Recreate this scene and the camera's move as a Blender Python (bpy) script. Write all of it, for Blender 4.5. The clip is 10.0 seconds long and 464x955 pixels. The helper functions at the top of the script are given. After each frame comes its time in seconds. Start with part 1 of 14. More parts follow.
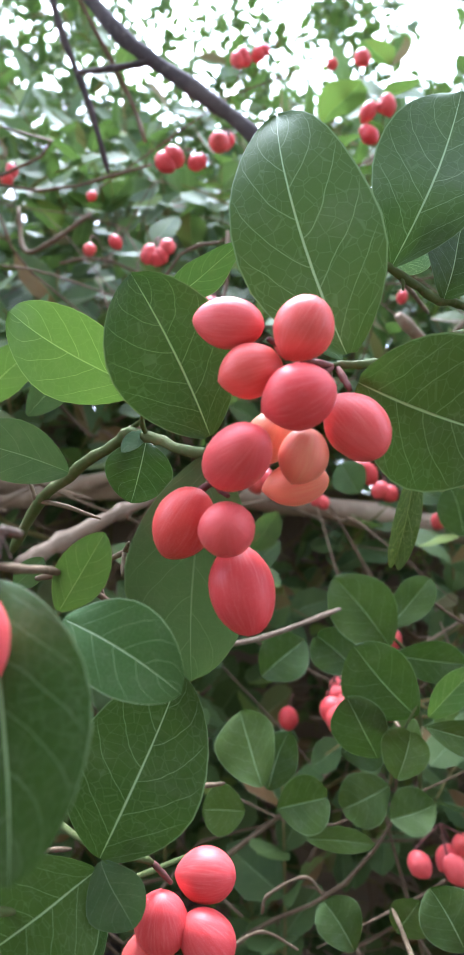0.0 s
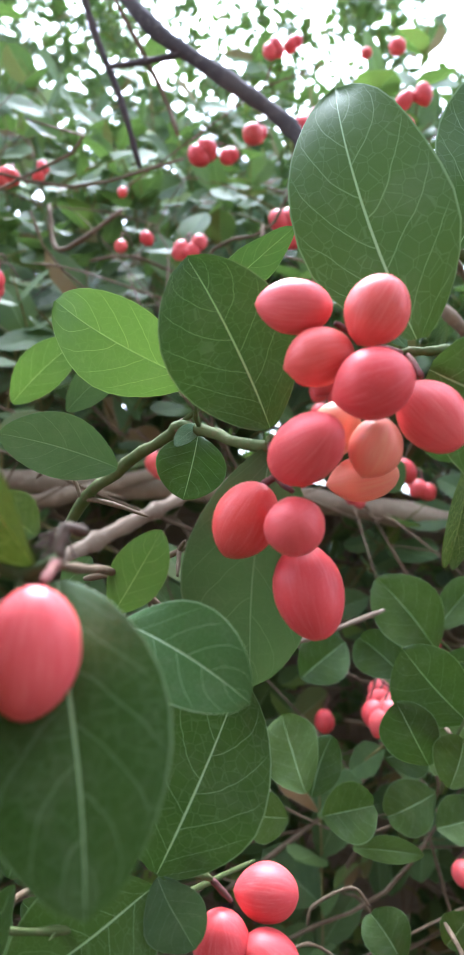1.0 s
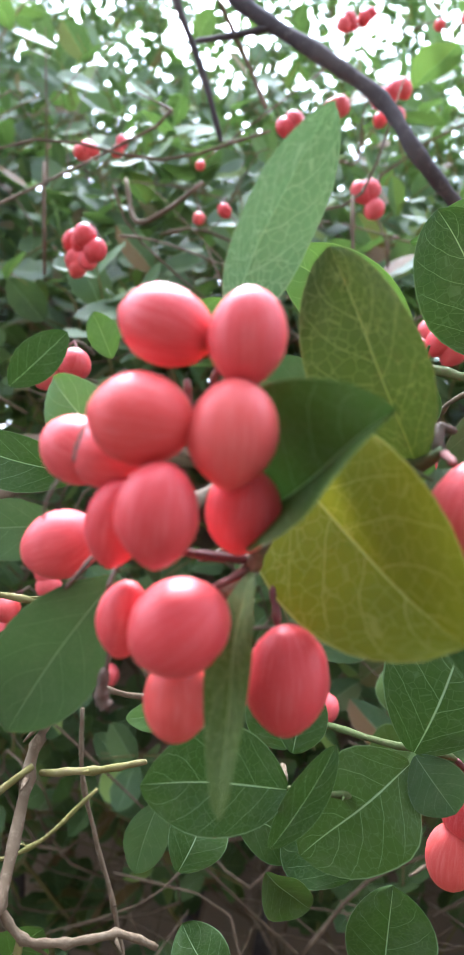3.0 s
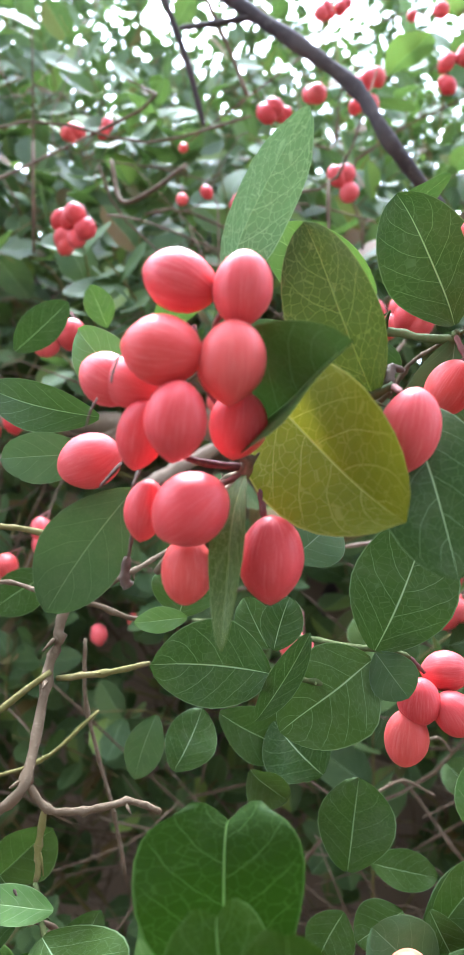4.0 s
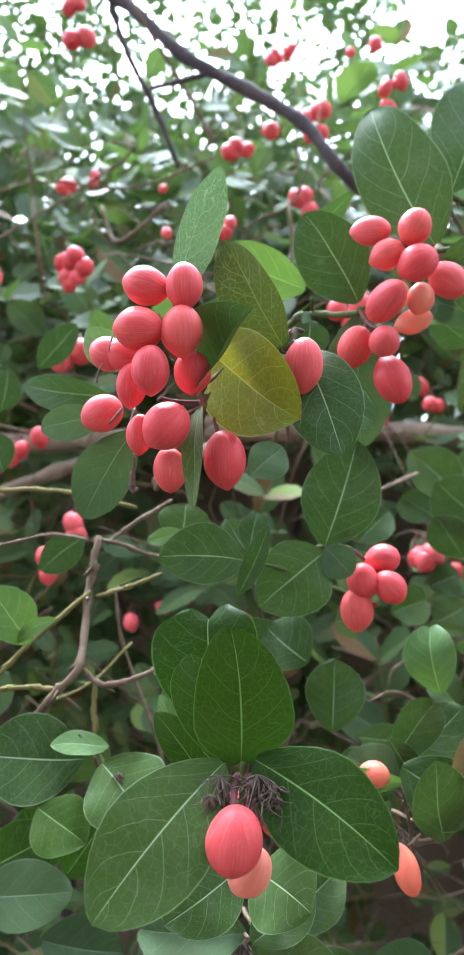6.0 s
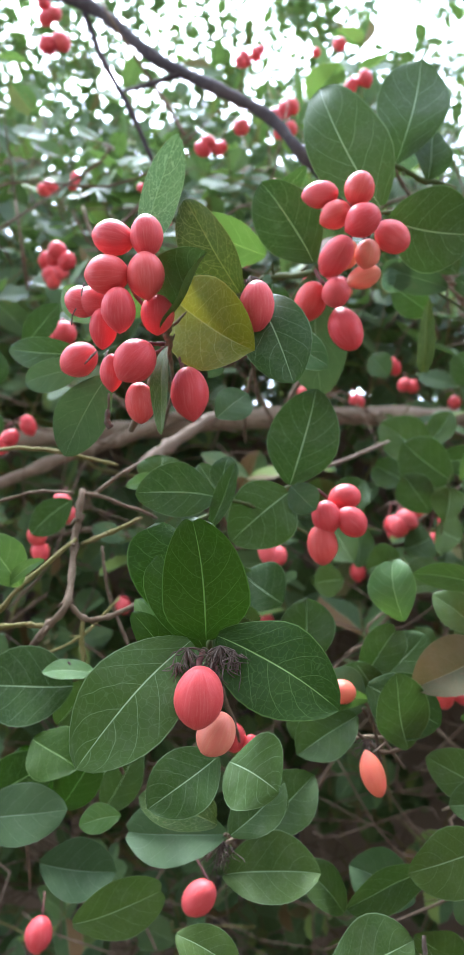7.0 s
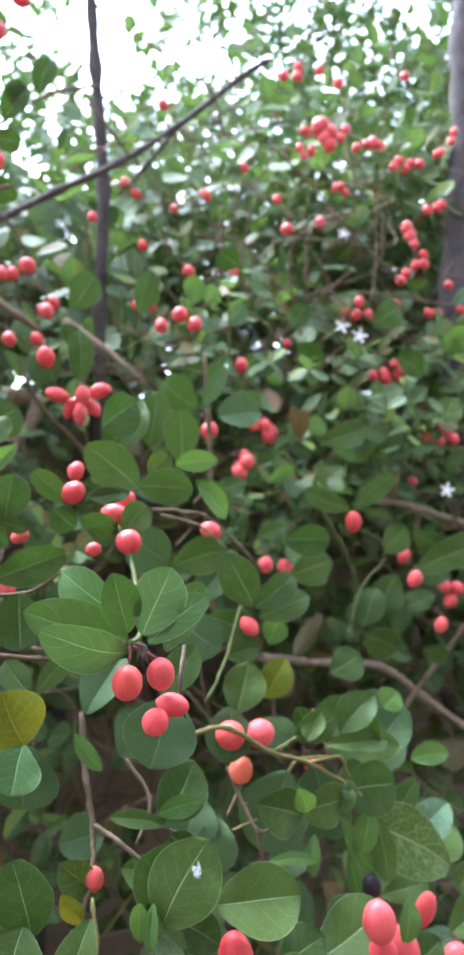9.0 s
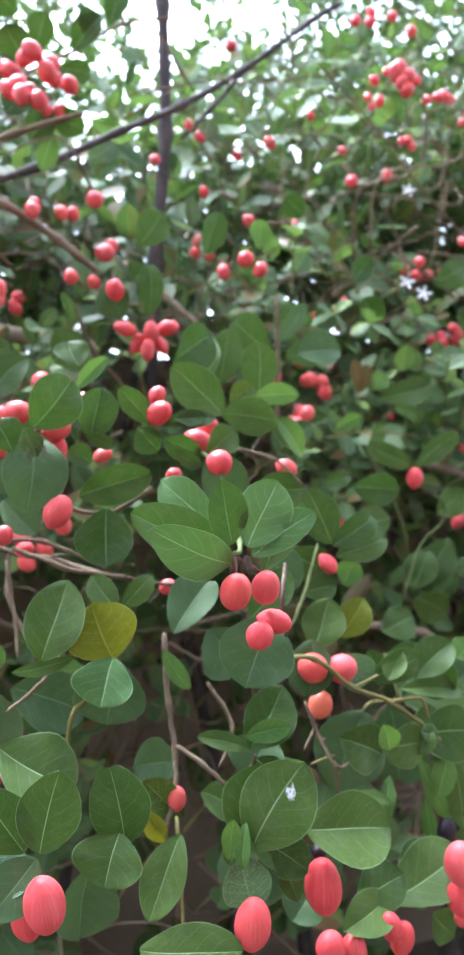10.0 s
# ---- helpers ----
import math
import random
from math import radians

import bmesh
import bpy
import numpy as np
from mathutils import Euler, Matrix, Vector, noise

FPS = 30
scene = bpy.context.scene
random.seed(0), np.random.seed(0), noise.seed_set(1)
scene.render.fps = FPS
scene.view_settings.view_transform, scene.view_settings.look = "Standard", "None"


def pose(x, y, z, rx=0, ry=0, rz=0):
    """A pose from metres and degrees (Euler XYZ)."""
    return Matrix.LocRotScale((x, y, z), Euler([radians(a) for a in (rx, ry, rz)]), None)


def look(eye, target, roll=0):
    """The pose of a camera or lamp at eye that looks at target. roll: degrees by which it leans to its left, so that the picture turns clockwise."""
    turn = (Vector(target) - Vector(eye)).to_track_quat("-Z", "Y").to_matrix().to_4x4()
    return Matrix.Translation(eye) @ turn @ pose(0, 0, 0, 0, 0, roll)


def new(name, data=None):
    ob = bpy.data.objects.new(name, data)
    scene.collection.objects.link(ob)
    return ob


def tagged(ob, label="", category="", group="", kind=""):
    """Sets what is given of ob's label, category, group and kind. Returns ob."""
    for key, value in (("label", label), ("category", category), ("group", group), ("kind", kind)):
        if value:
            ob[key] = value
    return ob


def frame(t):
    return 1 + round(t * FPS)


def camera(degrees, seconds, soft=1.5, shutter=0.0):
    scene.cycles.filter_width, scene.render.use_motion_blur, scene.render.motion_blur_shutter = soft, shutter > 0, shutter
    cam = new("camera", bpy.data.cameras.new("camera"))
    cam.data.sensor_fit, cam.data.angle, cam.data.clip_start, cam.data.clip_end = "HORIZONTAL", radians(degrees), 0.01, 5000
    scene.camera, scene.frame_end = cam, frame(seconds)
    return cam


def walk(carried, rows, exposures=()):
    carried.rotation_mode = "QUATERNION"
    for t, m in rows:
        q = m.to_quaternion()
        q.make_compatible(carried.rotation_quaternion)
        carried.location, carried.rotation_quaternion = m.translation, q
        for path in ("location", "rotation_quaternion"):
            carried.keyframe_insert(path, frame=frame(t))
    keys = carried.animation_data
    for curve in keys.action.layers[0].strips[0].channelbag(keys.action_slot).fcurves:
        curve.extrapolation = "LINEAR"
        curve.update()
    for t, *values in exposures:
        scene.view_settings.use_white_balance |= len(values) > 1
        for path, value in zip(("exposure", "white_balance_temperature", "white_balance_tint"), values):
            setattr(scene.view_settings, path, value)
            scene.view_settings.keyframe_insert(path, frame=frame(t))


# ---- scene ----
cam = camera(36.23, 10.0)
PATH = [
    (0, (0.0277, 0.0382, 1.3378), (0.0258, 1.0376, 1.3707), 5.26),
    (0.5, (0.0265, 0.0487, 1.3349), (0.0529, 1.0471, 1.3839), 6.10),
    (1, (0.0196, 0.0470, 1.3362), (-0.0148, 1.0459, 1.3661), 5.12),
    (1.5, (0.0004, 0.0468, 1.3280), (-0.0413, 1.0453, 1.3627), 4.67),
    (2, (-0.0220, 0.0402, 1.3265), (-0.0808, 1.0382, 1.3498), 5.72),
    (2.5, (-0.0285, 0.0336, 1.3169), (-0.0936, 1.0312, 1.3404), 5.29),
    (2.7, (-0.0327, 0.0317, 1.3186), (-0.0758, 1.0307, 1.3293), 4.74),
    (3.8, (-0.0367, -0.0001, 1.3127), (-0.0778, 0.9991, 1.3057), 5.22),
    (4, (-0.0366, -0.0053, 1.3066), (-0.0446, 0.9946, 1.2896), 4.90),
    (4.5, (-0.0372, -0.0217, 1.2967), (-0.0605, 0.9778, 1.2762), 2.96),
    (5, (-0.0356, -0.0459, 1.2897), (-0.0879, 0.9527, 1.2819), 1.44),
    (5.5, (-0.0248, -0.0682, 1.2917), (-0.0764, 0.9304, 1.2910), 0.37),
    (6, (-0.0185, -0.0791, 1.2804), (-0.0568, 0.9200, 1.2954), -1.00),
    (6.2, (-0.0172, -0.0853, 1.2825), (-0.0416, 0.9143, 1.2941), -1.39),
    (7.3, (-0.0045, -0.1145, 1.2463), (-0.0274, 0.8839, 1.2981), -3.71),
    (7.5, (0.0008, -0.1272, 1.2465), (0.0084, 0.8707, 1.3109), -3.47),
    (8, (0.0464, -0.1516, 1.2311), (0.1206, 0.8435, 1.2964), -4.84),
    (8.2, (0.0706, -0.1561, 1.2202), (0.2072, 0.8338, 1.2576), -5.07),
    (8.5, (0.1132, -0.1739, 1.2141), (0.3581, 0.7956, 1.2138), -5.32),
    (8.7, (0.1452, -0.1890, 1.2125), (0.4670, 0.7577, 1.1972), -5.08),
    (9, (0.1852, -0.2114, 1.2174), (0.5885, 0.7036, 1.2048), -3.65),
    (9.5, (0.2181, -0.2065, 1.2125), (0.6399, 0.6980, 1.1494), -1.98),
    (10, (0.1579, -0.1868, 1.1932), (0.5317, 0.7397, 1.1492), -0.94),
]
walk(cam, [(t, look(eye, target, roll)) for t, eye, target, roll in PATH], [(0.0, 3.11, 5200, 10), (2.5, 3.22, 5200, 10), (4.0, 3.39, 5200, 10), (5.0, 3.54, 5200, 10), (5.5, 3.46, 5200, 10), (6.0, 3.28, 5200, 10), (7.5, 3.06, 5200, 10), (8.5, 3.35, 5200, 10), (10.0, 3.37, 5200, 10)])

# ---- lens opening: near focus, soft distance ----
cam.data.dof.use_dof = True
cam.data.dof.focus_distance = 0.188
cam.data.dof.aperture_fstop = 34.0

# ---- sky and sun: bright hazy day, veiled sun almost overhead ----
SUN_EL, SUN_ROT = 55.0, -14.0
world = bpy.data.worlds.new("sky")
scene.world = world
world.use_nodes = True
wt = world.node_tree
wt.nodes.clear()
sky = wt.nodes.new("ShaderNodeTexSky")
sky.sky_type = "NISHITA"
sky.sun_disc = False
sky.sun_elevation, sky.sun_rotation = radians(SUN_EL), radians(SUN_ROT)
sky.air_density, sky.dust_density, sky.ozone_density = 1.0, 4.0, 1.0
bg = wt.nodes.new("ShaderNodeBackground")
bg.inputs["Strength"].default_value = 0.15
wo = wt.nodes.new("ShaderNodeOutputWorld")
haze = wt.nodes.new("ShaderNodeHueSaturation")
haze.inputs["Saturation"].default_value = 0.22
wt.links.new(sky.outputs[0], haze.inputs["Color"])
wt.links.new(haze.outputs[0], bg.inputs["Color"])
wt.links.new(bg.outputs[0], wo.inputs["Surface"])

sun = new("sun", bpy.data.lights.new("sun", "SUN"))
sun.data.energy, sun.data.angle, sun.data.color = 1.5, radians(24.0), (1.0, 0.95, 0.86)
a, e = radians(SUN_ROT), radians(SUN_EL)
sun.matrix_world = look((math.sin(a) * math.cos(e) * 5, math.cos(a) * math.cos(e) * 5, math.sin(e) * 5 + 1), (0, 0, 1))


# ---- materials ----
class Net:
    """Short hand for building one material's nodes."""

    def __init__(self, name):
        self.mat = bpy.data.materials.new(name)
        self.mat.use_nodes = True
        self.t = self.mat.node_tree
        self.t.nodes.clear()

    def node(self, kind, operation="", interpolation_type="", data_type="", blend_type="", feature=""):
        n = self.t.nodes.new(kind)
        if operation:
            n.operation = operation
        if interpolation_type:
            n.interpolation_type = interpolation_type
        if data_type:
            n.data_type = data_type
        if blend_type:
            n.blend_type = blend_type
        if feature:
            n.feature = feature
        return n

    def put(self, socket, value):
        if isinstance(value, bpy.types.NodeSocket):
            self.t.links.new(value, socket)
        else:
            socket.default_value = value

    def math(self, op, a, b=0.0, c=0.0):
        n = self.node("ShaderNodeMath", operation=op)
        for i, v in enumerate((a, b, c)):
            self.put(n.inputs[i], v)
        return n.outputs[0]

    def ramp(self, x, lo, hi, to0=0.0, to1=1.0):
        n = self.node("ShaderNodeMapRange", interpolation_type="SMOOTHSTEP")
        for i, v in enumerate((x, lo, hi, to0, to1)):
            self.put(n.inputs[i], v)
        return n.outputs[0]

    def mix(self, fac, a, b, blend="MIX"):
        n = self.node("ShaderNodeMix", data_type="RGBA", blend_type=blend)
        self.put(n.inputs[0], fac)
        self.put(n.inputs[6], (*a, 1.0) if isinstance(a, tuple) else a)
        self.put(n.inputs[7], (*b, 1.0) if isinstance(b, tuple) else b)
        return n.outputs[2]

    def noise(self, scale, detail=2.0, vector=None, rough=0.5):
        n = self.node("ShaderNodeTexNoise")
        n.inputs["Scale"].default_value, n.inputs["Detail"].default_value, n.inputs["Roughness"].default_value = scale, detail, rough
        if vector is not None:
            self.t.links.new(vector, n.inputs["Vector"])
        return n.outputs["Fac"]

    def coords(self, which):
        return self.node("ShaderNodeTexCoord").outputs[which]

    def finish(self, shader):
        out = self.node("ShaderNodeOutputMaterial")
        self.t.links.new(shader, out.inputs["Surface"])
        return self.mat


def leaf_material(name, dark, light, vein, through_colour, see=0.16, gloss=0.46, joined=False, spots=0.0, ribs=0.17, net_ribs=0.05, midrib=0.6, edge=0.34, dust_haze=0.16, sheen=0.17):
    """A leaf blade: midrib, side veins, fine net, blotches, light shining through."""
    n = Net(name)
    uv = n.coords("UV")
    sep = n.node("ShaderNodeSeparateXYZ")
    n.put(sep.inputs[0], uv)
    u, v = sep.outputs[0], sep.outputs[1]
    if joined:
        rnd = n.node("ShaderNodeNewGeometry").outputs["Random Per Island"]
    else:
        rnd = n.node("ShaderNodeObjectInfo").outputs["Random"]
    off = n.math("MULTIPLY", rnd, 37.0)
    shift = n.node("ShaderNodeCombineXYZ")
    n.put(shift.inputs[0], n.math("MULTIPLY_ADD", u, 0.55, off))
    n.put(shift.inputs[1], v)
    n.put(shift.inputs[2], off)
    p = shift.outputs[0]
    x = n.math("ABSOLUTE", n.math("MULTIPLY_ADD", u, 2.0, -1.0))
    side = n.math("SIGN", n.math("SUBTRACT", u, 0.5))
    wob = n.math("MULTIPLY_ADD", n.noise(5.0, 2.0, p), 0.07, -0.035)
    mid = n.ramp(x, n.math("MULTIPLY_ADD", v, -0.009, 0.013), n.math("MULTIPLY_ADD", v, -0.016, 0.031), 1.0, 0.0)
    s = n.math("ADD", n.math("SUBTRACT", v, n.math("MULTIPLY", n.math("POWER", x, 1.25), 0.33)), wob)
    s = n.math("ADD", s, n.math("MULTIPLY", side, 0.035))
    fr = n.math("ABSOLUTE", n.math("SUBTRACT", n.math("FRACT", n.math("MULTIPLY", s, 5.4)), 0.5))
    lat = n.math("MULTIPLY", n.ramp(fr, 0.005, 0.024, 1.0, 0.0), n.ramp(x, 0.75, 1.0, 1.0, 0.1))
    vor = n.node("ShaderNodeTexVoronoi", feature="DISTANCE_TO_EDGE")
    vor.inputs["Scale"].default_value = 19.0
    n.put(vor.inputs["Vector"], p)
    net = n.ramp(vor.outputs["Distance"], 0.012, 0.045, 1.0, 0.0)
    rim = n.ramp(x, 0.965, 0.99)
    veins = n.math("MAXIMUM", n.math("MULTIPLY", mid, midrib), n.math("MAXIMUM", n.math("MULTIPLY", lat, ribs), n.math("MULTIPLY", net, net_ribs)))
    veins = n.math("MAXIMUM", veins, n.math("MULTIPLY", rim, edge))
    blot = n.noise(3.5, 3.0, p)
    tone = n.mix(n.ramp(n.math("ADD", n.math("MULTIPLY", blot, 0.6), n.math("MULTIPLY", rnd, 0.5)), 0.25, 0.85), dark, light)
    fine = n.noise(60.0, 2.0, p)
    tone = n.mix(n.math("MULTIPLY", n.ramp(fine, 0.4, 0.75), 0.25), tone, light)
    if spots:
        sp = n.ramp(n.noise(22.0, 3.0, p, 0.7), 0.60, 0.68)
        tone = n.mix(n.math("MULTIPLY", sp, spots), tone, (0.10, 0.055, 0.02))
    if joined:
        old = n.ramp(n.math("FRACT", n.math("MULTIPLY", rnd, 23.0)), 0.86, 0.97)
        tone = n.mix(n.math("MULTIPLY", old, 0.85), tone, (0.17, 0.075, 0.03))
        tone = n.mix(n.ramp(n.math("FRACT", n.math("MULTIPLY", rnd, 61.0)), 0.9, 0.95), tone, (0.16, 0.21, 0.04))
    # Dust patches, spread wider so their grey also stands for a pale haze.
    dust_veil = n.ramp(n.noise(5.0, 5.0, p, 0.7), 0.42, 0.78)
    tone = n.mix(n.math("MULTIPLY", dust_veil, dust_haze), tone, (0.16, 0.16, 0.11))
    colour = n.mix(veins, tone, vein)
    bump = n.node("ShaderNodeBump")
    bump.inputs["Strength"].default_value, bump.inputs["Distance"].default_value = 0.35, 0.0006
    n.put(bump.inputs["Height"], n.math("ADD", n.math("MULTIPLY", veins, -0.8), n.math("MULTIPLY", fine, 0.25)))
    b = n.node("ShaderNodeBsdfPrincipled")
    n.put(b.inputs["Base Color"], colour)
    n.put(b.inputs["Roughness"], n.math("MULTIPLY_ADD", blot, 0.2, gloss))
    b.inputs["Specular IOR Level"].default_value = sheen
    n.put(b.inputs["Normal"], bump.outputs[0])
    tr = n.node("ShaderNodeBsdfTranslucent")
    n.put(tr.inputs["Color"], n.mix(n.math("MULTIPLY", veins, 0.5), through_colour, tuple(c * 0.6 for c in through_colour)))
    m = n.node("ShaderNodeMixShader")
    m.inputs[0].default_value = see
    n.t.links.new(b.outputs[0], m.inputs[1])
    n.t.links.new(tr.outputs[0], m.inputs[2])
    return n.finish(m.outputs[0])


VEIN = (0.33, 0.44, 0.22)
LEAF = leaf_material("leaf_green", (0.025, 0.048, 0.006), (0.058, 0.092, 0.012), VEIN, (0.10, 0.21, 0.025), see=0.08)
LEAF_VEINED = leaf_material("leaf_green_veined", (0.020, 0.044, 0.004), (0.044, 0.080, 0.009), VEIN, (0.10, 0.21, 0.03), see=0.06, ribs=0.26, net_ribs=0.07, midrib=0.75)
LEAF_DEEP = leaf_material("leaf_deep_green", (0.012, 0.030, 0.0006), (0.025, 0.050, 0.0012), (0.20, 0.32, 0.08), (0.12, 0.32, 0.02), see=0.06, gloss=0.42, ribs=0.22, net_ribs=0.08, midrib=0.7, dust_haze=0.05, sheen=0.09)
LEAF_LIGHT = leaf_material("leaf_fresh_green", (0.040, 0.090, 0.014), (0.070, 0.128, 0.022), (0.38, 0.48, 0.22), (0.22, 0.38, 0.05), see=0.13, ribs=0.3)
# Sage blades; the front sprig's up-facing brightness is put into this lighter colour.
LEAF_SAGE_LIT = leaf_material("leaf_sage_lit", (0.046, 0.096, 0.022), (0.080, 0.142, 0.036), (0.36, 0.46, 0.26), (0.2, 0.38, 0.06), see=0.05, ribs=0.35, midrib=0.9, edge=0.6)
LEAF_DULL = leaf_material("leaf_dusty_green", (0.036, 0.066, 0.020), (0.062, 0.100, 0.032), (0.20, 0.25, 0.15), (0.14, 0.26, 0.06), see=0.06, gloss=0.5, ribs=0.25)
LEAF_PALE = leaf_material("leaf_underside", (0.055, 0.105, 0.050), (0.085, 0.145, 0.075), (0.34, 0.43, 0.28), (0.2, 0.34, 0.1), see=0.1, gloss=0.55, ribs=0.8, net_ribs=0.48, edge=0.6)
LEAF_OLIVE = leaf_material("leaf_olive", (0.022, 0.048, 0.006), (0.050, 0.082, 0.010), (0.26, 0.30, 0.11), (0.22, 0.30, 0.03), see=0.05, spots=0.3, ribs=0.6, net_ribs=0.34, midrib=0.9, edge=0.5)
LEAF_YELLOW = leaf_material("leaf_yellowing", (0.066, 0.086, 0.003), (0.148, 0.158, 0.005), (0.42, 0.41, 0.12), (0.48, 0.44, 0.02), see=0.14, spots=0.15, ribs=0.42, net_ribs=0.2, edge=0.55, dust_haze=0.06, sheen=0.08)
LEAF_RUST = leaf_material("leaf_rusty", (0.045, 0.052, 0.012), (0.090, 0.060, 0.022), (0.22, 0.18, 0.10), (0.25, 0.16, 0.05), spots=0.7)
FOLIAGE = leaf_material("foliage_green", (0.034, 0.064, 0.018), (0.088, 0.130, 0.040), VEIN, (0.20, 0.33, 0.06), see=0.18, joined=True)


def berry_material(name, ripe, blush, speck, warm=0.0):
    """Thin waxy fruit skin: fine pale specks, faint lengthwise streaks, darker tip."""
    n = Net(name)
    ob = n.coords("Object")
    rnd = n.node("ShaderNodeObjectInfo").outputs["Random"]
    sep = n.node("ShaderNodeSeparateXYZ")
    n.put(sep.inputs[0], ob)
    ang = n.math("ARCTAN2", sep.outputs[1], sep.outputs[0])
    pos = n.node("ShaderNodeCombineXYZ")
    n.put(pos.inputs[0], n.math("MULTIPLY", n.math("COSINE", ang), 3.0))
    n.put(pos.inputs[1], n.math("MULTIPLY", n.math("SINE", ang), 3.0))
    n.put(pos.inputs[2], n.math("MULTIPLY_ADD", rnd, 50.0, n.math("MULTIPLY", sep.outputs[2], 0.55)))
    streak = n.noise(2.2, 4.0, pos.outputs[0], 0.6)
    blotch = n.noise(2.0, 2.0, ob)
    c = n.mix(n.ramp(n.math("ADD", n.math("MULTIPLY", streak, 0.6), n.math("MULTIPLY", rnd, 0.4)), 0.3, 0.8), ripe, blush)
    c = n.mix(n.math("MULTIPLY", n.ramp(blotch, 0.45, 0.75), 0.35), c, blush)
    if warm:
        c = n.mix(n.math("MULTIPLY", n.ramp(n.math("FRACT", n.math("MULTIPLY", rnd, 7.3)), 0.62, 0.95), warm), c, (0.64, 0.105, 0.038))
    dots = n.ramp(n.noise(95.0, 2.0, ob, 0.6), 0.54, 0.70)
    c = n.mix(n.math("MULTIPLY", dots, 0.28), c, speck)
    ridge = n.noise(4.5, 4.0, pos.outputs[0], 0.65)
    c = n.mix(n.math("MULTIPLY", n.ramp(ridge, 0.48, 0.70), 0.19), c, speck)
    tip = n.ramp(sep.outputs[2], -0.503, -0.488, 1.0, 0.0)
    c = n.mix(n.math("MULTIPLY", tip, 0.7), c, (0.14, 0.05, 0.03))
    bump = n.node("ShaderNodeBump")
    bump.inputs["Strength"].default_value, bump.inputs["Distance"].default_value = 0.12, 0.0008
    n.put(bump.inputs["Height"], n.math("ADD", streak, n.math("MULTIPLY", dots, 0.3)))
    b = n.node("ShaderNodeBsdfPrincipled")
    n.put(b.inputs["Base Color"], c)
    n.put(b.inputs["Roughness"], n.math("MULTIPLY_ADD", streak, 0.15, 0.36))
    b.inputs["Specular IOR Level"].default_value = 0.26
    b.inputs["Subsurface Weight"].default_value = 0.06
    b.inputs["Subsurface Radius"].default_value = (1.0, 0.35, 0.3)
    b.inputs["Subsurface Scale"].default_value = 0.004
    n.put(b.inputs["Normal"], bump.outputs[0])
    return n.finish(b.outputs[0])


RIPE = berry_material("berry_skin_coral", (0.55, 0.041, 0.045), (0.63, 0.090, 0.090), (0.84, 0.34, 0.32), 0.22)
PALE = berry_material("berry_skin_unripe", (0.68, 0.29, 0.15), (0.68, 0.18, 0.12), (0.76, 0.40, 0.26))
ORANGE = berry_material("berry_skin_orange", (0.72, 0.16, 0.08), (0.74, 0.10, 0.08), (0.80, 0.36, 0.22))
BLACK = berry_material("berry_skin_black", (0.015, 0.010, 0.014), (0.03, 0.02, 0.025), (0.06, 0.05, 0.06))


def bark_material(name, c0, c1, c2, scale=260.0):
    n = Net(name)
    ob = n.coords("Object")
    big, fine = n.noise(scale * 0.25, 3.0, ob), n.noise(scale * 2.0, 4.0, ob, 0.65)
    c = n.mix(n.ramp(big, 0.35, 0.7), c0, c1)
    c = n.mix(n.math("MULTIPLY", n.ramp(fine, 0.5, 0.75), 0.6), c, c2)
    bump = n.node("ShaderNodeBump")
    bump.inputs["Strength"].default_value, bump.inputs["Distance"].default_value = 0.6, 0.0006
    n.put(bump.inputs["Height"], n.math("ADD", fine, big))
    b = n.node("ShaderNodeBsdfPrincipled")
    n.put(b.inputs["Base Color"], c)
    b.inputs["Roughness"].default_value = 0.8
    b.inputs["Specular IOR Level"].default_value = 0.12
    n.put(b.inputs["Normal"], bump.outputs[0])
    return n.finish(b.outputs[0])


BARK = bark_material("twig_bark", (0.105, 0.072, 0.042), (0.165, 0.118, 0.074), (0.24, 0.185, 0.125))
YTWIG = bark_material("young_twig_bark", (0.14, 0.125, 0.035), (0.20, 0.165, 0.065), (0.23, 0.17, 0.10))
GREENTWIG = bark_material("green_twig_skin", (0.060, 0.080, 0.022), (0.095, 0.105, 0.036), (0.14, 0.11, 0.062))
DARKTWIG = bark_material("dark_twig_bark", (0.042, 0.058, 0.020), (0.075, 0.088, 0.036), (0.12, 0.105, 0.065))
PURPLE = bark_material("berry_stalk_skin", (0.09, 0.035, 0.035), (0.15, 0.06, 0.05), (0.17, 0.10, 0.05))
DARK = bark_material("withered_stalk", (0.075, 0.052, 0.038), (0.135, 0.10, 0.075), (0.22, 0.18, 0.14))
RAIL = bark_material("pale_bough_bark", (0.21, 0.155, 0.105), (0.32, 0.25, 0.175), (0.40, 0.33, 0.25), 60.0)
LIMB_DARK = bark_material("dark_bough_bark", (0.055, 0.045, 0.045), (0.095, 0.078, 0.074), (0.14, 0.12, 0.11), 90.0)
LIMB = bark_material("limb_bark", (0.16, 0.115, 0.08), (0.25, 0.185, 0.13), (0.34, 0.28, 0.21), 90.0)
DROP_N = Net("dried_dropping")
DROP_B = DROP_N.node("ShaderNodeBsdfPrincipled")
DROP_N.put(DROP_B.inputs["Base Color"], DROP_N.mix(DROP_N.ramp(DROP_N.noise(900.0, 3.0, DROP_N.coords("Object")), 0.38, 0.62), (0.14, 0.16, 0.11), (0.55, 0.55, 0.52)))
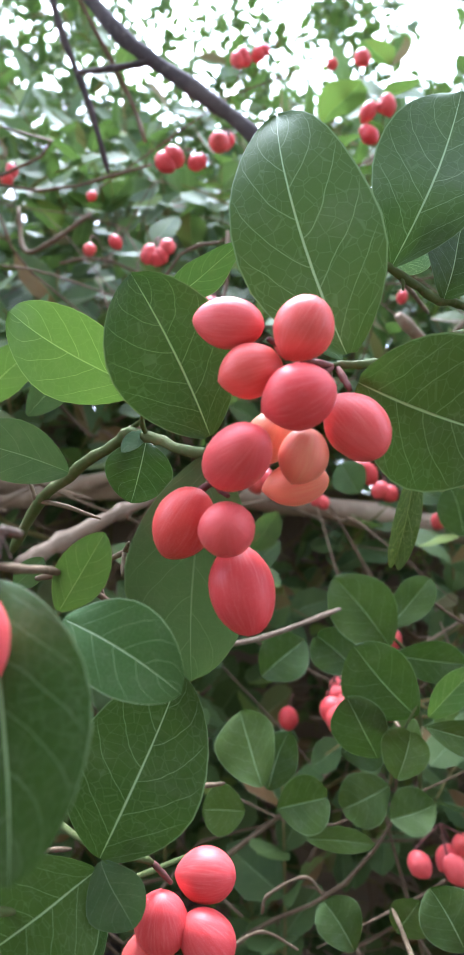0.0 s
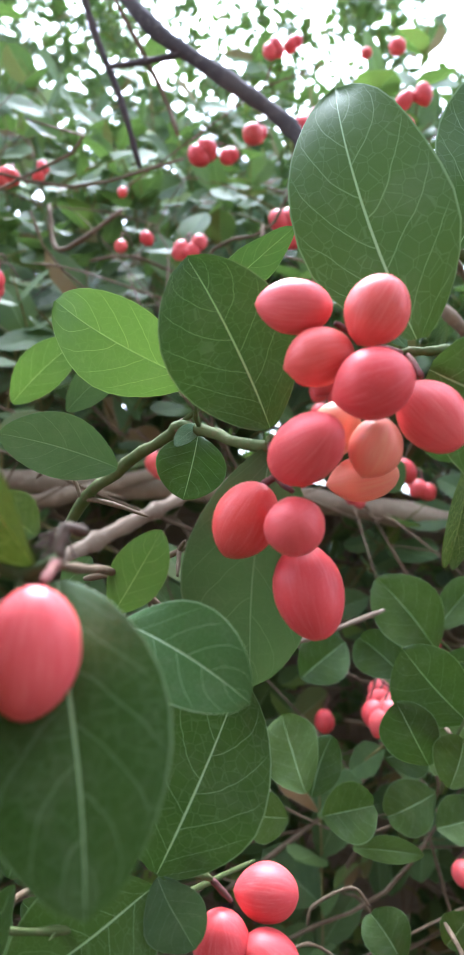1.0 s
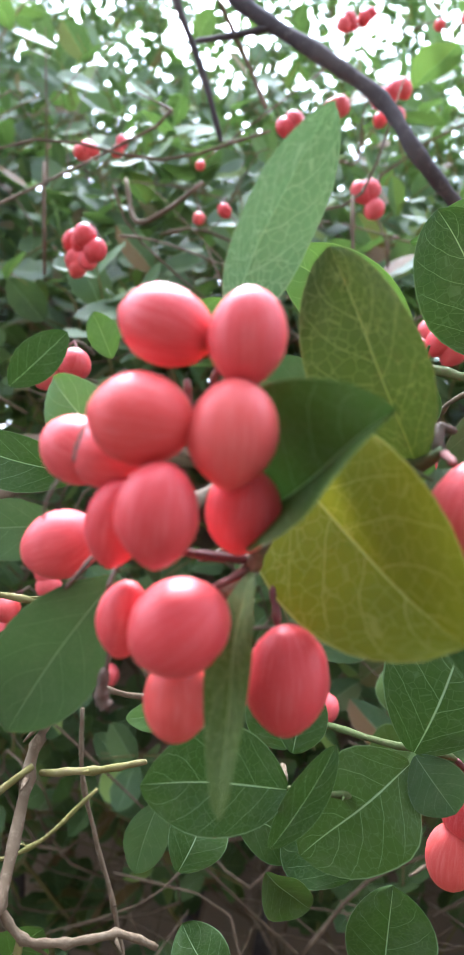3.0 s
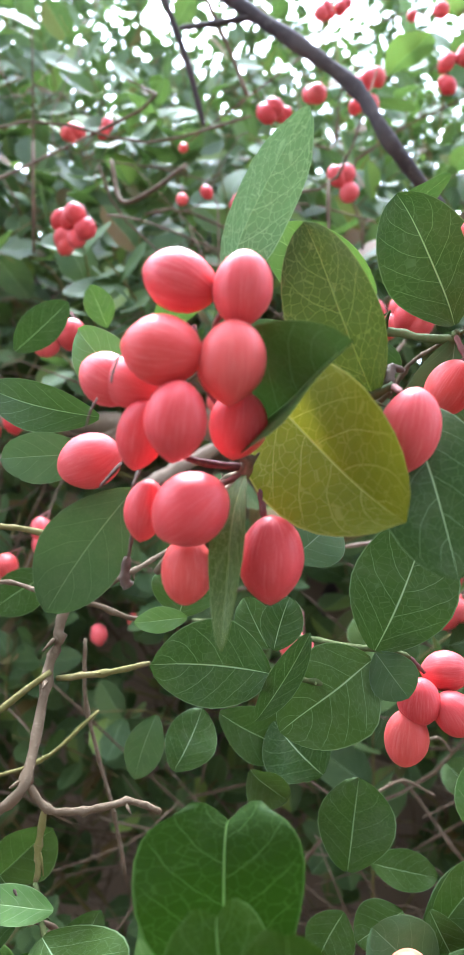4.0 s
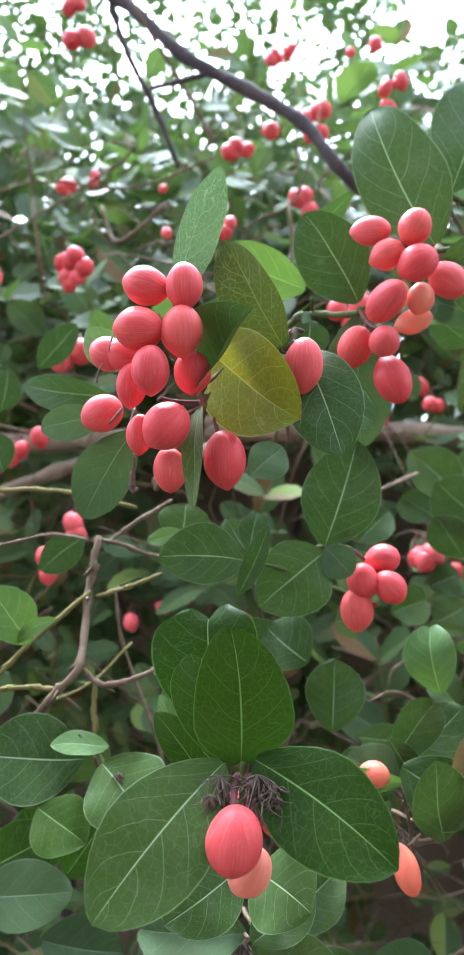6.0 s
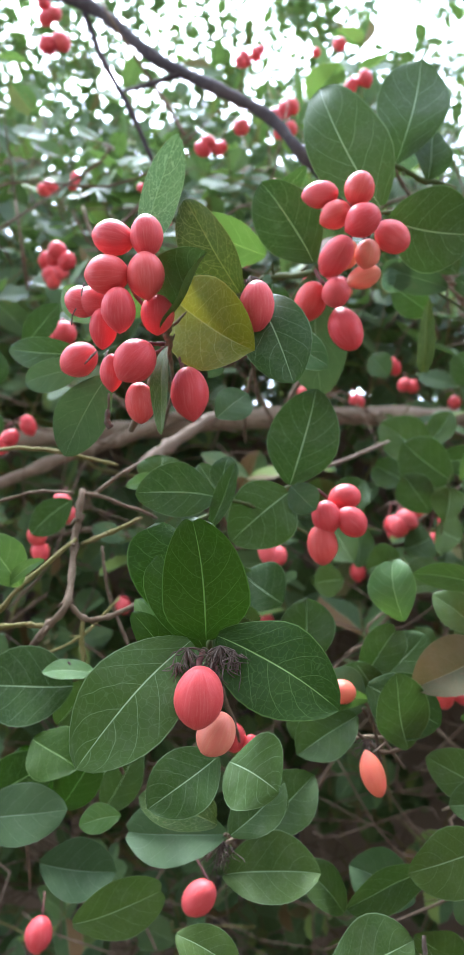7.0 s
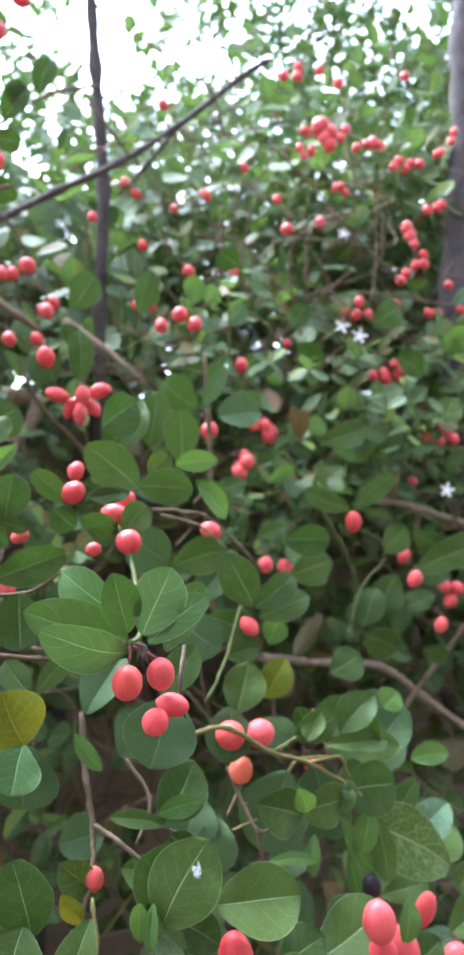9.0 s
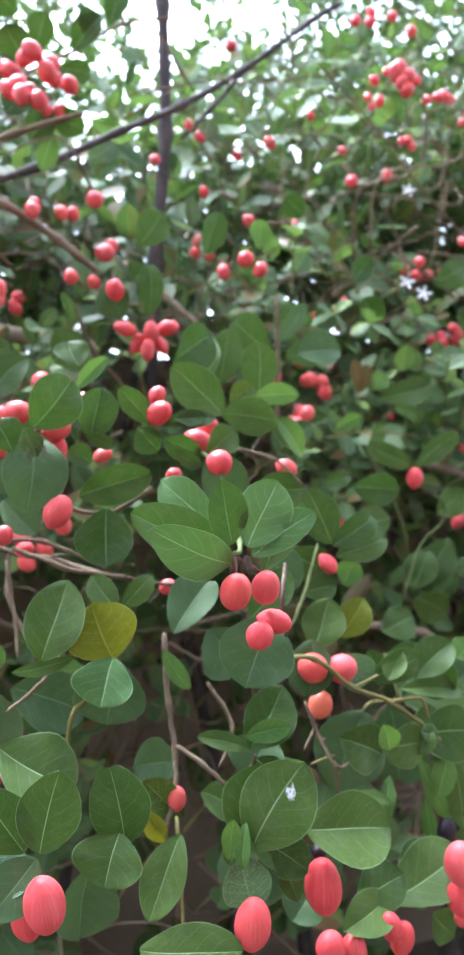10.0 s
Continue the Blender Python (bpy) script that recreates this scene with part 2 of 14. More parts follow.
DROP_B.inputs["Roughness"].default_value = 0.95
DROPPING = DROP_N.finish(DROP_B.outputs[0])
PETAL_N = Net("petal_white")
PETAL_B = PETAL_N.node("ShaderNodeBsdfPrincipled")
PETAL_N.put(PETAL_B.inputs["Base Color"], PETAL_N.mix(PETAL_N.noise(300.0), (0.82, 0.80, 0.78), (0.72, 0.70, 0.68)))
PETAL = PETAL_N.finish(PETAL_B.outputs[0])


# ---- builders ----
def thing(name, base, label, group, category="twig"):
    g = new(name)
    g.location = base
    g.empty_display_size = 0.01
    return tagged(g, label, category, group)


def part(name, mesh, material, parent, label=""):
    mesh.materials.append(material)
    ob = new(name, mesh)
    ob.parent = parent
    return tagged(ob, label) if label else ob


def leaf_width(v, broad):
    """Half width of a blade, 0 to 1, along its length; broad: where it is widest."""
    k = v / broad if v < broad else 1.0 + (v - broad) / (1.0 - broad)
    return max(0.0, math.sin(math.pi / 2 * k)) ** (0.72 if v < broad else 0.60)


def leaf_grid(base, tip, normal, width, sag=0.05, fold=0.1, notch=0.0, wave=0.0, curl=0.0, broad=0.5, nu=8, nv=14, stalk=True):
    """Points, faces and uvs of one blade from base to tip."""
    base, tip, normal = Vector(base), Vector(tip), Vector(normal)
    ax = tip - base
    length = ax.length
    ax = ax / length
    normal = (normal - ax * normal.dot(ax)).normalized()
    side = ax.cross(normal)
    pts, uvs, faces = [], [], []
    ph = (base.x * 71 + base.z * 53) % 1 * 6.28
    lop, bow = math.sin(ph * 3.7), 0.035 * math.sin(ph * 5.3)
    for j in range(nv + 1):
        v = j / nv
        v = v - 0.08 * math.sin(2 * math.pi * v)
        cut = 0.10 * min(1.0, notch)
        w = width / 2 * leaf_width((0.015 + 0.985 * v * (0.9995 if j == nv else 1.0)) * (1 - cut), broad)
        near_tip = max(0.0, v - 0.7) / 0.3
        lift = sag * length * 4 * v * (1 - v) + 0.02 * length * math.sin(v * 7 + ph)
        for i in range(nu + 1):
            u = 2 * i / nu - 1
            a = abs(u)
            along = v * length - notch * length * near_tip ** 2 * (0.10 * (1 - a) ** 1.5 + 0.07 * a ** 3)
            up = lift + fold * w * a - curl * w * a * a + 0.035 * width * math.sin(v * 11 + ph + (2 if u > 0 else 0)) * a * a
            pts.append(base + ax * along + side * (u * w * (1 + 0.07 * lop * (1 if u > 0 else -1)) + bow * length * 4 * v * (1 - v)) + normal * up)
            uvs.append(((u + 1) / 2, v))
    for j in range(nv):
        for i in range(nu):
            k = j * (nu + 1) + i
            faces.append((k, k + 1, k + nu + 2, k + nu + 1))
    return pts, faces, uvs


def sheet(name, pts, faces, uvs):
    me = bpy.data.meshes.new(name)
    me.from_pydata(pts, [], faces)
    layer = me.uv_layers.new(name="UVMap")
    index = np.empty(len(me.loops), dtype=np.int32)
    me.loops.foreach_get("vertex_index", index)
    layer.data.foreach_set("uv", np.asarray(uvs, dtype=np.float32)[index].ravel())
    me.polygons.foreach_set("use_smooth", np.ones(len(me.polygons), dtype=bool))
    ends = np.empty(len(me.edges) * 2, dtype=np.int32)
    me.edges.foreach_get("vertices", ends)
    on_rib = np.abs(np.asarray(uvs, dtype=np.float32)[:, 0] - 0.5) < 1e-4
    crease = me.attributes.new("sharp_edge", "BOOLEAN", "EDGE")
    crease.data.foreach_set("value", on_rib[ends].reshape(-1, 2).all(axis=1))
    me.update()
    return me


def leaf(g, base, tip, normal, width, mat=None, label="", **shape):
    o = Vector(g.location)
    pts, faces, uvs = leaf_grid(Vector(base) - o, Vector(tip) - o, normal, width, **shape)
    return part("leaf", sheet("leaf", pts, faces, uvs), mat or LEAF, g, label)


def berry_mesh(name, point, seed, nu=26, nv=18):
    """Unit fruit, one long and one wide, its free tip at -z: plump at the stalk, drawn out to a blunt point, a little lopsided."""
    pts, faces = [(0, 0, 0.495)], []
    for j in range(1, nv):
        th = math.pi * j / nv
        z = 0.5 * math.cos(th)
        r = 0.5 * math.sin(th) ** (0.94 + point * (0.55 if z < 0 else 0.12))
        lean = 0.03 * math.sin(th) * math.sin(seed * 2.3 + th)
        for i in range(nu):
            f = 2 * math.pi * i / nu
            rr = r * (1 + 0.014 * math.cos(2 * f + seed) + 0.008 * math.cos(5 * f + seed * 3) + 0.02 * noise.noise((math.cos(f) * 1.2 + seed, math.sin(f) * 1.2, z * 3)))
            pts.append((rr * math.cos(f) + lean, rr * math.sin(f), z))
    pts.append((0, 0, -0.512))
    for i in range(nu):
        faces.append((0, 1 + i, 1 + (i + 1) % nu))
        last = 1 + (nv - 2) * nu
        faces.append((len(pts) - 1, last + (i + 1) % nu, last + i))
    for j in range(nv - 2):
        for i in range(nu):
            k, k2 = 1 + j * nu + i, 1 + j * nu + (i + 1) % nu
            faces.append((k, k + nu, k2 + nu, k2))
    me = bpy.data.meshes.new(name)
    me.from_pydata(pts, [], faces)
    me.polygons.foreach_set("use_smooth", np.ones(len(me.polygons), dtype=bool))
    me.update()
    return me


BERRY = {}


def berry_data(mat, kind):
    key = (mat.name, kind)
    if key not in BERRY:
        BERRY[key] = berry_mesh("berry", (0.75, 1.0, 1.25, 0.85, 1.1)[kind], kind * 1.7)
        BERRY[key].materials.append(mat)
    return BERRY[key]


def berry(g, centre, axis, length, width, mat=None):
    """A fruit whose stalk end points along axis."""
    kind = int(abs(centre[0] * 977 + centre[2] * 531) * 10) % 5
    ob = new("berry", berry_data(mat or RIPE, kind))
    ob.parent = g
    q = Vector(axis).to_track_quat("Z", "Y")
    ob.matrix_local = Matrix.LocRotScale(Vector(centre) - Vector(g.location), q, (width, width * 0.98, length))
    return ob


def smooth_line(pts, step=6):
    p = [Vector(q) for q in pts]
    p = [2 * p[0] - p[1]] + p + [2 * p[-1] - p[-2]]
    out = []
    for i in range(1, len(p) - 2):
        for k in range(step):
            t = k / step
            out.append(0.5 * (2 * p[i] + (p[i + 1] - p[i - 1]) * t + (2 * p[i - 1] - 5 * p[i] + 4 * p[i + 1] - p[i + 2]) * t * t
                              + (3 * p[i] - p[i - 1] - 3 * p[i + 1] + p[i + 2]) * t ** 3))
    return out + [p[-2]]


def tube(line, r0, r1, sides=8, knobs=0.12, seed=0.0):
    """Points and faces of a tapering stem, swollen at its nodes and drawn in at its ends."""
    pts, faces = [], []
    n = len(line)
    for k, c in enumerate(line):
        d = (line[min(k + 1, n - 1)] - line[max(k - 1, 0)]).normalized()
        s = d.cross(Vector((0.31, 0.2, 0.93))).normalized()
        w = d.cross(s)
        r = r0 + (r1 - r0) * k / (n - 1)
        r *= 1 + knobs * math.sin(k * 2.1 + seed) + (knobs * 2.5 if k % 6 == 0 else 0)
        if k in (0, n - 1):
            r *= 0.55
        for i in range(sides):
            f = 2 * math.pi * i / sides
            pts.append(c + s * (r * math.cos(f)) + w * (r * math.sin(f)))
    for k in range(n - 1):
        for i in range(sides):
            j = (i + 1) % sides
            faces.append((k * sides + i, k * sides + j, (k + 1) * sides + j, (k + 1) * sides + i))
    faces.append(tuple(range(sides))[::-1])
    faces.append(tuple((n - 1) * sides + i for i in range(sides)))
    return pts, faces


def solid(name, pts, faces):
    me = bpy.data.meshes.new(name)
    me.from_pydata(pts, [], faces)
    me.polygons.foreach_set("use_smooth", np.ones(len(me.polygons), dtype=bool))
    me.update()
    return me


def stem(g, name, mat, pts, r0, r1, sides=8, label=""):
    """A stem along a line; a twig also bends a little at its nodes and carries short bud spurs."""
    o = Vector(g.location)
    line = smooth_line([Vector(p) - o for p in pts])
    q = random.Random(int(abs(pts[0][0] * 7919 + pts[-1][2] * 6007) * 1000))
    if name == "twig":
        kink = Vector((0, 0, 0))
        for k in range(1, len(line) - 1):
            if k % 3 == 0:
                kink = Vector((q.uniform(-1, 1), q.uniform(-0.4, 0.4), q.uniform(-1, 1))) * min(0.0008, 0.5 * r0)
            line[k] = line[k] + kink
    tp, tf = tube(line, r0, r1, sides, seed=pts[0][0] * 50)
    if name == "twig" and r0 > 0.0007:
        for k in range(6, len(line) - 3, 6):
            if q.random() < 0.7:
                d = (line[k + 1] - line[k]).normalized()
                out = (d * 0.6 + Vector((q.uniform(-1, 1), q.uniform(-1, 0.3), q.uniform(-1, 1)))).normalized()
                ln, r = q.uniform(2.5, 6.0) * r0, 0.42 * r0
                sp, sf = tube([line[k], line[k] + out * ln * 0.5, line[k] + out * ln + d * ln * 0.2], r, r * 0.8, 5, 0.2, k)
                m = len(tp)
                tp += sp
                tf += [tuple(i + m for i in face) for face in sf]
    return part(name, solid(name, tp, tf), mat, g, label)


def withered(g, centre, size, count, seed):
    """A clump of dry curled flower stalks."""
    r = random.Random(seed)
    o = Vector(centre) - Vector(g.location)
    pts, faces = [], []
    for k in range(count * 2):
        d = Vector((r.uniform(-0.55, 0.55), r.uniform(-0.6, 0.3), r.uniform(-1.5, -0.1))).normalized()
        q = Vector((r.uniform(-1, 1), r.uniform(-1, 1), r.uniform(-1, 1)))
        ln = size * r.uniform(0.5, 1.1)
        p, f = tube(smooth_line([o, o + d * ln * 0.4 + q * ln * 0.10, o + d * ln * 0.7 - q * ln * 0.15, o + d * ln], 3), 0.0002, 0.0001, 4, 0.3, k)
        n = len(pts)
        pts += p
        faces += [tuple(i + n for i in face) for face in f]
    return tagged(part("withered_stalk", solid("withered_stalk", pts, faces), DARK, g, "dry curled brown flower stalks"), kind="stuff")


def blotch(leaf_ob, g, centre, normal, size, seed):
    """A dried white bird dropping lying on a leaf."""
    r = random.Random(seed)
    q = Vector(normal).to_track_quat("Z", "Y").to_matrix()
    o = Vector(centre) - Vector(g.location)
    pts, faces = [o + q @ Vector((0, 0, 0.0006))], []
    for k in range(14):
        f = 2 * math.pi * k / 14
        pts.append(o + q @ Vector((math.cos(f) * size * r.uniform(0.2, 0.65), math.sin(f) * size * r.uniform(0.5, 1.4), 0.0001)))
    faces = [(0, 1 + k, 1 + (k + 1) % 14) for k in range(14)]
    return part("bird_dropping", solid("bird_dropping", pts, faces), DROPPING, leaf_ob, "chalky grey-white dried dropping")


# ---- fruiting twigs ----

g = thing("fruiting_twig", (0.0472, 0.2000, 1.3701), "twig with hanging ripe coral-red berries and broad veined leaves", "fruiting twigs")
stem(g, "twig", BARK, [(0.0476, 0.2029, 1.3707), (0.0557, 0.2584, 1.3757), (0.0662, 0.3169, 1.3734)], 0.0008, 0.0009, 6)
stem(g, "twig", GREENTWIG, [(0.0863, 0.2300, 1.3894), (0.0715, 0.2150, 1.3798), (0.0569, 0.2000, 1.3720), (0.0473, 0.1950, 1.3696)], 0.0012, 0.0009)
stem(g, "stalk", PURPLE, [(0.0473, 0.1950, 1.3696), (0.0406, 0.1900, 1.3696), (0.0322, 0.1850, 1.3722)], 0.0009, 0.0007)
stem(g, "stalk", PURPLE, [(0.0473, 0.1950, 1.3696), (0.0425, 0.1900, 1.3631), (0.0417, 0.1880, 1.3549)], 0.0009, 0.0007)
stem(g, "stalk", PURPLE, [(0.0486, 0.1950, 1.3693), (0.0510, 0.1900, 1.3639)], 0.0009, 0.0007)
stem(g, "stalk", PURPLE, [(0.0407, 0.1900, 1.3683), (0.0355, 0.1950, 1.3565), (0.0292, 0.1880, 1.3499)], 0.0008, 0.0006)
berry(g, (0.0237, 0.1810, 1.3737), (0.97, -0.26, -0.05), 0.0151, 0.0109)
berry(g, (0.0385, 0.1750, 1.3723), (0.40, -0.29, 0.87), 0.0135, 0.0123)
berry(g, (0.0290, 0.1780, 1.3636), (0.91, -0.27, 0.33), 0.0135, 0.0113)
berry(g, (0.0385, 0.1720, 1.3584), (0.87, -0.27, 0.40), 0.0151, 0.0132)
berry(g, (0.0516, 0.1820, 1.3553), (0.69, -0.24, -0.69), 0.0162, 0.0131)
berry(g, (0.0411, 0.1800, 1.3479), (0.25, -0.29, 0.93), 0.0119, 0.0105, PALE)
berry(g, (0.0344, 0.1920, 1.3520), (0.40, -0.29, 0.87), 0.0128, 0.0106, PALE)
berry(g, (0.0412, 0.1930, 1.3427), (0.93, -0.27, 0.25), 0.0151, 0.0098, PALE)
leaf(g, (0.0504, 0.1950, 1.3722), (0.0304, 0.2150, 1.4358), (-0.29, -0.93, 0.20), 0.0342, sag=.08, fold=.12, broad=.40, mat=LEAF_VEINED)
leaf(g, (0.0534, 0.1950, 1.3666), (0.0884, 0.1900, 1.3563), (-0.21, -0.97, -0.15), 0.0360, sag=-.05, fold=.1, mat=LEAF_VEINED)
leaf(g, (0.0512, 0.2100, 1.3746), (0.0300, 0.2250, 1.4019), (0.11, -0.83, 0.54), 0.0122, mat=LEAF_VEINED)

g = thing("fruiting_twig", (0.0211, 0.2000, 1.3487), "twig with four plump coral berries and dull green leaves", "fruiting twigs")
stem(g, "twig", BARK, [(0.0210, 0.2030, 1.3489), (0.0216, 0.2598, 1.3467), (0.0260, 0.3196, 1.3368)], 0.0008, 0.0009, 6)
stem(g, "twig", GREENTWIG, [(-0.0389, 0.2600, 1.3159), (-0.0292, 0.2500, 1.3326), (-0.0152, 0.2350, 1.3427), (-0.0006, 0.2220, 1.3522), (0.0051, 0.2150, 1.3511), (0.0198, 0.2000, 1.3479), (0.0228, 0.1980, 1.3494)], 0.0017, 0.0012)
stem(g, "thorn", BARK, [(-0.0292, 0.2500, 1.3326), (-0.0198, 0.2450, 1.3317), (-0.0088, 0.2400, 1.3293)], 0.0009, 0.0004)
stem(g, "thorn", BARK, [(-0.0302, 0.2500, 1.3325), (-0.0320, 0.2500, 1.3364), (-0.0335, 0.2500, 1.3390)], 0.0007, 0.0003)
stem(g, "node", BARK, [(-0.0013, 0.2220, 1.3514), (0.0020, 0.2220, 1.3549)], 0.002, 0.0014)
stem(g, "stalk", PURPLE, [(0.0219, 0.1980, 1.3486), (0.0237, 0.1920, 1.3417), (0.0270, 0.1880, 1.3387)], 0.0009, 0.0007)
stem(g, "stalk", PURPLE, [(0.0237, 0.1920, 1.3417), (0.0198, 0.1900, 1.3387)], 0.0009, 0.0007)
berry(g, (0.0277, 0.1760, 1.3461), (0.35, -0.88, 0.33), 0.0221, 0.0126)
berry(g, (0.0180, 0.1870, 1.3320), (0.37, -0.29, 0.88), 0.0169, 0.0133)
berry(g, (0.0271, 0.1770, 1.3321), (0.03, -0.95, 0.31), 0.0134, 0.0112)
berry(g, (0.0317, 0.1860, 1.3201), (0.29, -0.23, -0.93), 0.0201, 0.0141)
leaf(g, (0.0215, 0.2000, 1.3522), (0.0008, 0.1950, 1.3861), (0.05, -0.99, -0.11), 0.0289, sag=.06, fold=.08, broad=.5, mat=LEAF_VEINED)
leaf(g, (0.0223, 0.2000, 1.3481), (0.0224, 0.2050, 1.2955), (0.03, -0.99, -0.09), 0.0288, sag=.08, fold=.1, broad=.55, mat=LEAF_DULL)
leaf(g, (0.0043, 0.2220, 1.3511), (0.0022, 0.2200, 1.3349), (0.15, -0.98, 0.10), 0.0176, fold=.15, broad=.5, mat=LEAF_VEINED)
leaf(g, (0.0047, 0.2170, 1.3527), (-0.0001, 0.2100, 1.3472), (0.59, -0.71, 0.38), 0.0042, mat=LEAF_PALE)
leaf(g, (0.0022, 0.2220, 1.3645), (-0.0348, 0.2220, 1.3819), (-0.10, -0.98, -0.16), 0.0228, sag=.1, fold=.15, broad=.5, mat=LEAF_LIGHT)
leaf(g, (0.0026, 0.2350, 1.3920), (0.0232, 0.2250, 1.4062), (0.58, -0.48, -0.66), 0.0148, mat=LEAF_SAGE_LIT)

g = thing("leafy_twig", (-0.0025, 0.2000, 1.3194), "bare twig carrying two small light green leaves", "leafy twigs")
stem(g, "twig", BARK, [(-0.0031, 0.2029, 1.3190), (-0.0099, 0.2586, 1.3067), (-0.0126, 0.3172, 1.2860)], 0.0008, 0.0009, 6)
stem(g, "twig", BARK, [(-0.0200, 0.2200, 1.3135), (-0.0045, 0.2100, 1.3190), (0.0053, 0.2050, 1.3246)], 0.0009, 0.0006)
stem(g, "thorn", BARK, [(0.0039, 0.2050, 1.3238), (0.0045, 0.2000, 1.3186)], 0.0006, 0.0004)
stem(g, "thorn", BARK, [(0.0039, 0.2050, 1.3238), (0.0054, 0.2000, 1.3263)], 0.0006, 0.0004)
leaf(g, (-0.0066, 0.1900, 1.3113), (0.0018, 0.1880, 1.3288), (0.07, -0.99, -0.15), 0.0111, sag=.05, fold=.15, mat=LEAF_LIGHT)
leaf(g, (-0.0017, 0.1720, 1.3129), (0.0219, 0.1680, 1.3021), (-0.03, -0.95, 0.30), 0.0172, sag=.08, fold=.1, broad=.5, mat=LEAF_SAGE_LIT)

g = thing("leafy_twig", (0.0629, 0.2200, 1.4032), "twig with a large upright pair of dull green leaves", "leafy twigs")
stem(g, "twig", BARK, [(0.0635, 0.2228, 1.4042), (0.0790, 0.2755, 1.4172), (0.1022, 0.3311, 1.4231)], 0.0008, 0.0009, 6)
stem(g, "twig", GREENTWIG, [(0.0943, 0.2350, 1.3956), (0.0798, 0.2300, 1.3977), (0.0668, 0.2220, 1.4002), (0.0611, 0.2200, 1.4027)], 0.0013, 0.001)
leaf(g, (0.0635, 0.2200, 1.4020), (0.0818, 0.2350, 1.4585), (-0.01, -0.97, 0.26), 0.0338, sag=.06, fold=.08, broad=.55, mat=LEAF_VEINED)
leaf(g, (0.0649, 0.2230, 1.4028), (0.0838, 0.2400, 1.4289), (0.83, -0.46, -0.30), 0.0182, mat=LEAF_PALE)
leaf(g, (0.0801, 0.2280, 1.3975), (0.0845, 0.2300, 1.4222), (0.31, -0.95, 0.02), 0.0210, mat=LEAF_VEINED)

g = thing("fruiting_twig", (-0.0060, 0.1420, 1.3249), "single ripe red berry hanging before a broad glossy leaf", "fruiting twigs")
stem(g, "twig", BARK, [(-0.0062, 0.1450, 1.3248), (-0.0072, 0.2018, 1.3169), (-0.0045, 0.2617, 1.3009)], 0.0008, 0.0009, 6)
stem(g, "twig", DARKTWIG, [(-0.0431, 0.1700, 1.3259), (-0.0281, 0.1550, 1.3250), (-0.0181, 0.1470, 1.3244), (-0.0105, 0.1430, 1.3236), (-0.0061, 0.1420, 1.3257)], 0.0012, 0.0009)
stem(g, "stalk", PURPLE, [(-0.0061, 0.1420, 1.3257), (-0.0058, 0.1350, 1.3236)], 0.0008, 0.0007)
withered(g, (-0.0066, 0.1450, 1.3298), 0.0051, 14, 1)
stem(g, "calyx", DARK, [(-0.0066, 0.1430, 1.3260), (-0.0062, 0.1450, 1.3299), (-0.0033, 0.1460, 1.3297)], 0.0011, 0.0007)
berry(g, (-0.0050, 0.1300, 1.3157), (0.07, -0.29, 0.95), 0.0175, 0.0120)
leaf(g, (-0.0059, 0.1420, 1.3232), (0.0054, 0.1250, 1.2891), (-0.05, -0.90, 0.43), 0.0247, sag=.06, fold=.1, broad=.5, mat=LEAF_VEINED)

g = thing("fruiting_twig", (0.0071, 0.2000, 1.2575), "twig with four coral-red berries and a pair of broad leaves", "fruiting twigs")
stem(g, "twig", BARK, [(0.0073, 0.2030, 1.2572), (0.0176, 0.2596, 1.2466), (0.0349, 0.3191, 1.2277)], 0.0008, 0.0009, 6)
stem(g, "twig", GREENTWIG, [(-0.0505, 0.3000, 1.2388), (-0.0153, 0.2300, 1.2519), (0.0071, 0.2000, 1.2570), (0.0177, 0.2000, 1.2554)], 0.001, 0.0008)
stem(g, "stalk", PURPLE, [(0.0177, 0.2000, 1.2554), (0.0223, 0.2000, 1.2513)], 0.0008, 0.0006)
stem(g, "calyx", DARK, [(0.0071, 0.2000, 1.2575), (0.0126, 0.1950, 1.2648), (0.0172, 0.1950, 1.2659)], 0.0009, 0.0005)
berry(g, (0.0296, 0.2050, 1.2512), (0.96, -0.22, 0.15), 0.0145, 0.0123)
berry(g, (0.0212, 0.1980, 1.2433), (-0.14, -0.28, 0.95), 0.0151, 0.0123)
berry(g, (0.0314, 0.1980, 1.2408), (-0.60, -0.29, 0.75), 0.0151, 0.0122)
berry(g, (0.0184, 0.2000, 1.2317), (-0.06, -0.28, 0.96), 0.0182, 0.0128)
leaf(g, (0.0063, 0.1950, 1.2578), (0.0200, 0.2000, 1.2982), (-0.08, -0.99, 0.14), 0.0302, fold=.12, broad=.44, mat=LEAF_VEINED)
leaf(g, (0.0059, 0.1950, 1.2549), (-0.0192, 0.1850, 1.2359), (0.32, -0.92, 0.22), 0.0290, fold=.15, broad=.45, mat=LEAF_VEINED)
leaf(g, (0.0066, 0.1950, 1.2572), (0.0157, 0.1900, 1.2467), (-0.23, -0.94, 0.25), 0.0139, fold=.2, broad=.6, mat=LEAF_DULL)

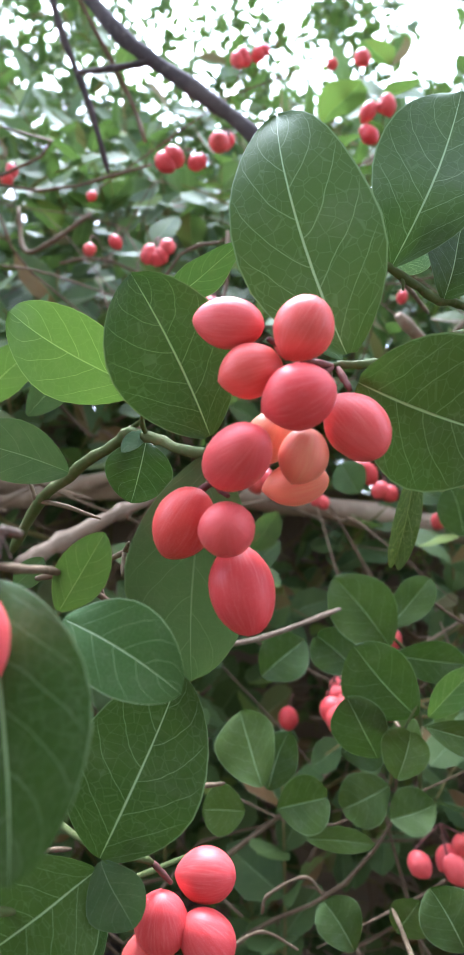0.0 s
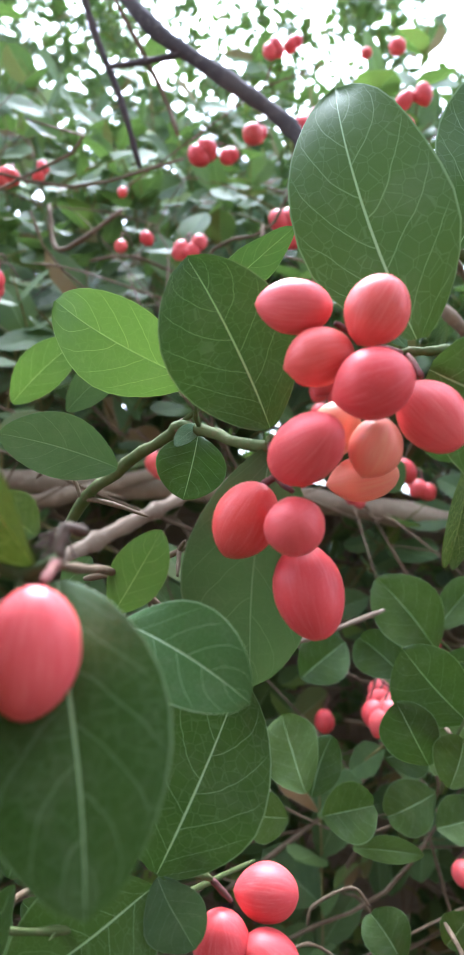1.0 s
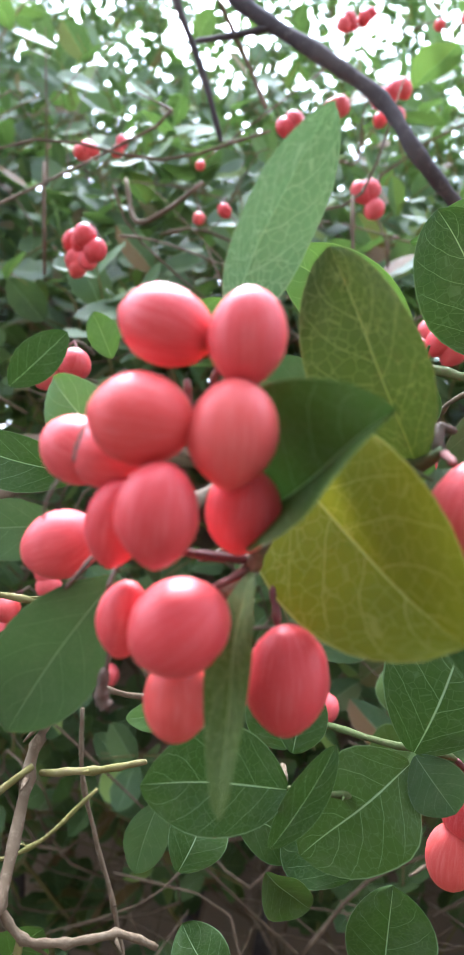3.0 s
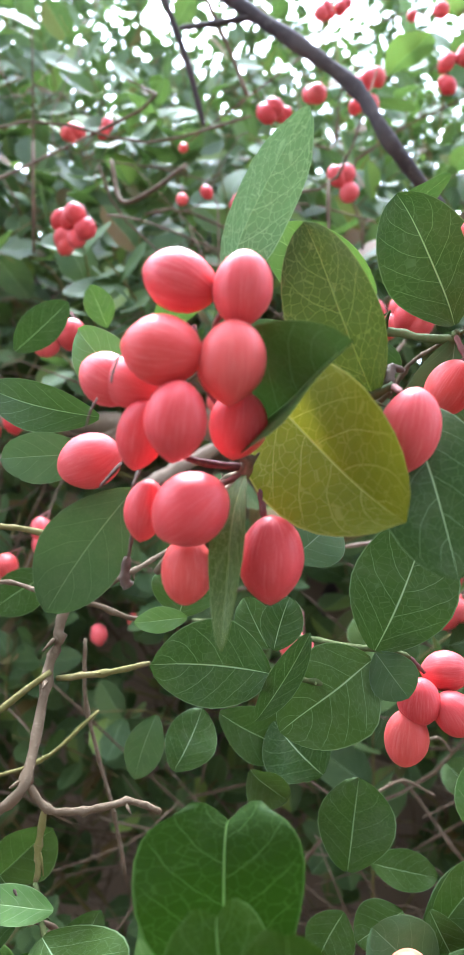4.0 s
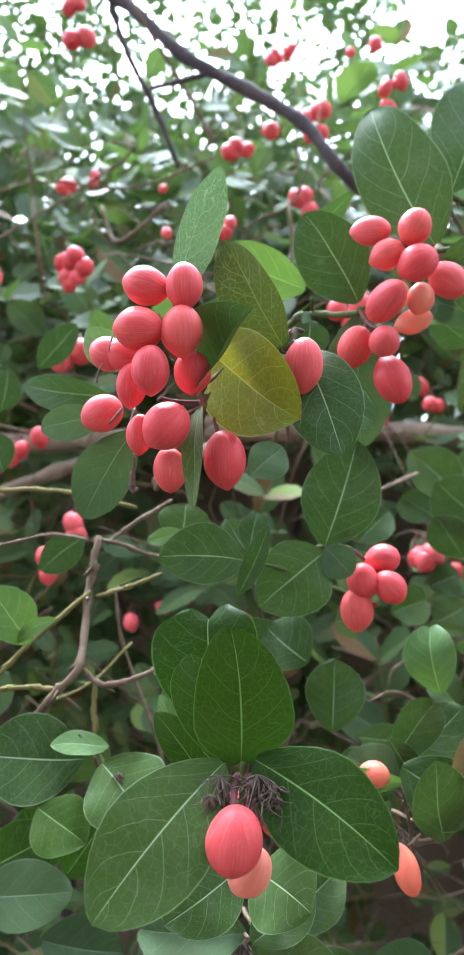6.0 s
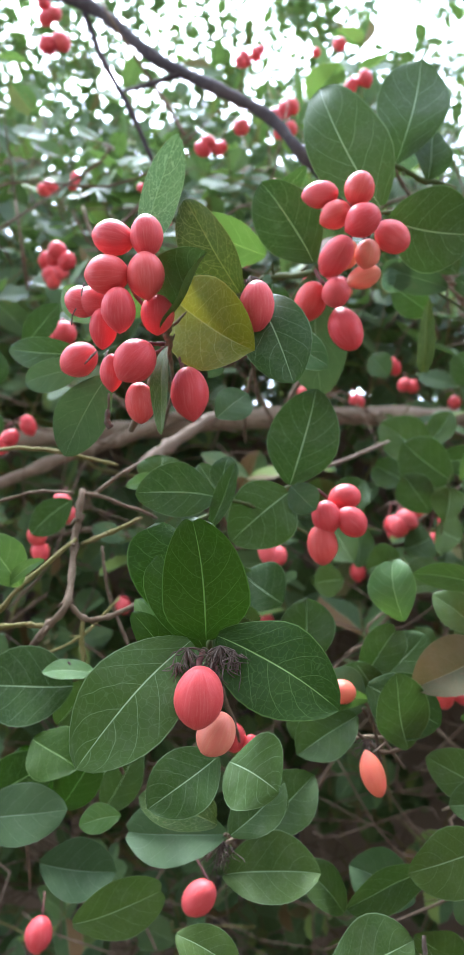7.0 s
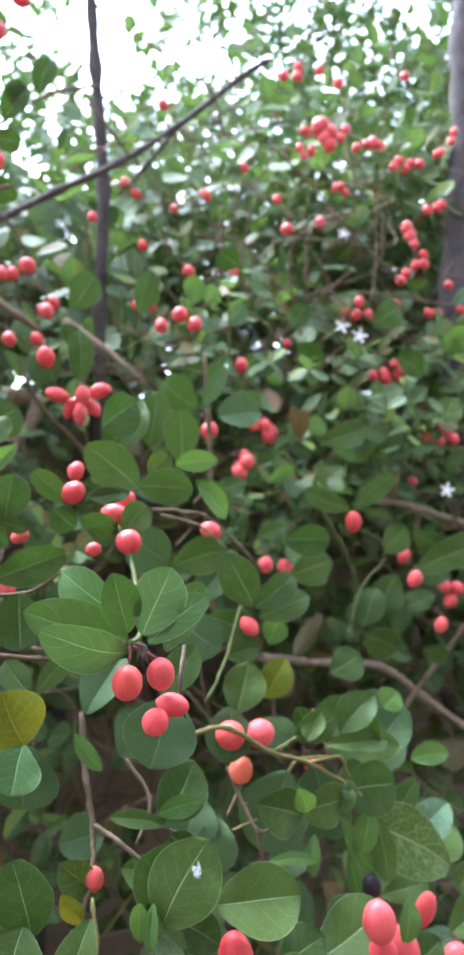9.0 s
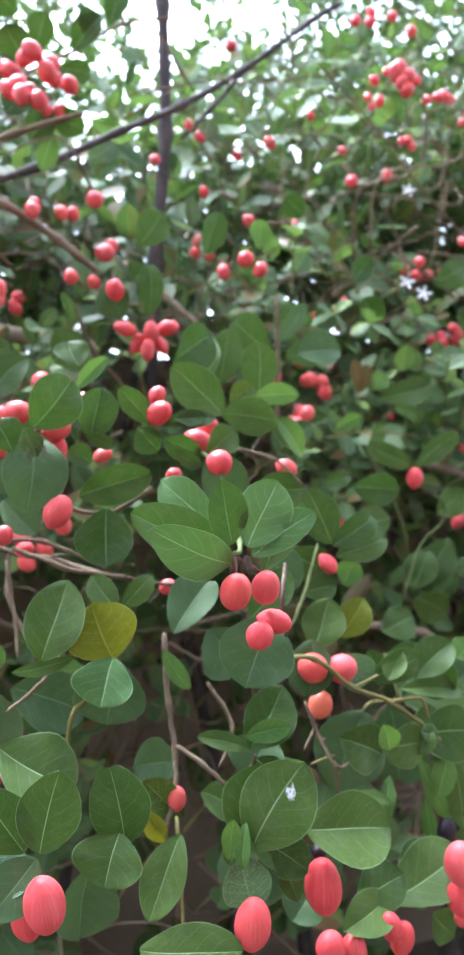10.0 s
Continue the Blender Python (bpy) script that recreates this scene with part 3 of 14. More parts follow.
g = thing("fruiting_twig", (-0.0355, 0.1350, 1.3051), "crowded bunch of coral-red berries with one yellowing leaf", "fruiting twigs")
stem(g, "twig", BARK, [(-0.0355, 0.1380, 1.3052), (-0.0405, 0.1949, 1.3023), (-0.0531, 0.2548, 1.2915)], 0.0008, 0.0009, 6)
stem(g, "twig", BARK, [(-0.0535, 0.1600, 1.2804), (-0.0414, 0.1450, 1.2967), (-0.0356, 0.1350, 1.3057), (-0.0352, 0.1350, 1.3118), (-0.0343, 0.1450, 1.3256)], 0.0014, 0.0011)
stem(g, "stalk", PURPLE, [(-0.0356, 0.1350, 1.3064), (-0.0429, 0.1330, 1.3066), (-0.0475, 0.1300, 1.3075)], 0.0008, 0.0006)
stem(g, "stalk", PURPLE, [(-0.0352, 0.1350, 1.3118), (-0.0451, 0.1320, 1.3228), (-0.0474, 0.1300, 1.3327)], 0.0008, 0.0006)
stem(g, "stalk", PURPLE, [(-0.0353, 0.1350, 1.3131), (-0.0428, 0.1300, 1.3304), (-0.0423, 0.1280, 1.3350)], 0.0008, 0.0006)
stem(g, "stalk", PURPLE, [(-0.0355, 0.1350, 1.3051), (-0.0413, 0.1300, 1.3019)], 0.0008, 0.0006)
stem(g, "stalk", PURPLE, [(-0.0319, 0.1380, 1.3027), (-0.0307, 0.1350, 1.2966)], 0.0008, 0.0007)
stem(g, "thorn", DARK, [(-0.0598, 0.1350, 1.3052), (-0.0628, 0.1300, 1.3002)], 0.00045, 0.0003)
stem(g, "thorn", DARK, [(-0.0558, 0.1350, 1.3054), (-0.0566, 0.1300, 1.3005)], 0.00045, 0.0003)
stem(g, "thorn", DARK, [(-0.0571, 0.1400, 1.2917), (-0.0577, 0.1400, 1.2847)], 0.0005, 0.0003)
stem(g, "calyx", DARK, [(-0.0578, 0.1400, 1.2861), (-0.0580, 0.1400, 1.2816), (-0.0569, 0.1400, 1.2798)], 0.0009, 0.0013)
stem(g, "thorn", DARK, [(-0.0593, 0.1200, 1.3243), (-0.0598, 0.1180, 1.3209), (-0.0597, 0.1170, 1.3190)], 0.00025, 0.0002)
stem(g, "thorn", DARK, [(-0.0629, 0.1220, 1.3166), (-0.0636, 0.1200, 1.3138), (-0.0641, 0.1200, 1.3108)], 0.00025, 0.0002)
berry(g, (-0.0501, 0.1220, 1.3387), (0.92, -0.24, -0.31), 0.0148, 0.0115)
berry(g, (-0.0385, 0.1180, 1.3369), (-0.01, -0.24, 0.97), 0.0137, 0.0107)
berry(g, (-0.0517, 0.1170, 1.3253), (0.97, -0.24, -0.08), 0.0150, 0.0125)
berry(g, (-0.0393, 0.1170, 1.3241), (-0.01, -0.24, 0.97), 0.0150, 0.0122)
berry(g, (-0.0629, 0.1300, 1.3210), (0.87, -0.25, -0.43), 0.0124, 0.0106)
berry(g, (-0.0583, 0.1280, 1.3205), (0.93, -0.24, -0.28), 0.0120, 0.0099)
berry(g, (-0.0476, 0.1140, 1.3130), (0.06, -0.24, 0.97), 0.0142, 0.0107)
berry(g, (-0.0554, 0.1260, 1.3106), (0.12, -0.24, 0.96), 0.0135, 0.0090)
berry(g, (-0.0376, 0.1260, 1.3141), (0.04, -0.24, 0.97), 0.0132, 0.0109)
berry(g, (-0.0684, 0.1450, 1.3049), (0.88, -0.23, 0.41), 0.0146, 0.0123)
berry(g, (-0.0446, 0.1200, 1.2980), (0.71, -0.23, 0.66), 0.0154, 0.0133)
berry(g, (-0.0535, 0.1290, 1.2965), (0.12, -0.24, 0.96), 0.0126, 0.0078)
berry(g, (-0.0448, 0.1280, 1.2859), (-0.01, -0.24, 0.97), 0.0137, 0.0099)
berry(g, (-0.0287, 0.1330, 1.2886), (-0.08, -0.24, 0.97), 0.0186, 0.0130)
leaf(g, (-0.0416, 0.1420, 1.3429), (-0.0280, 0.1380, 1.3798), (0.60, -0.74, -0.30), 0.0155, sag=-.12, fold=.35, broad=.45, mat=LEAF_PALE)
leaf(g, (-0.0096, 0.1450, 1.3230), (-0.0279, 0.1380, 1.3565), (-0.50, -0.86, -0.12), 0.0200, fold=.5, broad=.5, mat=LEAF_OLIVE)
leaf(g, (-0.0360, 0.1340, 1.3117), (-0.0191, 0.1120, 1.3286), (-0.822, -0.562, 0.093), 0.0217, sag=-.02, fold=.9, broad=.46, mat=LEAF_VEINED)
leaf(g, (-0.0349, 0.1500, 1.3276), (-0.0060, 0.1200, 1.2991), (-0.677, -0.731, 0.083), 0.0304, sag=.03, fold=.3, broad=.56, mat=LEAF_YELLOW, label="yellow-green ageing leaf")
leaf(g, (-0.0352, 0.1320, 1.3049), (-0.0367, 0.1180, 1.2740), (-0.49, -0.78, 0.38), 0.0073, fold=.3, broad=.4, mat=LEAF_OLIVE)
leaf(g, (-0.0582, 0.1500, 1.3195), (-0.0763, 0.1600, 1.3348), (-0.31, -0.92, 0.23), 0.0129, fold=.2, broad=.5, mat=LEAF_LIGHT)
leaf(g, (-0.0591, 0.1500, 1.2995), (-0.0755, 0.1480, 1.2714), (0.13, -0.99, -0.01), 0.0189, fold=.08, broad=.55, mat=LEAF_DULL)
leaf(g, (-0.0764, 0.1900, 1.3168), (-0.1120, 0.2000, 1.3232), (-0.27, -0.96, -0.02), 0.0140, fold=.2, broad=.5, mat=LEAF_VEINED)
leaf(g, (-0.0722, 0.1650, 1.3064), (-0.0973, 0.1750, 1.3032), (-0.35, -0.93, -0.13), 0.0129, fold=.1, mat=LEAF_DULL)

g = thing("leafy_twig", (-0.0244, 0.1800, 1.2533), "green twig with dark glossy round leaves and a small narrow one", "leafy twigs")
stem(g, "twig", BARK, [(-0.0242, 0.1829, 1.2527), (-0.0211, 0.2385, 1.2347), (-0.0183, 0.2971, 1.2081)], 0.0008, 0.0009, 6)
stem(g, "twig", GREENTWIG, [(0.0293, 0.2700, 1.2254), (0.0036, 0.2100, 1.2423), (-0.0115, 0.1850, 1.2503), (-0.0245, 0.1780, 1.2536)], 0.0008, 0.0007)
leaf(g, (-0.0243, 0.1760, 1.2542), (-0.0539, 0.1650, 1.2570), (0.36, -0.91, 0.19), 0.0219, fold=.15, broad=.5, mat=LEAF_VEINED)
leaf(g, (-0.0226, 0.1900, 1.2567), (-0.0190, 0.1950, 1.2709), (-0.03, -0.94, 0.34), 0.0121, fold=.15, mat=LEAF_VEINED)
leaf(g, (-0.0237, 0.1950, 1.2557), (-0.0318, 0.2000, 1.2686), (-0.12, -0.95, 0.29), 0.0113, fold=.15, mat=LEAF_VEINED)
leaf(g, (-0.0266, 0.1750, 1.2423), (-0.0153, 0.1700, 1.2671), (-0.23, -0.97, -0.09), 0.0080, fold=.3, mat=LEAF_VEINED)
leaf(g, (-0.0511, 0.2100, 1.2593), (-0.0492, 0.2150, 1.2744), (0.08, -0.95, 0.30), 0.0212, fold=.1, broad=.55, mat=LEAF_VEINED)
leaf(g, (-0.0472, 0.1900, 1.2636), (-0.0618, 0.1900, 1.2609), (-0.15, -0.90, 0.40), 0.0074, mat=LEAF_LIGHT)
leaf(g, (-0.0216, 0.1700, 1.2846), (-0.0094, 0.1800, 1.2950), (0.32, -0.84, 0.43), 0.0152, mat=LEAF_DULL)

g = thing("bare_branch", (-0.0881, 0.1900, 1.2142), "forked grey-brown twig with knobbly nodes and few leaves", "bare branches")
stem(g, "twig", BARK, [(-0.0871, 0.2200, 1.2610), (-0.0879, 0.2150, 1.2482), (-0.0892, 0.2100, 1.2360), (-0.0881, 0.1900, 1.2142), (-0.0954, 0.1880, 1.2056), (-0.1057, 0.1900, 1.1935), (-0.1276, 0.2000, 1.1678)], 0.0017, 0.0015)
stem(g, "twig", BARK, [(-0.0881, 0.1900, 1.2142), (-0.0813, 0.1900, 1.2071), (-0.0711, 0.1900, 1.2074), (-0.0591, 0.1880, 1.2124), (-0.0498, 0.1880, 1.2099)], 0.0012, 0.0009)
stem(g, "twig", YTWIG, [(-0.0884, 0.2100, 1.2391), (-0.1076, 0.2000, 1.2234), (-0.1179, 0.2000, 1.2135), (-0.1602, 0.2200, 1.1760)], 0.0011, 0.0008)
stem(g, "twig", YTWIG, [(-0.0867, 0.2120, 1.2366), (-0.0715, 0.2050, 1.2412), (-0.0575, 0.2000, 1.2472)], 0.0011, 0.0008)
stem(g, "twig", YTWIG, [(-0.0822, 0.1900, 1.2071), (-0.0826, 0.1880, 1.1977), (-0.0820, 0.1850, 1.1891)], 0.0011, 0.0009)
stem(g, "twig", YTWIG, [(-0.0969, 0.1900, 1.2047), (-0.1044, 0.1900, 1.2053), (-0.1156, 0.1900, 1.2050), (-0.1544, 0.2000, 1.1956)], 0.0011, 0.0009)
stem(g, "twig", YTWIG, [(-0.1833, 0.2300, 1.2807), (-0.1307, 0.2200, 1.2813), (-0.1116, 0.2200, 1.2812), (-0.1002, 0.2250, 1.2797), (-0.0742, 0.2400, 1.2725)], 0.001, 0.0009)
stem(g, "twig", BARK, [(-0.0875, 0.2200, 1.2599), (-0.0741, 0.2300, 1.2549), (-0.0579, 0.2500, 1.2455)], 0.001, 0.0008)
stem(g, "twig", BARK, [(-0.0852, 0.2250, 1.2572), (-0.0682, 0.2300, 1.2693), (-0.0585, 0.2400, 1.2756)], 0.001, 0.0008)
stem(g, "twig", BARK, [(-0.0925, 0.2800, 1.2315), (-0.0897, 0.2800, 1.2027), (-0.0746, 0.2800, 1.1614), (-0.0680, 0.2800, 1.1353)], 0.0009, 0.0007)
stem(g, "twig", BARK, [(-0.0917, 0.2200, 1.2597), (-0.1095, 0.2300, 1.2616), (-0.1247, 0.2300, 1.2586), (-0.1792, 0.2500, 1.2494)], 0.0008, 0.0006)
stem(g, "twig", YTWIG, [(-0.0845, 0.2800, 1.2030), (-0.1048, 0.2700, 1.1844), (-0.1299, 0.2700, 1.1739)], 0.0009, 0.0006)
leaf(g, (-0.1094, 0.1950, 1.2213), (-0.1222, 0.1900, 1.2440), (0.38, -0.83, 0.41), 0.0194, sag=.04, fold=.15, broad=.5, mat=LEAF_LIGHT)
leaf(g, (-0.1146, 0.1930, 1.2217), (-0.0955, 0.1850, 1.2326), (0.35, -0.83, 0.43), 0.0062, fold=.2, mat=LEAF_LIGHT)

g = thing("leafy_twig", (-0.0794, 0.1750, 1.1848), "low twig with dark leaves and withered flower stalks", "leafy twigs")
stem(g, "twig", BARK, [(-0.0799, 0.1776, 1.1834), (-0.0850, 0.2263, 1.1497), (-0.0836, 0.2775, 1.1065)], 0.0008, 0.0009, 6)
stem(g, "twig", GREENTWIG, [(-0.0820, 0.1850, 1.1891), (-0.0783, 0.1780, 1.1850), (-0.0728, 0.1700, 1.1795)], 0.0009, 0.0007)
stem(g, "calyx", DARK, [(-0.0783, 0.1780, 1.1850), (-0.0830, 0.1750, 1.1898), (-0.0849, 0.1750, 1.1931)], 0.0007, 0.0004)
withered(g, (-0.0692, 0.1680, 1.1818), 0.0036, 16, 2)
withered(g, (-0.0648, 0.1600, 1.1740), 0.0032, 14, 3)
leaf(g, (-0.0744, 0.1750, 1.1886), (-0.0946, 0.1720, 1.1903), (0.15, -0.58, 0.80), 0.0103, mat=LEAF_LIGHT)
leaf(g, (-0.0760, 0.1720, 1.1833), (-0.0598, 0.1600, 1.1687), (0.02, -0.76, 0.65), 0.0311, fold=.1, broad=.55, mat=LEAF_VEINED)
leaf(g, (-0.0844, 0.1780, 1.1828), (-0.1202, 0.1750, 1.1856), (0.11, -0.86, 0.49), 0.0321, fold=.15, broad=.5, mat=LEAF_VEINED)
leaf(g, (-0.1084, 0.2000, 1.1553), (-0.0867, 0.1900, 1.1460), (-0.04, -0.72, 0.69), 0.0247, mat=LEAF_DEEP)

g = thing("fruiting_twig", (-0.0234, 0.0900, 1.2142), "broad glossy leaves above a red berry and withered flower stalks", "fruiting twigs")
stem(g, "twig", BARK, [(-0.0235, 0.0928, 1.2131), (-0.0233, 0.1458, 1.1863), (-0.0207, 0.2017, 1.1504)], 0.0008, 0.0009, 6)
stem(g, "twig", GREENTWIG, [(-0.0257, 0.1300, 1.1861), (-0.0238, 0.1000, 1.2057), (-0.0227, 0.0900, 1.2156)], 0.0012, 0.001)
stem(g, "stalk", PURPLE, [(-0.0249, 0.0900, 1.2127), (-0.0254, 0.0820, 1.2118), (-0.0253, 0.0750, 1.2109)], 0.0008, 0.0007)
stem(g, "stalk", PURPLE, [(-0.0227, 0.0900, 1.2127), (-0.0218, 0.0880, 1.2064), (-0.0220, 0.0860, 1.1975)], 0.0008, 0.0007)
withered(g, (-0.0284, 0.0830, 1.2150), 0.0105, 20, 4)
withered(g, (-0.0200, 0.0830, 1.2152), 0.0125, 26, 6)
withered(g, (-0.0164, 0.0800, 1.2140), 0.0054, 10, 7)
withered(g, (-0.0307, 0.0800, 1.2120), 0.0049, 8, 8)
berry(g, (-0.0253, 0.0740, 1.2043), (0.11, -0.27, 0.96), 0.0170, 0.0125)
berry(g, (-0.0226, 0.0870, 1.1911), (0.51, -0.25, 0.82), 0.0132, 0.0105, PALE)
leaf(g, (-0.0279, 0.0880, 1.2161), (-0.0544, 0.0660, 1.1915), (0.21, -0.83, 0.52), 0.0247, fold=.12, broad=.55, mat=LEAF_VEINED)
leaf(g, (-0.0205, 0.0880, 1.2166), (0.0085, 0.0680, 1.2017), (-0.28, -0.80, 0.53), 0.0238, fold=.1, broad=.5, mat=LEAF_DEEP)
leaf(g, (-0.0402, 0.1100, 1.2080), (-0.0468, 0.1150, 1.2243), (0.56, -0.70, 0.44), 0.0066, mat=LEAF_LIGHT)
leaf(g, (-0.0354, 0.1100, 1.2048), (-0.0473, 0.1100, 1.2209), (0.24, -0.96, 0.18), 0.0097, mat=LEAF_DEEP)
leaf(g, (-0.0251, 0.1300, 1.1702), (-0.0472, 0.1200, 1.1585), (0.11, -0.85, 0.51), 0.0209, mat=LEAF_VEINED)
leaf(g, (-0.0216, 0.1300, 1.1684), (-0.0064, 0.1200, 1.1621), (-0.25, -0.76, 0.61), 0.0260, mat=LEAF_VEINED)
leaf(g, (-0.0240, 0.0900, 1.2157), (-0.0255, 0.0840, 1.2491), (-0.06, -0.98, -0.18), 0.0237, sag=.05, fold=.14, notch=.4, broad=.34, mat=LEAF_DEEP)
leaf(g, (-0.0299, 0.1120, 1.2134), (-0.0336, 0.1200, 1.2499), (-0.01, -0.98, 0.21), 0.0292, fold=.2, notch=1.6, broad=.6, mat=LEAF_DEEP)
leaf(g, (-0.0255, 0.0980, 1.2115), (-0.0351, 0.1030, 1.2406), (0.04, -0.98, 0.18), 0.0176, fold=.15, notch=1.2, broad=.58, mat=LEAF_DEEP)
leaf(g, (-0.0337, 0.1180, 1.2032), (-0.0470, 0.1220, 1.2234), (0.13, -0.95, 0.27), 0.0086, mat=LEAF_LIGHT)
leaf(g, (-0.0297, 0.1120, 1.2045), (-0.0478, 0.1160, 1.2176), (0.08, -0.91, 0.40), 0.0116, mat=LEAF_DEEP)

g = thing("fruiting_twig", (0.0304, 0.1900, 1.1658), "small pale orange unripe berry beside dark round leaves", "fruiting twigs")
stem(g, "twig", BARK, [(0.0309, 0.1927, 1.1646), (0.0452, 0.2444, 1.1366), (0.0663, 0.2989, 1.0994)], 0.0008, 0.0009, 6)
stem(g, "twig", BARK, [(0.0283, 0.1900, 1.1703), (0.0338, 0.1900, 1.1635), (0.0367, 0.1900, 1.1432)], 0.0008, 0.0006)
stem(g, "stalk", BARK, [(0.0370, 0.1800, 1.1548), (0.0316, 0.1750, 1.1530)], 0.0006, 0.0005)
berry(g, (0.0220, 0.1870, 1.1736), (0.96, -0.22, -0.19), 0.0117, 0.0099, ORANGE)
berry(g, (0.0306, 0.1730, 1.1460), (0.24, -0.24, -0.94), 0.0176, 0.0094, ORANGE)
leaf(g, (0.0329, 0.1900, 1.1749), (0.0602, 0.1850, 1.1591), (-0.02, -0.96, 0.27), 0.0259, fold=.12, mat=LEAF_VEINED)
leaf(g, (0.0313, 0.1950, 1.1637), (0.0137, 0.2000, 1.1757), (-0.05, -0.95, 0.31), 0.0235, mat=LEAF_DULL)
leaf(g, (0.0318, 0.2100, 1.1646), (0.0642, 0.2200, 1.1882), (-0.05, -0.89, 0.45), 0.0274, mat=LEAF_VEINED)

g = thing("leafy_twig", (-0.0368, 0.2600, 1.3501), "dull and fresh green leaves on thin shaded shoots", "leafy twigs")
stem(g, "twig", BARK, [(-0.0376, 0.2629, 1.3503), (-0.0568, 0.3179, 1.3479), (-0.0830, 0.3758, 1.3377)], 0.0008, 0.0009, 6)
leaf(g, (-0.0157, 0.2250, 1.3414), (-0.0448, 0.2200, 1.3471), (0.17, -0.99, -0.02), 0.0164, mat=LEAF_DULL)
leaf(g, (-0.0815, 0.3300, 1.3668), (-0.0563, 0.3300, 1.3953), (0.24, -0.95, -0.21), 0.0182, mat=LEAF_LIGHT)
leaf(g, (-0.0534, 0.3100, 1.3634), (-0.0333, 0.3100, 1.3852), (0.19, -0.96, -0.18), 0.0137, mat=LEAF_DULL)
leaf(g, (-0.0270, 0.2250, 1.3101), (-0.0200, 0.2250, 1.3184), (0.08, -0.99, -0.07), 0.0069, mat=LEAF_DULL)
leaf(g, (-0.0147, 0.1600, 1.3275), (-0.0232, 0.1600, 1.3326), (0.11, -0.98, 0.19), 0.0088, mat=LEAF_OLIVE)
leaf(g, (-0.1081, 0.2800, 1.2569), (-0.1310, 0.2800, 1.2398), (0.02, -1.00, -0.03), 0.0183, mat=LEAF_VEINED)
leaf(g, (-0.1368, 0.3000, 1.3475), (-0.1156, 0.3000, 1.3705), (0.23, -0.95, -0.21), 0.0166, mat=LEAF_VEINED)
leaf(g, (-0.1041, 0.3300, 1.3663), (-0.1141, 0.3300, 1.3854), (0.07, -1.00, 0.04), 0.0139, mat=LEAF_LIGHT)
leaf(g, (-0.1535, 0.3000, 1.3467), (-0.1581, 0.3000, 1.3243), (0.35, -0.93, -0.07), 0.0167, mat=LEAF_VEINED)
leaf(g, (0.0017, 0.2400, 1.2020), (-0.0164, 0.2500, 1.2161), (-0.20, -0.90, 0.38), 0.0276, mat=LEAF_VEINED)
leaf(g, (-0.0501, 0.2400, 1.1988), (-0.0423, 0.2500, 1.2181), (0.08, -0.90, 0.43), 0.0184, mat=LEAF_VEINED)
leaf(g, (-0.0594, 0.2600, 1.2105), (-0.0655, 0.2600, 1.1856), (0.00, -1.00, -0.00), 0.0146, mat=LEAF_DULL)
leaf(g, (0.0259, 0.2600, 1.1617), (0.0515, 0.2600, 1.1585), (0.05, -0.91, 0.40), 0.0146, mat=LEAF_VEINED)
leaf(g, (0.0134, 0.2400, 1.1548), (0.0054, 0.2400, 1.1359), (-0.33, -0.93, 0.14), 0.0181, mat=LEAF_VEINED)
leaf(g, (0.0280, 0.2200, 1.1690), (0.0141, 0.2200, 1.1575), (-0.32, -0.87, 0.39), 0.0167, mat=LEAF_VEINED)
leaf(g, (0.0301, 0.2000, 1.1820), (0.0405, 0.2000, 1.1652), (0.01, -1.00, 0.01), 0.0134, mat=LEAF_VEINED)
leaf(g, (-0.0330, 0.2200, 1.1777), (-0.0468, 0.2300, 1.1896), (-0.13, -0.83, 0.55), 0.0171, mat=LEAF_VEINED)

g = thing("leafy_twig", (-0.1169, 0.2100, 1.1209), "shaded broad leaves low at the hedge's edge", "leafy twigs")
stem(g, "twig", BARK, [(-0.1177, 0.2124, 1.1193), (-0.1326, 0.2584, 1.0830), (-0.1489, 0.3068, 1.0370)], 0.0008, 0.0009, 6)
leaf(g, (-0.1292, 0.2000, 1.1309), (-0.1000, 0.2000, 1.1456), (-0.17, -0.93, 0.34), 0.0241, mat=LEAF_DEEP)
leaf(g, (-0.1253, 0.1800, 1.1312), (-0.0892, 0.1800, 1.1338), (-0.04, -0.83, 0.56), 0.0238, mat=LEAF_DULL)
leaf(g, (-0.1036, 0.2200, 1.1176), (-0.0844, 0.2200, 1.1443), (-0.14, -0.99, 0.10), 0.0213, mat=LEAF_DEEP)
leaf(g, (-0.1757, 0.3000, 1.1636), (-0.1545, 0.3000, 1.1827), (0.00, -1.00, -0.00), 0.0243, mat=LEAF_DULL)
leaf(g, (-0.1570, 0.3000, 1.2916), (-0.1667, 0.3000, 1.3125), (0.27, -0.95, 0.13), 0.0242, mat=LEAF_VEINED)

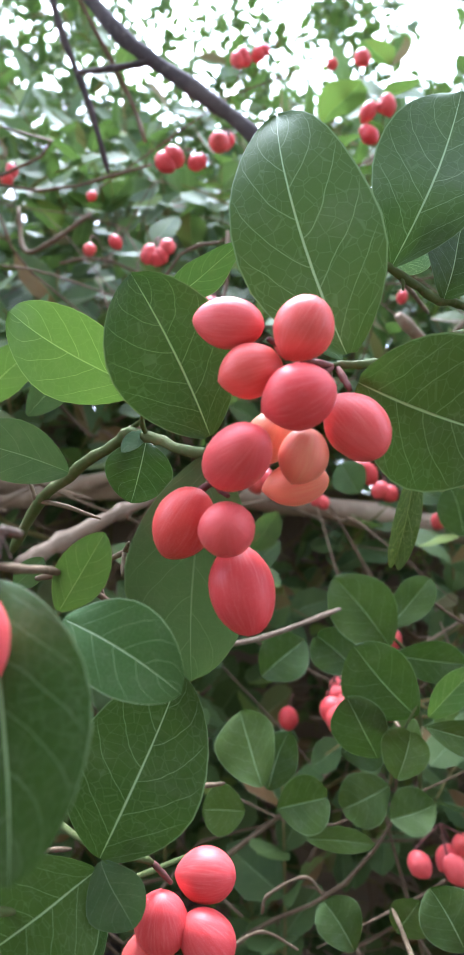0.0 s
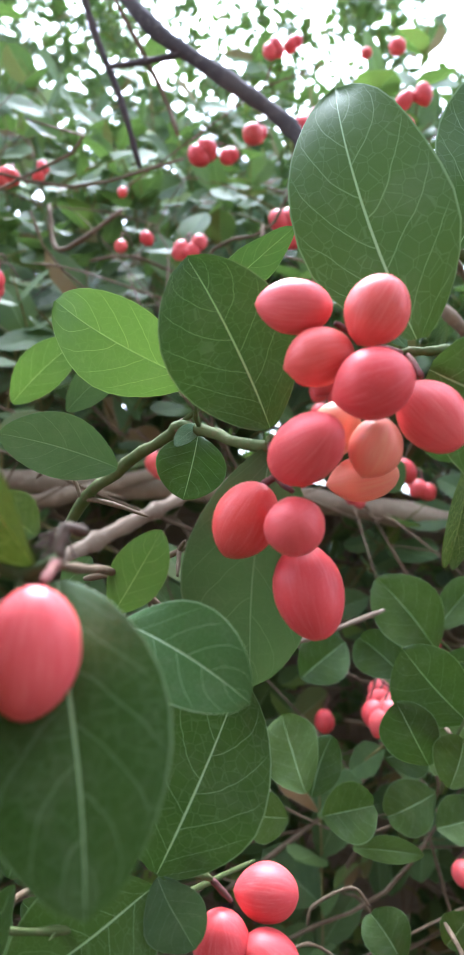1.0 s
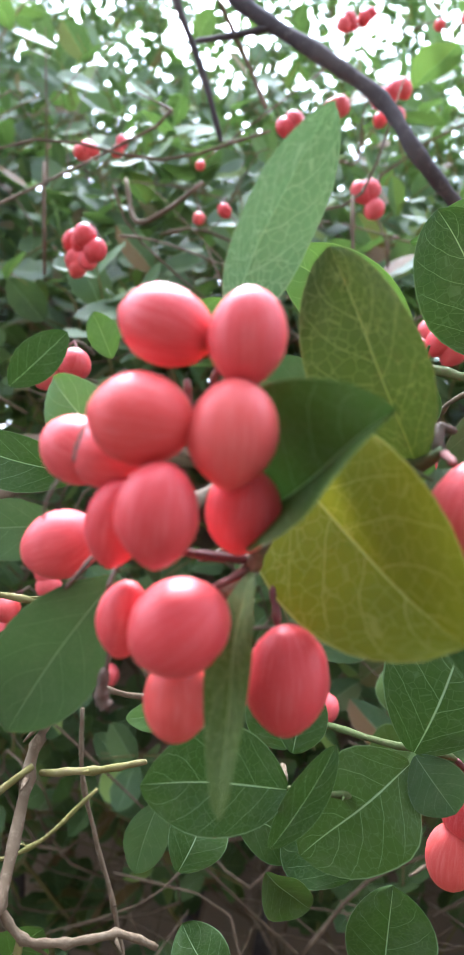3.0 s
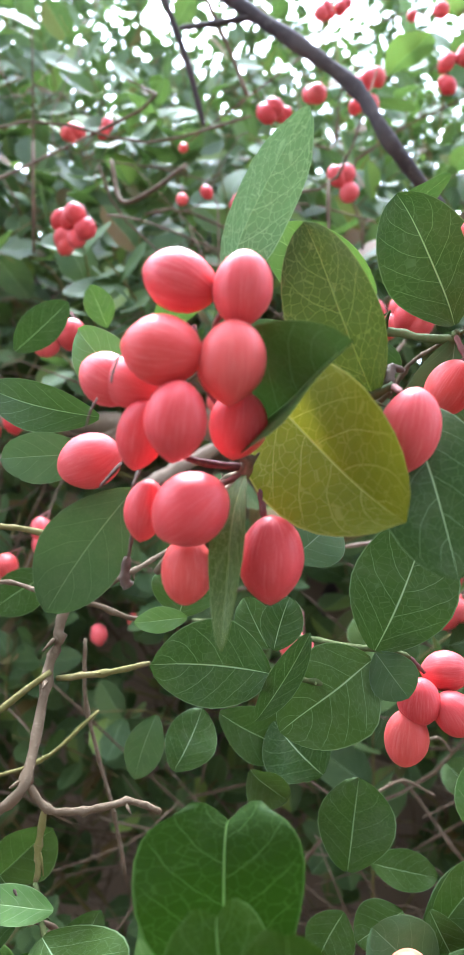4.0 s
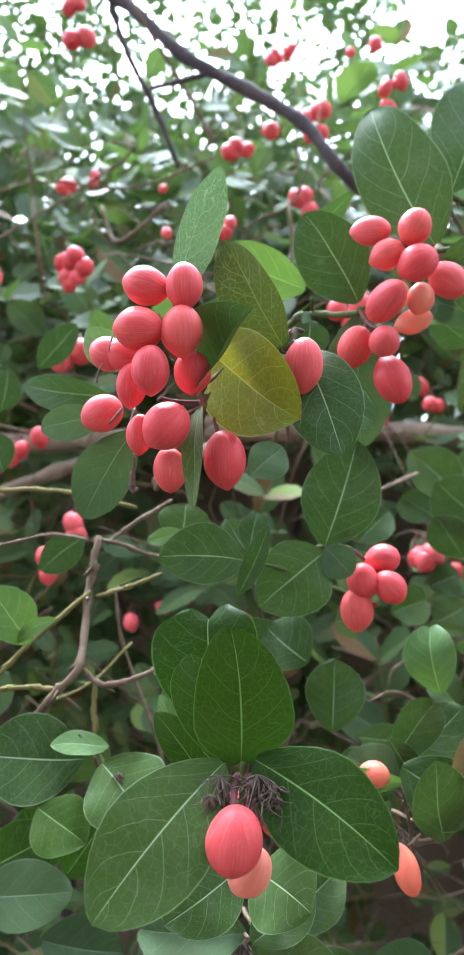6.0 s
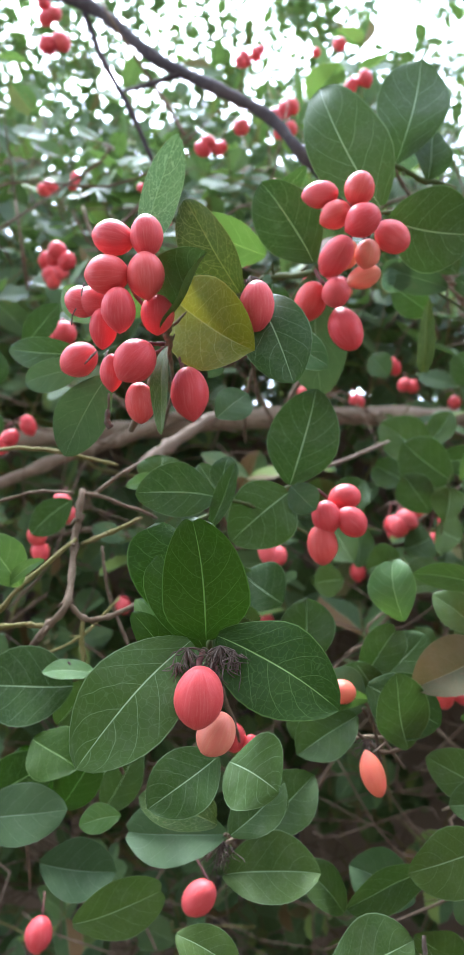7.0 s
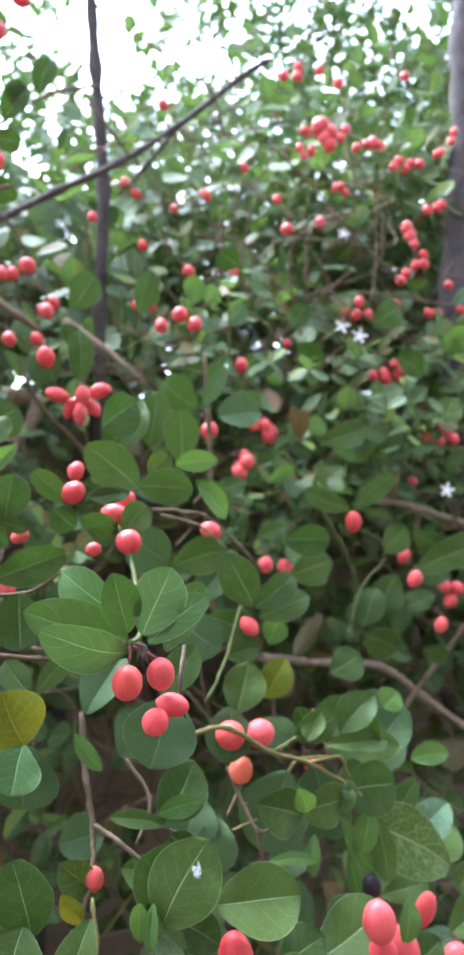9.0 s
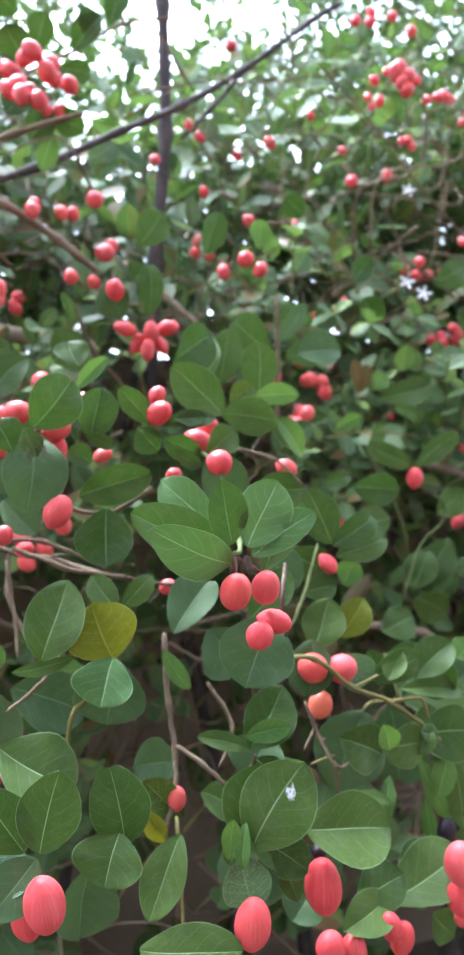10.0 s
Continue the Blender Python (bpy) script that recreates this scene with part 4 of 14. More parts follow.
g = thing("fruiting_twig", (0.1082, 0.0800, 1.3527), "dark upright twig with large dull leaves and plump pink berries", "fruiting twigs")
stem(g, "twig", BARK, [(0.1088, 0.0826, 1.3541), (0.1189, 0.1317, 1.3738), (0.1256, 0.1834, 1.3870)], 0.0008, 0.0009, 6)
stem(g, "twig", DARKTWIG, [(0.1121, 0.0600, 1.4064), (0.1076, 0.0600, 1.3719), (0.1106, 0.0900, 1.3602), (0.1140, 0.1500, 1.3705), (0.1171, 0.1900, 1.3689), (0.1310, 0.2400, 1.3585)], 0.0021000000000000003, 0.0022)
stem(g, "twig", DARKTWIG, [(0.1171, 0.1900, 1.3689), (0.1278, 0.2300, 1.3553), (0.1268, 0.2600, 1.3248), (0.1388, 0.2700, 1.2814), (0.1587, 0.2800, 1.2281), (0.1653, 0.2900, 1.2085)], 0.0022, 0.0026)
stem(g, "twig", BARK, [(0.0836, 0.0600, 1.3649), (0.0956, 0.0600, 1.3684), (0.1061, 0.0600, 1.3724)], 0.0009, 0.0007)
stem(g, "twig", BARK, [(0.1106, 0.0900, 1.3602), (0.1119, 0.0600, 1.3358), (0.1248, 0.0550, 1.3249), (0.1429, 0.0500, 1.3159)], 0.001, 0.0008)
stem(g, "stalk", BARK, [(0.1092, 0.0850, 1.3564), (0.0980, 0.0650, 1.3431), (0.0903, 0.0500, 1.3299)], 0.0008, 0.0006)
stem(g, "stalk", BARK, [(0.0980, 0.0650, 1.3427), (0.0869, 0.0600, 1.3371)], 0.0008, 0.0006)
stem(g, "twig", GREENTWIG, [(0.1418, 0.3300, 1.3406), (0.1206, 0.3200, 1.3586), (0.0966, 0.3000, 1.3667)], 0.001, 0.0007)
stem(g, "twig", BARK, [(0.1206, 0.3200, 1.3586), (0.1142, 0.3100, 1.3708), (0.0851, 0.3000, 1.3715)], 0.0008, 0.0006)
stem(g, "stalk", BARK, [(0.1358, 0.0550, 1.3205), (0.1310, 0.0500, 1.3109)], 0.0009, 0.0007)
berry(g, (0.0755, 0.0520, 1.3292), (0.94, -0.33, 0.07), 0.0180, 0.0141)
berry(g, (0.0856, 0.0440, 1.3189), (0.09, -0.33, 0.94), 0.0163, 0.0129)
berry(g, (0.1237, 0.0440, 1.3043), (0.53, -0.35, 0.77), 0.0146, 0.0134)
berry(g, (0.1315, 0.0400, 1.3053), (0.22, -0.34, 0.91), 0.0151, 0.0121)
berry(g, (0.1474, 0.0570, 1.2994), (0.64, -0.32, -0.69), 0.0188, 0.0146)
leaf(g, (0.1005, 0.0650, 1.3694), (0.0549, 0.0600, 1.3775), (0.02, -0.90, -0.44), 0.0208, sag=0.09, fold=.1, notch=0.45, broad=0.50, mat=LEAF_DULL)
leaf(g, (0.1015, 0.0700, 1.3443), (0.0595, 0.0600, 1.3550), (0.05, -0.82, -0.56), 0.0256, sag=-0.02, fold=.1, broad=0.57)
leaf(g, (0.1090, 0.0700, 1.3797), (0.0872, 0.0700, 1.3916), (-0.39, -0.59, -0.71), 0.0117, sag=-0.02, fold=0.25, broad=0.60, mat=LEAF_DULL)
leaf(g, (0.1091, 0.0800, 1.3494), (0.1083, 0.0800, 1.3815), (0.03, -1.00, 0.00), 0.0138, sag=-0.01, fold=0.09, broad=0.54)
leaf(g, (0.1165, 0.0850, 1.3495), (0.1323, 0.0750, 1.3850), (-0.45, -0.89, -0.05), 0.0290, sag=-0.01, fold=0.12, broad=0.62, mat=LEAF_DULL)
leaf(g, (0.1269, 0.0550, 1.3271), (0.1453, 0.0500, 1.3205), (-0.39, -0.77, -0.51), 0.0133, sag=0.05, fold=0.21, broad=0.53, mat=LEAF_DULL)
leaf(g, (0.1092, 0.0600, 1.3880), (0.0903, 0.0550, 1.3928), (-0.07, -0.54, -0.84), 0.0162, sag=0.09, fold=0.30, notch=0.87, broad=0.56)
leaf(g, (0.1117, 0.0600, 1.3738), (0.1280, 0.0550, 1.3937), (0.06, -0.96, -0.29), 0.0096, sag=-0.02, fold=0.25, broad=0.61)
leaf(g, (0.1435, 0.3300, 1.3362), (0.1504, 0.3200, 1.3166), (-0.65, -0.75, 0.15), 0.0184, sag=-0.01, fold=0.38, notch=0.76, broad=0.53)
leaf(g, (0.1593, 0.3300, 1.3438), (0.1292, 0.3300, 1.3200), (-0.19, -0.95, 0.24), 0.0305, sag=0.05, fold=0.11, broad=0.58, mat=LEAF_PALE)
leaf(g, (0.1146, 0.3100, 1.3749), (0.1282, 0.3000, 1.3607), (-0.56, -0.82, 0.04), 0.0153, sag=-0.02, fold=0.25, broad=0.50)
leaf(g, (0.0849, 0.3000, 1.3695), (0.0717, 0.3000, 1.3784), (-0.08, -0.99, -0.11), 0.0198, sag=0.09, fold=0.10, notch=0.45, broad=0.55, mat=LEAF_PALE)
leaf(g, (0.1109, 0.3100, 1.3793), (0.0971, 0.3000, 1.3952), (-0.01, -0.84, -0.54), 0.0145, sag=0.00, fold=0.08, broad=0.52, mat=LEAF_LIGHT)
leaf(g, (0.1126, 0.3200, 1.3867), (0.1423, 0.3100, 1.4067), (-0.16, -0.96, -0.24), 0.0289, sag=0.08, fold=0.36, notch=0.70, broad=0.50, mat=LEAF_DULL)
leaf(g, (0.0961, 0.3000, 1.3607), (0.0896, 0.3000, 1.3170), (0.09, -1.00, -0.01), 0.0103, sag=-0.02, fold=0.41, notch=0.76, broad=0.59, mat=LEAF_OLIVE)

g = thing("fruiting_twig", (0.0909, 0.2100, 1.2078), "sprig of narrow green leaves over two red berries", "fruiting twigs")
stem(g, "twig", BARK, [(0.0913, 0.2130, 1.2076), (0.0988, 0.2694, 1.1980), (0.1073, 0.3289, 1.1802)], 0.0008, 0.0009, 6)
stem(g, "twig", BARK, [(0.0878, 0.2100, 1.2081), (0.1038, 0.2200, 1.1934), (0.1277, 0.2350, 1.1701)], 0.0012, 0.0009)
withered(g, (0.0899, 0.2050, 1.2106), 0.0123, 14, 9)
berry(g, (0.0834, 0.1980, 1.1984), (0.14, -0.33, 0.93), 0.0136, 0.0111)
berry(g, (0.0906, 0.1980, 1.1906), (-0.11, -0.31, 0.94), 0.0167, 0.0111)
leaf(g, (0.0905, 0.2050, 1.2097), (0.0557, 0.2000, 1.2181), (0.09, -0.98, -0.20), 0.0121, sag=-0.02, fold=.2, broad=0.54)
leaf(g, (0.0926, 0.2100, 1.2092), (0.1232, 0.2100, 1.2212), (-0.10, -0.97, 0.24), 0.0206, sag=0.01, fold=.2, notch=0.35, broad=0.56)
leaf(g, (0.0944, 0.2050, 1.2017), (0.1296, 0.2000, 1.2074), (-0.11, -0.98, -0.15), 0.0171, sag=0.03, fold=.15, broad=0.53)
leaf(g, (0.0527, 0.2100, 1.1965), (0.0512, 0.2200, 1.2225), (-0.39, -0.87, 0.31), 0.0212, sag=0.10, fold=0.32, notch=0.53, broad=0.49, mat=LEAF_LIGHT)
leaf(g, (0.1303, 0.2200, 1.1981), (0.1576, 0.2150, 1.2170), (-0.03, -0.98, -0.21), 0.0179, sag=0.06, fold=0.28, notch=0.80, broad=0.53)
leaf(g, (0.1192, 0.2400, 1.2173), (0.1450, 0.2360, 1.2026), (-0.22, -0.97, -0.03), 0.0177, sag=0.01, fold=0.14, broad=0.51)
leaf(g, (0.1493, 0.2400, 1.1890), (0.1710, 0.2360, 1.1911), (-0.16, -0.88, 0.45), 0.0107, sag=0.06, fold=0.29, broad=0.52)
leaf(g, (0.0848, 0.2100, 1.1914), (0.0675, 0.2150, 1.2071), (0.10, -0.91, 0.40), 0.0174, sag=0.08, fold=0.15, broad=0.48)
leaf(g, (0.0830, 0.1900, 1.1869), (0.0488, 0.1800, 1.1754), (0.06, -0.83, 0.55), 0.0240, sag=0.04, fold=0.42, broad=0.50, mat=LEAF_RUST, label="rusty brown ageing leaf")
leaf(g, (0.0933, 0.1900, 1.1767), (0.0685, 0.1850, 1.1600), (0.03, -0.97, 0.25), 0.0092, sag=0.04, fold=0.11, notch=0.37, broad=0.55, mat=LEAF_LIGHT)
leaf(g, (0.1118, 0.2000, 1.1683), (0.0861, 0.1960, 1.1517), (-0.09, -0.86, 0.51), 0.0078, sag=0.03, fold=0.32, broad=0.58, mat=LEAF_LIGHT)

g = thing("fruiting_twig", (0.1110, 0.2600, 1.1613), "shaded cluster of dark red berries on a brown twig", "fruiting twigs")
stem(g, "twig", BARK, [(0.1115, 0.2629, 1.1608), (0.1211, 0.3185, 1.1453), (0.1323, 0.3769, 1.1214)], 0.0008, 0.0009, 6)
stem(g, "twig", BARK, [(0.1309, 0.2500, 1.1678), (0.1110, 0.2600, 1.1613), (0.1001, 0.2600, 1.1588)], 0.0009, 0.0007)
berry(g, (0.1162, 0.3370, 1.1373), (0.22, -0.34, 0.91), 0.0190, 0.0155)
berry(g, (0.0994, 0.3370, 1.1279), (-0.11, -0.31, 0.94), 0.0207, 0.0133)
berry(g, (0.1119, 0.3370, 1.1278), (0.06, -0.33, 0.94), 0.0156, 0.0125)
berry(g, (0.1257, 0.3370, 1.1306), (0.06, -0.33, 0.94), 0.0156, 0.0117)
berry(g, (0.1369, 0.2620, 1.1797), (-0.03, -0.32, 0.95), 0.0243, 0.0150)
berry(g, (0.1319, 0.2700, 1.1891), (0.94, -0.33, 0.07), 0.0134, 0.0145)
berry(g, (0.1259, 0.2700, 1.1842), (0.53, -0.35, 0.77), 0.0125, 0.0131)
leaf(g, (0.1305, 0.2500, 1.1644), (0.1563, 0.2500, 1.1757), (-0.11, -0.96, 0.25), 0.0242, sag=0.02, fold=0.28, broad=0.50)
leaf(g, (0.1608, 0.2500, 1.1661), (0.1777, 0.2460, 1.1689), (-0.24, -0.90, 0.35), 0.0147, sag=0.05, fold=0.31, broad=0.59, mat=LEAF_DULL)
leaf(g, (0.1264, 0.2200, 1.1391), (0.1418, 0.2160, 1.1426), (-0.07, -0.99, 0.14), 0.0120, sag=0.07, fold=0.32, broad=0.55)
leaf(g, (0.1255, 0.2600, 1.1634), (0.1380, 0.2500, 1.1330), (-0.12, -0.96, 0.27), 0.0209, sag=0.02, fold=0.32, broad=0.54, mat=LEAF_DULL)
leaf(g, (0.0938, 0.2600, 1.1535), (0.1125, 0.2560, 1.1685), (0.03, -0.96, 0.26), 0.0187, sag=0.04, fold=0.21, broad=0.52, mat=LEAF_DULL)

g = thing("bare_branch", (0.1544, 0.2400, 1.1502), "grey-brown knobbly branch forking downwards among the leaves", "bare branches")
stem(g, "twig", BARK, [(0.1278, 0.2500, 1.1735), (0.1502, 0.2450, 1.1560), (0.1781, 0.2350, 1.1390), (0.2093, 0.2250, 1.1312), (0.2422, 0.2000, 1.1220)], 0.0019, 0.0015)
stem(g, "twig", BARK, [(0.1782, 0.2350, 1.1407), (0.2086, 0.2400, 1.1399), (0.2438, 0.2400, 1.1219)], 0.0013, 0.0011)
stem(g, "twig", BARK, [(0.1899, 0.2320, 1.1355), (0.1866, 0.2200, 1.1144), (0.1932, 0.2100, 1.0969), (0.1976, 0.2000, 1.0862), (0.2036, 0.2000, 1.0736)], 0.0013, 0.0011)
stem(g, "twig", BARK, [(0.1683, 0.1900, 1.0791), (0.1588, 0.1900, 1.0775), (0.1416, 0.1850, 1.0876)], 0.0009, 0.0007)
stem(g, "twig", BARK, [(0.1727, 0.2400, 1.1422), (0.1456, 0.2300, 1.1403), (0.1278, 0.2300, 1.1324)], 0.0008, 0.0006)
stem(g, "twig", BARK, [(0.1874, 0.2320, 1.1351), (0.1761, 0.2350, 1.1188), (0.1669, 0.2350, 1.0963)], 0.0008, 0.0006)

g = thing("leafy_twig", (0.0400, 0.1900, 1.1533), "sprig of light green oval leaves above dark undergrowth", "leafy twigs")
stem(g, "twig", BARK, [(0.0399, 0.1929, 1.1526), (0.0330, 0.2485, 1.1339), (0.0183, 0.3070, 1.1066)], 0.0008, 0.0009, 6)
stem(g, "twig", BARK, [(0.0455, 0.1850, 1.1511), (0.0367, 0.1900, 1.1479), (0.0260, 0.1900, 1.1575)], 0.0008, 0.0007)
withered(g, (0.0297, 0.1800, 1.1566), 0.0111, 14, 10)
leaf(g, (0.0460, 0.1820, 1.1517), (0.0418, 0.1750, 1.1832), (0.23, -0.96, -0.18), 0.0228, sag=0.02, fold=.1, broad=0.50)
leaf(g, (0.0327, 0.2000, 1.1733), (0.0500, 0.2050, 1.1954), (0.01, -0.98, 0.21), 0.0174, sag=-0.05, fold=0.29, notch=0.88, broad=0.53)
leaf(g, (0.0112, 0.2300, 1.1748), (0.0133, 0.2350, 1.2046), (-0.14, -0.98, 0.17), 0.0259, sag=0.03, fold=0.34, broad=0.58)
leaf(g, (0.0332, 0.1900, 1.1695), (0.0036, 0.1850, 1.1747), (0.13, -0.97, -0.22), 0.0114, sag=0.06, fold=0.26, broad=0.57, mat=LEAF_LIGHT)
leaf(g, (0.0281, 0.1900, 1.1629), (0.0026, 0.1800, 1.1517), (0.06, -0.81, 0.58), 0.0214, sag=0.06, fold=0.39, broad=0.61)
leaf(g, (-0.0359, 0.2500, 1.2169), (-0.0083, 0.2500, 1.2060), (0.08, -0.98, 0.19), 0.0203, sag=0.03, fold=0.18, broad=0.62)
leaf(g, (-0.0236, 0.2400, 1.2016), (-0.0096, 0.2400, 1.1922), (-0.11, -0.98, -0.16), 0.0164, sag=0.03, fold=0.37, broad=0.57)

g = thing("fruiting_twig", (0.0813, 0.1700, 1.1358), "rosette of rounded green leaves round two small orange berries", "fruiting twigs")
stem(g, "twig", BARK, [(0.0816, 0.1729, 1.1349), (0.0841, 0.2272, 1.1128), (0.0824, 0.2844, 1.0818)], 0.0008, 0.0009, 6)
stem(g, "twig", BARK, [(0.0813, 0.1700, 1.1358), (0.0805, 0.1750, 1.1417), (0.0830, 0.1800, 1.1457)], 0.0009, 0.0008)
stem(g, "stalk", DARK, [(0.0668, 0.1650, 1.1067), (0.0649, 0.1650, 1.0940)], 0.0008, 0.0005)
berry(g, (0.0776, 0.1580, 1.1337), (0.94, -0.33, 0.07), 0.0103, 0.0094, ORANGE)
berry(g, (0.0880, 0.1580, 1.1313), (0.86, -0.30, -0.42), 0.0125, 0.0094, ORANGE)
leaf(g, (0.0799, 0.1750, 1.1350), (0.0525, 0.1800, 1.1488), (-0.09, -0.98, 0.17), 0.0194, sag=0.08, fold=0.18, broad=0.51)
leaf(g, (0.0833, 0.1750, 1.1347), (0.1221, 0.1800, 1.1445), (0.06, -0.97, 0.24), 0.0274, sag=-0.00, fold=.15, broad=0.52)
leaf(g, (0.0809, 0.1700, 1.1350), (0.0573, 0.1680, 1.1349), (0.07, -0.85, 0.52), 0.0167, sag=0.09, fold=0.31, broad=0.58)
leaf(g, (0.0822, 0.1680, 1.1341), (0.1053, 0.1650, 1.1234), (-0.02, -0.97, 0.23), 0.0183, sag=0.01, fold=0.20, broad=0.55)
leaf(g, (0.0969, 0.1750, 1.1305), (0.1276, 0.1750, 1.1156), (0.16, -0.93, 0.34), 0.0338, sag=-0.04, fold=.1, broad=0.58)
leaf(g, (0.0695, 0.1600, 1.1221), (0.0374, 0.1500, 1.1202), (0.28, -0.94, 0.22), 0.0236, sag=0.07, fold=0.12, broad=0.52)
leaf(g, (0.0779, 0.1500, 1.1341), (0.0789, 0.1450, 1.1102), (-0.03, -0.98, 0.20), 0.0246, sag=-0.01, fold=0.25, broad=0.60)
leaf(g, (0.0670, 0.1900, 1.0970), (0.0678, 0.1850, 1.0797), (0.14, -0.95, 0.28), 0.0170, sag=0.07, fold=0.41, broad=0.58, mat=LEAF_DULL)

g = thing("leafy_twig", (0.1504, 0.2000, 1.1073), "pair of broad leaves behind hanging berries", "leafy twigs")
stem(g, "twig", BARK, [(0.1513, 0.2027, 1.1064), (0.1639, 0.2545, 1.0821), (0.1739, 0.3090, 1.0489)], 0.0008, 0.0009, 6)
stem(g, "stalk", PURPLE, [(0.1454, 0.2000, 1.1123), (0.1424, 0.1950, 1.1040)], 0.0006, 0.0005)
leaf(g, (0.1408, 0.2100, 1.1045), (0.1392, 0.2150, 1.1366), (-0.02, -0.99, 0.15), 0.0236, sag=0.07, fold=0.28, broad=0.53)
leaf(g, (0.1269, 0.2400, 1.0770), (0.1504, 0.2360, 1.0916), (-0.19, -0.86, 0.47), 0.0223, sag=0.02, fold=0.19, broad=0.60, mat=LEAF_DULL)
leaf(g, (0.1523, 0.2050, 1.1031), (0.1790, 0.2050, 1.1123), (-0.01, -1.00, 0.03), 0.0257, sag=0.05, fold=0.21, broad=0.59)
berry(g, (0.1418, 0.1920, 1.0959), (0.02, -0.32, 0.95), 0.0230, 0.0146)
berry(g, (0.1544, 0.1940, 1.1059), (0.82, -0.29, -0.50), 0.0153, 0.0112, ORANGE)
berry(g, (0.1472, 0.1980, 1.1118), (0.77, -0.35, 0.54), 0.0117, 0.0101, PALE)

g = thing("leafy_twig", (-0.0218, 0.1700, 1.1250), "dark sprig of rounded leaves low in the shrub", "leafy twigs")
stem(g, "twig", BARK, [(-0.0224, 0.1728, 1.1240), (-0.0287, 0.2259, 1.1005), (-0.0289, 0.2817, 1.0681)], 0.0008, 0.0009, 6)
stem(g, "twig", BARK, [(-0.0273, 0.1650, 1.1248), (-0.0217, 0.1700, 1.1262), (-0.0135, 0.1750, 1.1249)], 0.0009, 0.0008)
withered(g, (-0.0272, 0.1600, 1.1291), 0.0128, 20, 11)
leaf(g, (-0.0203, 0.1650, 1.1291), (-0.0063, 0.1650, 1.1487), (0.10, -0.99, -0.07), 0.0188, sag=-0.03, fold=0.35, notch=0.58, broad=0.57)
leaf(g, (-0.0146, 0.1780, 1.1227), (0.0088, 0.1800, 1.1437), (-0.24, -0.91, 0.35), 0.0219, sag=0.09, fold=0.38, broad=0.61)
leaf(g, (-0.0273, 0.1600, 1.1166), (0.0078, 0.1550, 1.1184), (-0.14, -0.75, 0.65), 0.0244, sag=0.05, fold=0.37, broad=0.52)
leaf(g, (-0.0322, 0.1650, 1.1279), (-0.0441, 0.1650, 1.1419), (0.45, -0.81, 0.38), 0.0182, sag=0.05, fold=0.37, broad=0.53, mat=LEAF_OLIVE)
berry(g, (-0.0306, 0.2100, 1.1519), (0.22, -0.34, 0.91), 0.0124, 0.0096)
berry(g, (-0.0234, 0.2100, 1.1491), (0.06, -0.33, 0.94), 0.0143, 0.0102)
berry(g, (-0.0160, 0.2100, 1.1448), (-0.03, -0.32, 0.95), 0.0124, 0.0084)

g = thing("fruiting_twig", (0.0420, 0.1500, 1.0909), "low sprig with one orange berry between dark oval leaves", "fruiting twigs")
stem(g, "twig", BARK, [(0.0420, 0.1527, 1.0896), (0.0444, 0.2044, 1.0596), (0.0511, 0.2588, 1.0203)], 0.0008, 0.0009, 6)
stem(g, "twig", DARK, [(0.0426, 0.1550, 1.0959), (0.0413, 0.1500, 1.0886), (0.0402, 0.1500, 1.0778)], 0.0009, 0.0007)
berry(g, (0.0396, 0.1480, 1.0713), (0.02, -0.32, 0.95), 0.0168, 0.0113, ORANGE)
leaf(g, (0.0404, 0.1480, 1.0891), (0.0100, 0.1400, 1.0947), (0.29, -0.92, 0.25), 0.0258, sag=0.04, fold=.12, broad=0.52)
leaf(g, (0.0440, 0.1550, 1.0913), (0.0560, 0.1500, 1.0656), (-0.06, -0.98, 0.16), 0.0181, sag=0.03, fold=0.19, broad=0.50)
leaf(g, (0.0206, 0.1400, 1.0841), (-0.0022, 0.1350, 1.0809), (0.14, -0.90, 0.41), 0.0147, sag=-0.01, fold=0.13, broad=0.53)
leaf(g, (0.0901, 0.2000, 1.0563), (0.1143, 0.2000, 1.0443), (0.26, -0.81, 0.52), 0.0188, sag=-0.02, fold=0.11, broad=0.52)
leaf(g, (0.0928, 0.1750, 1.0627), (0.1342, 0.1650, 1.0366), (-0.09, -0.97, 0.23), 0.0290, sag=-0.04, fold=0.12, broad=0.56, mat=LEAF_DULL)
leaf(g, (0.0583, 0.1650, 1.0541), (0.0894, 0.1700, 1.0656), (0.03, -0.94, 0.33), 0.0252, sag=-0.00, fold=0.27, broad=0.60)
leaf(g, (0.0822, 0.1500, 1.0547), (0.1147, 0.1400, 1.0516), (-0.27, -0.94, 0.21), 0.0148, sag=0.09, fold=0.27, notch=0.50, broad=0.62)
leaf(g, (0.0822, 0.1000, 1.0816), (0.0909, 0.0960, 1.1004), (-0.04, -0.75, 0.66), 0.0219, sag=-0.03, fold=0.11, broad=0.56)
leaf(g, (0.0557, 0.1900, 1.0997), (0.0186, 0.1800, 1.0916), (0.24, -0.97, 0.09), 0.0173, sag=-0.02, fold=0.22, broad=0.59)
leaf(g, (0.0672, 0.1900, 1.0665), (0.0829, 0.1900, 1.0813), (-0.03, -1.00, 0.03), 0.0199, sag=0.04, fold=0.28, broad=0.54)
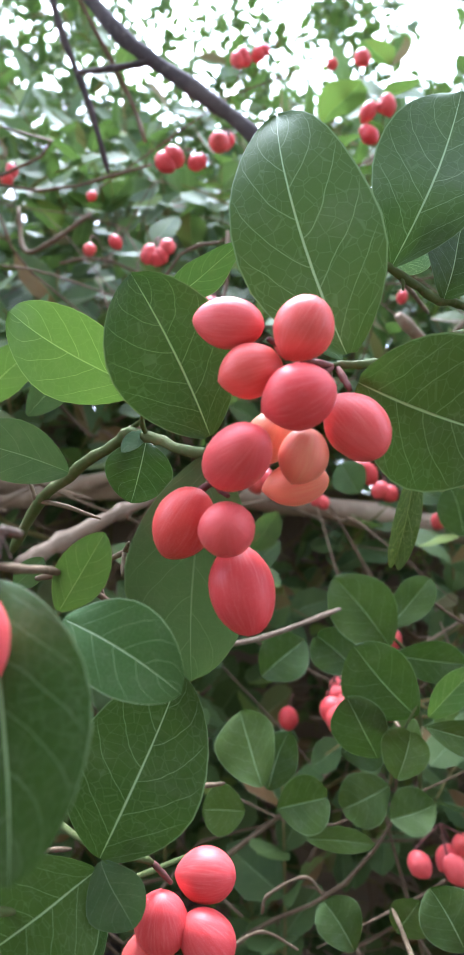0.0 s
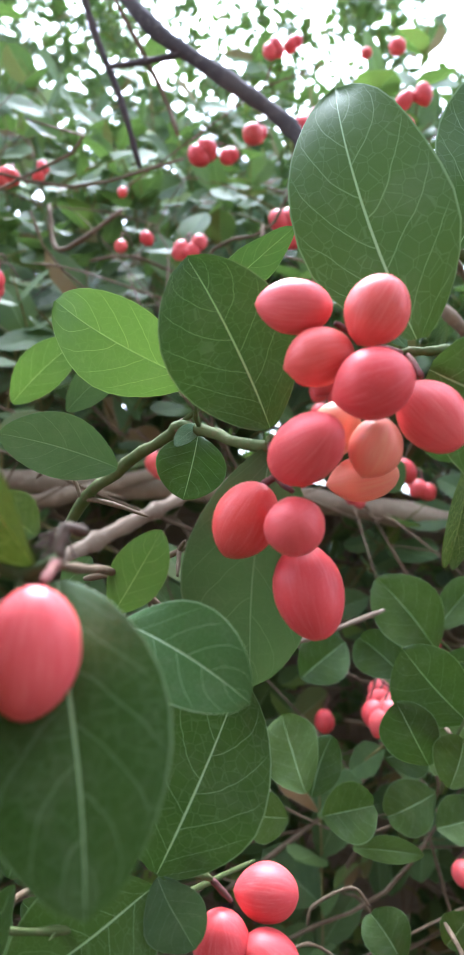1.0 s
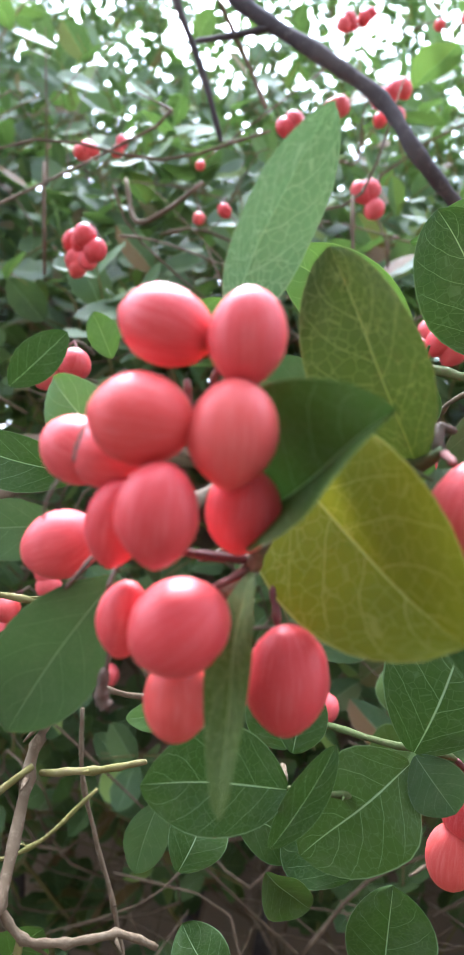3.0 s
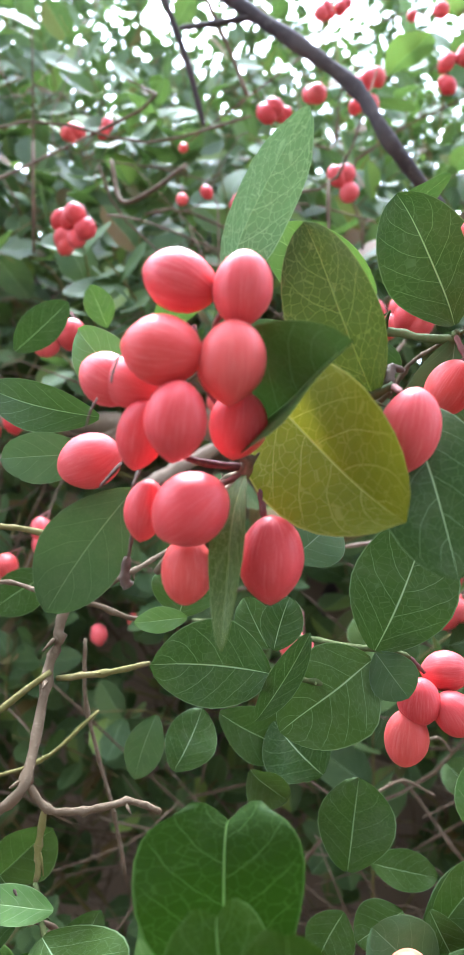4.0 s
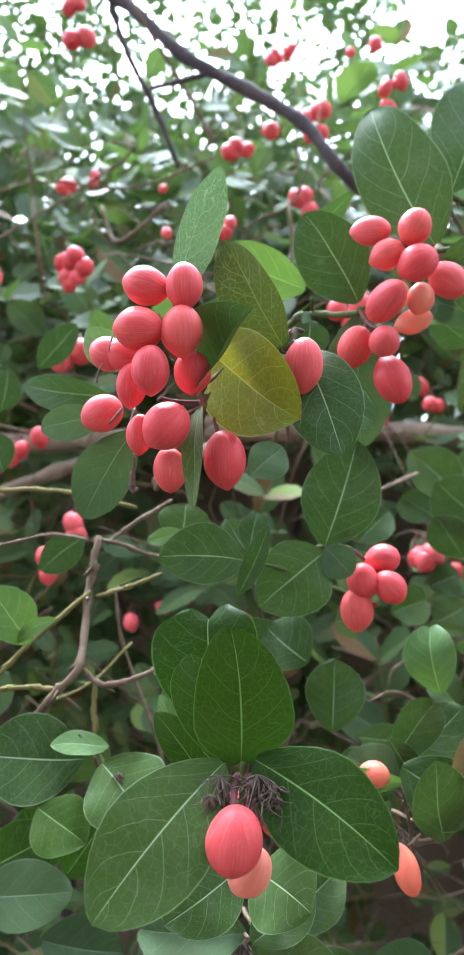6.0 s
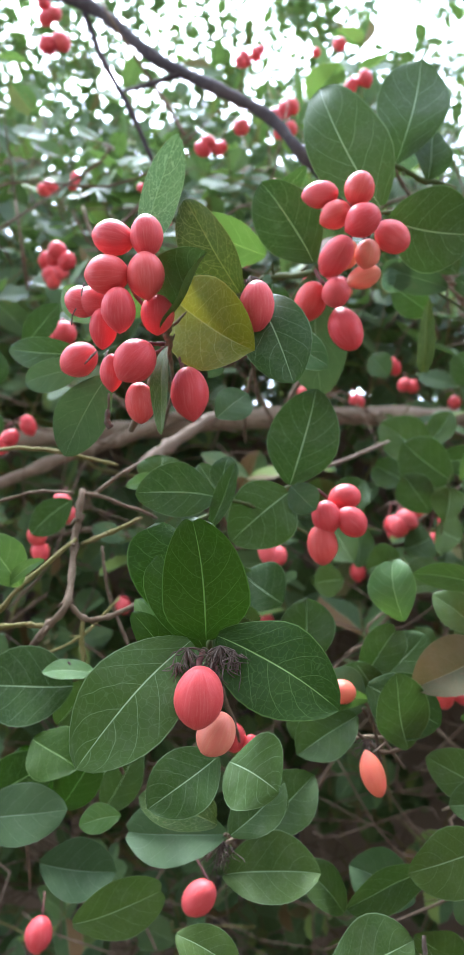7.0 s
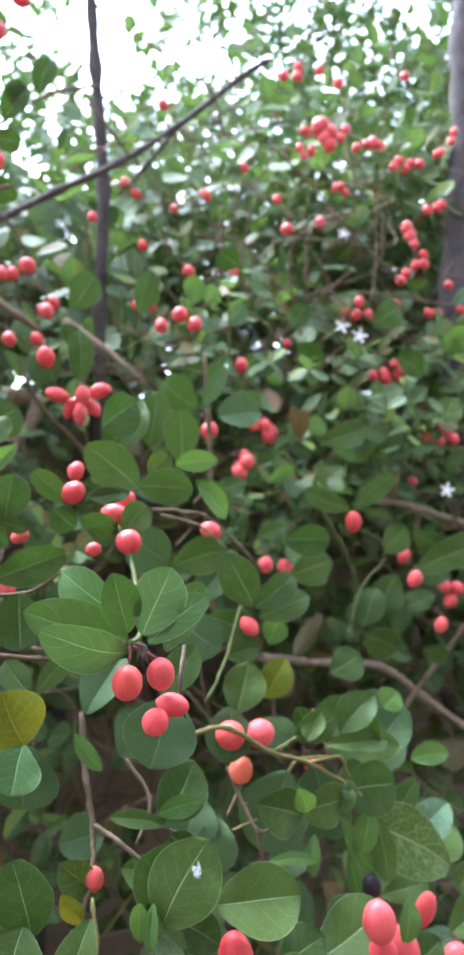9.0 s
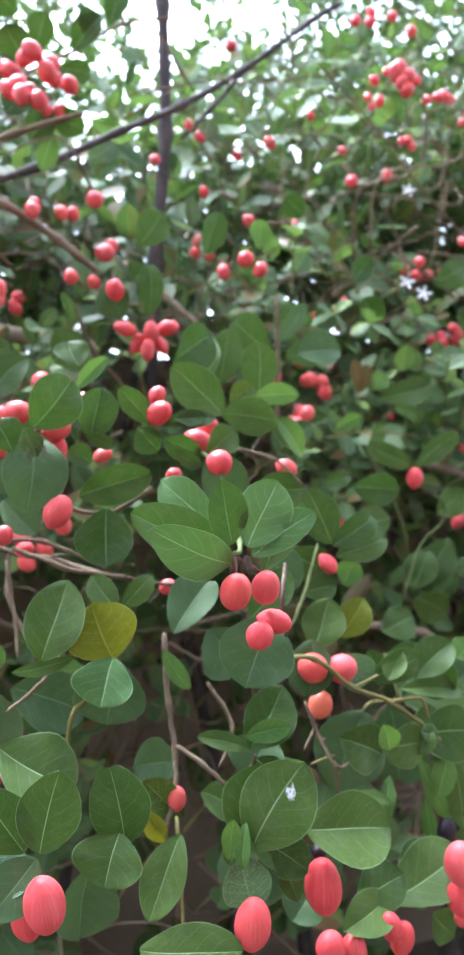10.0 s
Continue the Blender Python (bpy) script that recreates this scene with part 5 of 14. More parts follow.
leaf(g, (0.0195, 0.2000, 1.0786), (0.0009, 0.2000, 1.1005), (0.49, -0.77, 0.42), 0.0174, sag=0.09, fold=0.38, broad=0.58)
leaf(g, (0.0916, 0.2200, 1.0255), (0.1222, 0.2200, 1.0489), (-0.35, -0.81, 0.46), 0.0248, sag=0.08, fold=0.20, broad=0.55)

g = thing("leafy_twig", (0.1059, 0.3300, 1.2499), "small sprig of light green leaves near the pale branch", "leafy twigs")
stem(g, "twig", BARK, [(0.1063, 0.3330, 1.2500), (0.1092, 0.3895, 1.2463), (0.1070, 0.4490, 1.2346)], 0.0008, 0.0009, 6)
stem(g, "twig", GREENTWIG, [(0.1049, 0.3400, 1.2250), (0.1047, 0.3300, 1.2459), (0.1112, 0.3300, 1.2621)], 0.0008, 0.0006)
leaf(g, (0.1108, 0.3300, 1.2571), (0.0839, 0.3350, 1.2824), (-0.19, -0.98, -0.00), 0.0310, sag=-0.03, fold=0.24, broad=0.60)
leaf(g, (0.1159, 0.3300, 1.2575), (0.1340, 0.3300, 1.2793), (-0.22, -0.96, 0.18), 0.0134, sag=0.09, fold=0.26, broad=0.52, mat=LEAF_LIGHT)
leaf(g, (0.1141, 0.3250, 1.2548), (0.1450, 0.3200, 1.2512), (-0.13, -0.96, 0.24), 0.0148, sag=0.07, fold=0.34, broad=0.57)
leaf(g, (0.0966, 0.3300, 1.2390), (0.0819, 0.3300, 1.2623), (-0.18, -0.98, -0.11), 0.0233, sag=0.01, fold=0.09, broad=0.61)
leaf(g, (0.1039, 0.3250, 1.2333), (0.1078, 0.3250, 1.2537), (-0.42, -0.90, 0.08), 0.0198, sag=-0.03, fold=0.29, notch=0.65, broad=0.58)
leaf(g, (0.1756, 0.3700, 1.2554), (0.2052, 0.3700, 1.2714), (0.01, -1.00, -0.02), 0.0274, sag=0.09, fold=0.12, broad=0.54)
leaf(g, (0.2341, 0.3500, 1.2583), (0.2586, 0.3500, 1.2742), (-0.04, -1.00, 0.07), 0.0355, sag=0.10, fold=0.12, broad=0.49)
leaf(g, (0.2008, 0.2800, 1.2057), (0.2228, 0.2800, 1.2113), (-0.01, -1.00, 0.03), 0.0227, sag=0.00, fold=0.42, broad=0.61)
leaf(g, (0.1852, 0.3300, 1.2294), (0.2124, 0.3260, 1.2576), (-0.41, -0.89, 0.19), 0.0285, sag=0.04, fold=0.23, broad=0.52)

g = thing("berry_cluster", (0.1016, 0.4340, 1.2450), "pair of ripe coral berries on short dark stalks", "berry clusters", "berries")
stem(g, "twig", BARK, [(0.1016, 0.4340, 1.2450), (0.1069, 0.5136, 1.2424), (0.1094, 0.5932, 1.2338)], 0.0007, 0.0009, 5)
berry(g, (0.1019, 0.4216, 1.2315), (-0.64, 0.52, 0.56), 0.0183, 0.0138)
stem(g, "stalk", PURPLE, [(0.0964, 0.4261, 1.2363), (0.1016, 0.4340, 1.2450)], 0.0006, 0.0005, 5)
berry(g, (0.0965, 0.4223, 1.2265), (0.42, -0.04, 0.91), 0.0165, 0.0154)
stem(g, "stalk", PURPLE, [(0.0998, 0.4221, 1.2335), (0.1016, 0.4340, 1.2450)], 0.0006, 0.0005, 5)

g = thing("berry_cluster", (0.1488, 0.5740, 1.2556), "pair of ripe coral berries on short dark stalks", "berry clusters", "berries")
stem(g, "twig", BARK, [(0.1488, 0.5740, 1.2556), (0.1568, 0.6234, 1.2528), (0.1663, 0.6729, 1.2439)], 0.0007, 0.0009, 5)
berry(g, (0.1540, 0.5610, 1.2475), (0.20, 0.51, 0.84), 0.0164, 0.0153)
stem(g, "stalk", PURPLE, [(0.1556, 0.5650, 1.2539), (0.1488, 0.5740, 1.2556)], 0.0006, 0.0005, 5)
berry(g, (0.1429, 0.5629, 1.2317), (-0.65, -0.27, 0.71), 0.0169, 0.0143)
stem(g, "stalk", PURPLE, [(0.1378, 0.5607, 1.2374), (0.1488, 0.5740, 1.2556)], 0.0006, 0.0005, 5)

g = thing("berry_cluster", (0.2223, 0.3282, 1.2481), "small bunch of ripe coral berries on short stalks", "berry clusters", "berries")
stem(g, "twig", BARK, [(0.2223, 0.3282, 1.2481), (0.2505, 0.4033, 1.2463), (0.2794, 0.4784, 1.2384)], 0.0007, 0.0009, 5)
berry(g, (0.2212, 0.3160, 1.2386), (-0.21, -0.02, 0.98), 0.0156, 0.0148)
stem(g, "stalk", PURPLE, [(0.2196, 0.3159, 1.2458), (0.2223, 0.3282, 1.2481)], 0.0006, 0.0005, 5)
berry(g, (0.2314, 0.3156, 1.2328), (-0.04, 0.61, 0.79), 0.0177, 0.0142)
stem(g, "stalk", PURPLE, [(0.2311, 0.3207, 1.2394), (0.2223, 0.3282, 1.2481)], 0.0006, 0.0005, 5)
berry(g, (0.2192, 0.3171, 1.2248), (0.44, 0.67, 0.60), 0.0199, 0.0137)
stem(g, "stalk", PURPLE, [(0.2233, 0.3233, 1.2304), (0.2223, 0.3282, 1.2481)], 0.0006, 0.0005, 5)

g = thing("berry_cluster", (0.1899, 0.2284, 1.2177), "pair of ripe coral berries on short dark stalks", "berry clusters", "berries")
stem(g, "twig", BARK, [(0.1899, 0.2284, 1.2177), (0.2173, 0.3032, 1.2105), (0.2437, 0.3780, 1.1974)], 0.0007, 0.0009, 5)
berry(g, (0.1877, 0.2159, 1.2086), (-0.48, -0.12, 0.87), 0.0181, 0.0136)
stem(g, "stalk", PURPLE, [(0.1835, 0.2149, 1.2160), (0.1899, 0.2284, 1.2177)], 0.0006, 0.0005, 5)
berry(g, (0.1875, 0.2168, 1.1948), (0.53, 0.57, 0.63), 0.0164, 0.0150)
stem(g, "stalk", PURPLE, [(0.1916, 0.2212, 1.1996), (0.1899, 0.2284, 1.2177)], 0.0006, 0.0005, 5)

g = thing("berry_cluster", (0.2094, 0.4263, 1.2361), "pair of ripe coral berries on short dark stalks", "berry clusters", "berries")
stem(g, "twig", BARK, [(0.2094, 0.4263, 1.2361), (0.2313, 0.5033, 1.2322), (0.2533, 0.5803, 1.2224)], 0.0007, 0.0009, 5)
berry(g, (0.2084, 0.4142, 1.2234), (0.28, 0.40, 0.87), 0.0190, 0.0138)
stem(g, "stalk", PURPLE, [(0.2109, 0.4178, 1.2312), (0.2094, 0.4263, 1.2361)], 0.0006, 0.0005, 5)
berry(g, (0.2128, 0.4143, 1.2167), (-0.54, 0.01, 0.84), 0.0157, 0.0153)
stem(g, "stalk", PURPLE, [(0.2088, 0.4144, 1.2229), (0.2094, 0.4263, 1.2361)], 0.0006, 0.0005, 5)

g = thing("berry_cluster", (0.0046, 0.3742, 1.2314), "pair of ripe coral berries on short dark stalks", "berry clusters", "berries")
stem(g, "twig", BARK, [(0.0046, 0.3742, 1.2314), (-0.0027, 0.4540, 1.2270), (-0.0113, 0.5337, 1.2165)], 0.0007, 0.0009, 5)
berry(g, (-0.0008, 0.3623, 1.2165), (-0.41, -0.03, 0.91), 0.0196, 0.0146)
stem(g, "stalk", PURPLE, [(-0.0046, 0.3621, 1.2249), (0.0046, 0.3742, 1.2314)], 0.0006, 0.0005, 5)
berry(g, (0.0034, 0.3622, 1.2144), (0.28, 0.74, 0.61), 0.0159, 0.0139)
stem(g, "stalk", PURPLE, [(0.0055, 0.3677, 1.2190), (0.0046, 0.3742, 1.2314)], 0.0006, 0.0005, 5)

g = thing("berry_cluster", (0.0393, 0.5231, 1.3048), "pair of ripe coral berries on short dark stalks", "berry clusters", "berries")
stem(g, "twig", BARK, [(0.0393, 0.5231, 1.3048), (0.0417, 0.5728, 1.3058), (0.0480, 0.6225, 1.3007)], 0.0007, 0.0009, 5)
berry(g, (0.0450, 0.5109, 1.2895), (-0.32, 0.24, 0.92), 0.0179, 0.0143)
stem(g, "stalk", PURPLE, [(0.0422, 0.5129, 1.2972), (0.0393, 0.5231, 1.3048)], 0.0006, 0.0005, 5)
berry(g, (0.0409, 0.5113, 1.2881), (-0.62, 0.61, 0.49), 0.0176, 0.0144)
stem(g, "stalk", PURPLE, [(0.0357, 0.5163, 1.2922), (0.0393, 0.5231, 1.3048)], 0.0006, 0.0005, 5)

g = thing("berry_cluster", (0.1484, 0.6120, 1.3719), "pair of ripe coral berries on short dark stalks", "berry clusters", "berries")
stem(g, "twig", BARK, [(0.1484, 0.6120, 1.3719), (0.1569, 0.6608, 1.3764), (0.1681, 0.7095, 1.3749)], 0.0007, 0.0009, 5)
berry(g, (0.1445, 0.6000, 1.3568), (0.51, 0.25, 0.82), 0.0157, 0.0145)
stem(g, "stalk", PURPLE, [(0.1483, 0.6019, 1.3629), (0.1484, 0.6120, 1.3719)], 0.0006, 0.0005, 5)
berry(g, (0.1523, 0.6000, 1.3549), (-0.50, 0.54, 0.68), 0.0156, 0.0140)
stem(g, "stalk", PURPLE, [(0.1487, 0.6040, 1.3599), (0.1484, 0.6120, 1.3719)], 0.0006, 0.0005, 5)

g = thing("berry_cluster", (-0.0595, 0.6120, 1.3723), "pair of ripe coral berries on short dark stalks", "berry clusters", "berries")
stem(g, "twig", BARK, [(-0.0595, 0.6120, 1.3723), (-0.0633, 0.6607, 1.3768), (-0.0631, 0.7094, 1.3753)], 0.0007, 0.0009, 5)
berry(g, (-0.0615, 0.6000, 1.3588), (-0.07, 0.16, 0.98), 0.0185, 0.0147)
stem(g, "stalk", PURPLE, [(-0.0621, 0.6014, 1.3673), (-0.0595, 0.6120, 1.3723)], 0.0006, 0.0005, 5)
berry(g, (-0.0568, 0.6000, 1.3539), (-0.18, -0.26, 0.95), 0.0169, 0.0135)
stem(g, "stalk", PURPLE, [(-0.0582, 0.5980, 1.3614), (-0.0595, 0.6120, 1.3723)], 0.0006, 0.0005, 5)

g = thing("berry_cluster", (0.0539, 0.6120, 1.3711), "pair of ripe coral berries on short dark stalks", "berry clusters", "berries")
stem(g, "twig", BARK, [(0.0539, 0.6120, 1.3711), (0.0571, 0.6612, 1.3757), (0.0641, 0.7104, 1.3742)], 0.0007, 0.0009, 5)
berry(g, (0.0459, 0.6000, 1.3528), (-0.31, -0.35, 0.89), 0.0177, 0.0140)
stem(g, "stalk", PURPLE, [(0.0434, 0.5971, 1.3602), (0.0539, 0.6120, 1.3711)], 0.0006, 0.0005, 5)
berry(g, (0.0541, 0.6000, 1.3575), (-0.17, 0.42, 0.89), 0.0184, 0.0146)
stem(g, "stalk", PURPLE, [(0.0526, 0.6036, 1.3652), (0.0539, 0.6120, 1.3711)], 0.0006, 0.0005, 5)

g = thing("berry_cluster", (0.0689, 0.6120, 1.4218), "pair of ripe coral berries on short dark stalks", "berry clusters", "berries")
stem(g, "twig", BARK, [(0.0689, 0.6120, 1.4218), (0.0714, 0.6605, 1.4294), (0.0751, 0.7090, 1.4310)], 0.0007, 0.0009, 5)
berry(g, (0.0633, 0.6000, 1.4077), (0.33, -0.06, 0.94), 0.0184, 0.0138)
stem(g, "stalk", PURPLE, [(0.0662, 0.5994, 1.4158), (0.0689, 0.6120, 1.4218)], 0.0006, 0.0005, 5)
berry(g, (0.0715, 0.6000, 1.4038), (-0.25, 0.55, 0.79), 0.0184, 0.0144)
stem(g, "stalk", PURPLE, [(0.0693, 0.6048, 1.4107), (0.0689, 0.6120, 1.4218)], 0.0006, 0.0005, 5)

g = thing("berry_cluster", (0.0476, 0.4674, 1.4242), "pair of ripe coral berries on short dark stalks", "berry clusters", "berries")
stem(g, "twig", BARK, [(0.0476, 0.4674, 1.4242), (0.0448, 0.5437, 1.4435), (0.0381, 0.6201, 1.4568)], 0.0007, 0.0009, 5)
berry(g, (0.0519, 0.4553, 1.4038), (0.22, 0.13, 0.97), 0.0180, 0.0141)
stem(g, "stalk", PURPLE, [(0.0538, 0.4564, 1.4120), (0.0476, 0.4674, 1.4242)], 0.0006, 0.0005, 5)
berry(g, (0.0420, 0.4554, 1.4126), (-0.20, 0.31, 0.93), 0.0184, 0.0150)
stem(g, "stalk", PURPLE, [(0.0402, 0.4581, 1.4206), (0.0476, 0.4674, 1.4242)], 0.0006, 0.0005, 5)

g = thing("berry_cluster", (0.0745, 0.5119, 1.4428), "pair of ripe coral berries on short dark stalks", "berry clusters", "berries")
stem(g, "twig", BARK, [(0.0745, 0.5119, 1.4428), (0.0756, 0.5595, 1.4535), (0.0755, 0.6071, 1.4582)], 0.0007, 0.0009, 5)
berry(g, (0.0673, 0.5002, 1.4272), (0.20, 0.50, 0.84), 0.0193, 0.0152)
stem(g, "stalk", PURPLE, [(0.0691, 0.5047, 1.4349), (0.0745, 0.5119, 1.4428)], 0.0006, 0.0005, 5)
berry(g, (0.0764, 0.4996, 1.4264), (-0.35, 0.40, 0.85), 0.0178, 0.0146)
stem(g, "stalk", PURPLE, [(0.0734, 0.5029, 1.4335), (0.0745, 0.5119, 1.4428)], 0.0006, 0.0005, 5)

g = thing("berry_cluster", (0.2028, 0.4611, 1.3417), "pair of ripe coral berries on short dark stalks", "berry clusters", "berries")
stem(g, "twig", BARK, [(0.2028, 0.4611, 1.3417), (0.2235, 0.5375, 1.3509), (0.2456, 0.6139, 1.3542)], 0.0007, 0.0009, 5)
berry(g, (0.2036, 0.4488, 1.3301), (-0.42, 0.43, 0.80), 0.0187, 0.0149)
stem(g, "stalk", PURPLE, [(0.1999, 0.4526, 1.3371), (0.2028, 0.4611, 1.3417)], 0.0006, 0.0005, 5)
berry(g, (0.2024, 0.4495, 1.3212), (0.17, 0.45, 0.88), 0.0185, 0.0144)
stem(g, "stalk", PURPLE, [(0.2038, 0.4534, 1.3289), (0.2028, 0.4611, 1.3417)], 0.0006, 0.0005, 5)

g = thing("berry_cluster", (0.1943, 0.6120, 1.3527), "single ripe coral berry hanging on its short stalk", "berry clusters", "berries")
stem(g, "twig", BARK, [(0.1943, 0.6120, 1.3527), (0.2008, 0.6605, 1.3559), (0.2036, 0.7090, 1.3532)], 0.0007, 0.0009, 5)
berry(g, (0.1925, 0.6000, 1.3367), (0.22, -0.12, 0.97), 0.0144, 0.0128)
stem(g, "stalk", PURPLE, [(0.1940, 0.5992, 1.3433), (0.1943, 0.6120, 1.3527)], 0.0006, 0.0005, 5)

g = thing("berry_cluster", (0.2293, 0.4319, 1.1304), "small bunch of ripe coral berries on short stalks", "berry clusters", "berries")
stem(g, "twig", BARK, [(0.2293, 0.4319, 1.1304), (0.2502, 0.5072, 1.1128), (0.2674, 0.5825, 1.0893)], 0.0007, 0.0009, 5)
berry(g, (0.2149, 0.4206, 1.1192), (-0.66, -0.22, 0.72), 0.0176, 0.0140)
stem(g, "stalk", PURPLE, [(0.2094, 0.4187, 1.1252), (0.2293, 0.4319, 1.1304)], 0.0006, 0.0005, 5)
berry(g, (0.2324, 0.4198, 1.1103), (-0.66, 0.14, 0.74), 0.0163, 0.0140)
stem(g, "stalk", PURPLE, [(0.2274, 0.4209, 1.1160), (0.2293, 0.4319, 1.1304)], 0.0006, 0.0005, 5)
berry(g, (0.2182, 0.4216, 1.0992), (-0.44, 0.71, 0.55), 0.0183, 0.0147)
stem(g, "stalk", PURPLE, [(0.2145, 0.4277, 1.1039), (0.2293, 0.4319, 1.1304)], 0.0006, 0.0005, 5)
berry(g, (0.2477, 0.4175, 1.1288), (-0.12, -0.21, 0.97), 0.0173, 0.0141)
stem(g, "stalk", PURPLE, [(0.2468, 0.4158, 1.1367), (0.2293, 0.4319, 1.1304)], 0.0006, 0.0005, 5)

g = thing("berry_cluster", (0.2762, 0.6120, 1.4651), "small bunch of ripe coral berries on short stalks", "berry clusters", "berries")
stem(g, "twig", BARK, [(0.2762, 0.6120, 1.4651), (0.2872, 0.6579, 1.4747), (0.2945, 0.7039, 1.4782)], 0.0007, 0.0009, 5)
berry(g, (0.2541, 0.6000, 1.4524), (0.07, 0.01, 1.00), 0.0181, 0.0137)
stem(g, "stalk", PURPLE, [(0.2547, 0.6001, 1.4609), (0.2762, 0.6120, 1.4651)], 0.0006, 0.0005, 5)
berry(g, (0.2829, 0.6000, 1.4471), (-0.11, 0.48, 0.87), 0.0197, 0.0150)
stem(g, "stalk", PURPLE, [(0.2819, 0.6044, 1.4552), (0.2762, 0.6120, 1.4651)], 0.0006, 0.0005, 5)
berry(g, (0.2946, 0.6000, 1.4477), (0.11, 0.21, 0.97), 0.0171, 0.0138)
stem(g, "stalk", PURPLE, [(0.2955, 0.6017, 1.4556), (0.2762, 0.6120, 1.4651)], 0.0006, 0.0005, 5)

g = thing("berry_cluster", (0.3197, 0.6120, 1.3915), "single ripe coral berry hanging on its short stalk", "berry clusters", "berries")
stem(g, "twig", BARK, [(0.3197, 0.6120, 1.3915), (0.3369, 0.6582, 1.3967), (0.3549, 0.7044, 1.3959)], 0.0007, 0.0009, 5)
berry(g, (0.3160, 0.6000, 1.3755), (-0.62, -0.21, 0.76), 0.0170, 0.0151)
stem(g, "stalk", PURPLE, [(0.3110, 0.5983, 1.3816), (0.3197, 0.6120, 1.3915)], 0.0006, 0.0005, 5)

g = thing("berry_cluster", (0.3190, 0.5513, 1.4088), "single ripe coral berry hanging on its short stalk", "berry clusters", "berries")
stem(g, "twig", BARK, [(0.3190, 0.5513, 1.4088), (0.3344, 0.5966, 1.4158), (0.3470, 0.6420, 1.4168)], 0.0007, 0.0009, 5)
berry(g, (0.3181, 0.5393, 1.3928), (-0.26, 0.16, 0.95), 0.0183, 0.0152)
stem(g, "stalk", PURPLE, [(0.3158, 0.5406, 1.4010), (0.3190, 0.5513, 1.4088)], 0.0006, 0.0005, 5)

g = thing("berry_cluster", (0.2162, 0.4943, 1.5452), "small bunch of ripe coral berries on short stalks", "berry clusters", "berries")
stem(g, "twig", BARK, [(0.2162, 0.4943, 1.5452), (0.2375, 0.5643, 1.5747), (0.2625, 0.6343, 1.5983)], 0.0007, 0.0009, 5)
berry(g, (0.2179, 0.4822, 1.5296), (0.64, 0.30, 0.71), 0.0172, 0.0153)
stem(g, "stalk", PURPLE, [(0.2231, 0.4847, 1.5353), (0.2162, 0.4943, 1.5452)], 0.0006, 0.0005, 5)
berry(g, (0.2262, 0.4818, 1.5266), (-0.10, -0.01, 0.99), 0.0199, 0.0145)
stem(g, "stalk", PURPLE, [(0.2253, 0.4817, 1.5359), (0.2162, 0.4943, 1.5452)], 0.0006, 0.0005, 5)
berry(g, (0.2095, 0.4827, 1.5314), (-0.03, -0.24, 0.97), 0.0177, 0.0141)
stem(g, "stalk", PURPLE, [(0.2092, 0.4808, 1.5395), (0.2162, 0.4943, 1.5452)], 0.0006, 0.0005, 5)

g = thing("berry_cluster", (0.2358, 0.4062, 1.5119), "pair of ripe coral berries on short dark stalks", "berry clusters", "berries")
stem(g, "twig", BARK, [(0.2358, 0.4062, 1.5119), (0.2578, 0.4746, 1.5418), (0.2781, 0.5430, 1.5658)], 0.0007, 0.0009, 5)
berry(g, (0.2307, 0.3942, 1.5030), (-0.70, 0.22, 0.68), 0.0190, 0.0151)
stem(g, "stalk", PURPLE, [(0.2244, 0.3961, 1.5091), (0.2358, 0.4062, 1.5119)], 0.0006, 0.0005, 5)
berry(g, (0.2419, 0.3943, 1.4888), (-0.52, -0.10, 0.85), 0.0197, 0.0150)
stem(g, "stalk", PURPLE, [(0.2370, 0.3934, 1.4966), (0.2358, 0.4062, 1.5119)], 0.0006, 0.0005, 5)

g = thing("berry_cluster", (0.2325, 0.4087, 1.4839), "pair of ripe coral berries on short dark stalks", "berry clusters", "berries")
stem(g, "twig", BARK, [(0.2325, 0.4087, 1.4839), (0.2545, 0.4784, 1.5109), (0.2747, 0.5482, 1.5319)], 0.0007, 0.0009, 5)
berry(g, (0.2220, 0.3971, 1.4692), (0.19, 0.27, 0.94), 0.0182, 0.0145)
stem(g, "stalk", PURPLE, [(0.2237, 0.3994, 1.4773), (0.2325, 0.4087, 1.4839)], 0.0006, 0.0005, 5)
berry(g, (0.2352, 0.3963, 1.4666), (-0.36, 0.27, 0.90), 0.0161, 0.0150)
stem(g, "stalk", PURPLE, [(0.2325, 0.3983, 1.4734), (0.2325, 0.4087, 1.4839)], 0.0006, 0.0005, 5)

g = thing("berry_cluster", (0.2608, 0.3625, 1.5985), "small bunch of ripe coral berries on short stalks", "berry clusters", "berries")
stem(g, "twig", BARK, [(0.2608, 0.3625, 1.5985), (0.2866, 0.4242, 1.6380), (0.3128, 0.4858, 1.6716)], 0.0007, 0.0009, 5)
berry(g, (0.2541, 0.3516, 1.5757), (0.52, 0.41, 0.75), 0.0176, 0.0143)
stem(g, "stalk", PURPLE, [(0.2584, 0.3550, 1.5819), (0.2608, 0.3625, 1.5985)], 0.0006, 0.0005, 5)
berry(g, (0.2609, 0.3519, 1.5626), (0.49, 0.49, 0.72), 0.0167, 0.0144)
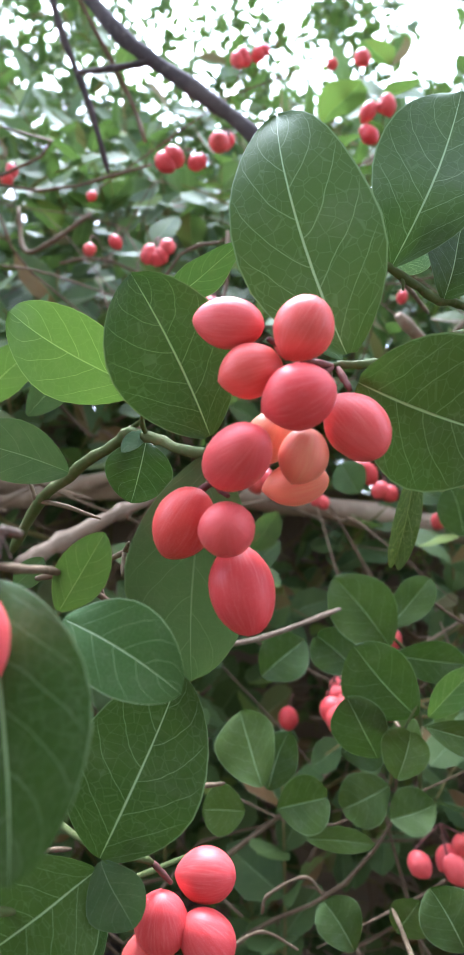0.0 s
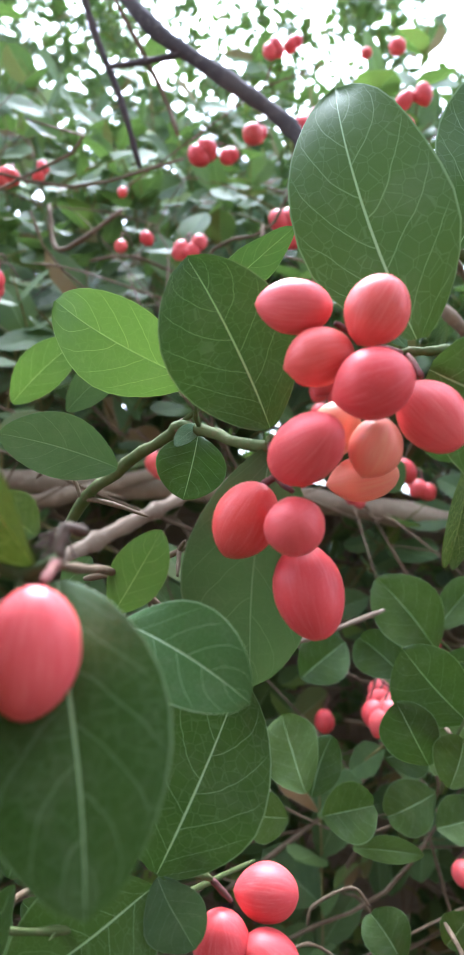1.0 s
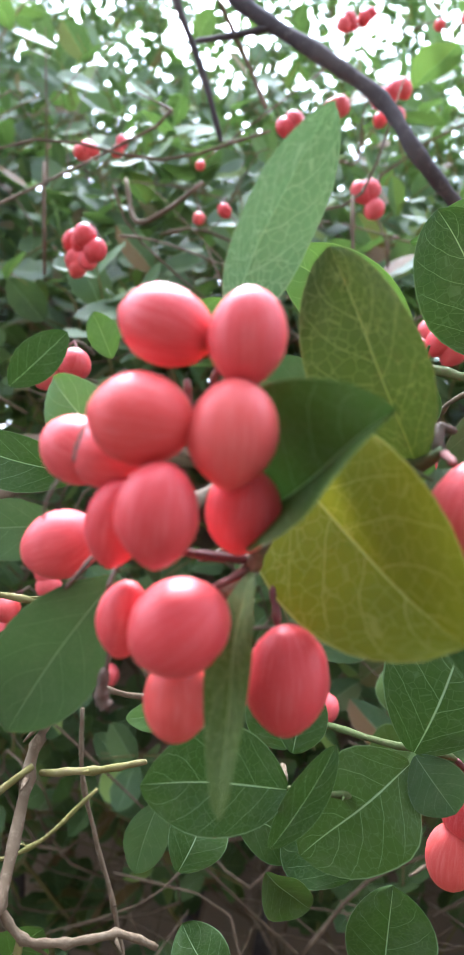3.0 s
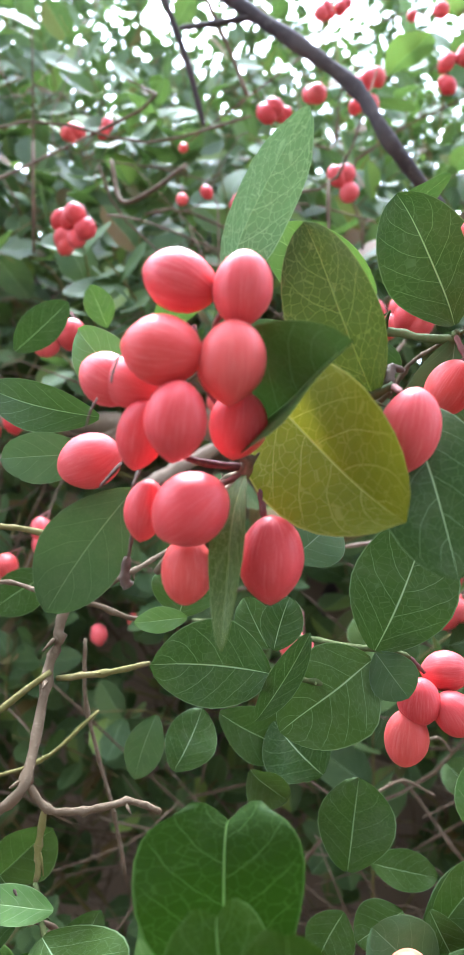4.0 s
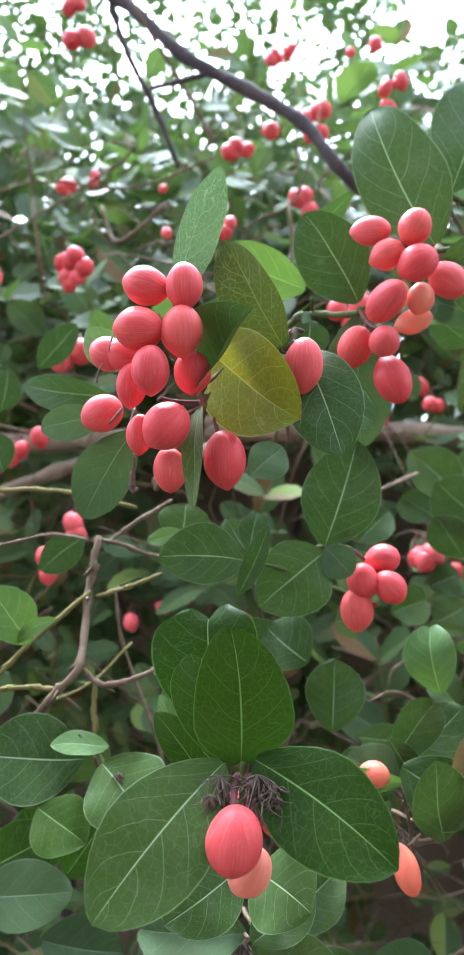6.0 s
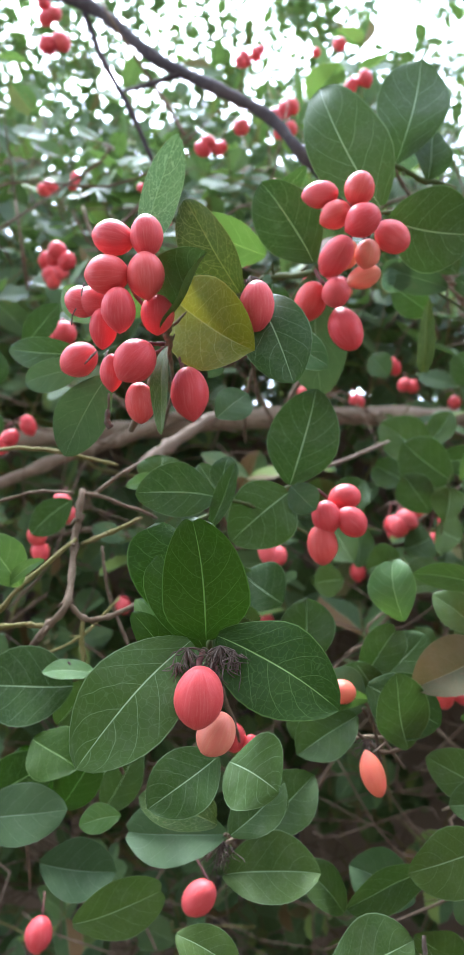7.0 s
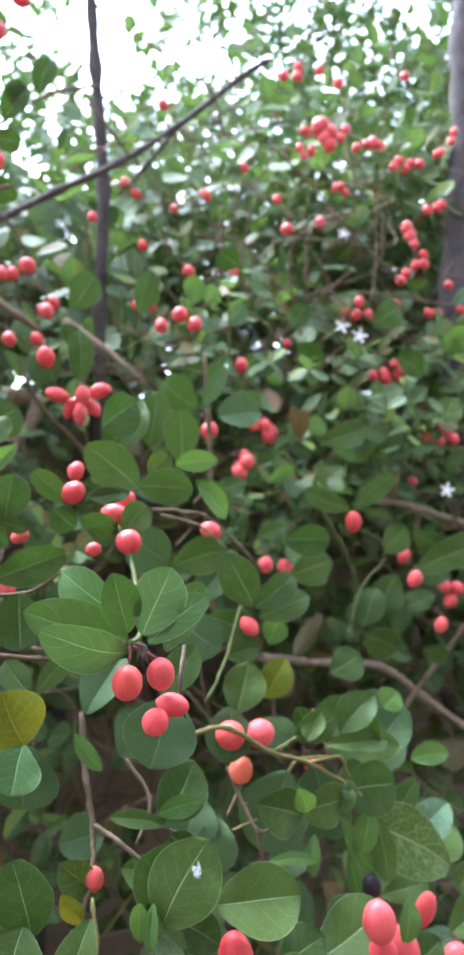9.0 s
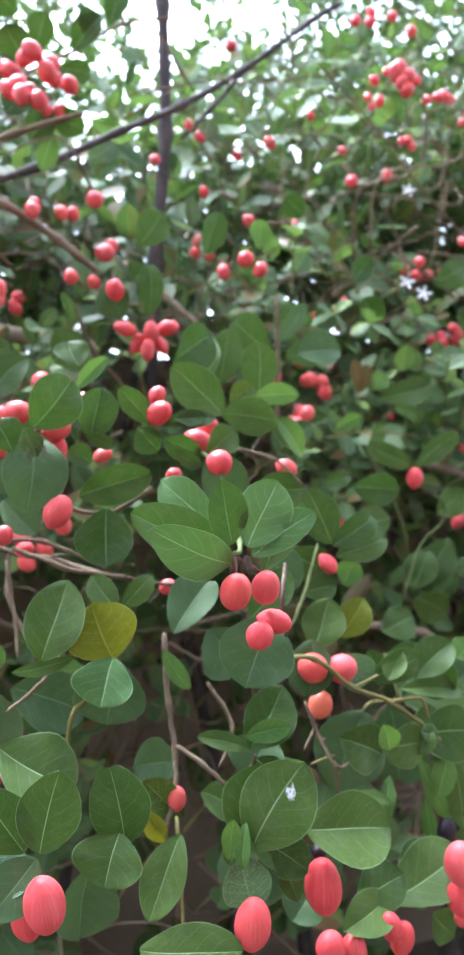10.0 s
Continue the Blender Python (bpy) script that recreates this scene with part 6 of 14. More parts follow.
stem(g, "stalk", PURPLE, [(0.2648, 0.3558, 1.5682), (0.2608, 0.3625, 1.5985)], 0.0006, 0.0005, 5)
berry(g, (0.2507, 0.3508, 1.5913), (-0.10, 0.25, 0.96), 0.0156, 0.0150)
stem(g, "stalk", PURPLE, [(0.2499, 0.3527, 1.5983), (0.2608, 0.3625, 1.5985)], 0.0006, 0.0005, 5)
berry(g, (0.2657, 0.3496, 1.5932), (0.61, 0.06, 0.79), 0.0183, 0.0145)
stem(g, "stalk", PURPLE, [(0.2709, 0.3501, 1.6000), (0.2608, 0.3625, 1.5985)], 0.0006, 0.0005, 5)
berry(g, (0.2806, 0.3487, 1.5896), (-0.36, 0.66, 0.65), 0.0193, 0.0140)
stem(g, "stalk", PURPLE, [(0.2773, 0.3547, 1.5956), (0.2608, 0.3625, 1.5985)], 0.0006, 0.0005, 5)

g = thing("berry_cluster", (0.2090, 0.4397, 1.6647), "pair of ripe coral berries on short dark stalks", "berry clusters", "berries")
stem(g, "twig", BARK, [(0.2090, 0.4397, 1.6647), (0.2275, 0.5027, 1.7064), (0.2475, 0.5657, 1.7420)], 0.0007, 0.0009, 5)
berry(g, (0.1634, 0.4292, 1.6748), (0.43, 0.66, 0.62), 0.0175, 0.0141)
stem(g, "stalk", PURPLE, [(0.1669, 0.4346, 1.6799), (0.2090, 0.4397, 1.6647)], 0.0006, 0.0005, 5)
berry(g, (0.2492, 0.4262, 1.6226), (-0.01, -0.00, 1.00), 0.0177, 0.0146)
stem(g, "stalk", PURPLE, [(0.2491, 0.4262, 1.6309), (0.2090, 0.4397, 1.6647)], 0.0006, 0.0005, 5)

g = thing("berry_cluster", (0.1011, 0.6120, 1.7197), "single ripe coral berry hanging on its short stalk", "berry clusters", "berries")
stem(g, "twig", BARK, [(0.1011, 0.6120, 1.7197), (0.1060, 0.6540, 1.7421), (0.1134, 0.6961, 1.7585)], 0.0007, 0.0009, 5)
berry(g, (0.1004, 0.6000, 1.7037), (0.39, 0.42, 0.82), 0.0158, 0.0140)
stem(g, "stalk", PURPLE, [(0.1034, 0.6031, 1.7098), (0.1011, 0.6120, 1.7197)], 0.0006, 0.0005, 5)

g = thing("berry_cluster", (0.0145, 0.6120, 1.7169), "pair of ripe coral berries on short dark stalks", "berry clusters", "berries")
stem(g, "twig", BARK, [(0.0145, 0.6120, 1.7169), (0.0141, 0.6542, 1.7392), (0.0155, 0.6963, 1.7555)], 0.0007, 0.0009, 5)
berry(g, (0.0165, 0.6000, 1.6989), (0.25, -0.26, 0.93), 0.0143, 0.0111)
stem(g, "stalk", PURPLE, [(0.0182, 0.5982, 1.7051), (0.0145, 0.6120, 1.7169)], 0.0006, 0.0005, 5)
berry(g, (0.0201, 0.6000, 1.7029), (0.68, 0.43, 0.60), 0.0119, 0.0106)
stem(g, "stalk", PURPLE, [(0.0239, 0.6024, 1.7062), (0.0145, 0.6120, 1.7169)], 0.0006, 0.0005, 5)

g = thing("fruiting_twig", (0.0443, -0.0700, 1.3072), "pink berries hanging low from an overhead shoot", "fruiting twigs")
stem(g, "twig", BARK, [(0.0442, -0.0678, 1.3093), (0.0407, -0.0261, 1.3421), (0.0337, 0.0177, 1.3691)], 0.0008, 0.0009, 6)
stem(g, "twig", BARK, [(0.0443, -0.0700, 1.3072), (0.0592, -0.0300, 1.3645), (0.0896, 0.0200, 1.4140), (0.1121, 0.0600, 1.4064)], 0.0012, 0.0014)
stem(g, "stalk", PURPLE, [(0.0443, -0.0700, 1.3072), (0.0444, -0.0900, 1.2868)], 0.0008, 0.0006)
berry(g, (0.0445, -0.0980, 1.2744), (0.30, -0.34, 0.89), 0.0125, 0.0099)
berry(g, (0.0526, -0.0850, 1.2867), (-0.11, -0.31, 0.94), 0.0094, 0.0079)

g = thing("berry_cluster", (-0.0323, 0.5288, 1.5826), "pair of ripe coral berries on short dark stalks", "berry clusters", "berries")
stem(g, "twig", BARK, [(-0.0323, 0.5288, 1.5826), (-0.0366, 0.5732, 1.6008), (-0.0438, 0.6177, 1.6131)], 0.0007, 0.0009, 5)
berry(g, (-0.0380, 0.5169, 1.5644), (-0.63, 0.40, 0.66), 0.0183, 0.0144)
stem(g, "stalk", PURPLE, [(-0.0434, 0.5204, 1.5701), (-0.0323, 0.5288, 1.5826)], 0.0006, 0.0005, 5)
berry(g, (-0.0332, 0.5166, 1.5687), (-0.55, -0.26, 0.79), 0.0160, 0.0143)
stem(g, "stalk", PURPLE, [(-0.0373, 0.5146, 1.5747), (-0.0323, 0.5288, 1.5826)], 0.0006, 0.0005, 5)

g = thing("berry_cluster", (-0.0237, 0.6120, 1.6217), "single ripe coral berry hanging on its short stalk", "berry clusters", "berries")
stem(g, "twig", BARK, [(-0.0237, 0.6120, 1.6217), (-0.0229, 0.6566, 1.6399), (-0.0191, 0.7011, 1.6520)], 0.0007, 0.0009, 5)
berry(g, (-0.0256, 0.6000, 1.6057), (-0.29, 0.31, 0.90), 0.0154, 0.0137)
stem(g, "stalk", PURPLE, [(-0.0277, 0.6023, 1.6123), (-0.0237, 0.6120, 1.6217)], 0.0006, 0.0005, 5)

g = thing("berry_cluster", (0.0007, 0.5276, 1.5971), "single ripe coral berry hanging on its short stalk", "berry clusters", "berries")
stem(g, "twig", BARK, [(0.0007, 0.5276, 1.5971), (-0.0001, 0.5717, 1.6162), (-0.0018, 0.6157, 1.6293)], 0.0007, 0.0009, 5)
berry(g, (-0.0028, 0.5156, 1.5811), (-0.49, 0.31, 0.82), 0.0158, 0.0149)
stem(g, "stalk", PURPLE, [(-0.0064, 0.5179, 1.5871), (0.0007, 0.5276, 1.5971)], 0.0006, 0.0005, 5)

g = thing("berry_cluster", (0.0438, 0.5803, 1.6334), "small bunch of ripe coral berries on short stalks", "berry clusters", "berries")
stem(g, "twig", BARK, [(0.0438, 0.5803, 1.6334), (0.0468, 0.6241, 1.6529), (0.0502, 0.6679, 1.6663)], 0.0007, 0.0009, 5)
berry(g, (0.0404, 0.5679, 1.6230), (0.07, -0.08, 0.99), 0.0183, 0.0141)
stem(g, "stalk", PURPLE, [(0.0410, 0.5672, 1.6315), (0.0438, 0.5803, 1.6334)], 0.0006, 0.0005, 5)
berry(g, (0.0473, 0.5677, 1.6256), (-0.35, 0.04, 0.93), 0.0178, 0.0139)
stem(g, "stalk", PURPLE, [(0.0444, 0.5680, 1.6335), (0.0438, 0.5803, 1.6334)], 0.0006, 0.0005, 5)
berry(g, (0.0301, 0.5684, 1.6168), (0.22, -0.26, 0.94), 0.0163, 0.0149)
stem(g, "stalk", PURPLE, [(0.0318, 0.5664, 1.6240), (0.0438, 0.5803, 1.6334)], 0.0006, 0.0005, 5)
berry(g, (0.0442, 0.5691, 1.6043), (0.12, -0.09, 0.99), 0.0159, 0.0138)
stem(g, "stalk", PURPLE, [(0.0451, 0.5684, 1.6117), (0.0438, 0.5803, 1.6334)], 0.0006, 0.0005, 5)

g = thing("berry_cluster", (0.1149, 0.6120, 1.6720), "small bunch of ripe coral berries on short stalks", "berry clusters", "berries")
stem(g, "twig", BARK, [(0.1149, 0.6120, 1.6720), (0.1205, 0.6550, 1.6922), (0.1246, 0.6979, 1.7064)], 0.0007, 0.0009, 5)
berry(g, (0.1088, 0.6000, 1.6599), (0.44, -0.41, 0.80), 0.0183, 0.0131)
stem(g, "stalk", PURPLE, [(0.1126, 0.5965, 1.6668), (0.1149, 0.6120, 1.6720)], 0.0006, 0.0005, 5)
berry(g, (0.1243, 0.6000, 1.6670), (-0.31, -0.19, 0.93), 0.0190, 0.0143)
stem(g, "stalk", PURPLE, [(0.1214, 0.5983, 1.6754), (0.1149, 0.6120, 1.6720)], 0.0006, 0.0005, 5)
berry(g, (0.1121, 0.6000, 1.6409), (-0.54, 0.33, 0.77), 0.0177, 0.0145)
stem(g, "stalk", PURPLE, [(0.1076, 0.6028, 1.6474), (0.1149, 0.6120, 1.6720)], 0.0006, 0.0005, 5)

g = thing("berry_cluster", (0.0003, 0.6120, 1.7107), "pair of ripe coral berries on short dark stalks", "berry clusters", "berries")
stem(g, "twig", BARK, [(0.0003, 0.6120, 1.7107), (-0.0008, 0.6543, 1.7327), (-0.0031, 0.6967, 1.7488)], 0.0007, 0.0009, 5)
berry(g, (0.0041, 0.6000, 1.6962), (-0.15, -0.19, 0.97), 0.0160, 0.0125)
stem(g, "stalk", PURPLE, [(0.0030, 0.5986, 1.7035), (0.0003, 0.6120, 1.7107)], 0.0006, 0.0005, 5)
berry(g, (0.0007, 0.6000, 1.6931), (-0.09, 0.55, 0.83), 0.0161, 0.0132)
stem(g, "stalk", PURPLE, [(-0.0000, 0.6041, 1.6994), (0.0003, 0.6120, 1.7107)], 0.0006, 0.0005, 5)

g = thing("berry_cluster", (-0.1917, 0.6120, 1.7741), "small bunch of ripe coral berries on short stalks", "berry clusters", "berries")
stem(g, "twig", BARK, [(-0.1917, 0.6120, 1.7741), (-0.2016, 0.6518, 1.7981), (-0.2109, 0.6916, 1.8160)], 0.0007, 0.0009, 5)
berry(g, (-0.1957, 0.6000, 1.7667), (-0.64, -0.36, 0.69), 0.0182, 0.0138)
stem(g, "stalk", PURPLE, [(-0.2012, 0.5970, 1.7726), (-0.1917, 0.6120, 1.7741)], 0.0006, 0.0005, 5)
berry(g, (-0.1858, 0.6000, 1.7559), (-0.04, 0.69, 0.72), 0.0152, 0.0147)
stem(g, "stalk", PURPLE, [(-0.1861, 0.6049, 1.7611), (-0.1917, 0.6120, 1.7741)], 0.0006, 0.0005, 5)
berry(g, (-0.1957, 0.6000, 1.7518), (0.20, 0.12, 0.97), 0.0170, 0.0147)
stem(g, "stalk", PURPLE, [(-0.1941, 0.6010, 1.7595), (-0.1917, 0.6120, 1.7741)], 0.0006, 0.0005, 5)

g = thing("berry_cluster", (-0.1465, 0.4383, 1.6246), "pair of ripe coral berries on short dark stalks", "berry clusters", "berries")
stem(g, "twig", BARK, [(-0.1465, 0.4383, 1.6246), (-0.1655, 0.5033, 1.6636), (-0.1872, 0.5683, 1.6965)], 0.0007, 0.0009, 5)
berry(g, (-0.1488, 0.4264, 1.6080), (-0.19, 0.69, 0.69), 0.0162, 0.0143)
stem(g, "stalk", PURPLE, [(-0.1502, 0.4317, 1.6133), (-0.1465, 0.4383, 1.6246)], 0.0006, 0.0005, 5)
berry(g, (-0.1378, 0.4262, 1.6093), (-0.60, -0.06, 0.80), 0.0167, 0.0141)
stem(g, "stalk", PURPLE, [(-0.1425, 0.4257, 1.6155), (-0.1465, 0.4383, 1.6246)], 0.0006, 0.0005, 5)

g = thing("berry_cluster", (-0.2011, 0.6120, 1.5929), "small bunch of ripe coral berries on short stalks", "berry clusters", "berries")
stem(g, "twig", BARK, [(-0.2011, 0.6120, 1.5929), (-0.2159, 0.6560, 1.6090), (-0.2344, 0.6999, 1.6191)], 0.0007, 0.0009, 5)
berry(g, (-0.2015, 0.6000, 1.5784), (0.52, 0.32, 0.79), 0.0170, 0.0123)
stem(g, "stalk", PURPLE, [(-0.1974, 0.6025, 1.5848), (-0.2011, 0.6120, 1.5929)], 0.0006, 0.0005, 5)
berry(g, (-0.2048, 0.6000, 1.5753), (-0.58, 0.38, 0.72), 0.0152, 0.0132)
stem(g, "stalk", PURPLE, [(-0.2090, 0.6027, 1.5805), (-0.2011, 0.6120, 1.5929)], 0.0006, 0.0005, 5)
berry(g, (-0.1965, 0.6000, 1.5768), (-0.68, -0.20, 0.70), 0.0160, 0.0129)
stem(g, "stalk", PURPLE, [(-0.2016, 0.5985, 1.5821), (-0.2011, 0.6120, 1.5929)], 0.0006, 0.0005, 5)

g = thing("berry_cluster", (-0.1600, 0.4890, 1.4780), "pair of ripe coral berries on short dark stalks", "berry clusters", "berries")
stem(g, "twig", BARK, [(-0.1600, 0.4890, 1.4780), (-0.1816, 0.5617, 1.5008), (-0.2064, 0.6345, 1.5176)], 0.0007, 0.0009, 5)
berry(g, (-0.1616, 0.4767, 1.4664), (-0.23, -0.03, 0.97), 0.0173, 0.0153)
stem(g, "stalk", PURPLE, [(-0.1635, 0.4765, 1.4743), (-0.1600, 0.4890, 1.4780)], 0.0006, 0.0005, 5)
berry(g, (-0.1542, 0.4773, 1.4575), (0.42, -0.25, 0.87), 0.0168, 0.0149)
stem(g, "stalk", PURPLE, [(-0.1509, 0.4753, 1.4644), (-0.1600, 0.4890, 1.4780)], 0.0006, 0.0005, 5)

g = thing("berry_cluster", (-0.0033, 0.6120, 1.5076), "single ripe coral berry hanging on its short stalk", "berry clusters", "berries")
stem(g, "twig", BARK, [(-0.0033, 0.6120, 1.5076), (-0.0009, 0.6591, 1.5197), (0.0050, 0.7063, 1.5259)], 0.0007, 0.0009, 5)
berry(g, (-0.0046, 0.6000, 1.4916), (0.73, -0.38, 0.56), 0.0174, 0.0136)
stem(g, "stalk", PURPLE, [(0.0014, 0.5969, 1.4962), (-0.0033, 0.6120, 1.5076)], 0.0006, 0.0005, 5)

g = thing("berry_cluster", (-0.0476, 0.2420, 1.0861), "single ripe coral berry hanging on its short stalk", "berry clusters", "berries")
stem(g, "twig", BARK, [(-0.0476, 0.2420, 1.0861), (-0.0569, 0.3148, 1.0499), (-0.0658, 0.3877, 1.0078)], 0.0007, 0.0009, 5)
berry(g, (-0.0444, 0.2300, 1.0701), (0.71, -0.18, 0.68), 0.0196, 0.0147)
stem(g, "stalk", PURPLE, [(-0.0379, 0.2284, 1.0764), (-0.0476, 0.2420, 1.0861)], 0.0006, 0.0005, 5)

g = thing("berry_cluster", (-0.1357, 0.2926, 1.0420), "single ripe coral berry hanging on its short stalk", "berry clusters", "berries")
stem(g, "twig", BARK, [(-0.1357, 0.2926, 1.0420), (-0.1583, 0.3617, 1.0038), (-0.1809, 0.4307, 0.9597)], 0.0007, 0.0009, 5)
berry(g, (-0.1361, 0.2806, 1.0260), (0.15, 0.35, 0.93), 0.0181, 0.0143)
stem(g, "stalk", PURPLE, [(-0.1348, 0.2836, 1.0338), (-0.1357, 0.2926, 1.0420)], 0.0006, 0.0005, 5)

g = thing("berry_cluster", (-0.0325, 0.5549, 1.1777), "single ripe coral berry hanging on its short stalk", "berry clusters", "berries")
stem(g, "twig", BARK, [(-0.0325, 0.5549, 1.1777), (-0.0352, 0.6046, 1.1682), (-0.0383, 0.6542, 1.1526)], 0.0007, 0.0009, 5)
berry(g, (-0.0309, 0.5429, 1.1617), (-0.71, -0.03, 0.70), 0.0192, 0.0140)
stem(g, "stalk", PURPLE, [(-0.0374, 0.5426, 1.1680), (-0.0325, 0.5549, 1.1777)], 0.0006, 0.0005, 5)

g = thing("berry_cluster", (-0.1112, 0.6120, 1.1827), "single ripe coral berry hanging on its short stalk", "berry clusters", "berries")
stem(g, "twig", BARK, [(-0.1112, 0.6120, 1.1827), (-0.1168, 0.6613, 1.1739), (-0.1197, 0.7105, 1.1591)], 0.0007, 0.0009, 5)
berry(g, (-0.1134, 0.6000, 1.1667), (-0.74, -0.12, 0.66), 0.0156, 0.0127)
stem(g, "stalk", PURPLE, [(-0.1188, 0.5991, 1.1715), (-0.1112, 0.6120, 1.1827)], 0.0006, 0.0005, 5)

g = thing("fruiting_twig", (0.2534, 0.0500, 1.1537), "front sprig of pale-veined oval leaves above four ripe berries", "fruiting twigs")
stem(g, "twig", BARK, [(0.2545, 0.0527, 1.1532), (0.2747, 0.1050, 1.1385), (0.2949, 0.1600, 1.1154)], 0.0008, 0.0009, 6)
stem(g, "twig", GREENTWIG, [(0.2534, 0.0500, 1.1537), (0.2647, 0.0700, 1.1554), (0.2754, 0.1200, 1.1828), (0.2807, 0.1600, 1.1912)], 0.0011, 0.0009)
stem(g, "stalk", PURPLE, [(0.2539, 0.0500, 1.1530), (0.2512, 0.0420, 1.1489)], 0.0008, 0.0006)
stem(g, "stalk", PURPLE, [(0.2546, 0.0500, 1.1529), (0.2638, 0.0480, 1.1469)], 0.0008, 0.0006)
stem(g, "twig", DARK, [(0.2791, 0.0600, 1.1473), (0.2732, 0.0500, 1.1355), (0.2743, 0.0500, 1.1216)], 0.0009, 0.0006)
withered(g, (0.2574, 0.0470, 1.1538), 0.0077, 14, 12)
berry(g, (0.2484, 0.0360, 1.1432), (-0.15, -0.59, 0.79), 0.0163, 0.0112)
berry(g, (0.2640, 0.0450, 1.1416), (-0.09, -0.62, 0.78), 0.0161, 0.0106)
berry(g, (0.2684, 0.0480, 1.1285), (0.77, -0.60, -0.20), 0.0135, 0.0094)
berry(g, (0.2589, 0.0400, 1.1259), (0.38, -0.39, 0.84), 0.0111, 0.0099)
leaf(g, (0.2546, 0.0570, 1.1542), (0.2164, 0.0540, 1.1705), (0.18, -0.95, 0.25), 0.0202, sag=-0.01, fold=.2, broad=0.53)
leaf(g, (0.2548, 0.0550, 1.1572), (0.2492, 0.0510, 1.1813), (-0.12, -0.95, 0.30), 0.0159, sag=0.04, fold=0.21, broad=0.52)
leaf(g, (0.2523, 0.0480, 1.1505), (0.2193, 0.0360, 1.1661), (0.17, -0.92, -0.36), 0.0180, sag=0.07, fold=.12, broad=0.53, mat=LEAF_SAGE_LIT)
leaf(g, (0.2592, 0.0500, 1.1565), (0.2745, 0.0550, 1.1798), (-0.07, -0.98, 0.17), 0.0212, sag=-0.03, fold=.12, broad=0.58, mat=LEAF_SAGE_LIT)
leaf(g, (0.2612, 0.0500, 1.1529), (0.2876, 0.0500, 1.1677), (-0.19, -0.94, 0.29), 0.0133, sag=-0.02, fold=0.09, broad=0.53, mat=LEAF_SAGE_LIT)
leaf(g, (0.2538, 0.0700, 1.1628), (0.2355, 0.0800, 1.1805), (-0.22, -0.93, 0.29), 0.0171, sag=0.05, fold=0.18, broad=0.59, mat=LEAF_SAGE_LIT)
leaf(g, (0.2727, 0.0650, 1.1447), (0.2920, 0.0700, 1.1705), (-0.22, -0.90, 0.37), 0.0148, sag=-0.01, fold=0.28, broad=0.60)
leaf(g, (0.2736, 0.0650, 1.1254), (0.2615, 0.0600, 1.1009), (-0.33, -0.90, 0.28), 0.0300, sag=0.04, fold=0.23, broad=0.55, mat=LEAF_DULL)
leaf(g, (0.2767, 0.0900, 1.1190), (0.2937, 0.0860, 1.1397), (-0.33, -0.84, 0.43), 0.0161, sag=0.02, fold=0.19, broad=0.60)

g = thing("fruiting_twig", (0.3273, 0.1000, 1.0829), "green twig with two red berries and rounded leaves", "fruiting twigs")
stem(g, "twig", BARK, [(0.3287, 0.1025, 1.0819), (0.3571, 0.1490, 1.0580), (0.3883, 0.1981, 1.0252)], 0.0008, 0.0009, 6)
stem(g, "twig", YTWIG, [(0.2894, 0.0900, 1.0993), (0.3101, 0.0950, 1.0958), (0.3338, 0.1000, 1.0776), (0.3543, 0.1000, 1.0680), (0.3721, 0.1000, 1.0552), (0.3907, 0.1000, 1.0380)], 0.0012, 0.001)
stem(g, "twig", YTWIG, [(0.3543, 0.1000, 1.0680), (0.3722, 0.1000, 1.0671), (0.3776, 0.1000, 1.0558)], 0.0009, 0.0007)
stem(g, "twig", YTWIG, [(0.3338, 0.1000, 1.0776), (0.3508, 0.1050, 1.0802)], 0.0008, 0.0006)
stem(g, "twig", BARK, [(0.3183, 0.1200, 1.0674), (0.3227, 0.1100, 1.0492), (0.3251, 0.1000, 1.0409), (0.3318, 0.1000, 1.0426)], 0.0011, 0.0008)
stem(g, "twig", BARK, [(0.3222, 0.1150, 1.0564), (0.3127, 0.1100, 1.0479)], 0.0009, 0.0007)
stem(g, "twig", BARK, [(0.3235, 0.1000, 1.0441), (0.3266, 0.1000, 1.0230), (0.3366, 0.1000, 1.0149)], 0.0009, 0.0006)
stem(g, "twig", YTWIG, [(0.3132, 0.1050, 1.0425), (0.3265, 0.1050, 1.0445)], 0.0008, 0.0006)
berry(g, (0.3157, 0.1060, 1.0879), (0.14, -0.72, 0.68), 0.0152, 0.0144)
berry(g, (0.3309, 0.1060, 1.0856), (0.76, -0.57, 0.33), 0.0157, 0.0140)
berry(g, (0.3219, 0.1100, 1.0678), (0.09, -0.27, 0.96), 0.0146, 0.0117, ORANGE)
leaf(g, (0.3205, 0.1150, 1.0986), (0.3147, 0.1100, 1.0731), (-0.39, -0.85, 0.37), 0.0230, sag=0.06, fold=0.28, broad=0.53, mat=LEAF_DULL)
leaf(g, (0.3341, 0.1150, 1.0885), (0.3531, 0.1150, 1.0740), (-0.28, -0.96, 0.07), 0.0190, sag=0.01, fold=0.24, notch=0.39, broad=0.56, mat=LEAF_PALE)
leaf(g, (0.3680, 0.1200, 1.0567), (0.3698, 0.1150, 1.0172), (-0.69, -0.72, 0.06), 0.0316, sag=-0.04, fold=0.36, notch=0.68, broad=0.59, mat=LEAF_DULL)
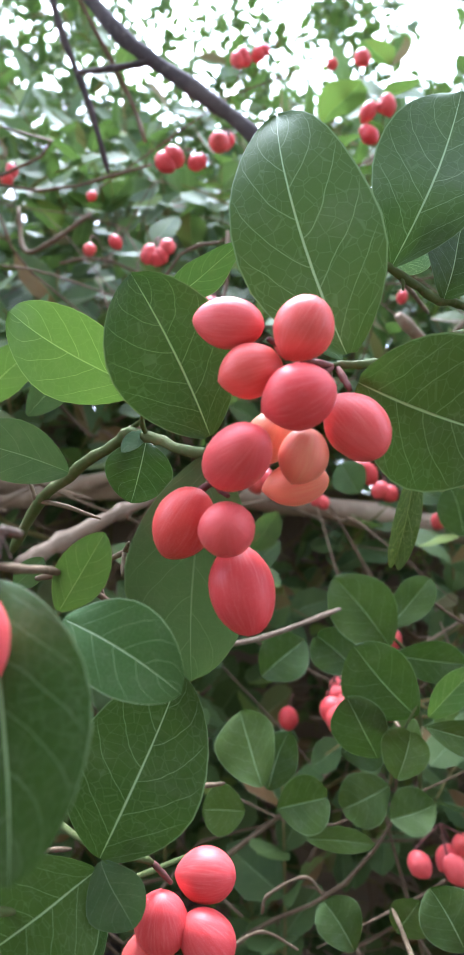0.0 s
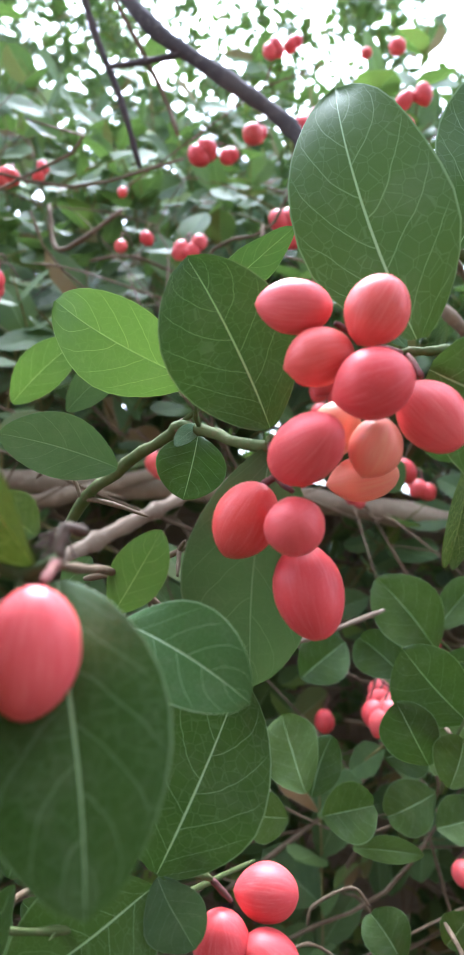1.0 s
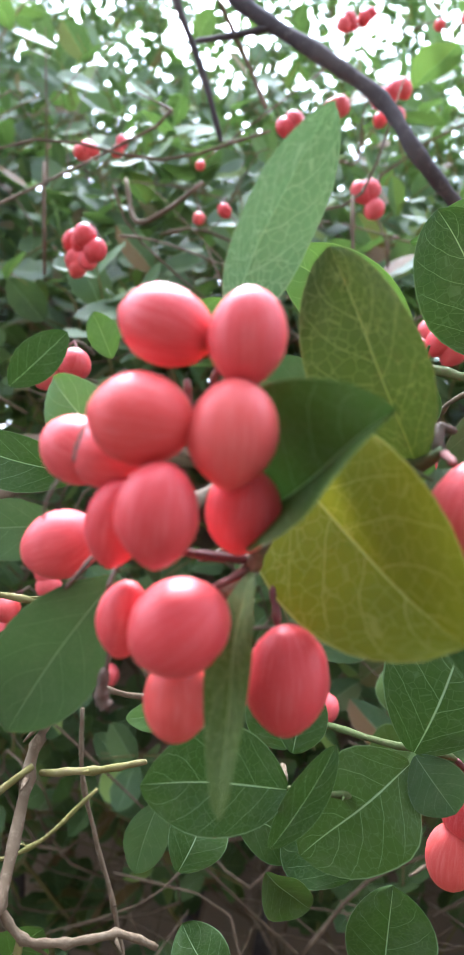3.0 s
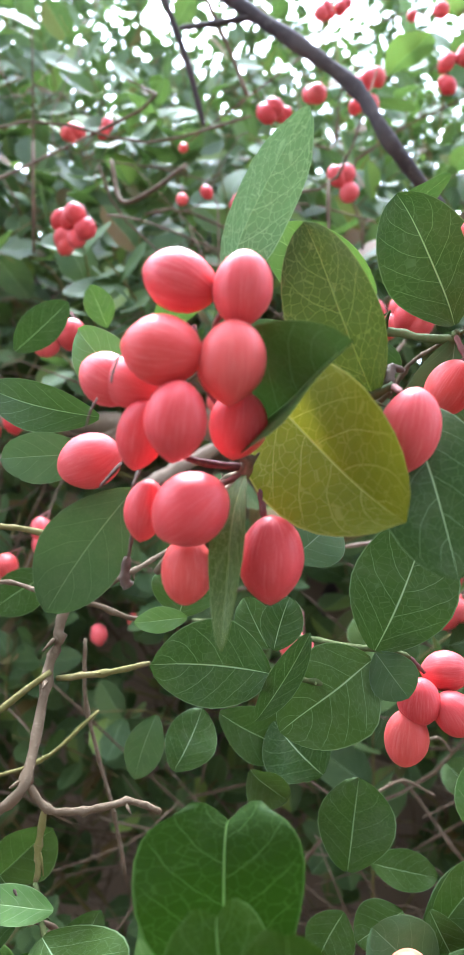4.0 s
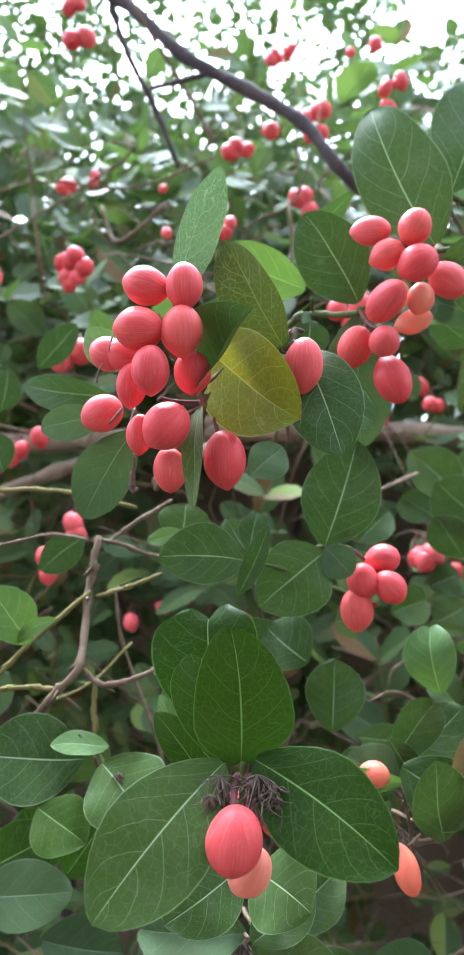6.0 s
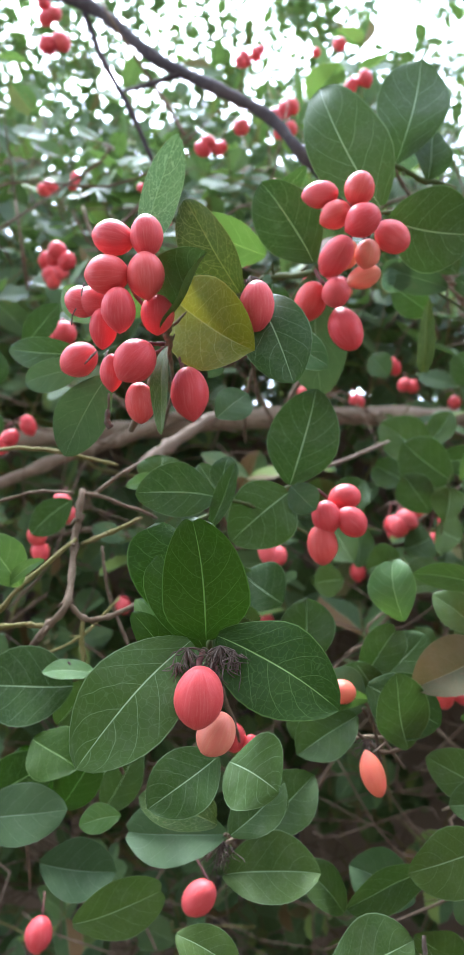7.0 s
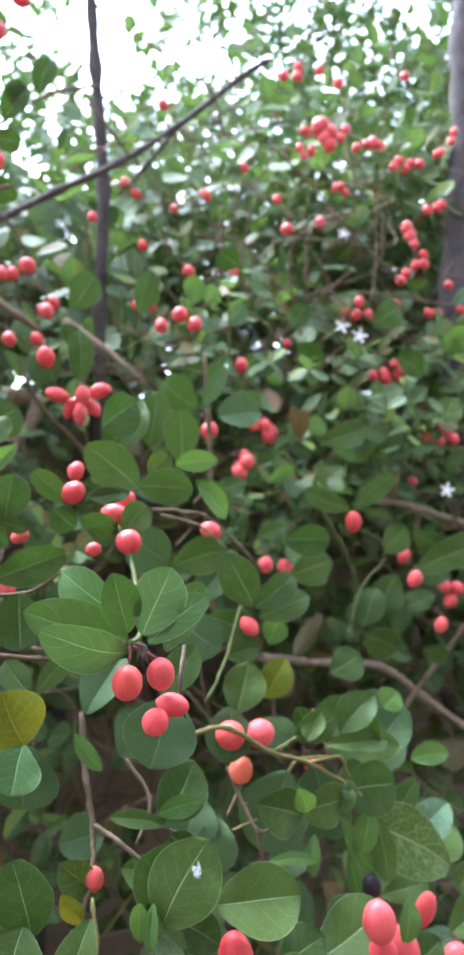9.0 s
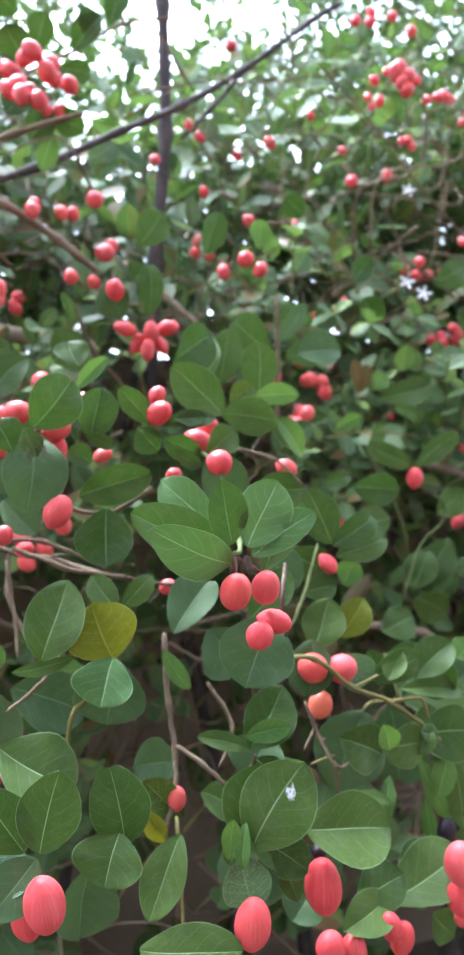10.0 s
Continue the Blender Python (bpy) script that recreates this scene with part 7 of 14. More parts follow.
leaf(g, (0.3529, 0.1200, 1.0564), (0.3317, 0.1160, 1.0223), (-0.01, -0.76, 0.65), 0.0367, sag=0.06, fold=0.17, broad=0.52, mat=LEAF_DULL)
leaf(g, (0.3765, 0.1000, 1.0437), (0.3466, 0.0950, 1.0484), (0.18, -0.98, 0.11), 0.0214, sag=0.08, fold=0.17, notch=0.73, broad=0.51)
leaf(g, (0.3721, 0.1000, 1.0481), (0.4054, 0.1000, 1.0450), (0.02, -0.97, 0.22), 0.0289, sag=-0.00, fold=0.15, broad=0.62)
leaf(g, (0.3761, 0.0980, 1.0522), (0.3683, 0.0950, 1.0410), (-0.62, -0.53, 0.57), 0.0120, sag=0.05, fold=0.28, curl=.3, broad=0.48)
leaf(g, (0.3699, 0.0970, 1.0521), (0.3792, 0.0950, 1.0482), (0.04, -0.85, 0.53), 0.0108, sag=0.01, fold=0.37, curl=.3, broad=0.61)
leaf(g, (0.3523, 0.1100, 1.0773), (0.3790, 0.1100, 1.0837), (-0.03, -0.99, 0.11), 0.0172, sag=0.03, fold=0.11, broad=0.55)
leaf(g, (0.3827, 0.1300, 1.0611), (0.4244, 0.1300, 1.0550), (0.08, -0.84, 0.54), 0.0134, sag=0.09, fold=0.41, notch=0.73, broad=0.54)
leaf(g, (0.3920, 0.1300, 1.0661), (0.4133, 0.1260, 1.0839), (-0.37, -0.71, 0.60), 0.0209, sag=0.02, fold=0.35, broad=0.55)
leaf(g, (0.3981, 0.1400, 1.0730), (0.4151, 0.1300, 1.0529), (-0.47, -0.88, 0.04), 0.0239, sag=0.05, fold=0.40, broad=0.53)
leaf(g, (0.4356, 0.1500, 1.0658), (0.4440, 0.1460, 1.0748), (-0.21, -0.73, 0.65), 0.0171, sag=0.02, fold=0.11, broad=0.53, mat=LEAF_LIGHT)
leaf(g, (0.3888, 0.1000, 1.0352), (0.3791, 0.0950, 1.0175), (-0.25, -0.89, 0.38), 0.0128, sag=0.05, fold=0.17, notch=0.59, broad=0.51, mat=LEAF_LIGHT)
leaf(g, (0.3926, 0.1000, 1.0314), (0.3898, 0.0900, 1.0022), (-0.70, -0.65, 0.29), 0.0153, sag=-0.02, fold=0.32, broad=0.54)

g = thing("leafy_twig", (0.2742, 0.0800, 1.0641), "low sprig of large dark leaves and ripe berries", "leafy twigs")
stem(g, "twig", BARK, [(0.2753, 0.0825, 1.0629), (0.2930, 0.1303, 1.0338), (0.3078, 0.1806, 0.9954)], 0.0008, 0.0009, 6)
stem(g, "twig", BARK, [(0.2474, 0.1200, 1.1090), (0.2452, 0.1100, 1.0818), (0.2459, 0.1000, 1.0638), (0.2411, 0.0900, 1.0481), (0.2354, 0.0850, 1.0364)], 0.0013, 0.0011)
stem(g, "twig", BARK, [(0.2459, 0.1000, 1.0651), (0.2534, 0.0900, 1.0612), (0.2623, 0.0850, 1.0513)], 0.0011, 0.0009)
stem(g, "twig", BARK, [(0.2639, 0.1100, 1.0873), (0.2714, 0.1000, 1.0702), (0.2615, 0.0900, 1.0571)], 0.001, 0.0008)
stem(g, "twig", YTWIG, [(0.2392, 0.0800, 1.0456), (0.2376, 0.0700, 1.0267), (0.2356, 0.0600, 1.0047)], 0.0009, 0.0008)
leaf(g, (0.2721, 0.0800, 1.0679), (0.2872, 0.0800, 1.0916), (-0.42, -0.83, 0.38), 0.0220, sag=0.04, fold=0.26, broad=0.54)
leaf(g, (0.3200, 0.1700, 1.0321), (0.3075, 0.1660, 1.0093), (-0.49, -0.80, 0.35), 0.0333, sag=-0.01, fold=0.27, broad=0.51, mat=LEAF_DULL)
leaf(g, (0.2677, 0.0750, 1.0750), (0.2852, 0.0700, 1.0780), (-0.40, -0.88, 0.27), 0.0095, sag=-0.02, fold=.3, broad=0.59, mat=LEAF_LIGHT)
leaf(g, (0.2720, 0.0800, 1.0666), (0.2485, 0.0800, 1.0763), (0.25, -0.84, 0.48), 0.0077, sag=0.02, fold=0.35, broad=0.58)
leaf(g, (0.2720, 0.0750, 1.0653), (0.2791, 0.0700, 1.0559), (-0.27, -0.92, 0.28), 0.0139, sag=-0.04, fold=0.30, broad=0.53)
blotch(leaf(g, (0.2593, 0.0500, 1.0443), (0.2787, 0.0450, 1.0747), (-0.56, -0.80, 0.23), 0.0286, sag=.01, fold=.06, broad=.52, label="leaf with a white bird dropping"), g, (0.2734, 0.0453, 1.0624), (-0.56, -0.80, 0.23), 0.0046, 3)
leaf(g, (0.2819, 0.0500, 1.0457), (0.3173, 0.0450, 1.0414), (-0.16, -0.78, 0.61), 0.0277, sag=0.04, fold=0.29, broad=0.55)
leaf(g, (0.2723, 0.0650, 1.0309), (0.2692, 0.0600, 1.0123), (-0.20, -0.94, 0.29), 0.0154, sag=-0.03, fold=0.29, broad=0.51, mat=LEAF_DULL)
leaf(g, (0.2640, 0.0550, 1.0430), (0.2821, 0.0500, 1.0294), (-0.08, -0.96, 0.25), 0.0163, sag=-0.02, fold=0.28, broad=0.58)
leaf(g, (0.2682, 0.0850, 1.0192), (0.2821, 0.0810, 1.0609), (-0.34, -0.75, 0.57), 0.0235, sag=-0.01, fold=0.26, broad=0.53)
leaf(g, (0.2618, 0.0600, 1.0389), (0.2694, 0.0560, 1.0712), (-0.21, -0.69, 0.69), 0.0300, sag=0.01, fold=0.24, broad=0.59)
leaf(g, (0.2625, 0.0600, 1.0491), (0.2533, 0.0600, 1.0333), (-0.32, -0.93, 0.19), 0.0117, sag=0.10, fold=0.23, broad=0.50, mat=LEAF_OLIVE)
leaf(g, (0.2570, 0.0500, 1.0541), (0.2534, 0.0450, 1.0393), (-0.54, -0.75, 0.38), 0.0058, sag=0.09, fold=0.37, notch=0.53, broad=0.54, mat=LEAF_LIGHT)
leaf(g, (0.2502, 0.0500, 1.0417), (0.2504, 0.0460, 1.0588), (-0.37, -0.81, 0.46), 0.0073, sag=-0.00, fold=0.29, broad=0.56, mat=LEAF_LIGHT)
leaf(g, (0.3331, 0.0700, 0.9947), (0.3039, 0.0600, 0.9927), (0.15, -0.58, 0.80), 0.0182, sag=0.05, fold=0.37, broad=0.54)
leaf(g, (0.3399, 0.0800, 0.9841), (0.3814, 0.0800, 0.9972), (-0.25, -0.55, 0.80), 0.0285, sag=0.08, fold=0.27, broad=0.62)
leaf(g, (0.3668, 0.1300, 1.0071), (0.3383, 0.1200, 1.0080), (0.29, -0.79, 0.53), 0.0159, sag=0.04, fold=0.40, broad=0.55, mat=LEAF_DULL)
leaf(g, (0.2736, 0.1000, 1.0312), (0.2566, 0.1000, 1.0430), (0.33, -0.82, 0.47), 0.0161, sag=0.04, fold=0.28, broad=0.50)
leaf(g, (0.2133, 0.0400, 1.0247), (0.2488, 0.0350, 1.0177), (0.07, -0.61, 0.79), 0.0188, sag=-0.02, fold=0.27, broad=0.57)
leaf(g, (0.2753, 0.0600, 1.0304), (0.2805, 0.0550, 1.0148), (-0.03, -0.96, 0.29), 0.0096, sag=-0.00, fold=0.21, broad=0.55)
leaf(g, (0.2640, 0.0600, 1.0126), (0.2565, 0.0560, 1.0382), (-0.29, -0.74, 0.61), 0.0196, sag=-0.01, fold=0.21, broad=0.50, mat=LEAF_PALE)
leaf(g, (0.2718, 0.0550, 1.0290), (0.2561, 0.0510, 1.0496), (-0.01, -0.64, 0.77), 0.0108, sag=0.08, fold=0.28, broad=0.60)
berry(g, (0.2892, 0.0500, 1.0209), (-0.13, -0.18, 0.98), 0.0260, 0.0147)
berry(g, (0.2546, 0.0400, 1.0217), (-0.03, -0.22, 0.98), 0.0221, 0.0135)
berry(g, (0.2897, 0.0550, 1.0327), (0.80, -0.60, -0.00), 0.0065, 0.0058, BLACK)
berry(g, (0.2981, 0.0600, 0.9867), (-0.07, -0.21, 0.98), 0.0165, 0.0125)
berry(g, (0.3088, 0.0600, 0.9830), (-0.07, -0.21, 0.98), 0.0157, 0.0111)
berry(g, (0.3268, 0.0600, 0.9882), (-0.22, -0.14, 0.96), 0.0144, 0.0093)
berry(g, (0.3337, 0.0620, 0.9799), (0.09, -0.27, 0.96), 0.0174, 0.0105)
berry(g, (0.3637, 0.0600, 1.0066), (-0.14, -0.17, 0.97), 0.0223, 0.0151)
berry(g, (0.3688, 0.0650, 0.9870), (-0.14, -0.17, 0.97), 0.0200, 0.0138)
berry(g, (0.2752, 0.0600, 1.0267), (0.57, -0.54, -0.62), 0.0109, 0.0053)

g = thing("leafy_twig", (0.2205, 0.1000, 1.1067), "broad green leaves of a low sprig with one pale round leaf", "leafy twigs")
stem(g, "twig", BARK, [(0.2211, 0.1028, 1.1059), (0.2275, 0.1562, 1.0838), (0.2275, 0.2125, 1.0528)], 0.0008, 0.0009, 6)
stem(g, "twig", YTWIG, [(0.2192, 0.1000, 1.1056), (0.2038, 0.1000, 1.0876), (0.1997, 0.1000, 1.0708)], 0.001, 0.0009)
stem(g, "twig", BARK, [(0.1849, 0.1500, 1.1483), (0.2051, 0.1400, 1.1399), (0.2307, 0.1300, 1.1338), (0.2597, 0.1300, 1.1284)], 0.0011, 0.0009)
stem(g, "twig", BARK, [(0.2038, 0.1200, 1.1087), (0.1896, 0.1100, 1.0953), (0.1774, 0.1100, 1.0871)], 0.0009, 0.0007)
stem(g, "twig", BARK, [(0.1821, 0.1500, 1.1430), (0.1845, 0.1400, 1.1196), (0.1844, 0.1300, 1.1032)], 0.0009, 0.0007)
leaf(g, (0.2173, 0.0900, 1.1099), (0.2108, 0.0850, 1.0924), (-0.48, -0.78, 0.40), 0.0254, sag=0.04, fold=0.35, broad=0.62, mat=LEAF_SAGE_LIT)
leaf(g, (0.2205, 0.1000, 1.1055), (0.2160, 0.1000, 1.0793), (-0.28, -0.96, 0.05), 0.0297, sag=0.06, fold=0.24, broad=0.60, mat=LEAF_DULL)
leaf(g, (0.2184, 0.0950, 1.1079), (0.2110, 0.1000, 1.1300), (-0.23, -0.96, 0.14), 0.0297, sag=0.03, fold=0.31, broad=0.55, mat=LEAF_YELLOW)
leaf(g, (0.1907, 0.1000, 1.1093), (0.2028, 0.1050, 1.1398), (-0.40, -0.87, 0.30), 0.0245, sag=0.07, fold=0.24, broad=0.50)
leaf(g, (0.2245, 0.1100, 1.1232), (0.2151, 0.1200, 1.1381), (-0.16, -0.86, 0.48), 0.0121, sag=0.05, fold=0.25, broad=0.61)
leaf(g, (0.2456, 0.1000, 1.1140), (0.2662, 0.1100, 1.1341), (-0.24, -0.75, 0.62), 0.0202, sag=0.04, fold=0.40, notch=0.78, broad=0.54, mat=LEAF_DULL)
leaf(g, (0.2617, 0.1000, 1.1141), (0.2726, 0.0960, 1.0940), (-0.28, -0.70, 0.66), 0.0256, sag=0.08, fold=0.28, broad=0.60, mat=LEAF_DULL)
leaf(g, (0.2380, 0.0900, 1.1103), (0.2475, 0.0850, 1.0943), (-0.32, -0.94, 0.10), 0.0075, sag=0.00, fold=0.38, curl=.3, broad=0.55, mat=LEAF_LIGHT)
leaf(g, (0.2281, 0.1200, 1.1221), (0.2437, 0.1250, 1.1349), (0.08, -0.96, 0.27), 0.0109, sag=0.09, fold=0.17, broad=0.56)
leaf(g, (0.1795, 0.1000, 1.1060), (0.2031, 0.1000, 1.1090), (-0.03, -0.97, 0.26), 0.0063, sag=0.06, fold=0.23, broad=0.51)
leaf(g, (0.1729, 0.0800, 1.0847), (0.1971, 0.0700, 1.0686), (0.09, -0.78, 0.62), 0.0266, sag=-0.01, fold=0.29, notch=0.41, broad=0.51)
leaf(g, (0.1815, 0.1300, 1.0902), (0.2126, 0.1300, 1.0746), (0.13, -0.96, 0.26), 0.0269, sag=0.04, fold=0.25, broad=0.58, mat=LEAF_DULL)
leaf(g, (0.1821, 0.0450, 1.0624), (0.1892, 0.0450, 1.0884), (-0.22, -0.97, 0.06), 0.0210, sag=0.00, fold=0.09, broad=0.50)
leaf(g, (0.2112, 0.0500, 1.0555), (0.2062, 0.0500, 1.0850), (-0.25, -0.97, -0.04), 0.0209, sag=0.02, fold=0.28, notch=0.42, broad=0.53)
leaf(g, (0.2083, 0.0450, 1.0634), (0.2017, 0.0400, 1.0487), (-0.33, -0.73, 0.60), 0.0243, sag=0.04, fold=0.25, notch=0.38, broad=0.49)
leaf(g, (0.2344, 0.0600, 1.0494), (0.2192, 0.0500, 1.0264), (-0.36, -0.75, 0.56), 0.0163, sag=-0.00, fold=0.23, broad=0.55)
leaf(g, (0.1778, 0.0500, 1.0612), (0.1653, 0.0500, 1.0841), (0.11, -0.99, 0.06), 0.0178, sag=0.02, fold=0.35, notch=0.34, broad=0.57)
leaf(g, (0.1788, 0.0600, 1.0551), (0.1656, 0.0560, 1.0476), (-0.35, -0.72, 0.60), 0.0199, sag=-0.01, fold=0.21, broad=0.50, mat=LEAF_PALE)
leaf(g, (0.1821, 0.0550, 1.0554), (0.1659, 0.0500, 1.0418), (-0.15, -0.86, 0.50), 0.0181, sag=0.02, fold=0.14, broad=0.52, mat=LEAF_DULL)
leaf(g, (0.2030, 0.0700, 1.0399), (0.1979, 0.0700, 1.0136), (0.10, -0.99, -0.02), 0.0247, sag=-0.03, fold=0.39, broad=0.61, mat=LEAF_DULL)
leaf(g, (0.2449, 0.0900, 1.0395), (0.2284, 0.0900, 1.0583), (0.10, -0.99, 0.09), 0.0151, sag=0.00, fold=0.41, broad=0.59, mat=LEAF_OLIVE)
leaf(g, (0.2576, 0.1400, 1.0394), (0.2350, 0.1360, 1.0426), (-0.57, -0.74, 0.35), 0.0222, sag=-0.00, fold=0.29, broad=0.56, mat=LEAF_DULL)
leaf(g, (0.2354, 0.0850, 1.0339), (0.2281, 0.0850, 1.0481), (-0.18, -0.98, -0.09), 0.0088, sag=0.09, fold=0.37, broad=0.52, mat=LEAF_YELLOW)
berry(g, (0.1830, 0.0450, 1.0448), (-0.14, -0.17, 0.97), 0.0213, 0.0135)
berry(g, (0.1790, 0.0600, 1.0315), (-0.14, -0.17, 0.97), 0.0173, 0.0105)
berry(g, (0.2424, 0.0900, 1.0470), (-0.03, -0.22, 0.98), 0.0120, 0.0081)

g = thing("fruiting_twig", (0.1961, 0.1400, 1.2035), "dense sprig of round leaves over coral berries beside a withered stalk", "fruiting twigs")
stem(g, "twig", BARK, [(0.1964, 0.1430, 1.2036), (0.2054, 0.1996, 1.1994), (0.2180, 0.2591, 1.1873)], 0.0008, 0.0009, 6)
stem(g, "twig", BARK, [(0.1948, 0.1400, 1.2035), (0.2046, 0.1500, 1.1698), (0.2302, 0.1500, 1.1628), (0.2515, 0.1500, 1.1738)], 0.0012, 0.001)
withered(g, (0.1934, 0.1220, 1.1991), 0.0141, 16, 13)
leaf(g, (0.1933, 0.1250, 1.2025), (0.2102, 0.1250, 1.2235), (0.15, -0.98, -0.12), 0.0235, sag=0.09, fold=0.28, notch=0.39, broad=0.51)
leaf(g, (0.1947, 0.1400, 1.2003), (0.1900, 0.1300, 1.1659), (-0.03, -0.96, 0.28), 0.0283, sag=0.09, fold=0.18, broad=0.53, mat=LEAF_DULL)
leaf(g, (0.2140, 0.1400, 1.2200), (0.2292, 0.1400, 1.2354), (-0.14, -0.98, 0.13), 0.0078, sag=0.02, fold=.4, broad=0.55, mat=LEAF_LIGHT)
leaf(g, (0.1845, 0.1300, 1.1928), (0.1775, 0.1300, 1.2058), (-0.01, -1.00, -0.01), 0.0156, sag=0.10, fold=0.19, notch=0.64, broad=0.61)
leaf(g, (0.1715, 0.2000, 1.1724), (0.1845, 0.1960, 1.1887), (-0.14, -0.98, 0.15), 0.0228, sag=-0.01, fold=0.13, broad=0.52, mat=LEAF_DULL)
leaf(g, (0.1830, 0.1700, 1.1690), (0.1975, 0.1660, 1.1519), (0.07, -0.87, 0.49), 0.0183, sag=0.06, fold=0.30, broad=0.52, mat=LEAF_DULL)
leaf(g, (0.1934, 0.1200, 1.1901), (0.1888, 0.1200, 1.2016), (0.06, -1.00, 0.03), 0.0102, sag=0.05, fold=0.29, broad=0.54)
leaf(g, (0.2245, 0.1300, 1.1658), (0.2228, 0.1250, 1.1402), (-0.29, -0.94, 0.20), 0.0262, sag=-0.04, fold=0.32, broad=0.57)
leaf(g, (0.2159, 0.1500, 1.1708), (0.2503, 0.1450, 1.1805), (-0.12, -0.99, -0.10), 0.0192, sag=-0.04, fold=0.40, notch=0.38, broad=0.48)
leaf(g, (0.2223, 0.1500, 1.1974), (0.2281, 0.1500, 1.2219), (0.05, -1.00, -0.01), 0.0196, sag=0.00, fold=0.36, broad=0.60)
leaf(g, (0.2185, 0.1450, 1.1993), (0.2316, 0.1400, 1.1943), (-0.42, -0.88, -0.22), 0.0074, sag=-0.04, fold=0.20, broad=0.62)
leaf(g, (0.2556, 0.1600, 1.2048), (0.2386, 0.1600, 1.2232), (-0.21, -0.96, -0.19), 0.0128, sag=-0.01, fold=0.25, notch=0.37, broad=0.57)
leaf(g, (0.2930, 0.1600, 1.2100), (0.2674, 0.1650, 1.2348), (-0.10, -0.99, 0.07), 0.0238, sag=-0.03, fold=0.22, broad=0.52)
leaf(g, (0.2873, 0.1550, 1.2081), (0.2641, 0.1510, 1.2076), (-0.27, -0.92, 0.27), 0.0100, sag=0.05, fold=0.31, broad=0.59)
leaf(g, (0.2592, 0.1550, 1.2049), (0.2808, 0.1500, 1.2083), (-0.25, -0.94, 0.23), 0.0092, sag=0.03, fold=0.38, broad=0.59)
leaf(g, (0.2769, 0.1400, 1.1896), (0.2915, 0.1400, 1.2015), (-0.12, -0.99, 0.06), 0.0156, sag=0.07, fold=0.41, broad=0.62)
leaf(g, (0.2967, 0.1700, 1.2109), (0.3265, 0.1650, 1.2065), (-0.21, -0.98, -0.03), 0.0215, sag=-0.01, fold=0.09, broad=0.60)
leaf(g, (0.3057, 0.1800, 1.2172), (0.3197, 0.1800, 1.2268), (-0.08, -0.99, -0.10), 0.0154, sag=-0.01, fold=0.35, broad=0.50, mat=LEAF_OLIVE)
leaf(g, (0.3402, 0.2200, 1.2225), (0.3411, 0.2200, 1.2579), (-0.24, -0.97, -0.03), 0.0235, sag=0.05, fold=0.09, notch=0.46, broad=0.58)
leaf(g, (0.3256, 0.1900, 1.2220), (0.3515, 0.1860, 1.2230), (-0.27, -0.96, 0.04), 0.0135, sag=-0.01, fold=0.13, broad=0.52, mat=LEAF_LIGHT)
leaf(g, (0.2940, 0.2400, 1.2481), (0.3204, 0.2500, 1.2659), (0.39, -0.92, -0.06), 0.0311, sag=0.05, fold=0.33, broad=0.53)
leaf(g, (0.2333, 0.2400, 1.2427), (0.2282, 0.2500, 1.2582), (-0.03, -0.85, 0.53), 0.0219, sag=-0.03, fold=0.38, broad=0.54)
leaf(g, (0.2579, 0.1600, 1.1916), (0.2471, 0.1600, 1.2024), (-0.11, -0.99, -0.11), 0.0153, sag=0.08, fold=0.34, broad=0.57)
leaf(g, (0.2807, 0.1600, 1.1896), (0.2612, 0.1600, 1.1977), (-0.19, -0.87, -0.45), 0.0140, sag=0.09, fold=0.26, broad=0.59)
leaf(g, (0.2777, 0.1500, 1.1830), (0.2605, 0.1400, 1.1921), (0.28, -0.89, -0.36), 0.0079, sag=-0.03, fold=0.38, broad=0.48)
leaf(g, (0.3175, 0.1900, 1.1634), (0.2922, 0.1860, 1.1861), (-0.44, -0.84, 0.31), 0.0279, sag=0.04, fold=0.23, broad=0.52, mat=LEAF_DULL)
leaf(g, (0.2239, 0.1600, 1.1862), (0.2123, 0.1600, 1.1924), (0.04, -1.00, 0.07), 0.0118, sag=0.09, fold=0.41, broad=0.57)
leaf(g, (0.3048, 0.3400, 1.2925), (0.3057, 0.3400, 1.3328), (-0.17, -0.99, 0.00), 0.0194, sag=0.05, fold=0.37, notch=0.50, broad=0.50)
leaf(g, (0.2884, 0.3600, 1.2951), (0.2747, 0.3600, 1.3176), (-0.32, -0.93, -0.20), 0.0282, sag=0.09, fold=0.19, broad=0.51, mat=LEAF_DULL)
berry(g, (0.1879, 0.1400, 1.2095), (0.79, -0.59, 0.16), 0.0128, 0.0113)
berry(g, (0.2053, 0.1450, 1.2022), (0.76, -0.57, 0.33), 0.0150, 0.0112)
berry(g, (0.2202, 0.1600, 1.2158), (0.38, -0.39, 0.84), 0.0098, 0.0089)
berry(g, (0.2057, 0.1500, 1.1911), (0.24, -0.33, 0.91), 0.0164, 0.0102)
berry(g, (0.2029, 0.1300, 1.1652), (0.38, -0.39, 0.84), 0.0172, 0.0123)
berry(g, (0.2304, 0.1650, 1.1896), (0.76, -0.57, 0.33), 0.0107, 0.0073)
berry(g, (0.1811, 0.1500, 1.1542), (0.38, -0.39, 0.84), 0.0103, 0.0089)
berry(g, (0.1912, 0.1600, 1.1460), (0.76, -0.57, 0.33), 0.0101, 0.0075)
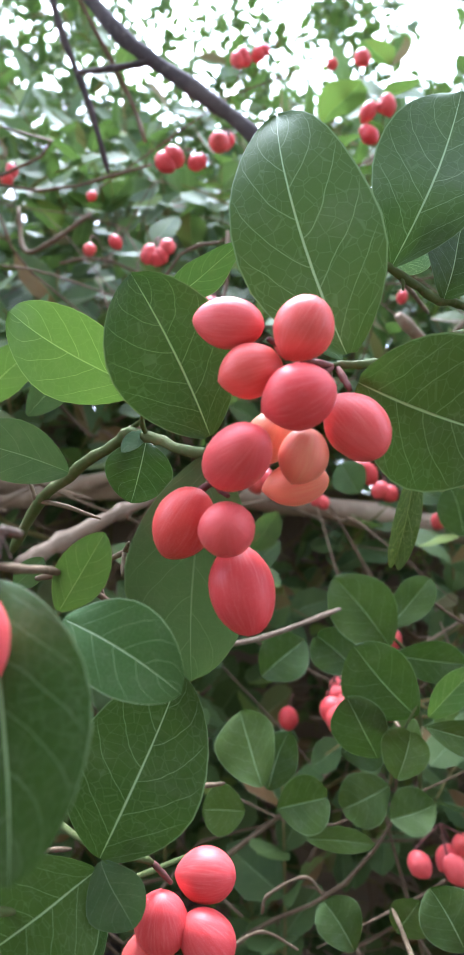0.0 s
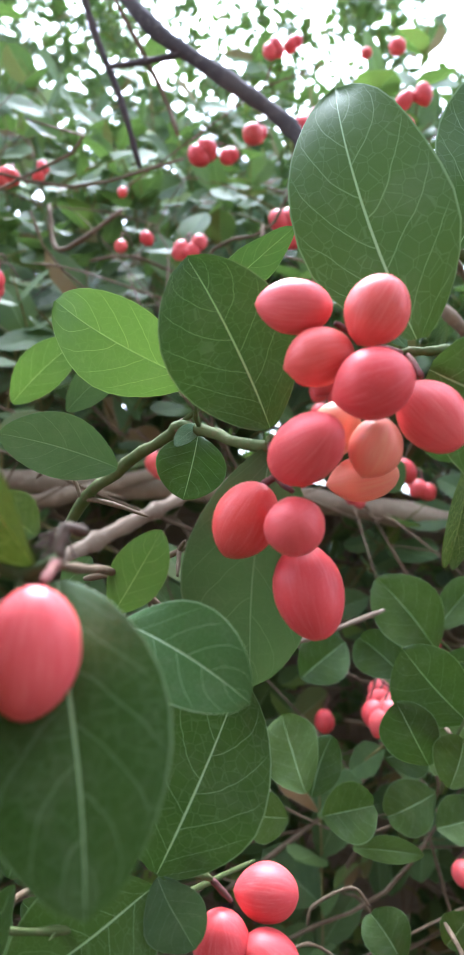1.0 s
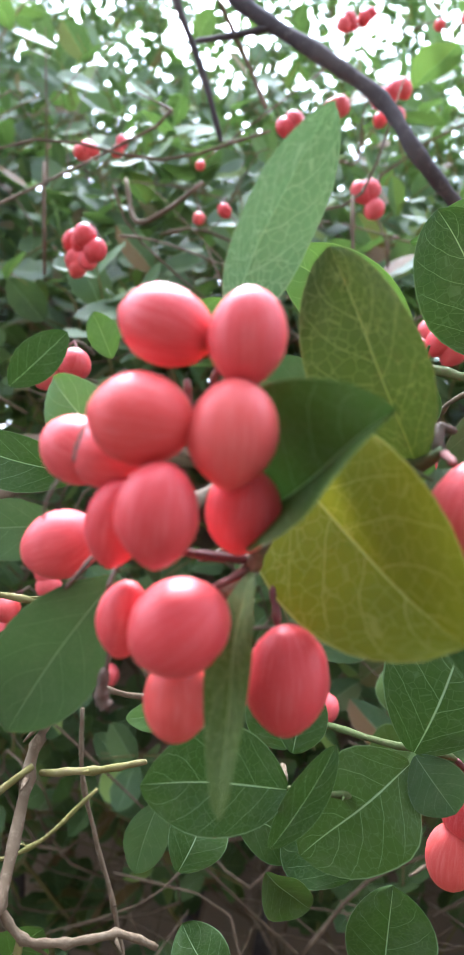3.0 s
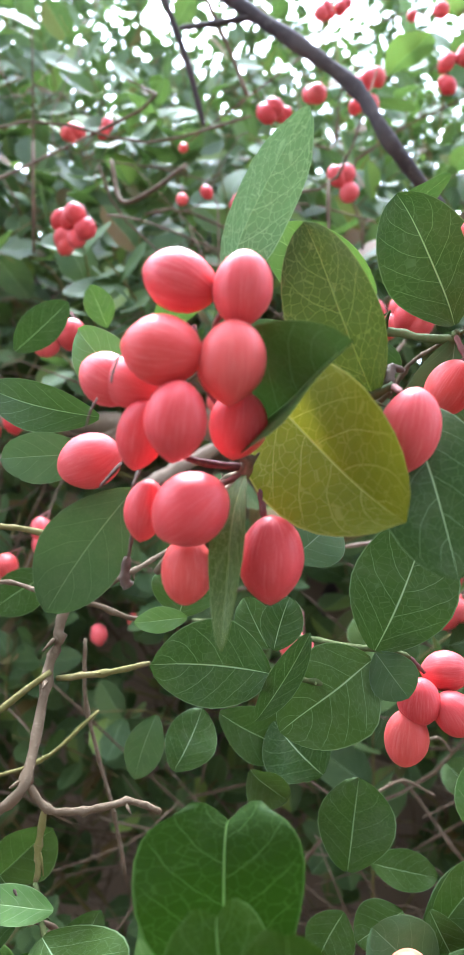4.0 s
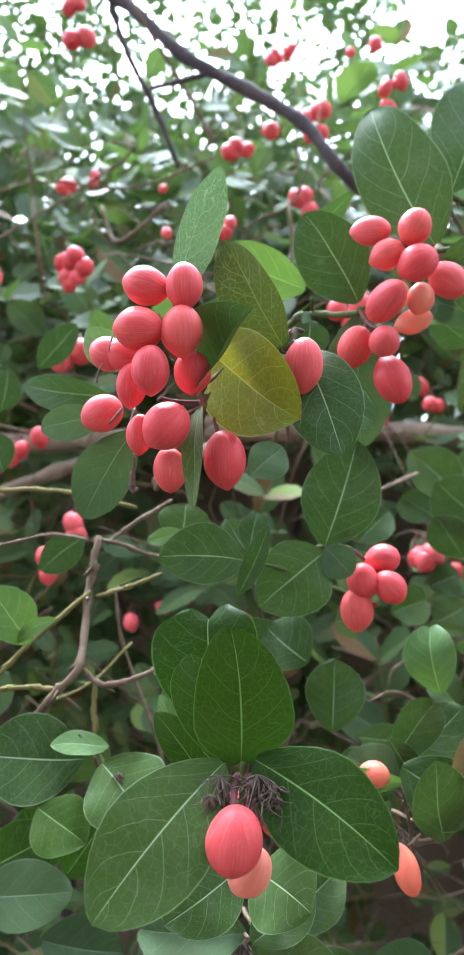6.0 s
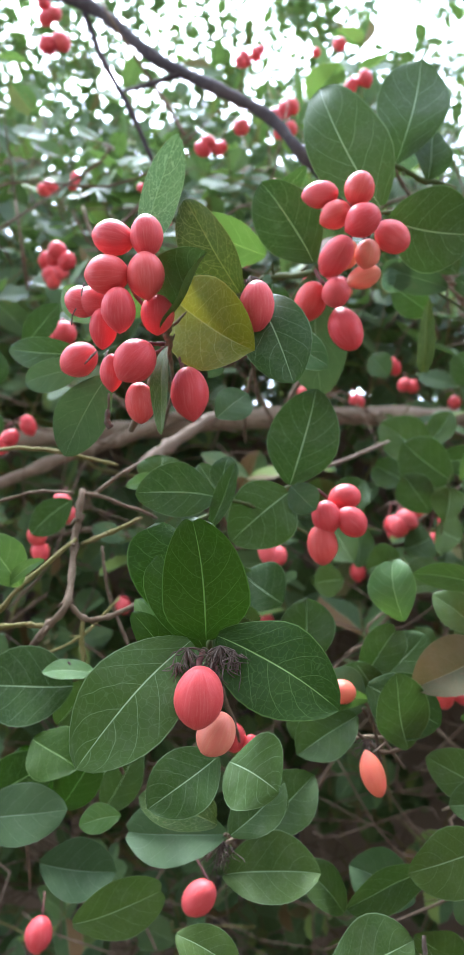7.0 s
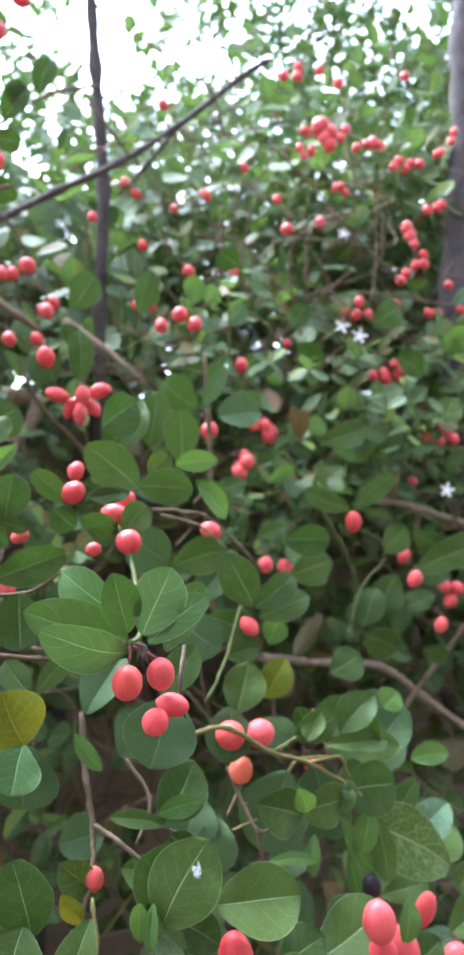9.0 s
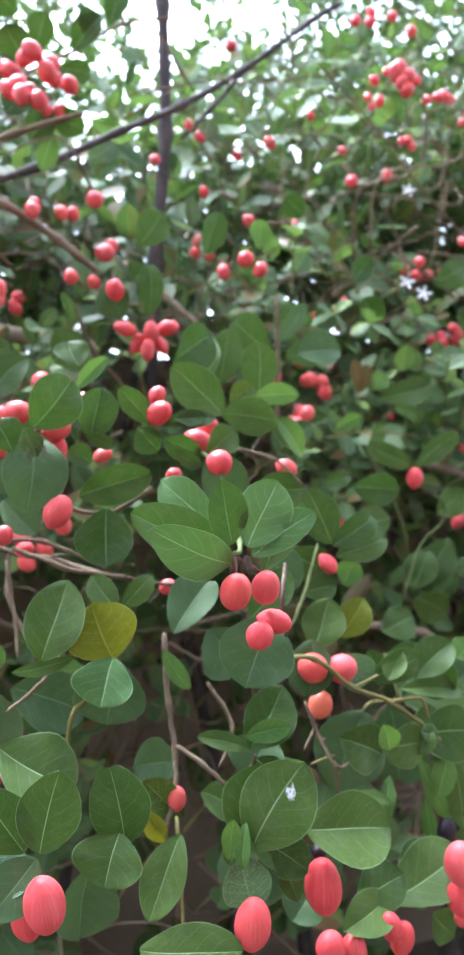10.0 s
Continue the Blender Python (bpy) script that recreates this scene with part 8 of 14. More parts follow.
berry(g, (0.2749, 0.1180, 1.1856), (0.09, -0.96, 0.28), 0.0142, 0.0121)
berry(g, (0.2571, 0.1550, 1.2101), (0.09, -0.96, 0.28), 0.0202, 0.0115)
berry(g, (0.2809, 0.1650, 1.1969), (0.73, -0.59, -0.33), 0.0165, 0.0115)
berry(g, (0.2879, 0.1700, 1.2031), (0.69, -0.54, 0.48), 0.0135, 0.0098)
berry(g, (0.2665, 0.1900, 1.2214), (0.38, -0.39, 0.84), 0.0117, 0.0093)
berry(g, (0.2688, 0.1700, 1.1786), (0.76, -0.57, 0.33), 0.0093, 0.0077)
berry(g, (0.2679, 0.1000, 1.1623), (0.38, -0.39, 0.84), 0.0110, 0.0074)
berry(g, (0.2552, 0.1400, 1.1261), (0.76, -0.57, 0.33), 0.0091, 0.0076)

g = thing("fruiting_twig", (0.3049, 0.3450, 1.2795), "star of six narrow red berries on a leafy shoot", "fruiting twigs")
stem(g, "twig", BARK, [(0.3057, 0.3479, 1.2799), (0.3153, 0.4021, 1.2827), (0.3184, 0.4593, 1.2780)], 0.0008, 0.0009, 6)
stem(g, "stalk", PURPLE, [(0.3049, 0.3450, 1.2795), (0.3100, 0.3500, 1.2945), (0.3192, 0.3600, 1.3158)], 0.0009, 0.0007)
berry(g, (0.2862, 0.3380, 1.2821), (-0.95, 0.12, 0.28), 0.0189, 0.0114)
berry(g, (0.3046, 0.3350, 1.2802), (0.01, -0.24, 0.97), 0.0171, 0.0119)
berry(g, (0.3205, 0.3430, 1.2854), (-0.97, 0.10, -0.22), 0.0185, 0.0122)
berry(g, (0.2954, 0.3420, 1.2717), (0.35, -0.38, 0.86), 0.0172, 0.0106)
berry(g, (0.3019, 0.3350, 1.2665), (-0.00, -0.23, 0.97), 0.0180, 0.0105)
berry(g, (0.3145, 0.3420, 1.2715), (-0.52, -0.03, 0.85), 0.0155, 0.0108)

g = thing("leafy_twig", (0.3487, 0.1600, 1.1381), "shoot of oval leaves with one berry and a yellowing leaf", "leafy twigs")
stem(g, "twig", BARK, [(0.3502, 0.1626, 1.1377), (0.3738, 0.2121, 1.1238), (0.3940, 0.2641, 1.1016)], 0.0008, 0.0009, 6)
stem(g, "twig", BARK, [(0.3178, 0.2000, 1.1923), (0.3367, 0.1900, 1.1848), (0.3513, 0.1800, 1.1687)], 0.0009, 0.0007)
stem(g, "twig", GREENTWIG, [(0.3487, 0.1600, 1.1381), (0.3294, 0.1400, 1.1140), (0.3087, 0.1200, 1.1019)], 0.001, 0.0008)
leaf(g, (0.3549, 0.1550, 1.1385), (0.3421, 0.1600, 1.1694), (-0.32, -0.94, 0.11), 0.0228, sag=0.02, fold=0.15, broad=0.52)
leaf(g, (0.3549, 0.1550, 1.1375), (0.3820, 0.1550, 1.1528), (-0.23, -0.96, 0.17), 0.0171, sag=0.08, fold=0.28, notch=0.53, broad=0.55)
leaf(g, (0.3601, 0.1600, 1.1302), (0.3938, 0.1600, 1.1386), (-0.25, -0.92, 0.29), 0.0175, sag=0.08, fold=0.19, broad=0.55)
leaf(g, (0.3333, 0.1700, 1.1334), (0.3599, 0.1650, 1.1206), (-0.26, -0.96, 0.06), 0.0214, sag=0.07, fold=0.40, broad=0.59)
leaf(g, (0.3192, 0.1900, 1.1615), (0.3547, 0.1860, 1.1678), (-0.30, -0.95, 0.07), 0.0231, sag=0.07, fold=0.32, broad=0.55)
leaf(g, (0.3343, 0.1900, 1.1388), (0.3526, 0.1860, 1.1608), (-0.37, -0.79, 0.50), 0.0216, sag=0.03, fold=0.32, broad=0.58, mat=LEAF_DULL)
leaf(g, (0.3051, 0.1400, 1.1389), (0.3253, 0.1360, 1.1215), (-0.34, -0.79, 0.51), 0.0252, sag=-0.03, fold=0.11, broad=0.56, mat=LEAF_DULL)
leaf(g, (0.3300, 0.1300, 1.0893), (0.3410, 0.1350, 1.1131), (-0.48, -0.83, 0.28), 0.0227, sag=0.01, fold=0.27, broad=0.52)
leaf(g, (0.3506, 0.1400, 1.0907), (0.3655, 0.1400, 1.1099), (-0.46, -0.84, 0.29), 0.0184, sag=0.08, fold=0.25, broad=0.51, mat=LEAF_YELLOW)
leaf(g, (0.3346, 0.1500, 1.1138), (0.3549, 0.1500, 1.1159), (-0.22, -0.95, 0.21), 0.0152, sag=-0.04, fold=0.24, broad=0.57)
leaf(g, (0.3709, 0.1700, 1.1111), (0.3791, 0.1700, 1.1243), (-0.23, -0.95, 0.22), 0.0162, sag=-0.02, fold=0.20, notch=0.34, broad=0.58, mat=LEAF_LIGHT)
berry(g, (0.3491, 0.1500, 1.1286), (0.46, -0.50, -0.74), 0.0131, 0.0093)
berry(g, (0.3495, 0.2000, 1.1796), (0.66, -0.57, -0.48), 0.0145, 0.0111)
leaf(g, (0.4274, 0.2500, 1.1625), (0.4632, 0.2450, 1.1588), (-0.14, -0.99, -0.03), 0.0246, sag=0.01, fold=0.31, broad=0.55, label="leaf spotted white")
leaf(g, (0.5472, 0.3450, 1.1728), (0.4955, 0.3400, 1.1938), (0.04, -0.99, -0.13), 0.0194, sag=-0.01, fold=0.12, notch=0.81, broad=0.48)
leaf(g, (0.5498, 0.3450, 1.1728), (0.5954, 0.3400, 1.2019), (-0.13, -0.99, 0.04), 0.0200, sag=0.03, fold=0.29, notch=0.65, broad=0.52)
leaf(g, (0.5753, 0.3700, 1.1918), (0.6036, 0.3700, 1.1797), (0.01, -1.00, 0.01), 0.0233, sag=0.05, fold=0.36, broad=0.49)
leaf(g, (0.4421, 0.3000, 1.2046), (0.4661, 0.3000, 1.2151), (0.03, -1.00, -0.08), 0.0125, sag=-0.03, fold=0.33, broad=0.61, mat=LEAF_LIGHT)
leaf(g, (0.4195, 0.2800, 1.1637), (0.4433, 0.2800, 1.1698), (-0.07, -0.96, 0.26), 0.0129, sag=0.05, fold=0.38, notch=0.56, broad=0.50)
leaf(g, (0.3610, 0.2500, 1.2104), (0.3839, 0.2500, 1.1915), (-0.13, -0.98, -0.16), 0.0150, sag=0.01, fold=0.42, broad=0.57)
leaf(g, (0.3605, 0.2000, 1.1865), (0.3412, 0.1960, 1.2093), (-0.01, -0.91, 0.41), 0.0165, sag=0.06, fold=0.30, broad=0.52, mat=LEAF_LIGHT)
leaf(g, (0.3893, 0.2800, 1.1990), (0.4119, 0.2800, 1.2070), (-0.17, -0.93, 0.33), 0.0156, sag=0.09, fold=0.19, broad=0.54)
leaf(g, (0.4152, 0.3300, 1.2649), (0.4552, 0.3300, 1.2737), (-0.01, -1.00, 0.04), 0.0249, sag=-0.00, fold=0.11, broad=0.58)
leaf(g, (0.3849, 0.3000, 1.2657), (0.3611, 0.3100, 1.2883), (-0.40, -0.91, -0.13), 0.0277, sag=0.07, fold=0.16, notch=0.56, broad=0.60)
leaf(g, (0.3665, 0.2400, 1.2622), (0.3830, 0.2360, 1.2877), (-0.48, -0.87, -0.16), 0.0122, sag=0.01, fold=0.14, broad=0.51, mat=LEAF_DULL)
leaf(g, (0.3684, 0.2200, 1.2525), (0.3980, 0.2160, 1.2542), (-0.40, -0.86, 0.33), 0.0255, sag=0.06, fold=0.29, broad=0.52, mat=LEAF_DULL)
leaf(g, (0.4026, 0.3200, 1.2823), (0.4205, 0.3200, 1.3047), (-0.42, -0.85, 0.33), 0.0183, sag=0.05, fold=0.38, broad=0.51)
leaf(g, (0.3448, 0.3000, 1.2380), (0.3535, 0.3000, 1.2794), (-0.42, -0.90, -0.15), 0.0248, sag=0.04, fold=0.11, broad=0.56)
leaf(g, (0.3124, 0.3000, 1.2363), (0.3400, 0.3000, 1.2748), (-0.29, -0.95, 0.13), 0.0312, sag=0.10, fold=0.37, broad=0.49)
leaf(g, (0.5337, 0.3600, 1.1254), (0.4885, 0.3600, 1.1169), (-0.03, -0.99, 0.14), 0.0331, sag=0.09, fold=0.10, broad=0.49)
berry(g, (0.5467, 0.3400, 1.1615), (-0.07, -0.21, 0.98), 0.0203, 0.0147)
stem(g, "twig", GREENTWIG, [(0.5563, 0.3450, 1.1533), (0.5740, 0.3400, 1.1429), (0.5780, 0.3400, 1.1237), (0.5435, 0.3300, 1.1005), (0.5206, 0.3200, 1.0585)], 0.001, 0.0008)

g = thing("leafy_twig", (0.3941, 0.1500, 1.0483), "cluster of oval leaves hanging low with slim light young leaves", "leafy twigs")
stem(g, "twig", BARK, [(0.3953, 0.1525, 1.0472), (0.4161, 0.1997, 1.0194), (0.4346, 0.2495, 0.9825)], 0.0008, 0.0009, 6)
stem(g, "twig", YTWIG, [(0.3920, 0.1600, 1.0706), (0.3941, 0.1500, 1.0490), (0.3959, 0.1500, 1.0443)], 0.001, 0.0008)
stem(g, "twig", YTWIG, [(0.3630, 0.1400, 1.0465), (0.3704, 0.1400, 1.0517), (0.3959, 0.1500, 1.0443)], 0.001, 0.0008)
leaf(g, (0.3961, 0.1500, 1.0486), (0.4455, 0.1500, 1.0396), (-0.18, -0.87, 0.46), 0.0247, sag=-0.01, fold=0.24, broad=0.49)
leaf(g, (0.4322, 0.1600, 1.0369), (0.4567, 0.1560, 1.0602), (-0.58, -0.69, 0.44), 0.0276, sag=-0.03, fold=0.21, broad=0.52, mat=LEAF_DULL)
leaf(g, (0.4607, 0.1600, 1.0251), (0.4881, 0.1560, 1.0247), (-0.64, -0.68, 0.37), 0.0145, sag=-0.00, fold=0.32, broad=0.51, mat=LEAF_LIGHT)
leaf(g, (0.3922, 0.1600, 1.0524), (0.3805, 0.1600, 1.0745), (-0.34, -0.92, -0.18), 0.0141, sag=0.02, fold=0.37, broad=0.56)
leaf(g, (0.3919, 0.1600, 1.0670), (0.4154, 0.1550, 1.0643), (-0.28, -0.88, 0.39), 0.0236, sag=-0.03, fold=0.40, broad=0.58)
leaf(g, (0.3683, 0.1100, 1.0884), (0.3575, 0.1060, 1.0763), (-0.58, -0.69, 0.44), 0.0121, sag=-0.00, fold=0.35, broad=0.51)
leaf(g, (0.4280, 0.2000, 1.0316), (0.4877, 0.2000, 1.0241), (0.05, -0.93, 0.36), 0.0536, sag=0.00, fold=0.32, broad=0.55, mat=LEAF_DULL)
leaf(g, (0.4488, 0.2200, 1.0466), (0.4644, 0.2100, 1.0296), (-0.31, -0.92, 0.26), 0.0254, sag=0.01, fold=0.11, broad=0.53)
leaf(g, (0.3675, 0.1400, 1.0232), (0.3890, 0.1300, 1.0344), (-0.45, -0.71, 0.55), 0.0288, sag=0.06, fold=0.23, broad=0.49)
leaf(g, (0.3269, 0.1600, 1.0209), (0.3209, 0.1560, 0.9935), (-0.38, -0.82, 0.42), 0.0259, sag=0.08, fold=0.21, broad=0.52, mat=LEAF_DULL)
leaf(g, (0.3820, 0.1200, 1.0368), (0.4082, 0.1200, 1.0358), (-0.24, -0.74, 0.63), 0.0295, sag=0.07, fold=0.28, broad=0.48)
leaf(g, (0.3854, 0.1100, 1.0288), (0.4376, 0.1000, 0.9925), (0.15, -0.88, 0.45), 0.0362, sag=0.02, fold=.12, broad=0.52, mat=LEAF_OLIVE)
leaf(g, (0.4309, 0.1300, 0.9868), (0.4636, 0.1300, 1.0086), (-0.39, -0.71, 0.58), 0.0221, sag=0.02, fold=.3, broad=0.60, mat=LEAF_PALE)
leaf(g, (0.3716, 0.1000, 1.0373), (0.3868, 0.0950, 1.0036), (-0.10, -0.99, 0.10), 0.0091, sag=-0.02, fold=0.18, broad=0.54, mat=LEAF_LIGHT)
leaf(g, (0.3608, 0.1100, 1.0254), (0.3525, 0.1000, 1.0102), (-0.23, -0.75, 0.62), 0.0079, sag=0.06, fold=0.12, notch=0.39, broad=0.51, mat=LEAF_LIGHT)
leaf(g, (0.3464, 0.0950, 1.0452), (0.3209, 0.0910, 1.0591), (-0.56, -0.70, 0.44), 0.0231, sag=0.08, fold=0.29, broad=0.54)
leaf(g, (0.3437, 0.0850, 1.0518), (0.3380, 0.0810, 1.0663), (-0.39, -0.82, 0.42), 0.0105, sag=0.01, fold=0.34, broad=0.53, mat=LEAF_LIGHT)
leaf(g, (0.3557, 0.1000, 1.0176), (0.3289, 0.1000, 1.0250), (0.23, -0.73, 0.64), 0.0066, sag=0.10, fold=0.13, broad=0.49, mat=LEAF_LIGHT)
leaf(g, (0.3743, 0.1000, 1.0172), (0.3769, 0.0950, 0.9907), (-0.51, -0.85, 0.11), 0.0079, sag=-0.02, fold=0.38, broad=0.56, mat=LEAF_LIGHT)
leaf(g, (0.4030, 0.0900, 0.9903), (0.3949, 0.0850, 0.9719), (-0.19, -0.95, 0.26), 0.0121, sag=0.09, fold=0.29, broad=0.54, mat=LEAF_LIGHT)
leaf(g, (0.4687, 0.1400, 0.9210), (0.5021, 0.1400, 0.9304), (-0.20, -0.76, 0.62), 0.0270, sag=0.02, fold=0.35, broad=0.60)
leaf(g, (0.4417, 0.1400, 0.9145), (0.4733, 0.1400, 0.9195), (-0.29, -0.75, 0.59), 0.0199, sag=-0.04, fold=0.23, broad=0.49, mat=LEAF_PALE)
leaf(g, (0.4062, 0.1200, 0.9743), (0.4382, 0.1200, 0.9719), (0.05, -0.79, 0.61), 0.0170, sag=0.09, fold=0.14, notch=0.30, broad=0.53)
leaf(g, (0.3545, 0.0900, 0.9822), (0.3783, 0.0900, 0.9931), (-0.35, -0.53, 0.77), 0.0237, sag=0.08, fold=0.28, broad=0.57)
leaf(g, (0.3174, 0.0700, 0.9946), (0.3410, 0.0700, 1.0020), (-0.22, -0.74, 0.64), 0.0205, sag=0.02, fold=0.12, broad=0.58)
leaf(g, (0.3262, 0.1300, 0.9633), (0.3130, 0.1260, 0.9527), (-0.53, -0.71, 0.47), 0.0223, sag=-0.01, fold=0.30, broad=0.54, mat=LEAF_DULL)
leaf(g, (0.4267, 0.1300, 0.9186), (0.4526, 0.1300, 0.9285), (-0.21, -0.81, 0.55), 0.0250, sag=-0.01, fold=0.19, broad=0.48)
leaf(g, (0.3791, 0.1000, 0.9549), (0.3930, 0.1000, 0.9401), (0.16, -0.98, 0.15), 0.0188, sag=-0.00, fold=0.14, broad=0.49)
berry(g, (0.3809, 0.0900, 0.9876), (-0.13, -0.16, 0.98), 0.0212, 0.0145)
berry(g, (0.3815, 0.0920, 1.0011), (-0.05, -0.19, 0.98), 0.0150, 0.0097, BLACK)
berry(g, (0.3969, 0.0900, 0.9682), (0.43, -0.54, -0.72), 0.0211, 0.0142)
berry(g, (0.4160, 0.0950, 0.9770), (0.17, -0.30, 0.94), 0.0224, 0.0108)
berry(g, (0.3934, 0.0950, 0.9532), (-0.05, -0.19, 0.98), 0.0129, 0.0081)

g = thing("leafy_twig", (0.5765, 0.3400, 0.9367), "thin shoots with small leaves before the shaded inner hedge", "leafy twigs")
stem(g, "twig", BARK, [(0.5780, 0.3423, 0.9355), (0.6053, 0.3862, 0.9073), (0.6321, 0.4325, 0.8700)], 0.0008, 0.0009, 6)
stem(g, "twig", BARK, [(0.5567, 0.3400, 0.9466), (0.5831, 0.3400, 0.9294), (0.6307, 0.3300, 0.8810), (0.6926, 0.3200, 0.8395)], 0.0009, 0.0007)
leaf(g, (0.5897, 0.3300, 0.9259), (0.5505, 0.3300, 0.9515), (-0.11, -0.98, -0.17), 0.0168, sag=0.02, fold=0.29, notch=0.64, broad=0.62)
leaf(g, (0.5361, 0.3000, 0.9006), (0.5687, 0.3000, 0.9338), (-0.59, -0.80, 0.07), 0.0232, sag=-0.00, fold=0.22, broad=0.58)
leaf(g, (0.5485, 0.3000, 0.8975), (0.5275, 0.3000, 0.9216), (0.22, -0.96, 0.19), 0.0263, sag=0.01, fold=0.32, notch=0.58, broad=0.55)
leaf(g, (0.5592, 0.2800, 0.8771), (0.5919, 0.2800, 0.8956), (-0.36, -0.65, 0.66), 0.0353, sag=0.06, fold=0.29, broad=0.49)
leaf(g, (0.5674, 0.2500, 0.8588), (0.5805, 0.2500, 0.8811), (-0.70, -0.71, 0.10), 0.0173, sag=-0.02, fold=0.31, notch=0.71, broad=0.48, mat=LEAF_OLIVE)
leaf(g, (0.6468, 0.2500, 0.9063), (0.6135, 0.2500, 0.9198), (0.07, -0.98, 0.18), 0.0260, sag=0.06, fold=0.40, notch=0.56, broad=0.56)
leaf(g, (0.6120, 0.2500, 0.8510), (0.6455, 0.2500, 0.8302), (-0.07, -0.99, -0.11), 0.0314, sag=-0.00, fold=0.26, broad=0.54)
leaf(g, (0.6847, 0.3500, 0.8785), (0.7173, 0.3500, 0.9099), (-0.63, -0.41, 0.66), 0.0250, sag=0.02, fold=0.17, broad=0.61)
leaf(g, (0.6343, 0.3000, 0.8467), (0.6861, 0.3000, 0.8687), (-0.31, -0.62, 0.73), 0.0286, sag=0.03, fold=0.42, broad=0.52)
leaf(g, (0.6605, 0.4000, 1.1380), (0.7076, 0.4000, 1.1149), (-0.22, -0.87, -0.45), 0.0322, sag=0.09, fold=0.12, notch=0.31, broad=0.58)
leaf(g, (0.6448, 0.3800, 1.1003), (0.7379, 0.3700, 1.1217), (-0.15, -0.97, 0.19), 0.0352, sag=0.02, fold=0.19, notch=0.86, broad=0.55)
leaf(g, (0.6516, 0.4000, 1.0940), (0.7070, 0.4000, 1.0886), (0.02, -0.98, 0.21), 0.0258, sag=-0.02, fold=0.13, notch=0.73, broad=0.50)
leaf(g, (0.6355, 0.4200, 1.1190), (0.6673, 0.4200, 1.1426), (-0.14, -0.97, 0.18), 0.0324, sag=-0.03, fold=0.20, broad=0.53)
leaf(g, (0.6502, 0.4200, 1.0916), (0.6180, 0.4200, 1.0431), (-0.48, -0.82, 0.32), 0.0387, sag=0.04, fold=0.10, broad=0.55)
leaf(g, (0.6975, 0.4200, 1.0634), (0.6570, 0.4200, 1.0547), (-0.14, -0.77, 0.63), 0.0264, sag=0.05, fold=0.13, broad=0.59)
leaf(g, (0.7189, 0.3600, 1.1492), (0.7555, 0.3600, 1.1373), (-0.16, -0.86, -0.48), 0.0291, sag=0.06, fold=0.16, broad=0.62)
leaf(g, (0.6024, 0.4200, 1.2535), (0.6245, 0.4200, 1.2533), (-0.00, -0.98, -0.18), 0.0314, sag=0.09, fold=0.19, broad=0.50)
leaf(g, (0.5421, 0.4000, 1.2466), (0.5573, 0.4000, 1.2612), (-0.11, -0.99, 0.12), 0.0200, sag=0.06, fold=0.27, notch=0.71, broad=0.54, mat=LEAF_LIGHT)
leaf(g, (0.5685, 0.4000, 1.2285), (0.5997, 0.4000, 1.2188), (-0.02, -1.00, -0.06), 0.0133, sag=-0.02, fold=0.13, notch=0.72, broad=0.50, mat=LEAF_LIGHT)
leaf(g, (0.5628, 0.4200, 1.2385), (0.6245, 0.4200, 1.2533), (-0.02, -1.00, 0.09), 0.0286, sag=0.08, fold=0.39, notch=0.64, broad=0.49)
leaf(g, (0.6030, 0.4200, 1.0418), (0.6230, 0.4200, 1.0814), (-0.67, -0.67, 0.34), 0.0357, sag=0.09, fold=0.08, broad=0.54)
leaf(g, (0.5904, 0.4000, 1.0379), (0.6304, 0.4000, 1.0197), (-0.14, -0.94, -0.31), 0.0349, sag=0.02, fold=0.19, broad=0.54)
leaf(g, (0.5255, 0.3600, 1.0207), (0.5586, 0.3600, 1.0330), (-0.19, -0.84, 0.51), 0.0340, sag=0.03, fold=0.10, broad=0.55)
leaf(g, (0.6797, 0.4200, 1.0083), (0.7124, 0.4200, 0.9899), (-0.18, -0.93, -0.32), 0.0242, sag=0.01, fold=0.37, broad=0.50)

g = thing("berry_cluster", (0.2817, 0.4487, 1.4248), "single ripe coral berry hanging on its short stalk", "berry clusters", "berries")
stem(g, "twig", BARK, [(0.2817, 0.4487, 1.4248), (0.2956, 0.5226, 1.4473), (0.3089, 0.5965, 1.4637)], 0.0007, 0.0009, 5)
berry(g, (0.2849, 0.4367, 1.4088), (0.07, 0.54, 0.84), 0.0169, 0.0150)
stem(g, "stalk", PURPLE, [(0.2855, 0.4409, 1.4155), (0.2817, 0.4487, 1.4248)], 0.0006, 0.0005, 5)

g = thing("berry_cluster", (0.2426, 0.5180, 1.4327), "single ripe coral berry hanging on its short stalk", "berry clusters", "berries")
stem(g, "twig", BARK, [(0.2426, 0.5180, 1.4327), (0.2487, 0.5651, 1.4442), (0.2554, 0.6121, 1.4497)], 0.0007, 0.0009, 5)
berry(g, (0.2405, 0.5060, 1.4167), (0.18, 0.55, 0.82), 0.0175, 0.0151)
stem(g, "stalk", PURPLE, [(0.2420, 0.5105, 1.4234), (0.2426, 0.5180, 1.4327)], 0.0006, 0.0005, 5)

